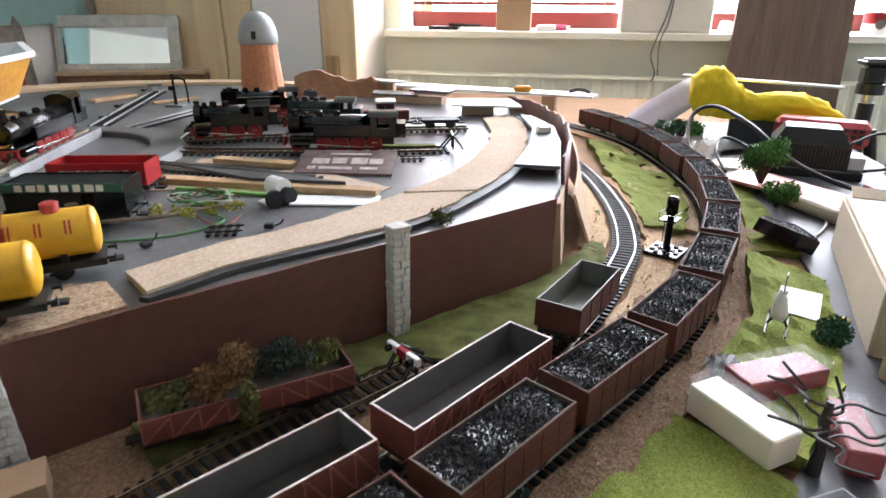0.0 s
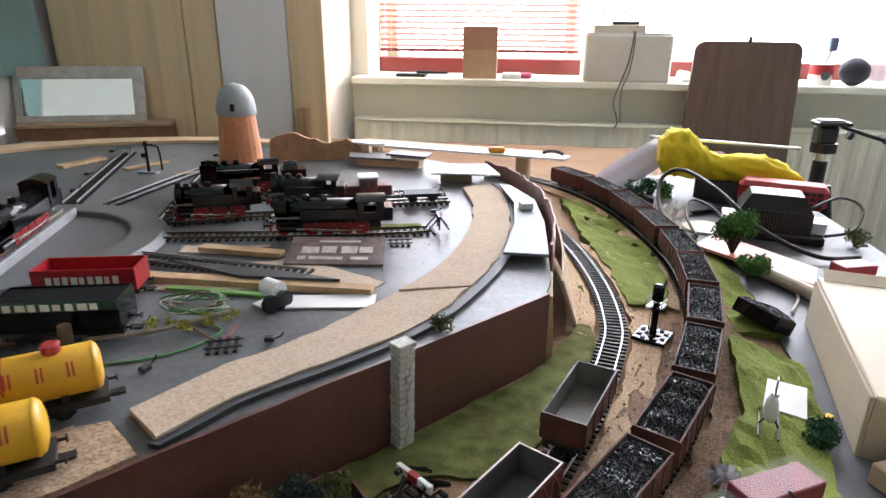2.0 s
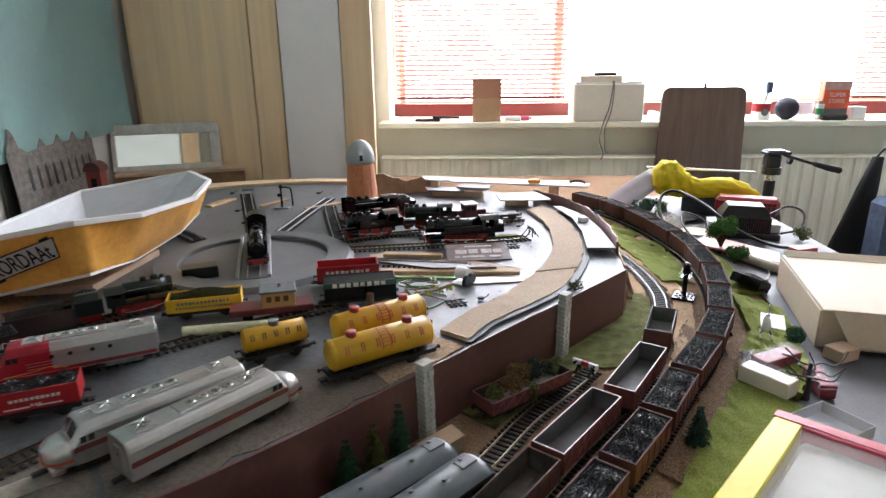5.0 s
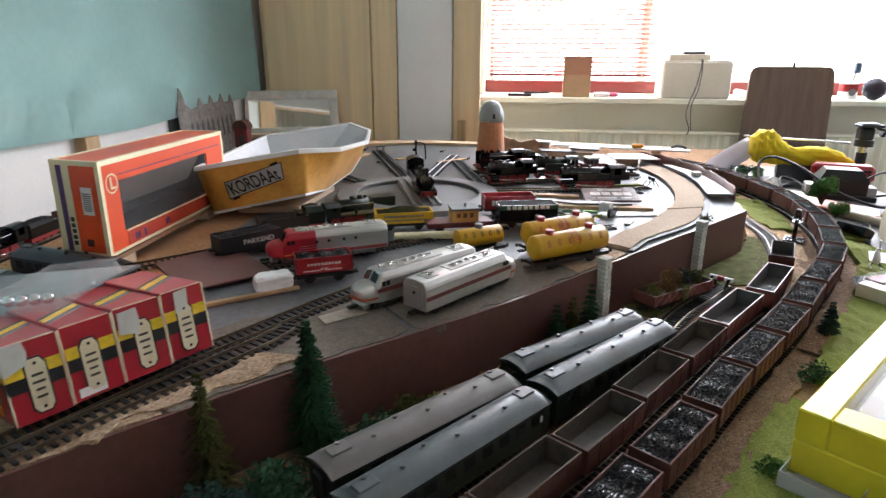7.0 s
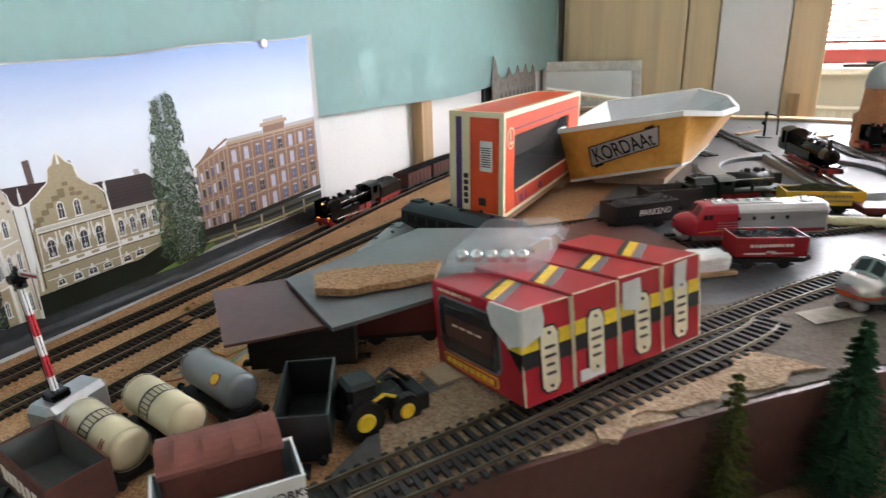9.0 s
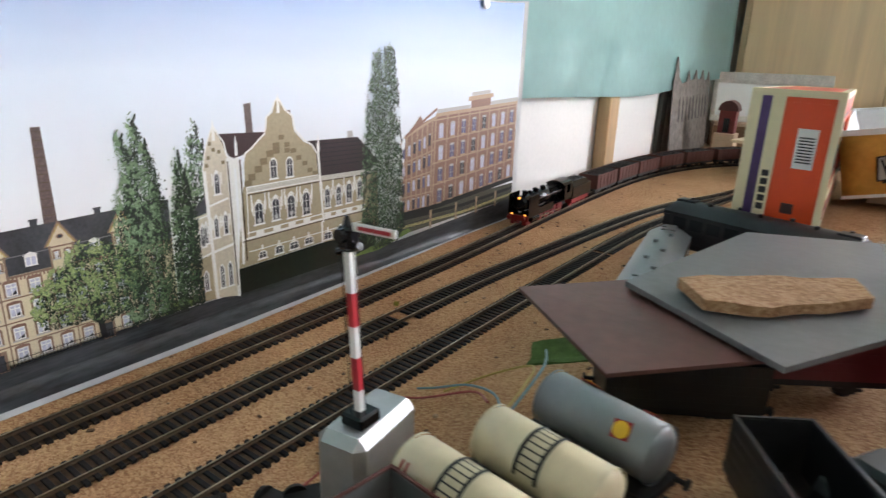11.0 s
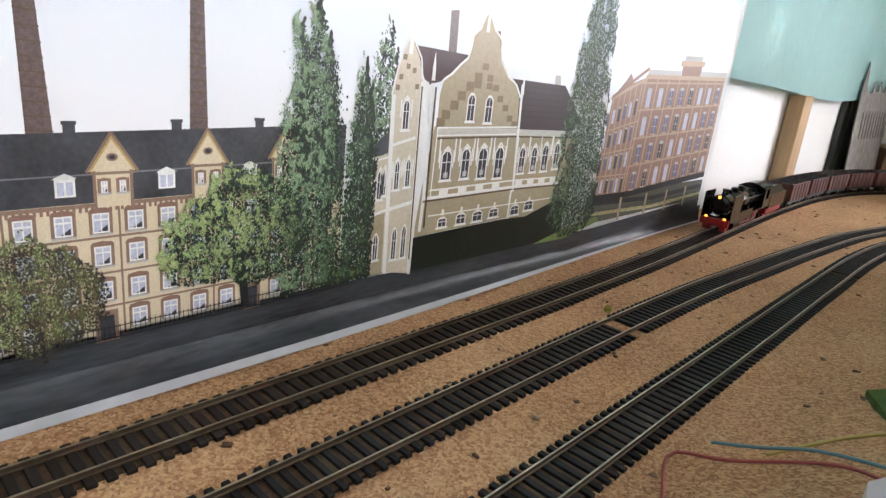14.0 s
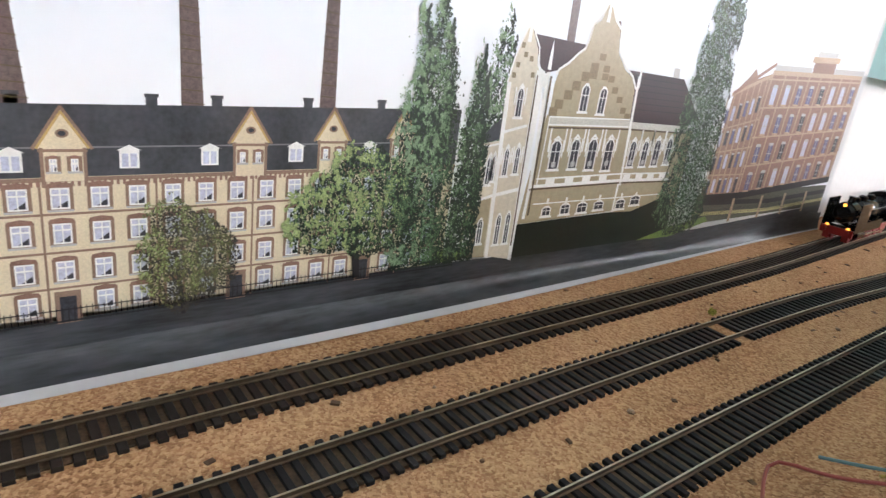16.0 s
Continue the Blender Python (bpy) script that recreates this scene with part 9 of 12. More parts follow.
for i in range(n):
    A, B, Cc, D = (Vector(p) for p in (low[i], low[(i + 1) % n], rim[(i + 1) % n], rim[i]))
    grid = [[bm.verts.new(A.lerp(B, u / 6).lerp(D.lerp(Cc, u / 6), v / 4) + Vector((0, 0, 0.0008 * noise.noise((i + u * 0.7, v, 2))))) for u in range(7)] for v in range(5)]
    for v in range(4):
        for u in range(6):
            bm.faces.new((grid[v][u], grid[v][u + 1], grid[v + 1][u + 1], grid[v + 1][u]))
bm.faces.new(vl[::-1])
bmesh.ops.remove_doubles(bm, verts=bm.verts[:], dist=0.0004)
part("hull", bm, BOATO, bt, smooth=True)
sh = lambda p, k, dz=0.0: (C.x + (p[0] - C.x) * k, C.y + (p[1] - C.y) * k, p[2] + dz)
bm = bmesh.new()
vi, vb = [bm.verts.new(sh(p, 0.975)) for p in rim], [bm.verts.new(sh(p, 0.96, 0.022)) for p in low]
for i in range(n):
    bm.faces.new((vi[i], vi[(i + 1) % n], vb[(i + 1) % n], vb[i]))
bm.faces.new(vb)
part("inner_lining", bm, BOATG, bt, "pale grey paper lining")
bm = bmesh.new()
for dz, kk in ((0.006, 1.012),):
    a = [bm.verts.new(sh(p, kk, -0.005)) for p in rim]
    b = [bm.verts.new(sh(p, kk, 0.002)) for p in rim]
    c2 = [bm.verts.new(sh(p, 0.968, 0.002)) for p in rim]
    d = [bm.verts.new(sh(p, 0.968, -0.004)) for p in rim]
    for r, s in ((a, b), (b, c2), (c2, d)):
        for i in range(n):
            bm.faces.new((r[i], r[(i + 1) % n], s[(i + 1) % n], s[i]))
part("rim", bm, WHITEP, bt, "white paper rim")
bm = bmesh.new()
a = [bm.verts.new(sh(p, 1.008, 0.003)) for p in low]
b = [bm.verts.new(sh(p, 1.010, -0.001)) for p in low]
for i in range(n):
    bm.faces.new((a[i], b[i], b[(i + 1) % n], a[(i + 1) % n]))
part("keel_edge", bm, WHITEP, bt)
f0, f1, g0, g1 = Vector(low[0]), Vector(low[1]), Vector(rim[0]), Vector(rim[1])
q = lambda u, v, o=0.0: f0.lerp(f1, u).lerp(g0.lerp(g1, u), v) + Vector((0.32, -0.94, 0.1)) * o
def onface(name, u0, v0, u1, v1, o, material, parent, skew=0.0):
    """A thin printed piece that follows the hull's curved side."""
    bm = bmesh.new()
    rows = [[bm.verts.new(q(u0 + (u1 - u0) * a / 8, v0 + (v1 - v0) * b / 3 + skew * (a / 4 - 1), o)) for a in range(9)] for b in range(4)]
    for b in range(3):
        for a in range(8):
            bm.faces.new((rows[b][a], rows[b][a + 1], rows[b + 1][a + 1], rows[b + 1][a]))
    bmesh.ops.solidify(bm, geom=bm.faces[:], thickness=0.0004)
    return part(name, bm, material, parent)


onface("banner_edge", 0.215, 0.335, 0.815, 0.715, 0.0020, BLACKP, bt, 0.108)
onface("banner_tail", 0.700, 0.770, 0.775, 0.835, 0.0018, BLACKP, bt, 0.02)
onface("banner_tail", 0.250, 0.215, 0.325, 0.290, 0.0018, BLACKP, bt, 0.02)
bn = onface("banner", 0.225, 0.355, 0.805, 0.695, 0.0025, WHITEP, bt, 0.105)
du_ = (q(0.78, 0.61) - q(0.25, 0.43)).normalized()
dv_ = (q(0.515, 0.70) - q(0.515, 0.36)).normalized()
dn_ = du_.cross(dv_).normalized()
dv_ = dn_.cross(du_)
cu = bpy.data.curves.new("lettering", "FONT")
cu.body, cu.extrude, cu.align_x, cu.align_y = "KORDAAt", 0.0002, "CENTER", "CENTER"
cu.size = 0.0295
cu.space_character = 1.0
cu.offset = 0.00025
cu.shear = -0.2
cu.materials.append(BLACKP)
tx = new("lettering", cu)
tx.parent = bn
tx.matrix_basis = Matrix.Translation(q(0.515, 0.505, 0.0034)) @ Matrix((du_, dv_, dn_)).transposed().to_4x4() @ Matrix.Diagonal((0.64, 1, 1, 1))
slab("boat_support", [(0.42, 0.13), (0.52, 0.15), (0.53, 0.32), (0.43, 0.31)], UB, UB + 0.0098, PALEB, "wooden board under the paper boat", "board")

# ---------- four red card boxes with a clear pack on them ----------
REDC = mat("red_card", (0.40, 0.014, 0.026), 0.3, vary=0.08, scale=14, fine=14, bump=0.05)
LABELC = mat("cream_label", (0.70, 0.62, 0.44), 0.5, vary=0.1, scale=60)
YEL = mat("yellow_print", (0.80, 0.55, 0.03), 0.35)
BLK = mat("black_print", (0.02, 0.02, 0.022), 0.35)
TAPE = mat("grey_tape", (0.60, 0.60, 0.57), 0.4, vary=0.12, scale=30)
GOLD = mat("worn_yellow", (0.70, 0.36, 0.03), 0.4)
W, D, H = 0.0375, 0.100, 0.060
for k in range(4):
    bx, by = 0.549 + 0.0385 * k * 0.513, -0.501 + 0.0385 * k * 0.859
    # x along the row, y into the depth
    m = Matrix.Translation((bx, by, 0.0835 + 0.001 * k)) @ Matrix.Rotation(math.atan2(0.859, 0.513) + radians((0, 1.5, -1, 1)[k]), 4, "Z") @ Matrix.Rotation(radians((-8, -7, -8.5, -7)[k]), 4, "X")
    th = thing("wagon_box", m, "red card wagon box with yellow and black bands" + (" and end window" if k == 0 else ""), "card box", "red wagon boxes")
    part("carton", boxbm(0, 0, 0, W, D, H, bevel=0.0008), REDC, th)
    part("yellow_band", boxbm(-0.0003 if k == 0 else 0.001, -0.0005, 0.034, W - 0.001, 0.004, 0.043), YEL, th)
    part("black_band", boxbm(-0.0003 if k == 0 else 0.001, -0.0005, 0.024, W - 0.001, 0.004, 0.034), BLK, th)
    lx = 0.013 if k % 2 == 0 else 0.011
    bm = bmesh.new()
    prism(bm, [(lx + dx, dz) for dx, dz in ((0.003, 0.006), (0.010, 0.006), (0.013, 0.010), (0.013, 0.041), (0.010, 0.046), (0.003, 0.046), (0.0, 0.041), (0.0, 0.010))], -0.0006, 0.0010, m=Matrix.Rotation(radians(90), 4, "X"))
    bo = bmesh.new()
    prism(bo, [(lx + 0.0065 + (dx - 0.0065) * 1.16, 0.026 + (dz - 0.026) * 1.06) for dx, dz in ((0.003, 0.006), (0.010, 0.006), (0.013, 0.010), (0.013, 0.041), (0.010, 0.046), (0.003, 0.046), (0.0, 0.041), (0.0, 0.010))], -0.0006, 0.0007, m=Matrix.Rotation(radians(90), 4, "X"))
    part("label_border", bo, BLK, th)
    lab = part("label_plate", bm, LABELC, th, "cream name plate with small print")
    for z in (0.0095, 0.0425):
        part("print_dot", cyl(bmesh.new(), (lx + 0.0065, -0.0015, z), (lx + 0.0065, -0.0009, z), 0.0012, n=8), BLK, lab)
    for j, (z0, w) in enumerate(((0.033, 0.0075), (0.0275, 0.0085), (0.022, 0.006), (0.0165, 0.007))):
        part("print_bar", boxbm(lx + 0.0065 - w / 2, -0.0014, z0, lx + 0.0065 + w / 2, -0.0009, z0 + 0.0018), BROWNIN, lab)
    for y0, y1, mt in ((0.020, 0.026, GREYP), (0.028, 0.036, YEL), (0.036, 0.041, BLK)):
        bm = bmesh.new()
        sheet(bm, [(0.002, y0, H + 0.0004), (W - 0.002, y0 + 0.022, H + 0.0004), (W - 0.002, y1 + 0.022, H + 0.0004), (0.002, y1, H + 0.0004)], 0.0008)
        part("diagonal_band", bm, mt, th)
    for ex in (0.0, W):
        part("worn_edge", tube(bmesh.new(), [(ex, 0.0002, 0.001 + q * 0.0058) for q in range(11)], [0.0005 + 0.0005 * (((q * 7 + k * 3) % 5) / 4) for q in range(11)], 5), LABELC, th, "worn pale card edge")
    part("worn_edge", tube(bmesh.new(), [(0.001 + q * 0.0044, 0.0003, H - 0.0002) for q in range(9)], [0.0004 + 0.0004 * (((q * 5 + k) % 4) / 3) for q in range(9)], 5), LABELC, th)
    outl = {0: [(0, 0.038), (0.015, 0.043), (0.0165, 0.052), (0.015, H), (0, H)], 2: [(0.002, 0.039), (0.016, 0.036), (0.019, 0.044), (0.018, 0.057), (0.003, 0.056)], 3: [(0.010, 0.040), (0.021, 0.042), (0.023, 0.059), (0.011, 0.058)]}.get(k)
    if outl:
        part("tape", prism(bmesh.new(), outl, 0.0006, 0.0013, m=Matrix.Rotation(radians(90), 4, "X")), TAPE, th, "dull grey tape")
    if k == 1:
        part("torn_patch", boxbm(0.004, -0.0009, 0.003, 0.024, 0.001, 0.010), WHITEP, th)
    if k == 0:
        END = Matrix(((0, 0, 1, 0), (1, 0, 0, 0), (0, 1, 0, 0), (0, 0, 0, 1)))
        on_end = lambda name, poly, x, material, parent, label="": part(name, prism(bmesh.new(), poly, x, 0.0004, m=END), material, parent, label)
        cham = lambda a, b, c, d, e: [(a + e, b), (c - e, b), (c, b + e), (c, d - e), (c - e, d), (a + e, d), (a, d - e), (a, b + e)]
        fr = on_end("window_frame", cham(0.021, 0.0125, 0.092, 0.0525, 0.005), -0.0006, GREYP, th)
        on_end("window", cham(0.0225, 0.014, 0.0905, 0.051, 0.0045), -0.0010, mat("dark_pane", (0.05, 0.05, 0.052), 0.12, vary=0.5, scale=30), fr)
        on_end("wagon_side", [(0.027, 0.0245), (0.083, 0.0245), (0.083, 0.0395), (0.027, 0.0395)], -0.0014, mat("boxed_wagon", (0.085, 0.03, 0.025), 0.4, vary=0.2), fr)
        on_end("wagon_roof", [(0.025, 0.0395), (0.085, 0.0395), (0.082, 0.0465), (0.029, 0.0465)], -0.0013, BLK, fr)
        on_end("wagon_chassis", [(0.029, 0.0160), (0.081, 0.0160), (0.081, 0.0243), (0.029, 0.0243)], -0.0012, BLK, fr)
        for i in range(4):
            on_end("print_bar", [(0.040 + i * 0.009, 0.0335), (0.0465 + i * 0.009, 0.0335), (0.0465 + i * 0.009, 0.0348), (0.040 + i * 0.009, 0.0348)], -0.0017, LABELC, fr)
        for i in range(5):
            on_end("print_bar", [(0.050 + i * 0.0085, 0.0548), (0.0565 + i * 0.0085, 0.0548), (0.0565 + i * 0.0085, 0.0568), (0.050 + i * 0.0085, 0.0568)], -0.0006, LABELC, th)
        on_end("yellow_corner", [(-0.0002, 0.034), (0.013, 0.034), (0.019, 0.043), (-0.0002, 0.043)], -0.0007, YEL, th)
        on_end("black_corner", [(-0.0002, 0.022), (0.004, 0.024), (0.013, 0.034), (-0.0002, 0.034)], -0.0007, BLK, th)
        on_end("tape", [(-0.0006, 0.040), (0.011, 0.035), (0.027, 0.045), (0.031, 0.055), (0.028, H), (-0.0006, H)], -0.0013, TAPE, th, "dull grey tape")
        yb = on_end("yellow_bar", cham(0.026, 0.0032, 0.090, 0.0108, 0.0015), -0.0007, GOLD, th)
        on_end("red_inset", cham(0.0275, 0.0042, 0.0885, 0.0098, 0.0010), -0.0010, REDC, yb)
        for i in range(8):
            on_end("print_bar", [(0.030 + i * 0.0072, 0.0052), (0.0355 + i * 0.0072, 0.0052), (0.0355 + i * 0.0072, 0.0088), (0.030 + i * 0.0072, 0.0088)], -0.0013, YEL, yb)
# blocks carrying the rear of the boxes
for k in range(2):
    bx, by = 0.549 + 0.075 * k * 0.513 + 0.012, -0.501 + 0.075 * k * 0.859 + 0.02
    zz = ground(bx - 0.07, by)
    solid("wooden_block", boxbm(-0.03, -0.012, 0, 0.03, 0.012, 0.0690 - zz if 0.0690 - zz > 0.002 else 0.002), PALEB, "low wooden block under the red boxes", "block", m=pose(bx - 0.075, by + 0.03, zz, 0, 0, 59))
pk = thing("blister_pack", Matrix.Translation((0.4845, -0.370, 0.1315)) @ Matrix.Rotation(radians(8), 4, "Z") @ Matrix.Rotation(radians(-6), 4, "Y") @ Matrix.Rotation(radians(-2), 4, "X"), "clear plastic blister pack with five silver balls", "plastic pack")
CLEAR = glass("blister_film", (0.95, 0.96, 0.98), 0.06, 0.14)
FILM = glass("film_backing", (0.66, 0.67, 0.69), 0.12, 0.16)
part("backing_card", boxbm(-0.038, -0.060, 0, 0.038, 0.060, 0.0012, bevel=0.0004), FILM, pk)
bm = bmesh.new()
lo = [(-0.034, -0.055), (0.034, -0.055), (0.034, 0.055), (-0.034, 0.055)]
bm2 = [bm.verts.new((x, y, 0.0014)) for x, y in lo]
bt2 = [bm.verts.new((x * 0.94, y * 0.93, 0.0125)) for x, y in lo]
bm.faces.new(bt2)
for i in range(4):
    bm.faces.new((bm2[i], bm2[(i + 1) % 4], bt2[(i + 1) % 4], bt2[i]))
bmesh.ops.bevel(bm, geom=bm.edges[:], offset=0.002, segments=2, affect="EDGES")
part("blister", bm, CLEAR, pk, smooth=True)
for y in (-0.020, 0.012):
    part("moulded_ridge", boxbm(-0.029, y - 0.0015, 0.0122, 0.029, y + 0.0015, 0.0138, bevel=0.0006), CLEAR, pk)
for i in range(5):
    bm = bmesh.new()
    bmesh.ops.create_uvsphere(bm, u_segments=14, v_segments=10, radius=0.0050)
    part("silver_ball", bm, mat("chrome", (0.80, 0.81, 0.82), 0.12, 1.0, vary=0.03, bump=0), pk, "chrome ball", smooth=True, m=pose(-0.0245 + i * 0.0112, -0.040, 0.0066))

# ---------- boards and stock between the boxes and the wall tracks ----------
solid("maroon_sheet", sheet(bmesh.new(), [(0.281, -0.485, 0.105), (0.358, -0.546, 0.104), (0.412, -0.495, 0.1085), (0.330, -0.436, 0.108)], 0.002), MAROON, "maroon painted hardboard sheet lying on wagons", "board")
solid("grey_board", sheet(bmesh.new(), [(0.331, -0.455, 0.1125), (0.418, -0.509, 0.1125), (0.456, -0.440, 0.1135), (0.487, -0.249, 0.1145), (0.362, -0.300, 0.1135)], 0.003), mat("grey_board_paint", (0.135, 0.137, 0.14), 0.38, vary=0.2, scale=14, fine=12, bump=0.1), "dark grey painted board lying across wagons", "board")
cp = ribbon([(0.358, -0.452), (0.382, -0.424), (0.434, -0.386)], [(0.377, -0.475), (0.409, -0.456), (0.446, -0.412)], 0.1146, 0.0056, nu=8, step=0.006, rough=0.0012, ragged=0.006, seed=8)
solid("cork_piece", cp, grain("brown_cork", (0.17, 0.085, 0.04), (0.30, 0.17, 0.085), (0.44, 0.28, 0.16), 500, 0.9), "torn brown cork piece lying on the grey board", "cork piece")
solid("maroon_sheet", sheet(bmesh.new(), [(0.445, -0.160, 0.082), (0.500, -0.066, 0.080), (0.596, -0.156, 0.078), (0.525, -0.232, 0.078)], 0.002), MAROON, "maroon painted sheet lying on the deck track", "board")
def foam_bm():
    """A torn block of foam: uneven faces and rounded, crumbled corners."""
    bm = boxbm(-0.021, -0.013, 0, 0.021, 0.013, 0.018)
    bmesh.ops.subdivide_edges(bm, edges=bm.edges[:], cuts=5, use_grid_fill=True)
    for v in bm.verts:
        e = sum((abs(v.co.x) > 0.0205, abs(v.co.y) > 0.0125, v.co.z > 0.0175))
        n = Vector((noise.noise(v.co * 160), noise.noise(v.co * 160 + Vector((7, 0, 0))), noise.noise(v.co * 160 + Vector((0, 9, 0)))))
        low_ = v.co.z < 0.001
        v.co += n * 0.0016 - Vector((math.copysign(1, v.co.x), math.copysign(1, v.co.y), 0.8)) * (0.0014 * max(0, e - 1))
        if low_:
            v.co.z = 0.0
    return bm


solid("white_foam", foam_bm(), mat("white_polystyrene", (0.86, 0.86, 0.85), 0.8, vary=0.05, scale=200, bump=0.4), "white foam block on the deck", "foam block", m=pose(0.612, -0.195, UB + 0.002, 0, 0, 35))
solid("pale_tube", cyl(bmesh.new(), (-0.052, 0, 0.006), (0.052, 0, 0.006), 0.006, n=14), mat("pale_yellow_plastic", (0.66, 0.62, 0.40), 0.45), "pale yellow plastic tube on the deck", "tube", m=pose(0.764, 0.020, UB + 0.001, 0, 0, 14))
slab("white_paper", [(0.688, -0.268), (0.702, -0.284), (0.738, -0.250), (0.722, -0.234)], UB + 0.0024, UB + 0.0030, mat("soiled_paper", (0.34, 0.30, 0.24), 0.8, vary=0.3, scale=120), "soiled paper scrap lying on the chipboard", "paper scrap")
BLACKC = mat("black_coach", (0.018, 0.018, 0.022), 0.35)
coach(0.165, pose(0.355, -0.188, 0.0555, 0, 0, -14), "black passenger coach lying beside the orange box", roof=BLACKC, side=BLACKC)
coach(0.180, pose(0.300, -0.295, ground(0.30, 0), 0, 0, 100), "maroon passenger coach with a grey roof", roof=GREYT, side=MAROONS)
open_wagon(0.075, 0.032, 0.024, pose(0.372, -0.485, 0.060, 0, 0, 32), "black open wagon under the maroon sheet", BLACKP, BLACKP)
open_wagon(0.080, 0.032, 0.026, pose(0.418, -0.425, 0.066, 0, 0, 35), "brown open wagon under the grey board", MAROONS, BROWNIN)
tank_wagon(0.056, 0.0124, pose(0.340, -0.622, ground(0.34, 0), 0, 0, -8), "cream tank wagon with a black strap", CREAMT, 0, "small tank wagons", band=BLACKP, letters=2, lettermat=MAR)
tank_wagon(0.056, 0.0120, pose(0.356, -0.594, ground(0.356, 0), 0, 0, -10), "cream tank wagon with a dark strap and yellow marks", CREAMT, 0, "small tank wagons", band=BLACKP)
tank_wagon(0.056, 0.0120, pose(0.363, -0.558, ground(0.363, 0), 0, 0, -13), "grey tank wagon with red and yellow emblems", GREYT, 0, "small tank wagons", spots=((0.016, 0.5), (-0.012, 0.9), (0.014, 2.4)))
open_wagon(0.062, 0.031, 0.022, pose(0.345, -0.654, ground(0.345, 0), 0, 0, -8), "grey open wagon with dark sides and white lettering, empty", OXIDE, mat("dark_green_grey", (0.10, 0.105, 0.10), 0.6, vary=0.2), letters=6)
VANB = mat("van_brown", (0.20, 0.062, 0.045), 0.5, vary=0.2, scale=50)
vn = thing("covered_van", pose(0.430, -0.618, UB - 0.002, 0, 0, 52), "maroon covered goods van with a ribbed roof", "goods van")
part("body", boxbm(-0.028, -0.0155, 0.011, 0.028, 0.0155, 0.032, bevel=0.0006), VANB, vn)
bm = bmesh.new()
rows = [[bm.verts.new((x, 0.0168 * math.sin(a), 0.0315 + 0.006 * math.cos(a))) for a in (radians(-90 + 18 * i) for i in range(11))] for x in (-0.029, 0.029)]
for i in range(10):
    bm.faces.new((rows[0][i], rows[1][i], rows[1][i + 1], rows[0][i + 1]))
bm.faces.new(rows[0]), bm.faces.new(rows[1][::-1])
rf = part("roof", bm, VANB, vn)
for x in (-0.02, -0.007, 0.007, 0.02):
    part("roof_rib", tube(bmesh.new(), [(x, 0.0170 * math.sin(a), 0.0317 + 0.0062 * math.cos(a)) for a in (radians(-85 + 17 * i) for i in range(11))], 0.0006, 4), VANB, rf)
for s in (-1, 1):
    for x in (-0.026, -0.009, 0.009, 0.026):
        part("side_rib", boxbm(x - 0.0006, s * 0.0155 - 0.0006, 0.012, x + 0.0006, s * 0.0155 + 0.0006, 0.031), VANB, vn)
chassis(vn, 0.056, 0.031, 0.032)
wheels(vn, (-0.016, 0.016))
lw = open_wagon(0.066, 0.032, 0.020, pose(0.452, -0.634, UB - 0.002, 0, 0, 52), "white open wagon with dark lettering, empty", WHITEP, GREYT)
bars(lw, 8, 0.026, 0.0046, -0.0176, 0.0245, BLACKP).location.x = -0.016
cu = bpy.data.curves.new("lettering", "FONT")
cu.body, cu.size, cu.extrude, cu.align_x = "LIME WORKS", 0.0062, 0.0002, "LEFT"
cu.materials.append(BLACKP)
tx = new("lettering", cu)
tx.parent, tx.matrix_basis = lw, pose(-0.002, -0.0164, 0.0224, 90, 0, 0)
bars(lw, 3, 0.024, 0.0038, -0.0176, 0.0175, BLACKP)
open_wagon(0.062, 0.030, 0.024, pose(0.437, -0.560, UB - 0.004, 0, 0, 124), "black open wagon standing on the cork", BLACKP, BLACKP)
ty = thing("wheeled_toy", pose(0.463, -0.527, UB - 0.003, 0, 0, 60) @ Matrix.Scale(1.22, 4), "small black toy tractor with yellow trim", "toy tractor")
part("body", boxbm(-0.020, -0.007, 0.008, 0.012, 0.007, 0.018, bevel=0.002), BLACKP, ty)
part("cab", boxbm(-0.018, -0.008, 0.018, -0.002, 0.008, 0.028, bevel=0.002), BLACKP, ty)
for s in (-1, 1):
    for x, r in ((-0.012, 0.010), (0.010, 0.0085)):
        w = part("wheel", cyl(bmesh.new(), (x, s * 0.008, r), (x, s * 0.0125, r), r, n=16), BLACKP, ty)
        part("hub", cyl(bmesh.new(), (x, s * 0.0125, r), (x, s * 0.0135, r), r * 0.5, r * 0.4, n=14), YEL, w)
    part("trim", tube(bmesh.new(), [(-0.020, s * 0.0075, 0.012), (0.0, s * 0.0078, 0.019), (0.013, s * 0.0075, 0.012)], 0.0010, 5), YEL, ty)
part("bucket", boxbm(0.016, -0.011, 0.004, 0.024, 0.011, 0.014, bevel=0.001), BLACKP, ty)
part("lift_arm", tube(bmesh.new(), [(-0.002, 0.005, 0.018), (0.010, 0.005, 0.024), (0.020, 0.005, 0.014)], 0.0012, 5), BLACKP, ty)
for bx, by, ba in ((0.292, -0.690, 20), (0.262, -0.690, 60), (0.300, -0.662, 110), (0.232, -0.660, 35), (0.226, -0.625, 100), (0.205, -0.640, 150), (0.246, -0.606, 60), (0.236, -0.700, 10)):
    b2 = thing("wagon_bogie", pose(bx, by, ground(bx, 0), 0, 0, ba), "loose black wagon bogie on the cork", "bogie", "loose bogies")
    part("frame", boxbm(-0.016, -0.010, 0.004, 0.016, 0.010, 0.008, bevel=0.0006), BLACKU, b2)
    wheels(b2, (-0.010, 0.010))
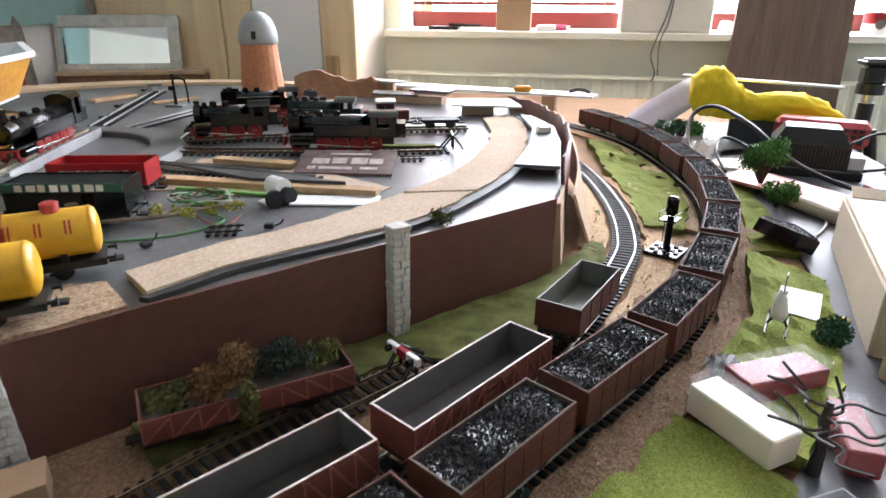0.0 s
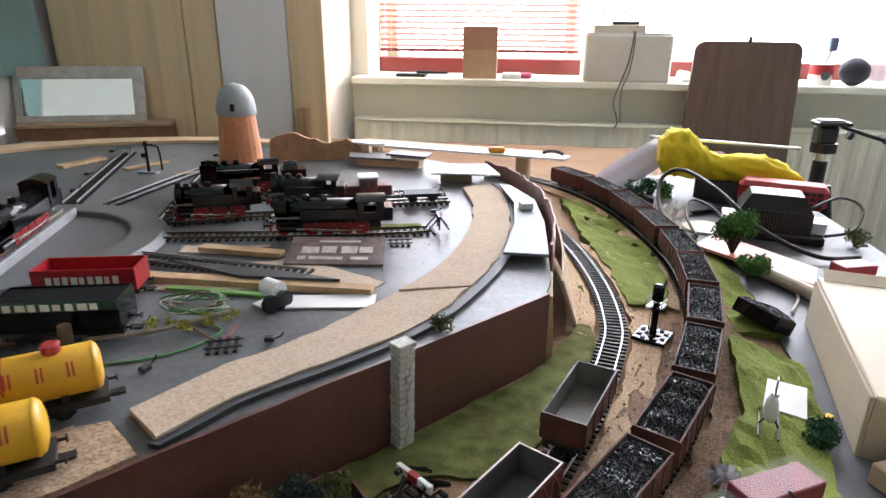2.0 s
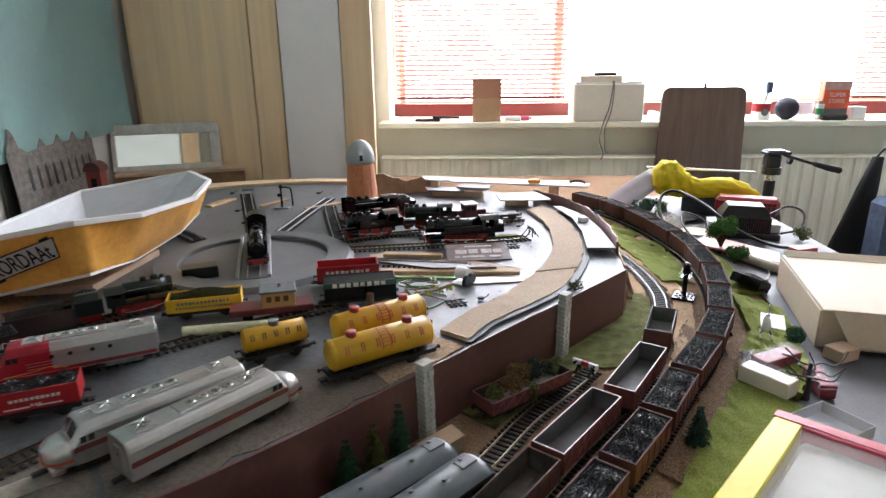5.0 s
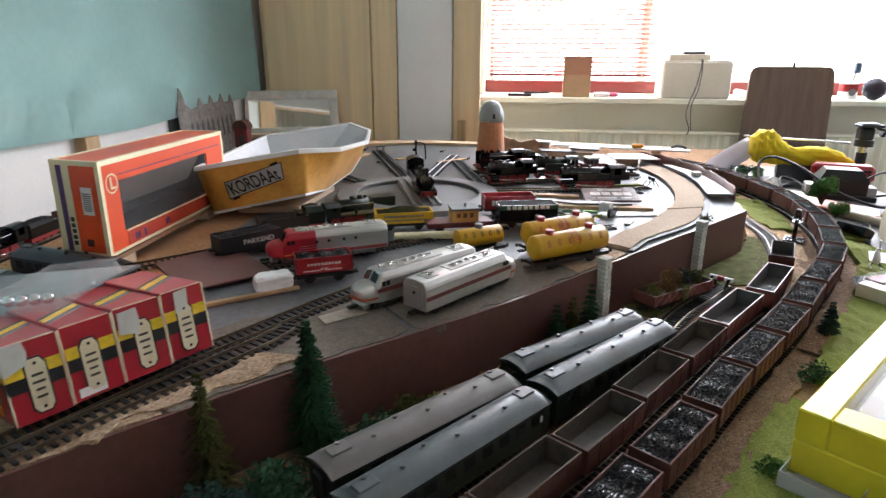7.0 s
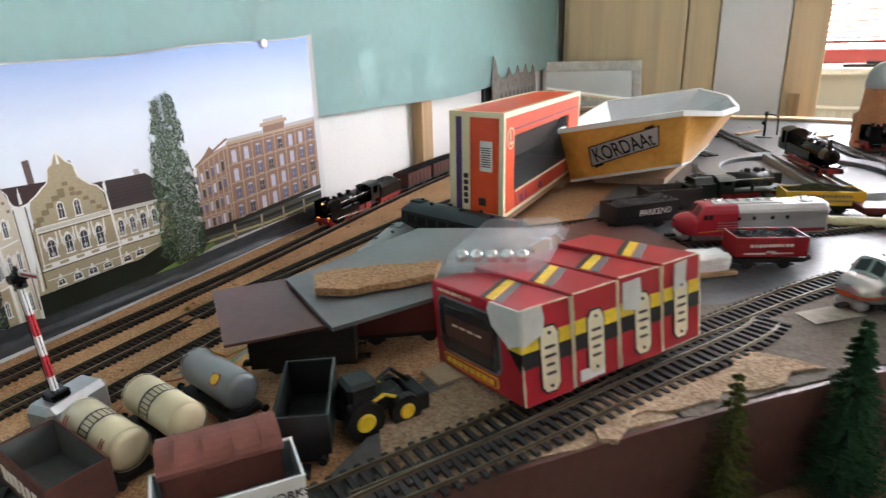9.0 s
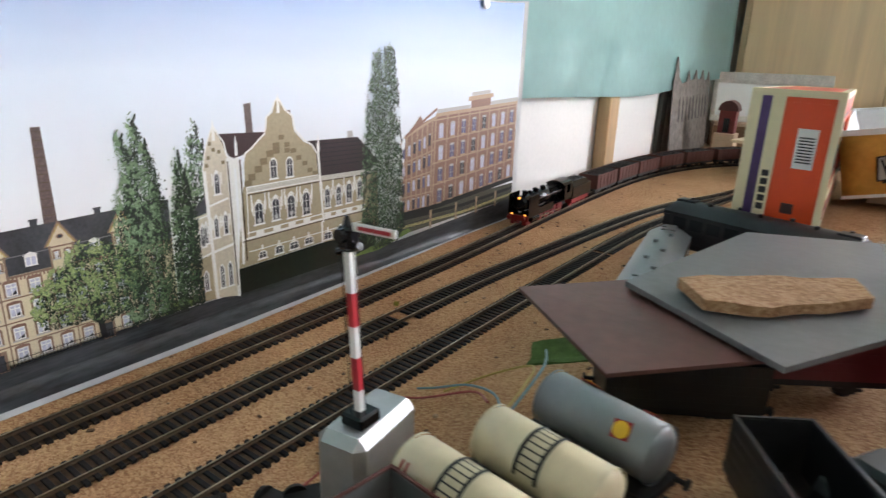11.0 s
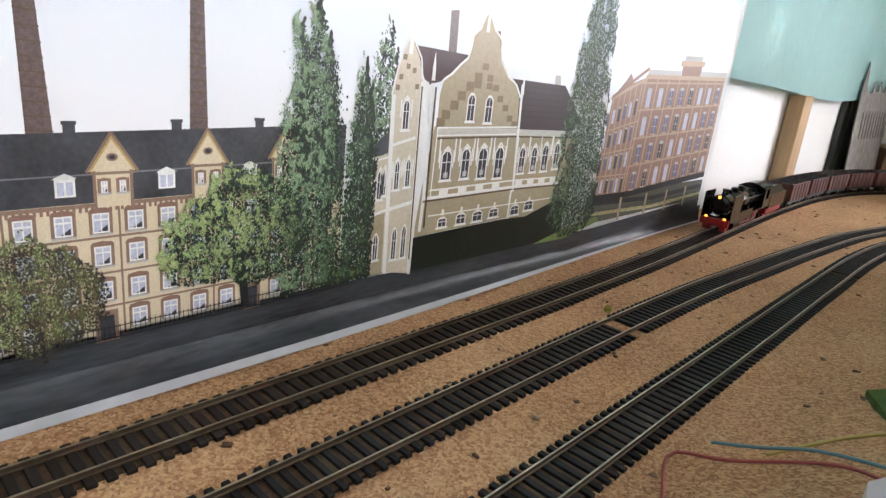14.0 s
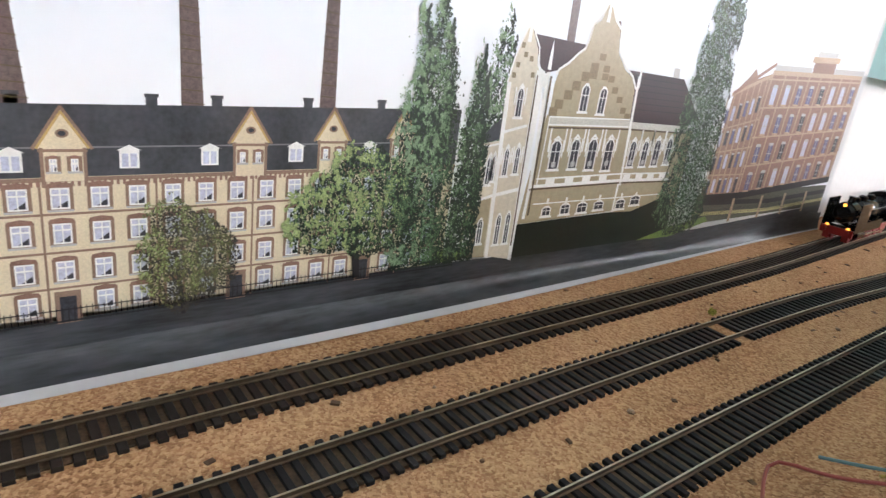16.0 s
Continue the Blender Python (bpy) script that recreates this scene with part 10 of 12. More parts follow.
bg = thing("wagon_bogie", pose(0.270, -0.652, ground(0.27, 0), 0, 0, 70), "loose black wagon bogie on the cork", "bogie", "loose bogies")
part("frame", boxbm(-0.016, -0.010, 0.004, 0.016, 0.010, 0.008, bevel=0.0006), BLACKU, bg)
wheels(bg, (-0.010, 0.010))

# ---------- semaphore signal on a metal box ----------
sm = thing("metal_box", pose(0.279, -0.606, ground(0.276, 0) - 0.001, 0, 0, 8), "dull grey metal box with rounded edges", "metal box")
part("shell", boxbm(-0.012, -0.022, 0, 0.012, 0.022, 0.0842 - ground(0.276, 0), bevel=0.004), mat("dull_metal", (0.46, 0.47, 0.47), 0.35, 0.6, vary=0.12, scale=30), sm)
sg = thing("semaphore_signal", pose(0.2817, -0.6132, 0.0830, 1.6, -2.7, 0), "red and white banded semaphore signal with a black head", "signal")
REDS, WHITES = mat("signal_red", (0.42, 0.02, 0.03), 0.4, vary=0.15, scale=90), mat("signal_white", (0.74, 0.74, 0.72), 0.5, vary=0.12, scale=90)
part("base", boxbm(-0.006, -0.006, 0, 0.006, 0.006, 0.006, bevel=0.001), BLACKM, sg)
for z0, z1, mt in ((0.003, 0.0155, WHITES), (0.0155, 0.030, REDS), (0.030, 0.0435, WHITES), (0.0435, 0.0575, REDS), (0.0575, 0.074, WHITES)):
    part("mast_band", boxbm(-0.0016, -0.0016, z0, 0.0016, 0.0016, z1), mt, sg)
part("head", boxbm(-0.0035, -0.003, 0.075, 0.0035, 0.003, 0.084, bevel=0.001), BLACKM, sg)
part("lamp", cyl(bmesh.new(), (0, -0.005, 0.081), (0, 0.005, 0.081), 0.0028, n=12), BLACKM, sg)
arm = part("arm", boxbm(0.003, -0.0006, 0.0825, 0.024, 0.0006, 0.0858, bevel=0.0003), WHITES, sg)
part("arm_stripe", boxbm(0.006, -0.0009, 0.0834, 0.022, 0.0009, 0.0849), REDS, arm)
part("finial", cyl(bmesh.new(), (0, 0, 0.084), (0, 0, 0.088), 0.0020, 0.0008, n=10), BLACKM, sg)
part("weight", cyl(bmesh.new(), (-0.006, 0, 0.073), (0.006, 0, 0.077), 0.0016, n=8), BLACKM, sg)
for s in (-0.0042, 0.0042):
    part("pull_wire", cyl(bmesh.new(), (s, -0.001, 0.004), (s * 0.8, -0.001, 0.078), 0.00025, n=5), BLACKM, sg)
bm = bmesh.new()
for i in range(5):
    cyl(bm, (-0.0042, -0.001, 0.014 + i * 0.012), (0, -0.001, 0.0155 + i * 0.012), 0.00025, n=4)
part("rungs", bm, BLACKM, sg)

# ---------- loose wires and scraps on the cork ----------
def wire(label, pts, k, r=0.0008):
    solid("loose_wire", tube(bmesh.new(), spline([(x, y, ground(x, y) + 0.002 + z) for x, y, z in pts], 0.006), r, 6), WR[k], label, "wire", "loose wires")
wire("red insulated wire lying on the cork", [(0.222, -0.60, 0), (0.213, -0.548, 0), (0.197, -0.508, 0.002), (0.197, -0.496, 0.003), (0.215, -0.486, 0.001), (0.250, -0.478, 0.004), (0.275, -0.50, 0.006)], 3)
wire("teal insulated wire lying on the cork", [(0.204, -0.476, 0.002), (0.222, -0.478, 0.006), (0.245, -0.476, 0.008), (0.280, -0.50, 0.010), (0.300, -0.53, 0.004)], 4)
wire("yellow insulated wire looped on the cork", [(0.225, -0.475, 0.002), (0.250, -0.452, 0.006), (0.276, -0.448, 0.008), (0.286, -0.479, 0.006), (0.295, -0.53, 0.004)], 5)
wire("teal insulated wire looped on the cork", [(0.262, -0.40, 0.002), (0.281, -0.440, 0.008), (0.292, -0.475, 0.010), (0.30, -0.54, 0.003)], 4, 0.0009)
solid("grass_patch", ribbon([(0.243, -0.385), (0.262, -0.425)], [(0.318, -0.375), (0.330, -0.425)], 0.017, 0.004, nu=10, rough=0.002, ragged=0.006, rise=lambda u: 0.031 * u), leafmat("bright_grass", (0.05, 0.10, 0.02), (0.11, 0.18, 0.05)), "bright green grass patch on the cork", "grass patch")
bush(pose(0.092, -0.366, 0.001), "tiny yellow-green tuft beside the track", 0.005, 0.008, LICHEN, 90, 0.0012, 9, lumps=3)
rng = random.Random(5)
for i in range(26):
    x, y = rng.uniform(0.08, 0.30), rng.uniform(-0.62, 0.05)
    if min(abs(x - c) for c in (0.054, 0.109, 0.171)) < 0.018:
        continue
    bm = bmesh.new()
    bmesh.ops.create_icosphere(bm, subdivisions=1, radius=rng.uniform(0.0008, 0.0022))
    for v in bm.verts:
        v.co *= rng.uniform(0.6, 1.4)
        v.co.z *= 0.5
    solid("cork_crumb", bm, CRUMB if i % 3 else BLACKM, "small cork crumb lying on the ground", "crumb", "cork crumbs", m=pose(x, y, ground(x, y) + 0.0012, 0, 0, rng.uniform(0, 180)))
solid("brown_debris", ribbon([(0.205, -0.27), (0.235, -0.20)], [(0.222, -0.28), (0.25, -0.21)], 0.0004, 0.0016, nu=9, rough=0.0016, ragged=0.010, seed=4), mat("rust_debris", (0.09, 0.05, 0.03), 0.95, vary=0.5, scale=160, bump=1), "brown crumbled debris on the cork", "debris")

# ---------- behind the deck: mirror, card church, red hut ----------
mr = thing("framed_mirror", Matrix.Translation((0.132, 1.179, 0.066)) @ Matrix.Rotation(radians(20), 4, "Z") @ Matrix.Rotation(radians(-14), 4, "X"), "small mirror in a whitewashed wooden frame, leaning back", "mirror")
FRAMEW = mat("whitewashed_wood", (0.56, 0.55, 0.50), 0.7, vary=0.3, scale=30, fine=8, bump=0.4)
for a in ((-0.152, 0.0, 0.0, 0.152, 0.014, 0.016), (-0.152, 0.0, 0.108, 0.152, 0.014, 0.138), (-0.152, 0.0, 0.016, -0.140, 0.014, 0.108), (0.124, 0.0, 0.016, 0.152, 0.014, 0.108)):
    part("frame_bar", boxbm(*a, bevel=0.0015), FRAMEW, mr)
MIRR = mat("mirror_glass", (0.86, 0.90, 0.89), 0.03, 1.0, vary=0.0, bump=0)
part("mirror_pane", boxbm(-0.140, 0.006, 0.016, 0.124, 0.010, 0.108), MIRR, mr)
sf = thing("mirror_shelf", pose(0.10, 1.17, 0, 0, 0, 20), "pale plywood shelf box carrying the mirror", "shelf")
part("shelf_board", boxbm(-0.11, -0.045, 0.056, 0.25, 0.060, 0.0655, bevel=0.001), PALEB, sf)
part("front_board", boxbm(-0.11, -0.040, -0.0045, 0.25, -0.032, 0.056), HARDB, sf)
part("back_board", boxbm(-0.11, 0.045, -0.0045, 0.25, 0.053, 0.056), HARDB, sf)
for x in (-0.11, 0.242):
    part("end_board", boxbm(x, -0.032, -0.0045, x + 0.008, 0.045, 0.056), HARDB, sf)
CARDG = mat("grey_card_print", (0.20, 0.185, 0.17), 0.8, vary=0.35, scale=60, fine=5, bump=0.15, color2=(0.34, 0.31, 0.28))
outl = [(0.0, -0.054), (0.33, -0.054), (0.33, 0.120), (0.315, 0.145), (0.300, 0.125), (0.27, 0.125), (0.255, 0.150), (0.235, 0.128), (0.205, 0.128), (0.19, 0.150), (0.172, 0.128), (0.14, 0.126), (0.125, 0.148), (0.108, 0.124), (0.07, 0.120), (0.045, 0.135), (0.035, 0.168), (0.025, 0.180), (0.015, 0.150), (0.0, 0.125)]
ch = thing("card_church", Matrix.Translation((0.004, 0.712, 0.055)) @ Matrix.Rotation(radians(90.5), 4, "Z") @ Matrix.Rotation(radians(-4), 4, "X"), "grey card cut-out of a church with pointed gables", "card cut-out")
part("front", prism(bmesh.new(), outl, -0.001, 0.001, m=Matrix.Rotation(radians(90), 4, "X")), CARDG, ch)
for i in range(9):
    x = 0.055 + i * 0.030
    part("window", prism(bmesh.new(), [(x, 0.03), (x + 0.009, 0.03), (x + 0.009, 0.075), (x + 0.0045, 0.088), (x, 0.075)], 0.0011, 0.0017, m=Matrix.Rotation(radians(90), 4, "X")), mat("card_window", (0.07, 0.065, 0.065), 0.7), ch)
solid("wooden_block", boxbm(-0.024, -0.024, 0, 0.024, 0.024, 0.0592, bevel=0.001), PALEB, "wooden block carrying the red hut", "block", m=pose(0.09, 0.884, 0.0006))
ht = thing("red_hut", pose(0.09, 0.884, 0.060), "small dark red round-roofed model hut", "model hut")
HUTR = mat("hut_red", (0.20, 0.03, 0.025), 0.5, vary=0.2, scale=60)
part("wall", boxbm(-0.019, -0.016, 0, 0.019, 0.016, 0.055, bevel=0.0008), HUTR, ht)
bm = bmesh.new()
rows = [[bm.verts.new((0.023 * math.sin(a), y, 0.054 + 0.024 * math.cos(a))) for a in (radians(-90 + 18 * i) for i in range(11))] for y in (-0.019, 0.019)]
for i in range(10):
    bm.faces.new((rows[0][i], rows[1][i], rows[1][i + 1], rows[0][i + 1]))
bm.faces.new(rows[0]), bm.faces.new(rows[1][::-1])
part("roof", bm, mat("hut_roof", (0.10, 0.03, 0.025), 0.5), ht)
part("door", boxbm(-0.007, -0.0172, 0.002, 0.007, -0.0155, 0.036), BLACKM, ht)

# ---------- cork patches and crumbs on the grey deck ----------
for a, b, lab in (
    ([(0.90, 0.205), (1.00, 0.222), (1.12, 0.245)], [(0.91, 0.225), (1.00, 0.300), (1.13, 0.262)], "torn tan cork sheet under the loose tracks"),
    ([(0.885, 0.305), (0.96, 0.312)], [(0.88, 0.332), (0.97, 0.338)], "narrow tan cork patch on the deck"),
    ([(0.93, -0.05), (0.99, 0.015)], [(0.955, -0.06), (1.005, 0.0)], "crumbling cork patch at the deck edge"),
):
    solid("cork_patch", ribbon(a, b, UB + 0.0001, 0.0011, nu=6, rough=0.0003, ragged=0.010, seed=len(lab)), STRIP if "tan" in lab else CRUMB, lab, "cork patch", "cork patches")
rng = random.Random(15)
bm = bmesh.new()
for i in range(420):
    x, y = rng.uniform(0.46, 1.24), rng.uniform(-0.42, 0.88)
    if y < -0.55 + (x - 0.47) * 0.98 + 0.03:
        continue
    r = rng.choice((0.0005, 0.0007, 0.001, 0.0016))
    c = Vector((x, y, UB + 0.0003))
    v = [bm.verts.new(c + Vector((math.cos(a) * r * rng.uniform(0.6, 1.8), math.sin(a) * r * rng.uniform(0.6, 1.6), 0))) for a in (0, 1.57, 3.14, 4.71)]
    t = bm.verts.new(c + Vector((0, 0, r)))
    for k in range(4):
        bm.faces.new((v[k], v[(k + 1) % 4], t))
tagged(part("deck_crumbs", bm, mat("mixed_crumbs", (0.06, 0.045, 0.035), 0.9, vary=0.6, island=0.6, color2=(0.45, 0.36, 0.26))), "small brown and pale crumbs scattered over the deck", "crumbs", kind="stuff")
BRK = mat("black_scrap", (0.015, 0.015, 0.016), 0.5)
for x, y, a in ((0.905, 0.03, 20), (0.99, 0.075, 70), (1.06, 0.13, 10), (0.60, 0.52, 40), (0.55, 0.62, 0), (0.68, 0.80, 15), (0.76, 0.70, 60), (0.47, 0.80, 30), (1.135, 0.50, 5)):
    solid("coupling_scrap", tube(boxbm(-0.004, -0.003, 0, 0.004, 0.003, 0.004, bevel=0.0008), [(0.004, 0, 0.002), (0.009, 0.001, 0.004), (0.011, 0.001, 0.007)], 0.0008, 5), BRK, "small black coupling scrap on the deck", "scrap", "coupling scraps", m=pose(x, y, UB + 0.0012, 0, 0, a))

# loose chips and dust on the cork beside the wall tracks
rng = random.Random(27)
bm = bmesh.new()
for i in range(240):
    x, y = 0.02 + 0.33 * rng.random(), rng.uniform(-0.72, 0.5)
    a = rng.uniform(0, math.tau)
    w, d, hgt = rng.uniform(0.0006, 0.0026), rng.uniform(0.0005, 0.0015), rng.uniform(0.0003, 0.0009)
    box(bm, -w, -d, -0.0003, w, d, hgt, m=Matrix.Translation((x, y, ground(x, y))) @ Matrix.Rotation(a, 4, "Z"))
tagged(part("cork_chips", bm, mat("chip_mix", (0.045, 0.025, 0.015), 0.9, vary=0.6, island=0.6, color2=(0.26, 0.15, 0.08))), "small brown chips scattered over the cork", "chips", kind="stuff")

# ---------- the lower level ----------
def off(line, d, y0, y1, every=4):
    """Points of a track line moved east by d, between two y."""
    pts = offset_line(spline(line, 0.015), -d)
    return [(p.x, p.y) for i, p in enumerate(p for p in pts if y0 <= p.y <= y1) if i % every == 0]


if offset_line(spline(OUTER, 0.015), -0.02)[20].x < spline(OUTER, 0.015)[20].x:
    def off(line, d, y0, y1, every=4):
        pts = offset_line(spline(line, 0.015), d)
        return [(p.x, p.y) for i, p in enumerate(p for p in pts if y0 <= p.y <= y1) if i % every == 0]

DIRT = grain("brown_ballast", (0.07, 0.042, 0.026), (0.17, 0.105, 0.066), (0.33, 0.23, 0.155), 800, 1.0)
SAND = grain("tan_roadbed", (0.24, 0.155, 0.09), (0.44, 0.31, 0.19), (0.62, 0.47, 0.32), 760, 0.9)
ROADG = mat("grey_road", (0.085, 0.088, 0.095), 0.5, vary=0.35, scale=25, fine=12, bump=0.2)
MOSS = grain("moss_green_mat", (0.075, 0.10, 0.016), (0.145, 0.18, 0.034), (0.26, 0.295, 0.075), 1100, 0.8, 16.0, 0.0006)
solid("grey_ground_sheet", prism(bmesh.new(), [(1.50, 0.62), (1.535, 0.45), (1.52, 0.29), (1.485, 0.15), (1.43, 0.02), (1.35, -0.11), (1.20, -0.33), (1.08, -0.55), (1.775, -0.55), (1.775, 1.10), (1.45, 1.10), (1.47, 0.85)], -0.0035, 0.0005), ROADG, "grey painted sheet beside the outer track", "ground sheet")
solid("tan_roadbed", ribbon(off(INNER, 0.019, -0.75, 0.62), off(INNER, 0.047, -0.75, 0.60), -0.0035, 0.004, nu=5, rough=0.0012, ragged=0.006, seed=3), SAND, "tan cork roadbed between the two curved tracks", "roadbed")
solid("tan_roadbed", ribbon(off(INNER, -0.048, 0.28, 0.86), off(INNER, -0.018, 0.28, 0.86), -0.0035, 0.0036, nu=4, rough=0.001, ragged=0.005, seed=8), SAND, "tan cork shoulder inside the curved track", "roadbed")
for y0_, y1_ in ((-0.9, -0.15), (-0.15, 0.42)):
    solid("brown_ballast", ribbon(off(OUTER, 0.017, y0_, y1_), off(OUTER, 0.044, y0_, y1_), -0.0035, 0.0045, nu=5, rough=0.002, ragged=0.008, seed=5), DIRT, "crumbly brown ballast beside the outer track", "ballast")
solid("tan_roadbed", ribbon(off(OUTER, -0.040, 0.36, 0.95), off(OUTER, -0.018, 0.36, 0.95), -0.0035, 0.004, nu=4, rough=0.001, ragged=0.005, seed=11), SAND, "tan cork shoulder beside the outer track", "roadbed")
solid("brown_ballast", ribbon(off(OUTER, -0.046, -0.8, 0.36), off(OUTER, -0.018, -0.8, 0.36), -0.0035, 0.0038, nu=4, rough=0.0015, ragged=0.005, seed=15), DIRT, "dark brown ballast between the tracks", "ballast")
G = "green grass mats"
solid("grass_mat", ribbon([(1.322, 0.85), (1.338, 0.72), (1.348, 0.627), (1.372, 0.50), (1.378, 0.387)], [(1.372, 0.83), (1.405, 0.73), (1.432, 0.60), (1.440, 0.50), (1.420, 0.385)], -0.0035, 0.007, nu=9, rough=0.004, ragged=0.008, seed=21), MOSS, "moss green grass mat between the curved tracks", "grass mat", G)
solid("grass_mat", ribbon([(1.462, 0.66), (1.492, 0.56), (1.496, 0.456), (1.478, 0.345)], [(1.512, 0.70), (1.530, 0.58), (1.532, 0.45), (1.524, 0.335)], -0.0035, 0.006, nu=7, rough=0.003, ragged=0.006, seed=24), MOSS, "moss green grass mat with bushes beside the outer track", "grass mat", G)
solid("grass_mat", ribbon([(1.470, 0.325), (1.442, 0.20), (1.400, 0.11), (1.37, 0.05)], [(1.526, 0.280), (1.502, 0.185), (1.470, 0.085), (1.425, 0.0)], -0.0035, 0.010, nu=10, rough=0.005, ragged=0.007, seed=27), MOSS, "hilly moss green grass mat", "grass mat", G)
solid("grass_mat", ribbon([(1.362, 0.045), (1.315, -0.03), (1.25, -0.13), (1.205, -0.20)], [(1.42, -0.01), (1.372, -0.08), (1.30, -0.19), (1.25, -0.25)], -0.0035, 0.006, nu=9, rough=0.003, ragged=0.006, seed=31), MOSS, "moss green grass mat beside the card case", "grass mat", G)
solid("grass_mat", ribbon([(1.170, -0.235), (1.10, -0.335), (1.03, -0.44), (0.96, -0.54)], [(1.20, -0.275), (1.13, -0.40), (1.06, -0.50), (0.99, -0.60)], -0.0035, 0.005, nu=7, rough=0.002, ragged=0.010, seed=35), MOSS, "patchy moss green grass mat", "grass mat", G)
wf = [(p.x + 0.006, p.y - 0.006) for p in WL if p.x > 1.03][::4]
solid("grass_mat", ribbon(wf + [(1.30, 0.30), (1.322, 0.38), (1.326, 0.46)], [(1.075, -0.058), (1.14, 0.035), (1.19, 0.08), (1.24, 0.085), (1.285, 0.15), (1.325, 0.26), (1.334, 0.36), (1.330, 0.46)], -0.0035, 0.003, nu=9, rough=0.0015, ragged=0.005, seed=38), mat("dusty_grass", (0.10, 0.115, 0.03), 1.0, vary=0.45, scale=60, fine=14, bump=1.0, spec=0.1, color2=(0.19, 0.20, 0.07)), "dusty green grass mat along the wall foot", "grass mat", G)

rng = random.Random(77)
# gravel along the ballast
bm = bmesh.new()
for ln in (OUTER, INNER):
    for d in (-0.030, -0.023, 0.021, 0.026, 0.032, 0.038):
        for x, y in off(ln, d, -0.6, 0.45, 1):
            for q in range(1):
                r = rng.uniform(0.0006, 0.0016)
                c = Vector((x + rng.uniform(-0.006, 0.006), y + rng.uniform(-0.008, 0.008), 0.0008))
                v = [bm.verts.new(c + Vector((math.cos(a) * r * rng.uniform(0.7, 1.3), math.sin(a) * r, 0))) for a in (0, 1.57, 3.14, 4.71)]
                t = bm.verts.new(c + Vector((0, 0, r * 1.6)))
                for i in range(4):
                    bm.faces.new((v[i], v[(i + 1) % 4], t))
tagged(part("gravel", bm, SAND), "scattered brown ballast grains beside the tracks", "gravel", kind="stuff")

# ---------- big cream carton ----------
def along(o, u, lx, ly, z=0.0):
    a = math.atan2(u[1], u[0])
    return Matrix.Translation((o[0], o[1], z)) @ Matrix.Rotation(a, 4, "Z")

CARTON = mat("cream_carton", (0.57, 0.475, 0.35), 0.65, vary=0.10, scale=10, fine=18, bump=0.08)
cx = thing("cardboard_carton", along((1.567, 0.377), (-0.236, -0.972), 0, 0, 0.001), "large cream cardboard carton with a tucked lid", "carton")
LX, LYY, HH = 0.242, 0.215, 0.056
part("tray", boxbm(0.002, 0.002, 0, LX - 0.003, LYY, HH - 0.004), CARTON, cx)
part("lid", boxbm(0.0, 0.0, HH - 0.004, LX + 0.002, LYY + 0.002, HH, bevel=0.0012), CARTON, cx)
part("side_panel", boxbm(-0.0005, -0.0016, 0.0, LX - 0.004, 0.0018, HH - 0.0042, bevel=0.0005), CARTON, cx)
bm = bmesh.new()
sheet(bm, [(LX + 0.0022, 0.012, HH - 0.001), (LX + 0.0022, LYY, HH - 0.001), (LX + 0.016, LYY, 0.012), (LX + 0.016, 0.035, 0.012)], 0.0016)
part("front_flap", bm, CARTON, cx)
part("back_flap", sheet(bmesh.new(), [(-0.004, 0.004, HH + 0.008), (0.012, 0.004, HH + 0.0012), (0.012, LYY, HH + 0.0012), (-0.004, LYY, HH + 0.008)], 0.001), CARTON, cx)
part("tape", boxbm(0.09, 0.12, HH, 0.115, 0.15, HH + 0.0004), mat("brown_tape", (0.60, 0.50, 0.36), 0.3), cx)
solid("wooden_block", boxbm(-0.017, -0.013, 0, 0.017, 0.013, 0.017, bevel=0.001), PALEB, "small pale wooden block beside the carton", "block", m=pose(1.525, 0.112, 0.0007, 0, 0, 25))

# ---------- yellow case with a clear window ----------
YC = mat("yellow_case_card", (0.78, 0.67, 0.035), 0.3, vary=0.05, scale=10, fine=16, bump=0.04)
YR = mat("case_red", (0.50, 0.03, 0.06), 0.3, vary=0.1, scale=20)
cs = thing("display_case", along((1.334, -0.114), (-0.648, -0.761), 0, 0, 0.001), "yellow and red display case with a clear window", "display case")
CL, CW, CH = 0.327, 0.24, 0.059
part("case_base", boxbm(0.0, 0.0, 0, CL, CW, 0.030, bevel=0.0012), YC, cs)
for a in ((0.0, 0.0, 0.0302, CL, 0.024, CH), (0.0, CW - 0.024, 0.0302, CL, CW, CH), (CL - 0.030, 0.024, 0.0302, CL, CW - 0.024, CH)):
    part("case_rim", boxbm(*a, bevel=0.0012), YC, cs)
part("case_rim", boxbm(0.0, 0.024, 0.0302, 0.016, CW - 0.024, CH, bevel=0.0012), YR, cs, "red rim")
part("red_edge", boxbm(-0.0010, -0.0006, CH - 0.012, 0.012, CW, CH + 0.0008, bevel=0.0005), YR, cs, "red card edge")
part("red_side", boxbm(0.0, -0.0008, 0.002, 0.05, 0.001, CH - 0.014), YR, cs)
# outline of a tray cut-out; a flat grey patch paints its shade, nothing is sunk
CUT = [(0.118, 0.112), (0.150, 0.100), (0.168, 0.116), (0.196, 0.112), (0.214, 0.126), (0.210, 0.150), (0.188, 0.168), (0.176, 0.166), (0.166, 0.176), (0.128, 0.180), (0.110, 0.160)]
part("tray_recess", prism(bmesh.new(), CUT, 0.0485, 0.0495), mat("recess_grey", (0.30, 0.295, 0.28), 0.7, vary=0.2, scale=30), cs, "grey cut-out in the tray")
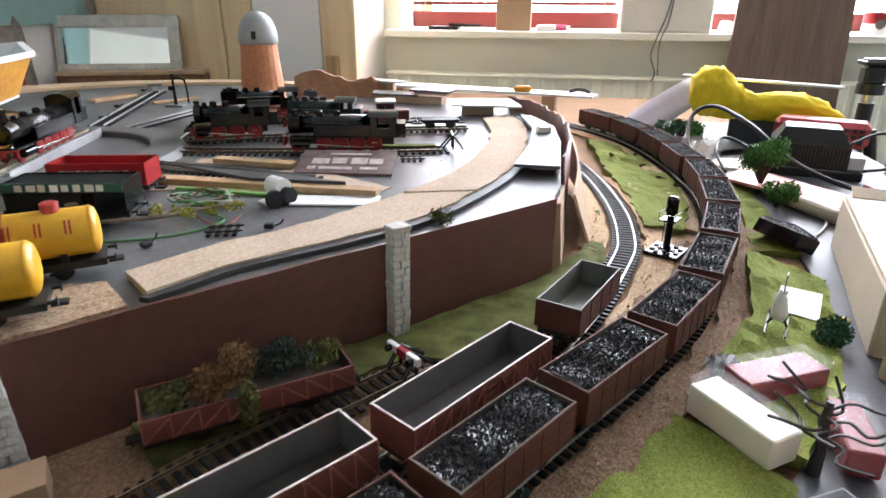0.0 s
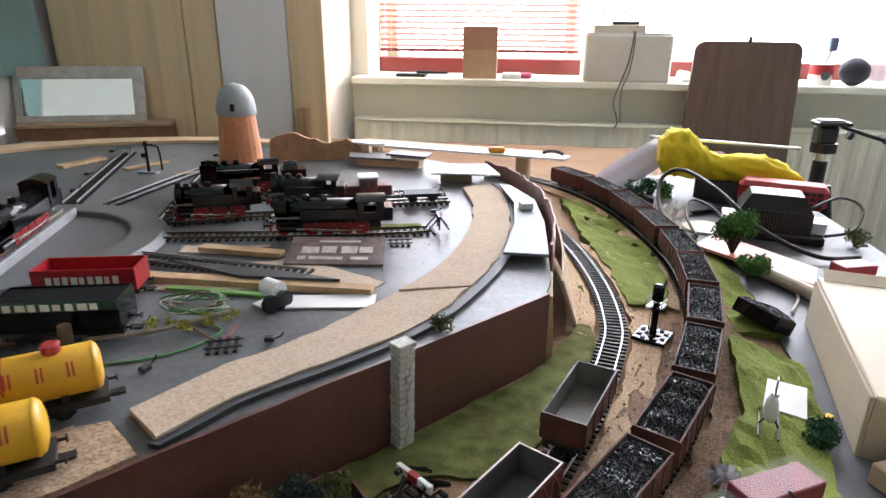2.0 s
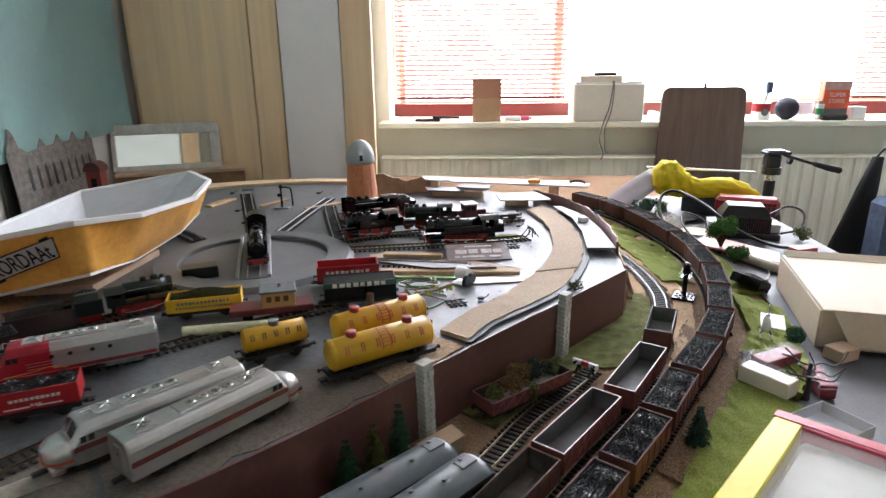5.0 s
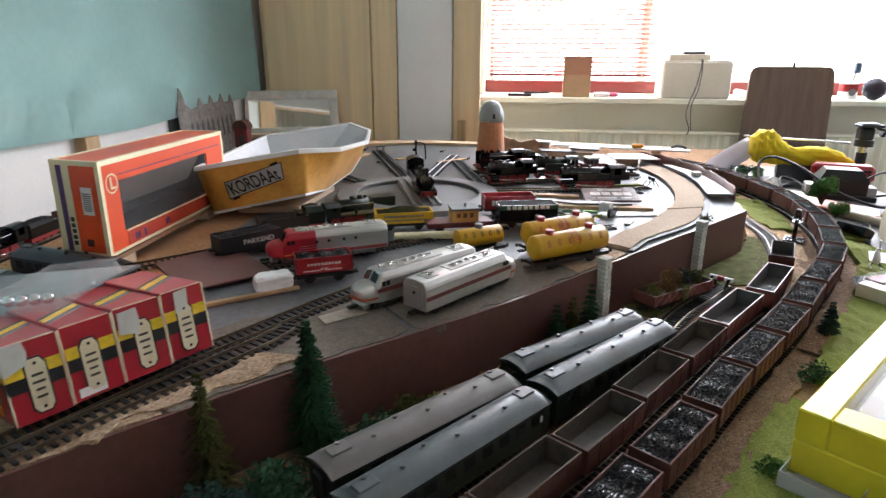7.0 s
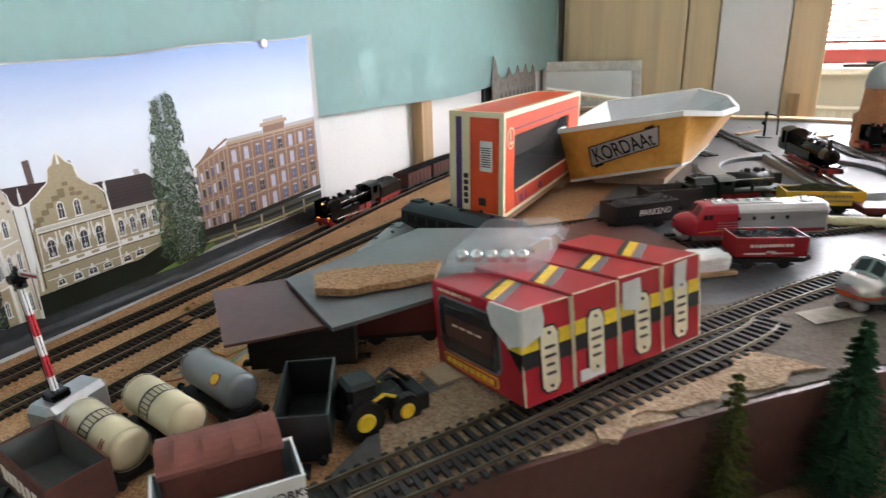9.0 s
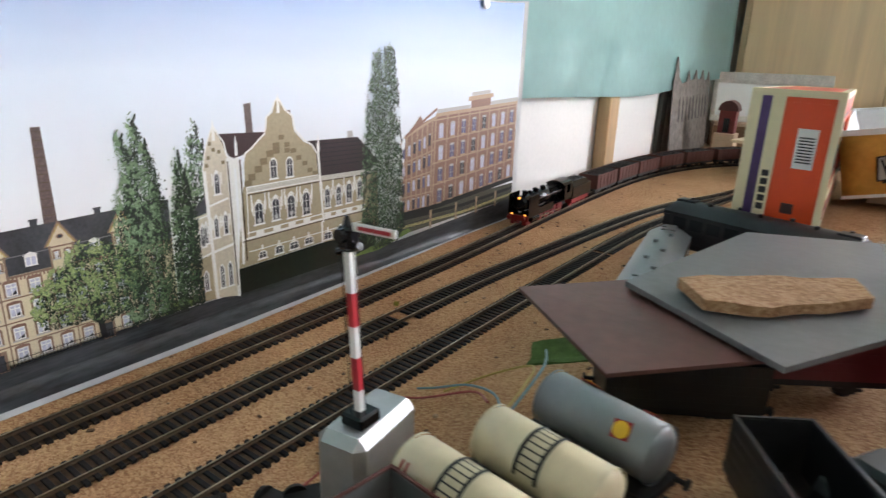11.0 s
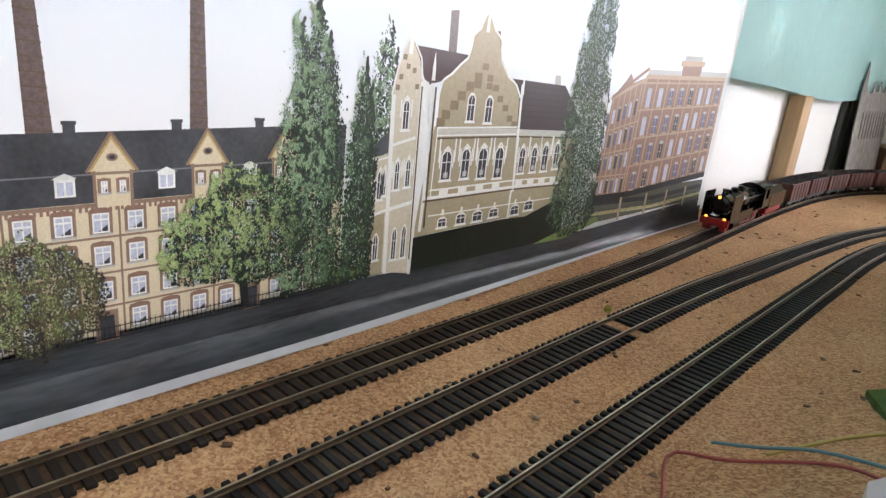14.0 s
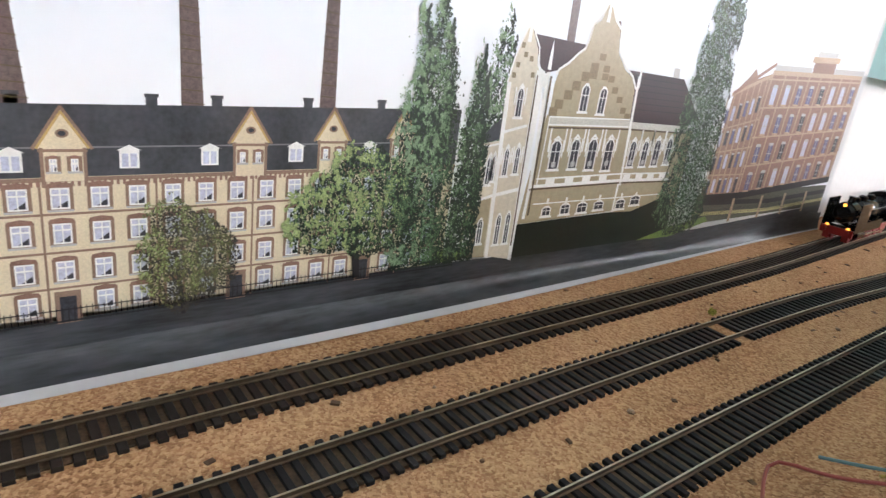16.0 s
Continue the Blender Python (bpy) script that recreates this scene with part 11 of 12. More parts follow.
part("inner_tray", boxbm(0.018, 0.026, 0.0302, CL - 0.032, CW - 0.026, 0.049, bevel=0.004), mat("white_foam_tray", (0.68, 0.67, 0.62), 0.5, vary=0.12, scale=10, fine=8), cs)
part("window", boxbm(0.0161, 0.0241, CH - 0.0028, CL - 0.0301, CW - 0.0241, CH - 0.002), glass("case_window", (0.92, 0.92, 0.9), 0.10, 0.14), cs)
# thin clear trays beside and below it
for i, (x, y, a, lab) in enumerate(((1.415, -0.060, 30, "nested clear plastic trays"), (1.150, -0.375, 50, "clear grey plastic tray on the ground"))):
    t = thing("plastic_tray", pose(x, y, 0.0006, 0, 0, a), lab, "plastic tray")
    part("tray_floor", boxbm(-0.036, -0.028, 0, 0.036, 0.028, 0.001), glass("grey_tray", (0.62, 0.64, 0.68), 0.15, 0.5), t)
    for q in ((-0.036, -0.028, 0.001, 0.036, -0.027, 0.014), (-0.036, 0.027, 0.001, 0.036, 0.028, 0.014), (-0.036, -0.027, 0.001, -0.035, 0.027, 0.014), (0.035, -0.027, 0.001, 0.036, 0.027, 0.014)):
        part("tray_side", boxbm(*q), glass("grey_tray", (0.62, 0.64, 0.68), 0.15, 0.5), t)

# ---------- clear-lidded wagon boxes ----------
def lidded(c0, c1, w, h, label, body, lid, seed=0):
    A, B = Vector((*c0, 0)), Vector((*c1, 0))
    d = B - A
    th = thing("wagon_box", Matrix.Translation((A.x, A.y, 0.0025)) @ Matrix.Rotation(math.atan2(d.y, d.x), 4, "Z"), label, "plastic box", "clear-lidded boxes")
    L = d.length
    part("tray", boxbm(0.001, 0.001, 0, L - 0.001, w - 0.001, h * 0.82, bevel=0.001), body, th)
    for q in ((-0.0005, -0.0005, h * 0.15, L + 0.0005, 0.0003, h), (-0.0005, w - 0.0003, h * 0.15, L + 0.0005, w + 0.0005, h), (-0.0005, 0.0004, h * 0.15, 0.0003, w - 0.0004, h), (L - 0.0003, 0.0004, h * 0.15, L + 0.0005, w - 0.0004, h)):
        part("lid_side", boxbm(*q), lid, th)
    part("lid_top", boxbm(-0.0005, -0.0005, h, L + 0.0005, w + 0.0005, h + 0.0008), lid, th)
    return th


PINKR = mat("dark_pink_red", (0.21, 0.008, 0.020), 0.45, vary=0.15, scale=40)
MILKY = glass("milky_lid", (0.95, 0.90, 0.92), 0.12, 0.035)
lidded((1.406, 0.056), (1.463, 0.086), 0.026, 0.022, "dark red wagon box with a clear lid", PINKR, MILKY)
lidded((1.424, 0.014), (1.388, 0.064), 0.025, 0.024, "white wagon box with a clear lid", mat("ivory_plastic", (0.74, 0.70, 0.62), 0.5, vary=0.06, scale=30), MILKY)
lidded((1.462, 0.004), (1.468, 0.056), 0.020, 0.020, "pink wagon box with a clear lid and a tape", PINKR, MILKY)

# bare tree
tr = thing("bare_tree", pose(1.428, 0.006, 0.002), "bare dark plastic tree with twisted branches", "bare tree")
TW = mat("dark_plastic_wood", (0.035, 0.028, 0.026), 0.6, vary=0.3, scale=90)
part("trunk", tube(bmesh.new(), [(0, 0, 0), (0.001, 0, 0.015), (0.0, 0.002, 0.034), (0.001, 0.003, 0.044)], [0.0042, 0.0030, 0.0026, 0.002], 8), TW, tr)
rng = random.Random(6)
for k in range(10):
    a = k * 2.4 + rng.uniform(-0.3, 0.3)
    z0 = 0.018 + 0.0026 * k
    L = rng.uniform(0.030, 0.048)
    d = Vector((math.cos(a), math.sin(a), 0))
    s = Vector((-d.y, d.x, 0))
    pts = [Vector((0, 0.002, z0)), d * L * 0.3 + s * 0.004 + Vector((0, 0, z0 + 0.004)), d * L * 0.6 - s * 0.005 + Vector((0, 0, z0 + 0.005)), d * L + s * 0.004 + Vector((0, 0, z0 + rng.uniform(0.008, 0.022)))]
    b = part("branch", tube(bmesh.new(), spline(pts, 0.004), 0.0009, 5), TW, tr)

# little helicopter-like toy, paper scrap, bush
hl = thing("toy_helicopter", pose(1.452, 0.163, 0.009, 0, 0, 70), "small white toy helicopter on black skids", "toy")
bm = bmesh.new()
tube(bm, [(0, 0, 0.006), (0, 0, 0.012), (0.0, 0.001, 0.024), (0.001, 0.002, 0.028)], [0.004, 0.006, 0.0045, 0.002], 10)
part("cabin", bm, WHITEP, hl, smooth=True)
part("rotor_blade", boxbm(-0.004, -0.0006, 0.030, 0.004, 0.0006, 0.044, bevel=0.0005), SILVER, hl)
part("rotor_hub", cyl(bmesh.new(), (0, 0, 0.028), (0, 0, 0.031), 0.003), WHITEP, hl)
for s in (-1, 1):
    part("skid", tube(bmesh.new(), [(-0.018, s * 0.007, 0.001), (0.018, s * 0.007, 0.001), (0.021, s * 0.007, 0.003)], 0.0008, 5), BLACKP, hl)
    part("strut", tube(bmesh.new(), [(0.0, s * 0.007, 0.001), (0.0, s * 0.003, 0.008)], 0.0009, 5), BLACKP, hl)
solid("paper_scrap", sheet(bmesh.new(), [(1.456, 0.188, 0.012), (1.486, 0.176, 0.010), (1.500, 0.214, 0.016), (1.472, 0.226, 0.016)], 0.0006), WHITEP, "white crumpled paper scrap on the grass", "paper scrap")
solid("yellow_chip", boxbm(-0.005, -0.003, 0, 0.005, 0.003, 0.004, bevel=0.0006), YELLOWP, "small yellow plastic chip", "chip", m=pose(1.505, 0.184, 0.006, 0, 0, 30))
bush(pose(1.488, 0.155, 0.004), "low dark green bush on the grass mat", 0.017, 0.015, LEAFD, 1500, 0.0015, 14)
solid("grey_foil", clump_bm(bmesh.new(), random.Random(2), (0, 0, 0.006), 0.011, 24, 0.007, 0.6, 0.0), mat("grey_foil", (0.42, 0.43, 0.45), 0.3, 0.4), "crumpled grey foil beside the plastic boxes", "foil", m=pose(1.400, 0.098, 0.003))

# coloured-light signal
ls = thing("light_signal", pose(1.392, 0.318, 0.0015, 0, 0, -28), "black two-light colour signal with a ladder and platform", "signal")
part("base", boxbm(-0.017, -0.017, 0, 0.017, 0.017, 0.004, bevel=0.0006), BLACKM, ls)
bm = bmesh.new()
for i in range(5):
    for j in range(5):
        if (i + j) % 2:
            box(bm, -0.014 + i * 0.006, -0.014 + j * 0.006, 0.0041, -0.010 + i * 0.006, -0.010 + j * 0.006, 0.0052)
part("base_grid", bm, BLACKU, ls)
part("post", cyl(bmesh.new(), (0, 0, 0.004), (0, 0, 0.040), 0.0034, 0.0034, n=12), BLACKM, ls)
part("platform", boxbm(-0.008, -0.011, 0.036, 0.008, 0.008, 0.0375), BLACKM, ls)
hd = part("lamp_head", boxbm(-0.0055, -0.004, 0.041, 0.0055, 0.004, 0.060, bevel=0.0022), BLACKM, ls)
for z in (0.0465, 0.0545):
    part("lens", cyl(bmesh.new(), (0, -0.0040, z), (0, -0.0052, z), 0.0026, n=12), DARKGLASS, hd)
    part("hood", cyl(bmesh.new(), (0, -0.0041, z + 0.0008), (0, -0.0075, z + 0.0012), 0.0032, 0.0030, n=12, caps=False), BLACKM, hd)
bm = bmesh.new()
for s in (-0.0025, 0.0025):
    tube(bm, [(s, -0.010, 0.005), (s, -0.009, 0.040)], 0.0004, 4)
for i in range(9):
    tube(bm, [(-0.0025, -0.0098, 0.008 + i * 0.0035), (0.0025, -0.0098, 0.008 + i * 0.0035)], 0.0003, 4)
part("ladder", bm, BLACKM, ls)
bm = bmesh.new()
for a, b in (((-0.008, -0.011), (0.008, -0.011)), ((-0.008, -0.011), (-0.008, 0.008)), ((0.008, -0.011), (0.008, 0.008))):
    tube(bm, [(*a, 0.044), (*b, 0.044)], 0.0004, 4)
    tube(bm, [(*a, 0.0375), (*a, 0.044)], 0.0004, 4)
part("railing", bm, BLACKM, ls)

# fallen coal load
fc = thing("coal_load", Matrix.Translation((1.512, 0.362, 0.006)) @ Matrix.Rotation(radians(118), 4, "Z") @ Matrix.Rotation(radians(24), 4, "X"), "fallen black wagon body full of coal", "wagon body")
part("body", boxbm(-0.029, -0.014, 0, 0.029, 0.014, 0.016, bevel=0.001), BLACKM, fc)
part("coal", coal_bm(0.055, 0.026, 0.0152, 1.2, 31), COAL, fc)

# trees and bushes along the tracks
bush(pose(1.541, 0.563, 0.001), "green broadleaf model tree on the grass", 0.029, 0.080, LEAFM, 2600, 0.0024, 41, "tree", 0.022, 14)
bush(pose(1.545, 0.502, 0.001), "round bright green bush", 0.026, 0.036, LEAFM, 1500, 0.0022, 42)
bush(pose(1.505, 0.645, 0.001), "low olive green bush on grass", 0.012, 0.012, LEAFO, 260, 0.0016, 43)
for x, y, s in ((1.40, 0.66, 50), (1.418, 0.60, 51), (1.36, 0.72, 52), (1.40, 0.74, 53), (1.438, 0.56, 54)):
    bush(pose(x, y, 0.003), "tiny brown-green tuft on the grass mat", 0.006, 0.007, LEAFO if s % 2 else LEAFR, 90, 0.0013, s, lumps=3)
fir(pose(1.277, -0.081, 0.002), "small dark fir tree beside the outer track", 0.040, 0.014, LEAFB, 5, 9)
bush(pose(1.208, -0.208, 0.001), "low dark green bush beside the case", 0.022, 0.016, LEAFD, 420, 0.0020, 55)
bush(pose(1.10, -0.37, 0.001), "bright green bush beside the outer track", 0.016, 0.014, LEAFM, 300, 0.0018, 56)
fir(pose(0.719, -0.385, -0.002), "tall dark green fir tree against the wall", 0.126, 0.030, LEAFD, 11, 23)
fir(pose(0.655, -0.448, -0.002), "sparse olive fir tree against the wall", 0.108, 0.024, LEAFO, 12, 17, 0.6)
for x, y, s in ((0.930, -0.158, 13), (0.950, -0.134, 14), (0.972, -0.118, 15)):
    fir(pose(x + 0.008, y - 0.012, -0.002), "small dark green fir tree at the wall foot", 0.072 if s == 15 else 0.060, 0.018, LEAFD if s != 14 else LEAFO, s, 10)
for x, y, r, mt, s in ((0.560, -0.560, 0.026, LEAFD, 61), (0.585, -0.525, 0.020, LICHEN, 62), (0.620, -0.512, 0.028, LEAFM, 63), (0.665, -0.475, 0.026, LEAFB, 64), (0.70, -0.44, 0.024, LEAFD, 65), (0.755, -0.375, 0.026, LEAFD, 66), (0.79, -0.325, 0.022, LEAFO, 67), (0.84, -0.275, 0.020, LEAFD, 68), (0.52, -0.60, 0.026, LEAFO, 69)):
    bush(pose(x + 0.018, y - 0.018, -0.003), "dense " + ("yellow-green" if mt is LICHEN else "dark green") + " bush at the foot of the wall", r * 1.25, r * 1.7, mt, 1300, 0.0027, s, lumps=12)
LEAFG = leafmat("vivid_green_leaf", (0.02, 0.14, 0.05), (0.06, 0.30, 0.12))
fir(pose(0.590, -0.560, -0.003), "green fir tree among the bushes", 0.078, 0.026, LEAFG, 16, 15)

# derelict wagon full of growth
dw = open_wagon(0.122, 0.036, 0.014, pose(1.107, -0.006, 0.001, 0, 0, 39.5), "derelict red-brown bogie wagon overgrown with brown and green plants", OXIDER, BROWNIN, ribs=8, diagonals=True, name="derelict_wagon")
LEAFK = leafmat("dusty_dark_leaf", (0.018, 0.028, 0.022), (0.055, 0.075, 0.055))
rng = random.Random(91)
for (x, y, z, r), mt in zip(((-0.044, 0.0, 0.028, 0.013), (-0.025, -0.004, 0.033, 0.017), (-0.008, 0.004, 0.036, 0.019), (0.012, 0.004, 0.033, 0.017), (0.028, 0.0, 0.034, 0.016), (0.047, 0.0, 0.030, 0.013)), (LEAFO, LEAFR, LEAFR, LEAFK, LEAFK, LEAFO)):
    bm = bmesh.new()
    for q in range(5):
        clump_bm(bm, rng, (x + rng.uniform(-0.6, 0.6) * r, y + rng.uniform(-0.5, 0.5) * r, z + rng.uniform(-0.3, 0.3) * r), r * 0.55, 130, 0.0017, 0.85, 0.022)
    part("plant_growth", bm, mt, dw)
bm = bmesh.new()
for q in range(4):
    clump_bm(bm, rng, (-0.004, -0.020, 0.030 - q * 0.005), 0.007, 60, 0.0017, 1.0, 0.004)
part("hanging_growth", bm, LEAFO, dw)

# buffer stop with a white beam
bs = thing("buffer_stop", pose(1.190, 0.058, 0.004, 0, 0, 52), "black buffer stop with a white and red beam", "buffer stop")
bm = bmesh.new()
for s in (-1, 1):
    tube(bm, [(0.020, s * 0.009, 0), (0.0, s * 0.009, 0.015), (-0.012, s * 0.009, 0)], 0.0016)
    tube(bm, [(0.018, s * 0.012, 0.002), (0.004, s * 0.012, 0.010)], 0.0014)
    tube(bm, [(0.0, s * 0.009, 0.0), (0.0, s * 0.009, 0.015)], 0.0014)
part("frame", bm, BLACKM, bs)
bmn = part("beam", boxbm(-0.006, -0.017, 0.011, -0.002, 0.017, 0.017, bevel=0.0006), WHITEP, bs)
part("red_mark", boxbm(-0.0064, -0.005, 0.0108, -0.0016, 0.005, 0.0172, bevel=0.0004), REDP, bmn)
for s in (-1, 1):
    part("buffer", cyl(bmesh.new(), (-0.006, s * 0.012, 0.014), (-0.010, s * 0.012, 0.014), 0.0022, n=10), BLACKM, bs)
solid("cardboard_piece", sheet(bmesh.new(), [(0.995, -0.112, 0.016), (1.028, -0.078, 0.016), (1.042, -0.094, 0.014), (1.010, -0.128, 0.014)], 0.016), mat("brown_card", (0.40, 0.27, 0.16), 0.7, vary=0.15, scale=30), "brown cardboard box piece beside the pillar", "cardboard")
solid("twig_pile", clump_bm(bmesh.new(), random.Random(4), (0, 0, 0.006), 0.045, 180, 0.006, 0.15, 0.0), LEAFR, "dry brown twigs and scraps beside the siding", "twigs", m=pose(0.90, -0.26, -0.002, 0, 0, 40))

# ---------- clutter at the window end ----------
PINKB = mat("pink_red_board", (0.60, 0.22, 0.17), 0.5, vary=0.1, scale=14, fine=12, bump=0.06)
solid("pink_board", sheet(bmesh.new(), [(1.500, 0.600, 0.012), (1.600, 0.448, 0.020), (1.625, 0.500, 0.022), (1.545, 0.655, 0.014)], 0.004), PINKB, "pinkish red painted board lying slanted", "board")
solid("board_prop", boxbm(-0.02, -0.02, 0, 0.02, 0.02, 0.0125), PALEB, "pale block under the pink board", "block", m=pose(1.575, 0.54, 0.0006, 0, 0, 30))
solid("pale_roll", cyl(bmesh.new(), (1.555, 0.530, 0.010), (1.610, 0.425, 0.010), 0.009, n=14), mat("pale_beige_roll", (0.44, 0.37, 0.29), 0.5), "pale beige roll beside the carton", "roll")
solid("red_block", boxbm(-0.022, -0.012, 0, 0.022, 0.012, 0.026, bevel=0.001), mat("crimson_card", (0.30, 0.025, 0.035), 0.45, vary=0.1, scale=30), "crimson box beside the carton", "box", m=pose(1.640, 0.452, 0.022, 0, 0, 18))
solid("red_block_rest", boxbm(-0.03, -0.02, 0, 0.03, 0.02, 0.021), PALEB, "pale block under the crimson box", "block", m=pose(1.645, 0.455, 0.0006, 0, 0, 18))
tf = thing("transformer", pose(1.640, 0.705, 0.001, 0, 0, -14), "black ribbed transformer with a white label on top", "transformer")
bm = bmesh.new()
lo = [bm.verts.new((x, y, 0.012)) for x, y in ((-0.050, -0.036), (0.050, -0.036), (0.050, 0.036), (-0.050, 0.036))]
mi = [bm.verts.new((x, y, 0.045)) for x, y in ((-0.050, -0.036), (0.050, -0.036), (0.050, 0.036), (-0.050, 0.036))]
hi = [bm.verts.new((x, y, 0.068)) for x, y in ((-0.036, -0.024), (0.036, -0.024), (0.036, 0.024), (-0.036, 0.024))]
for a, b in ((lo, mi), (mi, hi)):
    for i in range(4):
        bm.faces.new((a[i], a[(i + 1) % 4], b[(i + 1) % 4], b[i]))
bm.faces.new(hi), bm.faces.new(lo[::-1])
part("housing", bm, BLACKP, tf)
for i in range(22):
    x = -0.046 + i * 0.0044
    part("rib", boxbm(x, -0.0378, 0.016, x + 0.0018, 0.0378, 0.046), BLACKP, tf)
lb = part("label", sheet(bmesh.new(), [(-0.033, -0.022, 0.0686), (0.033, -0.022, 0.0686), (0.033, 0.022, 0.0686), (-0.033, 0.022, 0.0686)], 0.0006), mat("label_grey", (0.66, 0.68, 0.70), 0.4, vary=0.06, scale=20), tf, "white rating label")
for i in range(5):
    part("print_bar", boxbm(-0.028, 0.014 - i * 0.008, 0.0687, 0.026 - (i * 7 % 3) * 0.012, 0.016 - i * 0.008, 0.0690), GREYT, lb)
part("foot_flange", boxbm(-0.070, -0.040, 0.0, 0.070, 0.040, 0.012, bevel=0.0015), BLACKP, tf)
for s in (-1, 1):
    part("bracket", boxbm(s * 0.062 - 0.010, -0.022, 0.0121, s * 0.062 + 0.010, 0.022, 0.030, bevel=0.001), mat("pale_bracket", (0.58, 0.58, 0.60), 0.4), tf)
ph = thing("red_handset", pose(1.705, 0.80, 0.001, 0, 0, -20), "red handset with a black keypad", "handset")
part("shell", boxbm(-0.085, -0.026, 0.022, 0.050, 0.026, 0.062, bevel=0.008), REDP, ph)
part("stand", boxbm(-0.05, -0.022, 0.0, 0.03, 0.022, 0.0225, bevel=0.002), BLACKP, ph)
for i in range(4):
    for j in range(3):
        part("key", boxbm(0.004 + i * 0.010, -0.0275, 0.030 + j * 0.009, 0.011 + i * 0.010, -0.0255, 0.036 + j * 0.009, bevel=0.0008), BLACKP, ph)
CAB = mat("cable_black", (0.012, 0.012, 0.014), 0.4)
for lab, pts, r in (
    ("thick black cable looping beside the transformer", [(1.500, 0.66, 0.004), (1.478, 0.74, 0.025), (1.488, 0.80, 0.062), (1.520, 0.80, 0.078), (1.555, 0.72, 0.066), (1.600, 0.63, 0.030), (1.660, 0.58, 0.010), (1.73, 0.60, 0.006)], 0.0034),
    ("thin black cable coiled beside the transformer", [(1.52, 0.66, 0.004), (1.515, 0.72, 0.022), (1.535, 0.77, 0.034), (1.565, 0.74, 0.026), (1.57, 0.70, 0.012)], 0.0022),
    ("black cable hanging behind the transformer", [(1.70, 0.72, 0.040), (1.75, 0.74, 0.055), (1.775, 0.72, 0.045), (1.75, 0.68, 0.020), (1.70, 0.66, 0.014)], 0.0024),
    ("grey twin cable beside the tree", [(1.56, 0.40, 0.003), (1.585, 0.45, 0.004), (1.58, 0.50, 0.012), (1.562, 0.53, 0.020)], 0.0016),
):
    solid("cable", tube(bmesh.new(), spline(pts, 0.008), r, 8), CAB if "black" in lab else mat("cable_grey", (0.35, 0.33, 0.30), 0.5), lab, "cable", "loose cables", smooth=True)
# pliers-like grips and dark scraps behind the carton
for x, y, a, mt, lab in ((1.690, 0.50, 20, BLACKP, "black plastic grip on the boards"), (1.665, 0.530, 50, REDP, "red plastic handle on the boards"), (1.725, 0.47, -10, BLACKP, "black remote control on the boards")):
    solid("plastic_grip", boxbm(-0.028, -0.008, 0, 0.028, 0.008, 0.014, bevel=0.003), mt, lab, "tool", m=pose(x, y, 0.0008, 0, 0, a))
# yellow cloth over a box, with a rod
YCL = mat("yellow_cloth", (0.78, 0.60, 0.012), 0.75, vary=0.12, scale=25, fine=8, bump=0.2)
bm = bmesh.new()
rows = []
N = 22
fold = ((1.500, 0.092, 0.020), (1.512, 0.092, 0.034), (1.530, 0.093, 0.042), (1.550, 0.090, 0.042), (1.566, 0.082, 0.034), (1.580, 0.074, 0.026), (1.605, 0.068, 0.021), (1.640, 0.071, 0.024), (1.675, 0.070, 0.024), (1.705, 0.064, 0.020), (1.730, 0.056, 0.012), (1.742, 0.050, 0.004))
N = 34
fine = []
for (x0_, z0_, r0_), (x1_, z1_, r1_) in zip(fold, fold[1:]):
    fine += [(x0_ + (x1_ - x0_) * q / 4, z0_ + (z1_ - z0_) * q / 4, r0_ + (r1_ - r0_) * q / 4) for q in range(4)]
for i, (fx, fz, fr_) in enumerate(fine):
    ring = []
    for k in range(N):
        a = math.tau * k / N
        crease = abs(noise.noise((fx * 55, a * 1.6, 0))) * 0.5 + 0.25 * noise.noise((fx * 120, a * 3.1, 4))
        rr = fr_ * (1.12 - crease)
        ring.append(bm.verts.new((fx + 0.005 * noise.noise((fx * 60, a, 7)), 0.918 - (fx - 1.5) * 0.25 + (0.010 + 0.6 * rr) * math.cos(a), max(0.0442, fz + rr * math.sin(a) * (0.9 if math.sin(a) > 0 else 1.2)))))
    rows.append(ring)
for a, b in zip(rows, rows[1:]):
    for k in range(N):
        bm.faces.new((a[k], a[(k + 1) % N], b[(k + 1) % N], b[k]))
bm.faces.new(rows[0]), bm.faces.new(rows[-1][::-1])
bmesh.ops.recalc_face_normals(bm, faces=bm.faces[:])
solid("yellow_cloth", bm, YCL, "bright yellow cloth draped in folds", "cloth", smooth=True)
solid("dark_box", boxbm(-0.06, -0.030, 0, 0.10, 0.045, 0.043, bevel=0.002), mat("dark_grey_box", (0.05, 0.05, 0.055), 0.5, vary=0.2), "dark box under the yellow cloth", "box", m=pose(1.635, 0.905, 0.001, 0, 0, -18))
solid("metal_rod", cyl(bmesh.new(), (1.485, 0.930, 0.112), (1.755, 0.930, 0.098), 0.0028, n=10), STEEL, "thin steel rod lying over the yellow cloth", "rod")
bm = bmesh.new()
rows = []
for i in range(9):
    f = i / 8
    A = Vector((1.385 + 0.115 * f, 0.935 + 0.01 * f, 0.022 + 0.085 * f ** 0.8))
    B = Vector((1.425 + 0.105 * f, 0.895 + 0.02 * f, 0.012 + 0.066 * f ** 1.3))
    rows.append([bm.verts.new(A.lerp(B, w)) for w in (0, 0.33, 0.66, 1)])
for a, b in zip(rows, rows[1:]):
    for k in range(3):
        bm.faces.new((a[k], a[k + 1], b[k + 1], b[k]))
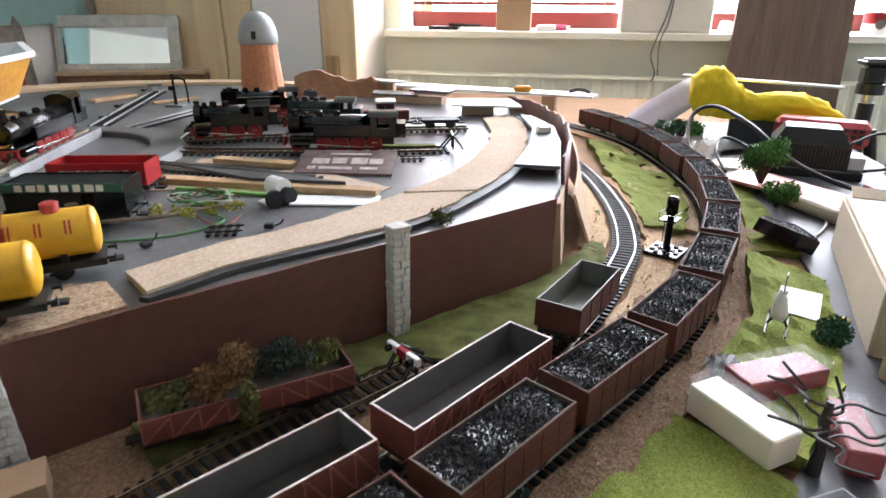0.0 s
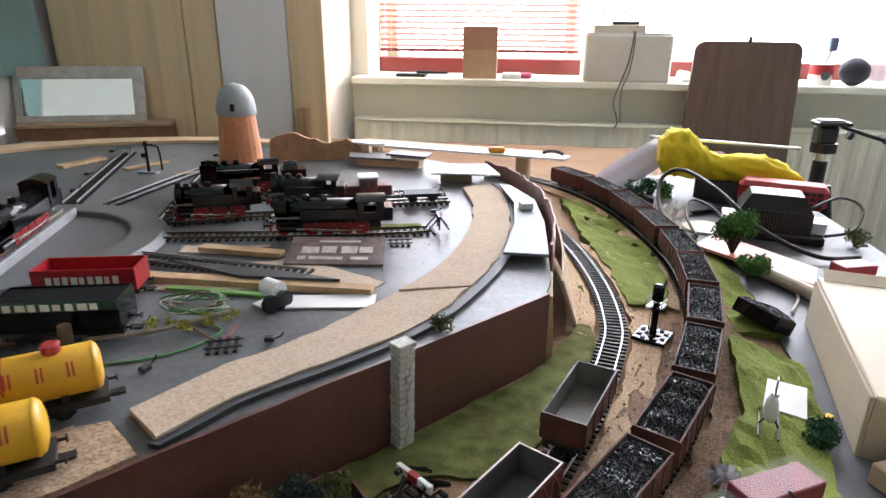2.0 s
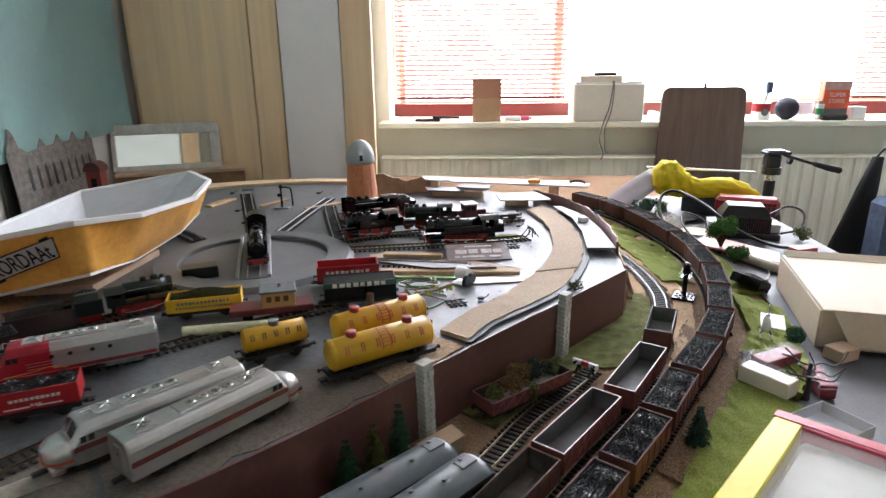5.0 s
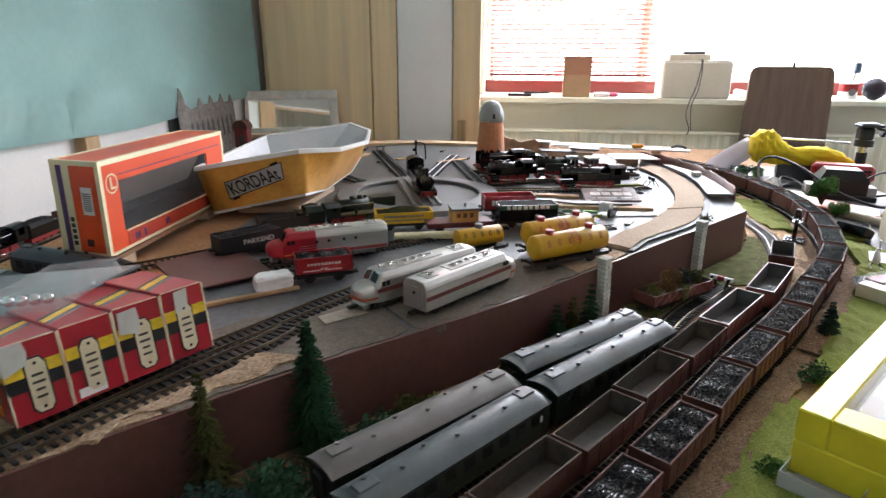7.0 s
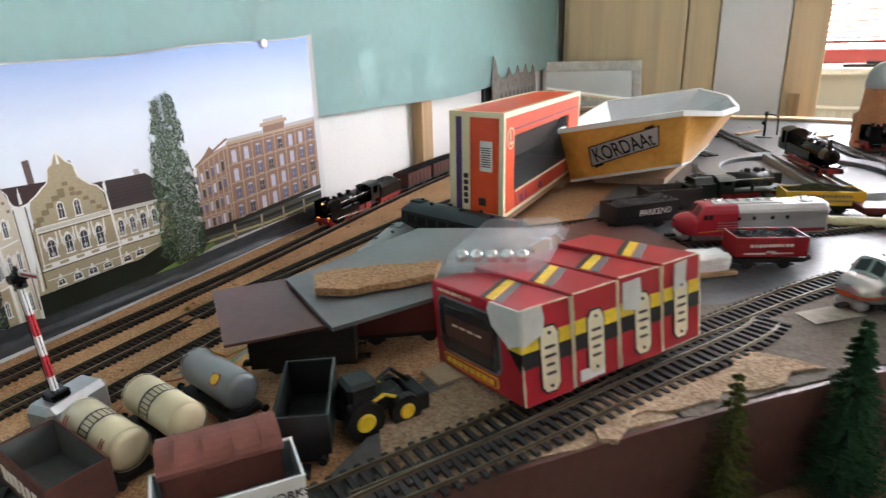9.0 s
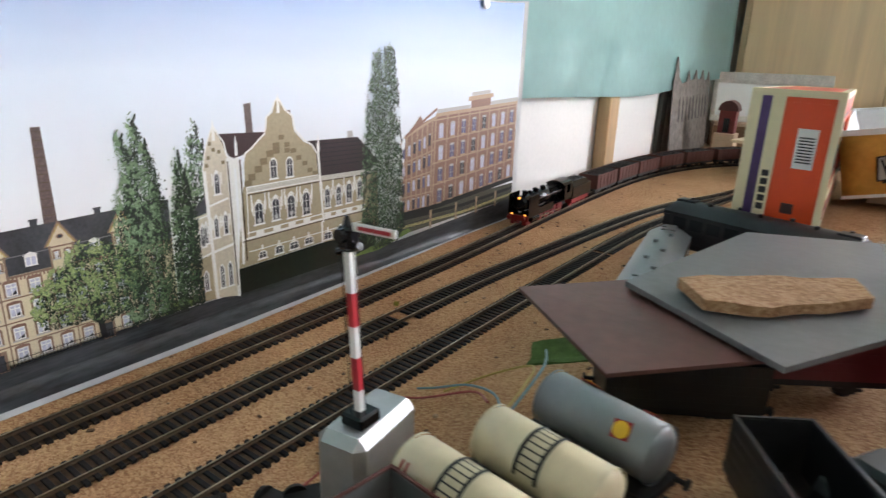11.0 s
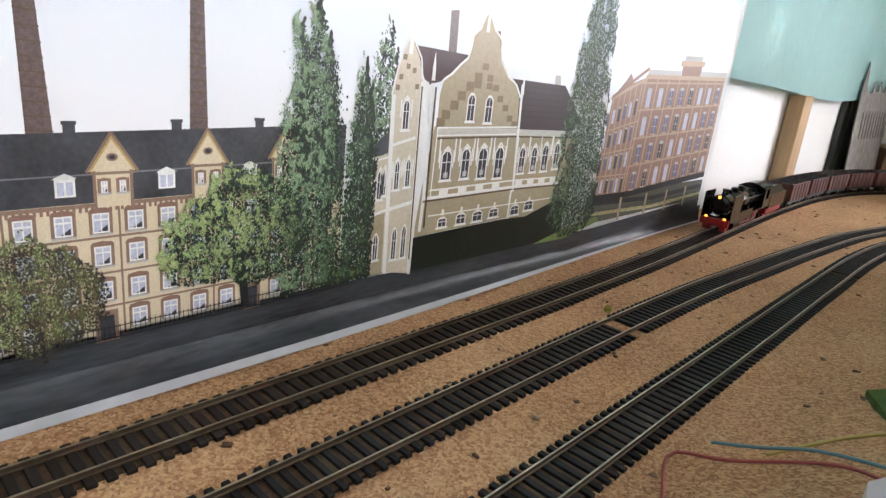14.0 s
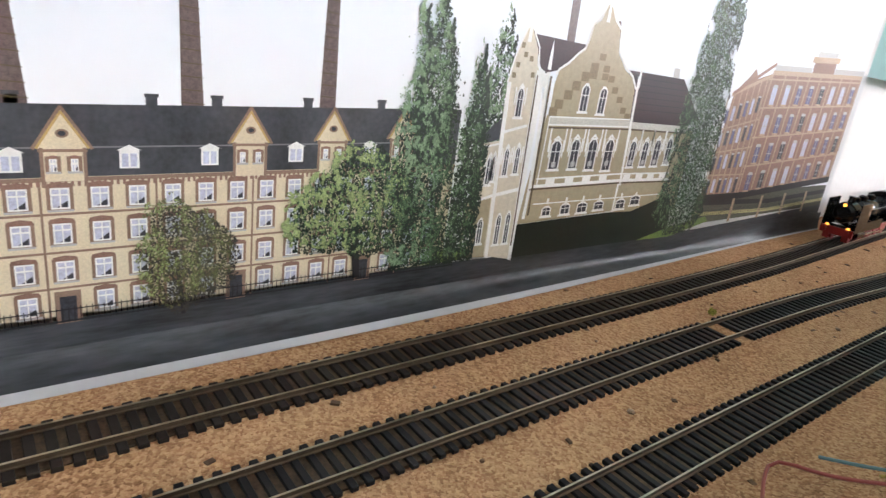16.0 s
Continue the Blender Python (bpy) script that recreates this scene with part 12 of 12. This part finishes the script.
ob = solid("violet_paper", bm, mat("pale_violet_paper", (0.66, 0.62, 0.70), 0.6, vary=0.05, scale=12), "pale violet sheet of paper curling upwards", "paper", smooth=True)
ob.modifiers.new("thick", "SOLIDIFY").thickness = 0.0008
for x, y, r, s in ((1.455, 0.86, 0.030, 71), (1.50, 0.85, 0.026, 72), (1.49, 0.89, 0.028, 73)):
    bush(pose(x, y, 0.001), "dark green artificial foliage beside the paper", r, 0.040, LEAFD if s != 72 else LEAFM, 600, 0.0030, s, lumps=8)
bush(pose(1.745, 0.66, 0.001), "olive foliage tuft behind the transformer", 0.024, 0.032, LEAFO, 420, 0.0026, 74)
solid("grey_sheet", sheet(bmesh.new(), [(1.425, 0.98, 0.010), (1.53, 0.78, 0.010), (1.60, 0.82, 0.010), (1.50, 1.02, 0.010)], 0.002), ROADG, "dark grey plastic sheet under the foliage", "sheet")
solid("clear_bag", clump_bm(bmesh.new(), random.Random(7), (0, 0, 0.016), 0.030, 40, 0.014, 0.5, 0.002), glass("bag_film", (0.9, 0.88, 0.82), 0.1, 0.35), "crumpled clear plastic bag", "plastic bag", m=pose(1.495, 0.745, 0.001))
solid("cream_disc", cyl(bmesh.new(), (0, 0, 0), (0, 0, 0.004), 0.034, n=28), mat("cream_plastic", (0.66, 0.60, 0.48), 0.5), "flat cream plastic disc", "disc", m=pose(1.545, 0.715, 0.0008, 0, 0, 0))
# brown tool at the end of the boards
solid("wire_tool", tube(bmesh.new(), spline([(1.285, 0.868, 0.0855), (1.298, 0.866, 0.0900), (1.312, 0.862, 0.0895), (1.322, 0.856, 0.0855)], 0.004), 0.0032, 8), mat("dull_iron", (0.10, 0.095, 0.09), 0.5, 0.5), "bent dull iron tool lying on the white board", "tool")

# tripod head
tp = thing("tripod", pose(1.835, 1.02, 0.012) @ Matrix.Scale(0.84, 4), "black photo tripod with a pan handle", "tripod")
part("leg_column", cyl(bmesh.new(), (0, 0, -0.20), (0, 0, 0.058), 0.016, n=16), BLACKP, tp)
for a in (90, 210, 330):
    d = (math.cos(radians(a)), math.sin(radians(a)))
    part("leg", cyl(bmesh.new(), (d[0] * 0.02, d[1] * 0.02, 0.0), (d[0] * 0.22, d[1] * 0.22, (ZF - 0.012) / 0.84), 0.013, 0.010, n=10), BLACKP, tp)
part("collar", cyl(bmesh.new(), (0, 0, 0.058), (0, 0, 0.078), 0.012, n=16), STEEL, tp, "bright metal collar")
hd = part("head", cyl(boxbm(-0.024, -0.020, 0.098, 0.020, 0.020, 0.140, bevel=0.006), (0, 0, 0.078), (0, 0, 0.100), 0.028, n=18), BLACKP, tp)
part("top_plate", boxbm(-0.030, -0.026, 0.1405, 0.044, 0.026, 0.150, bevel=0.003), BLACKP, hd)
part("quick_plate", boxbm(-0.022, -0.018, 0.1502, 0.030, 0.018, 0.154, bevel=0.001), GREYT, hd, "grey quick-release plate")
part("clamp_knob", cyl(bmesh.new(), (0.042, -0.01, 0.122), (0.052, -0.01, 0.118), 0.010, n=12), BLACKP, hd)
part("pan_handle", tube(bmesh.new(), [(0.030, 0, 0.138), (0.090, -0.01, 0.120), (0.125, -0.015, 0.110)], 0.0045, 8), BLACKP, hd)
part("grip", tube(bmesh.new(), [(0.120, -0.014, 0.111), (0.16, -0.02, 0.100), (0.195, -0.025, 0.092), (0.200, -0.025, 0.090)], [0.007, 0.010, 0.010, 0.004], 12), BLACKP, hd)

# garment hanging by the window wall
DENIM = mat("denim", (0.06, 0.085, 0.14), 0.9, vary=0.45, scale=40, fine=10, bump=0.4)
jk = thing("hanging_jacket", pose(2.30, 1.42, ZF), "black jacket hanging beside a denim bag with a red band", "jacket")
bm = bmesh.new()
rows = []
for k in range(9):
    f = k / 8
    z = 0.84 * f
    w = 0.10 * (1 - f) ** 0.8 + 0.018
    rows.append([bm.verts.new((0.07 * f - w * 0.6 + w * math.cos(a) * 0.9 + 0.01 * noise.noise((a, f * 4, 1)), 0.05 * math.sin(a) * (1.2 - f), z)) for a in (math.tau * i / 18 for i in range(18))])
for a, b in zip(rows, rows[1:]):
    for i in range(18):
        bm.faces.new((a[i], a[(i + 1) % 18], b[(i + 1) % 18], b[i]))
bm.faces.new(rows[-1])
part("cloth", bm, mat("black_cloth", (0.012, 0.012, 0.013), 0.9, vary=0.3, scale=40), jk, smooth=True)
part("hook", tube(bmesh.new(), [(0.05, 0, 0.835), (0.07, 0, 0.865), (0.10, 0, 0.860), (0.105, 0, 0.835)], 0.004, 7), BLACKP, jk)
bg = thing("denim_bag", pose(2.385, 1.30, ZF, 0, 0, 0), "denim bag with a red patterned band and a clear bottle", "bag")
part("bag_body", boxbm(-0.075, -0.06, 0, 0.105, 0.06, 0.73, bevel=0.02), DENIM, bg)
bd = part("patterned_band", boxbm(-0.058, -0.0635, 0.0, -0.022, -0.0600, 0.39, m=pose(0, 0, 0.33, 0, 6, 0)), mat("crimson_band", (0.40, 0.02, 0.04), 0.6), bg, "red band with pale marks")
for i in range(14):
    part("pale_mark", boxbm(-0.046, -0.0650, 0.012 + i * 0.027, -0.034, -0.0637, 0.022 + i * 0.027, m=pose(0, 0, 0.33, 0, 6, 0)), WHITEP, bd)
part("red_flap", boxbm(0.055, -0.0625, 0.35, 0.09, -0.0602, 0.53, bevel=0.0006), mat("crimson_band", (0.40, 0.02, 0.04), 0.6), bg)
part("bottle", cyl(bmesh.new(), (0.04, 0, 0.73), (0.05, 0, 0.79), 0.030, 0.018, n=16), glass("bottle_plastic", (0.85, 0.87, 0.88), 0.1, 0.45), bg)
solid("pine_board", boxbm(-0.015, -0.10, 0, 0.015, 0.10, 0.73, bevel=0.002), PINE, "upright pine board beside the denim bag", "board", m=pose(2.52, 1.18, ZF))
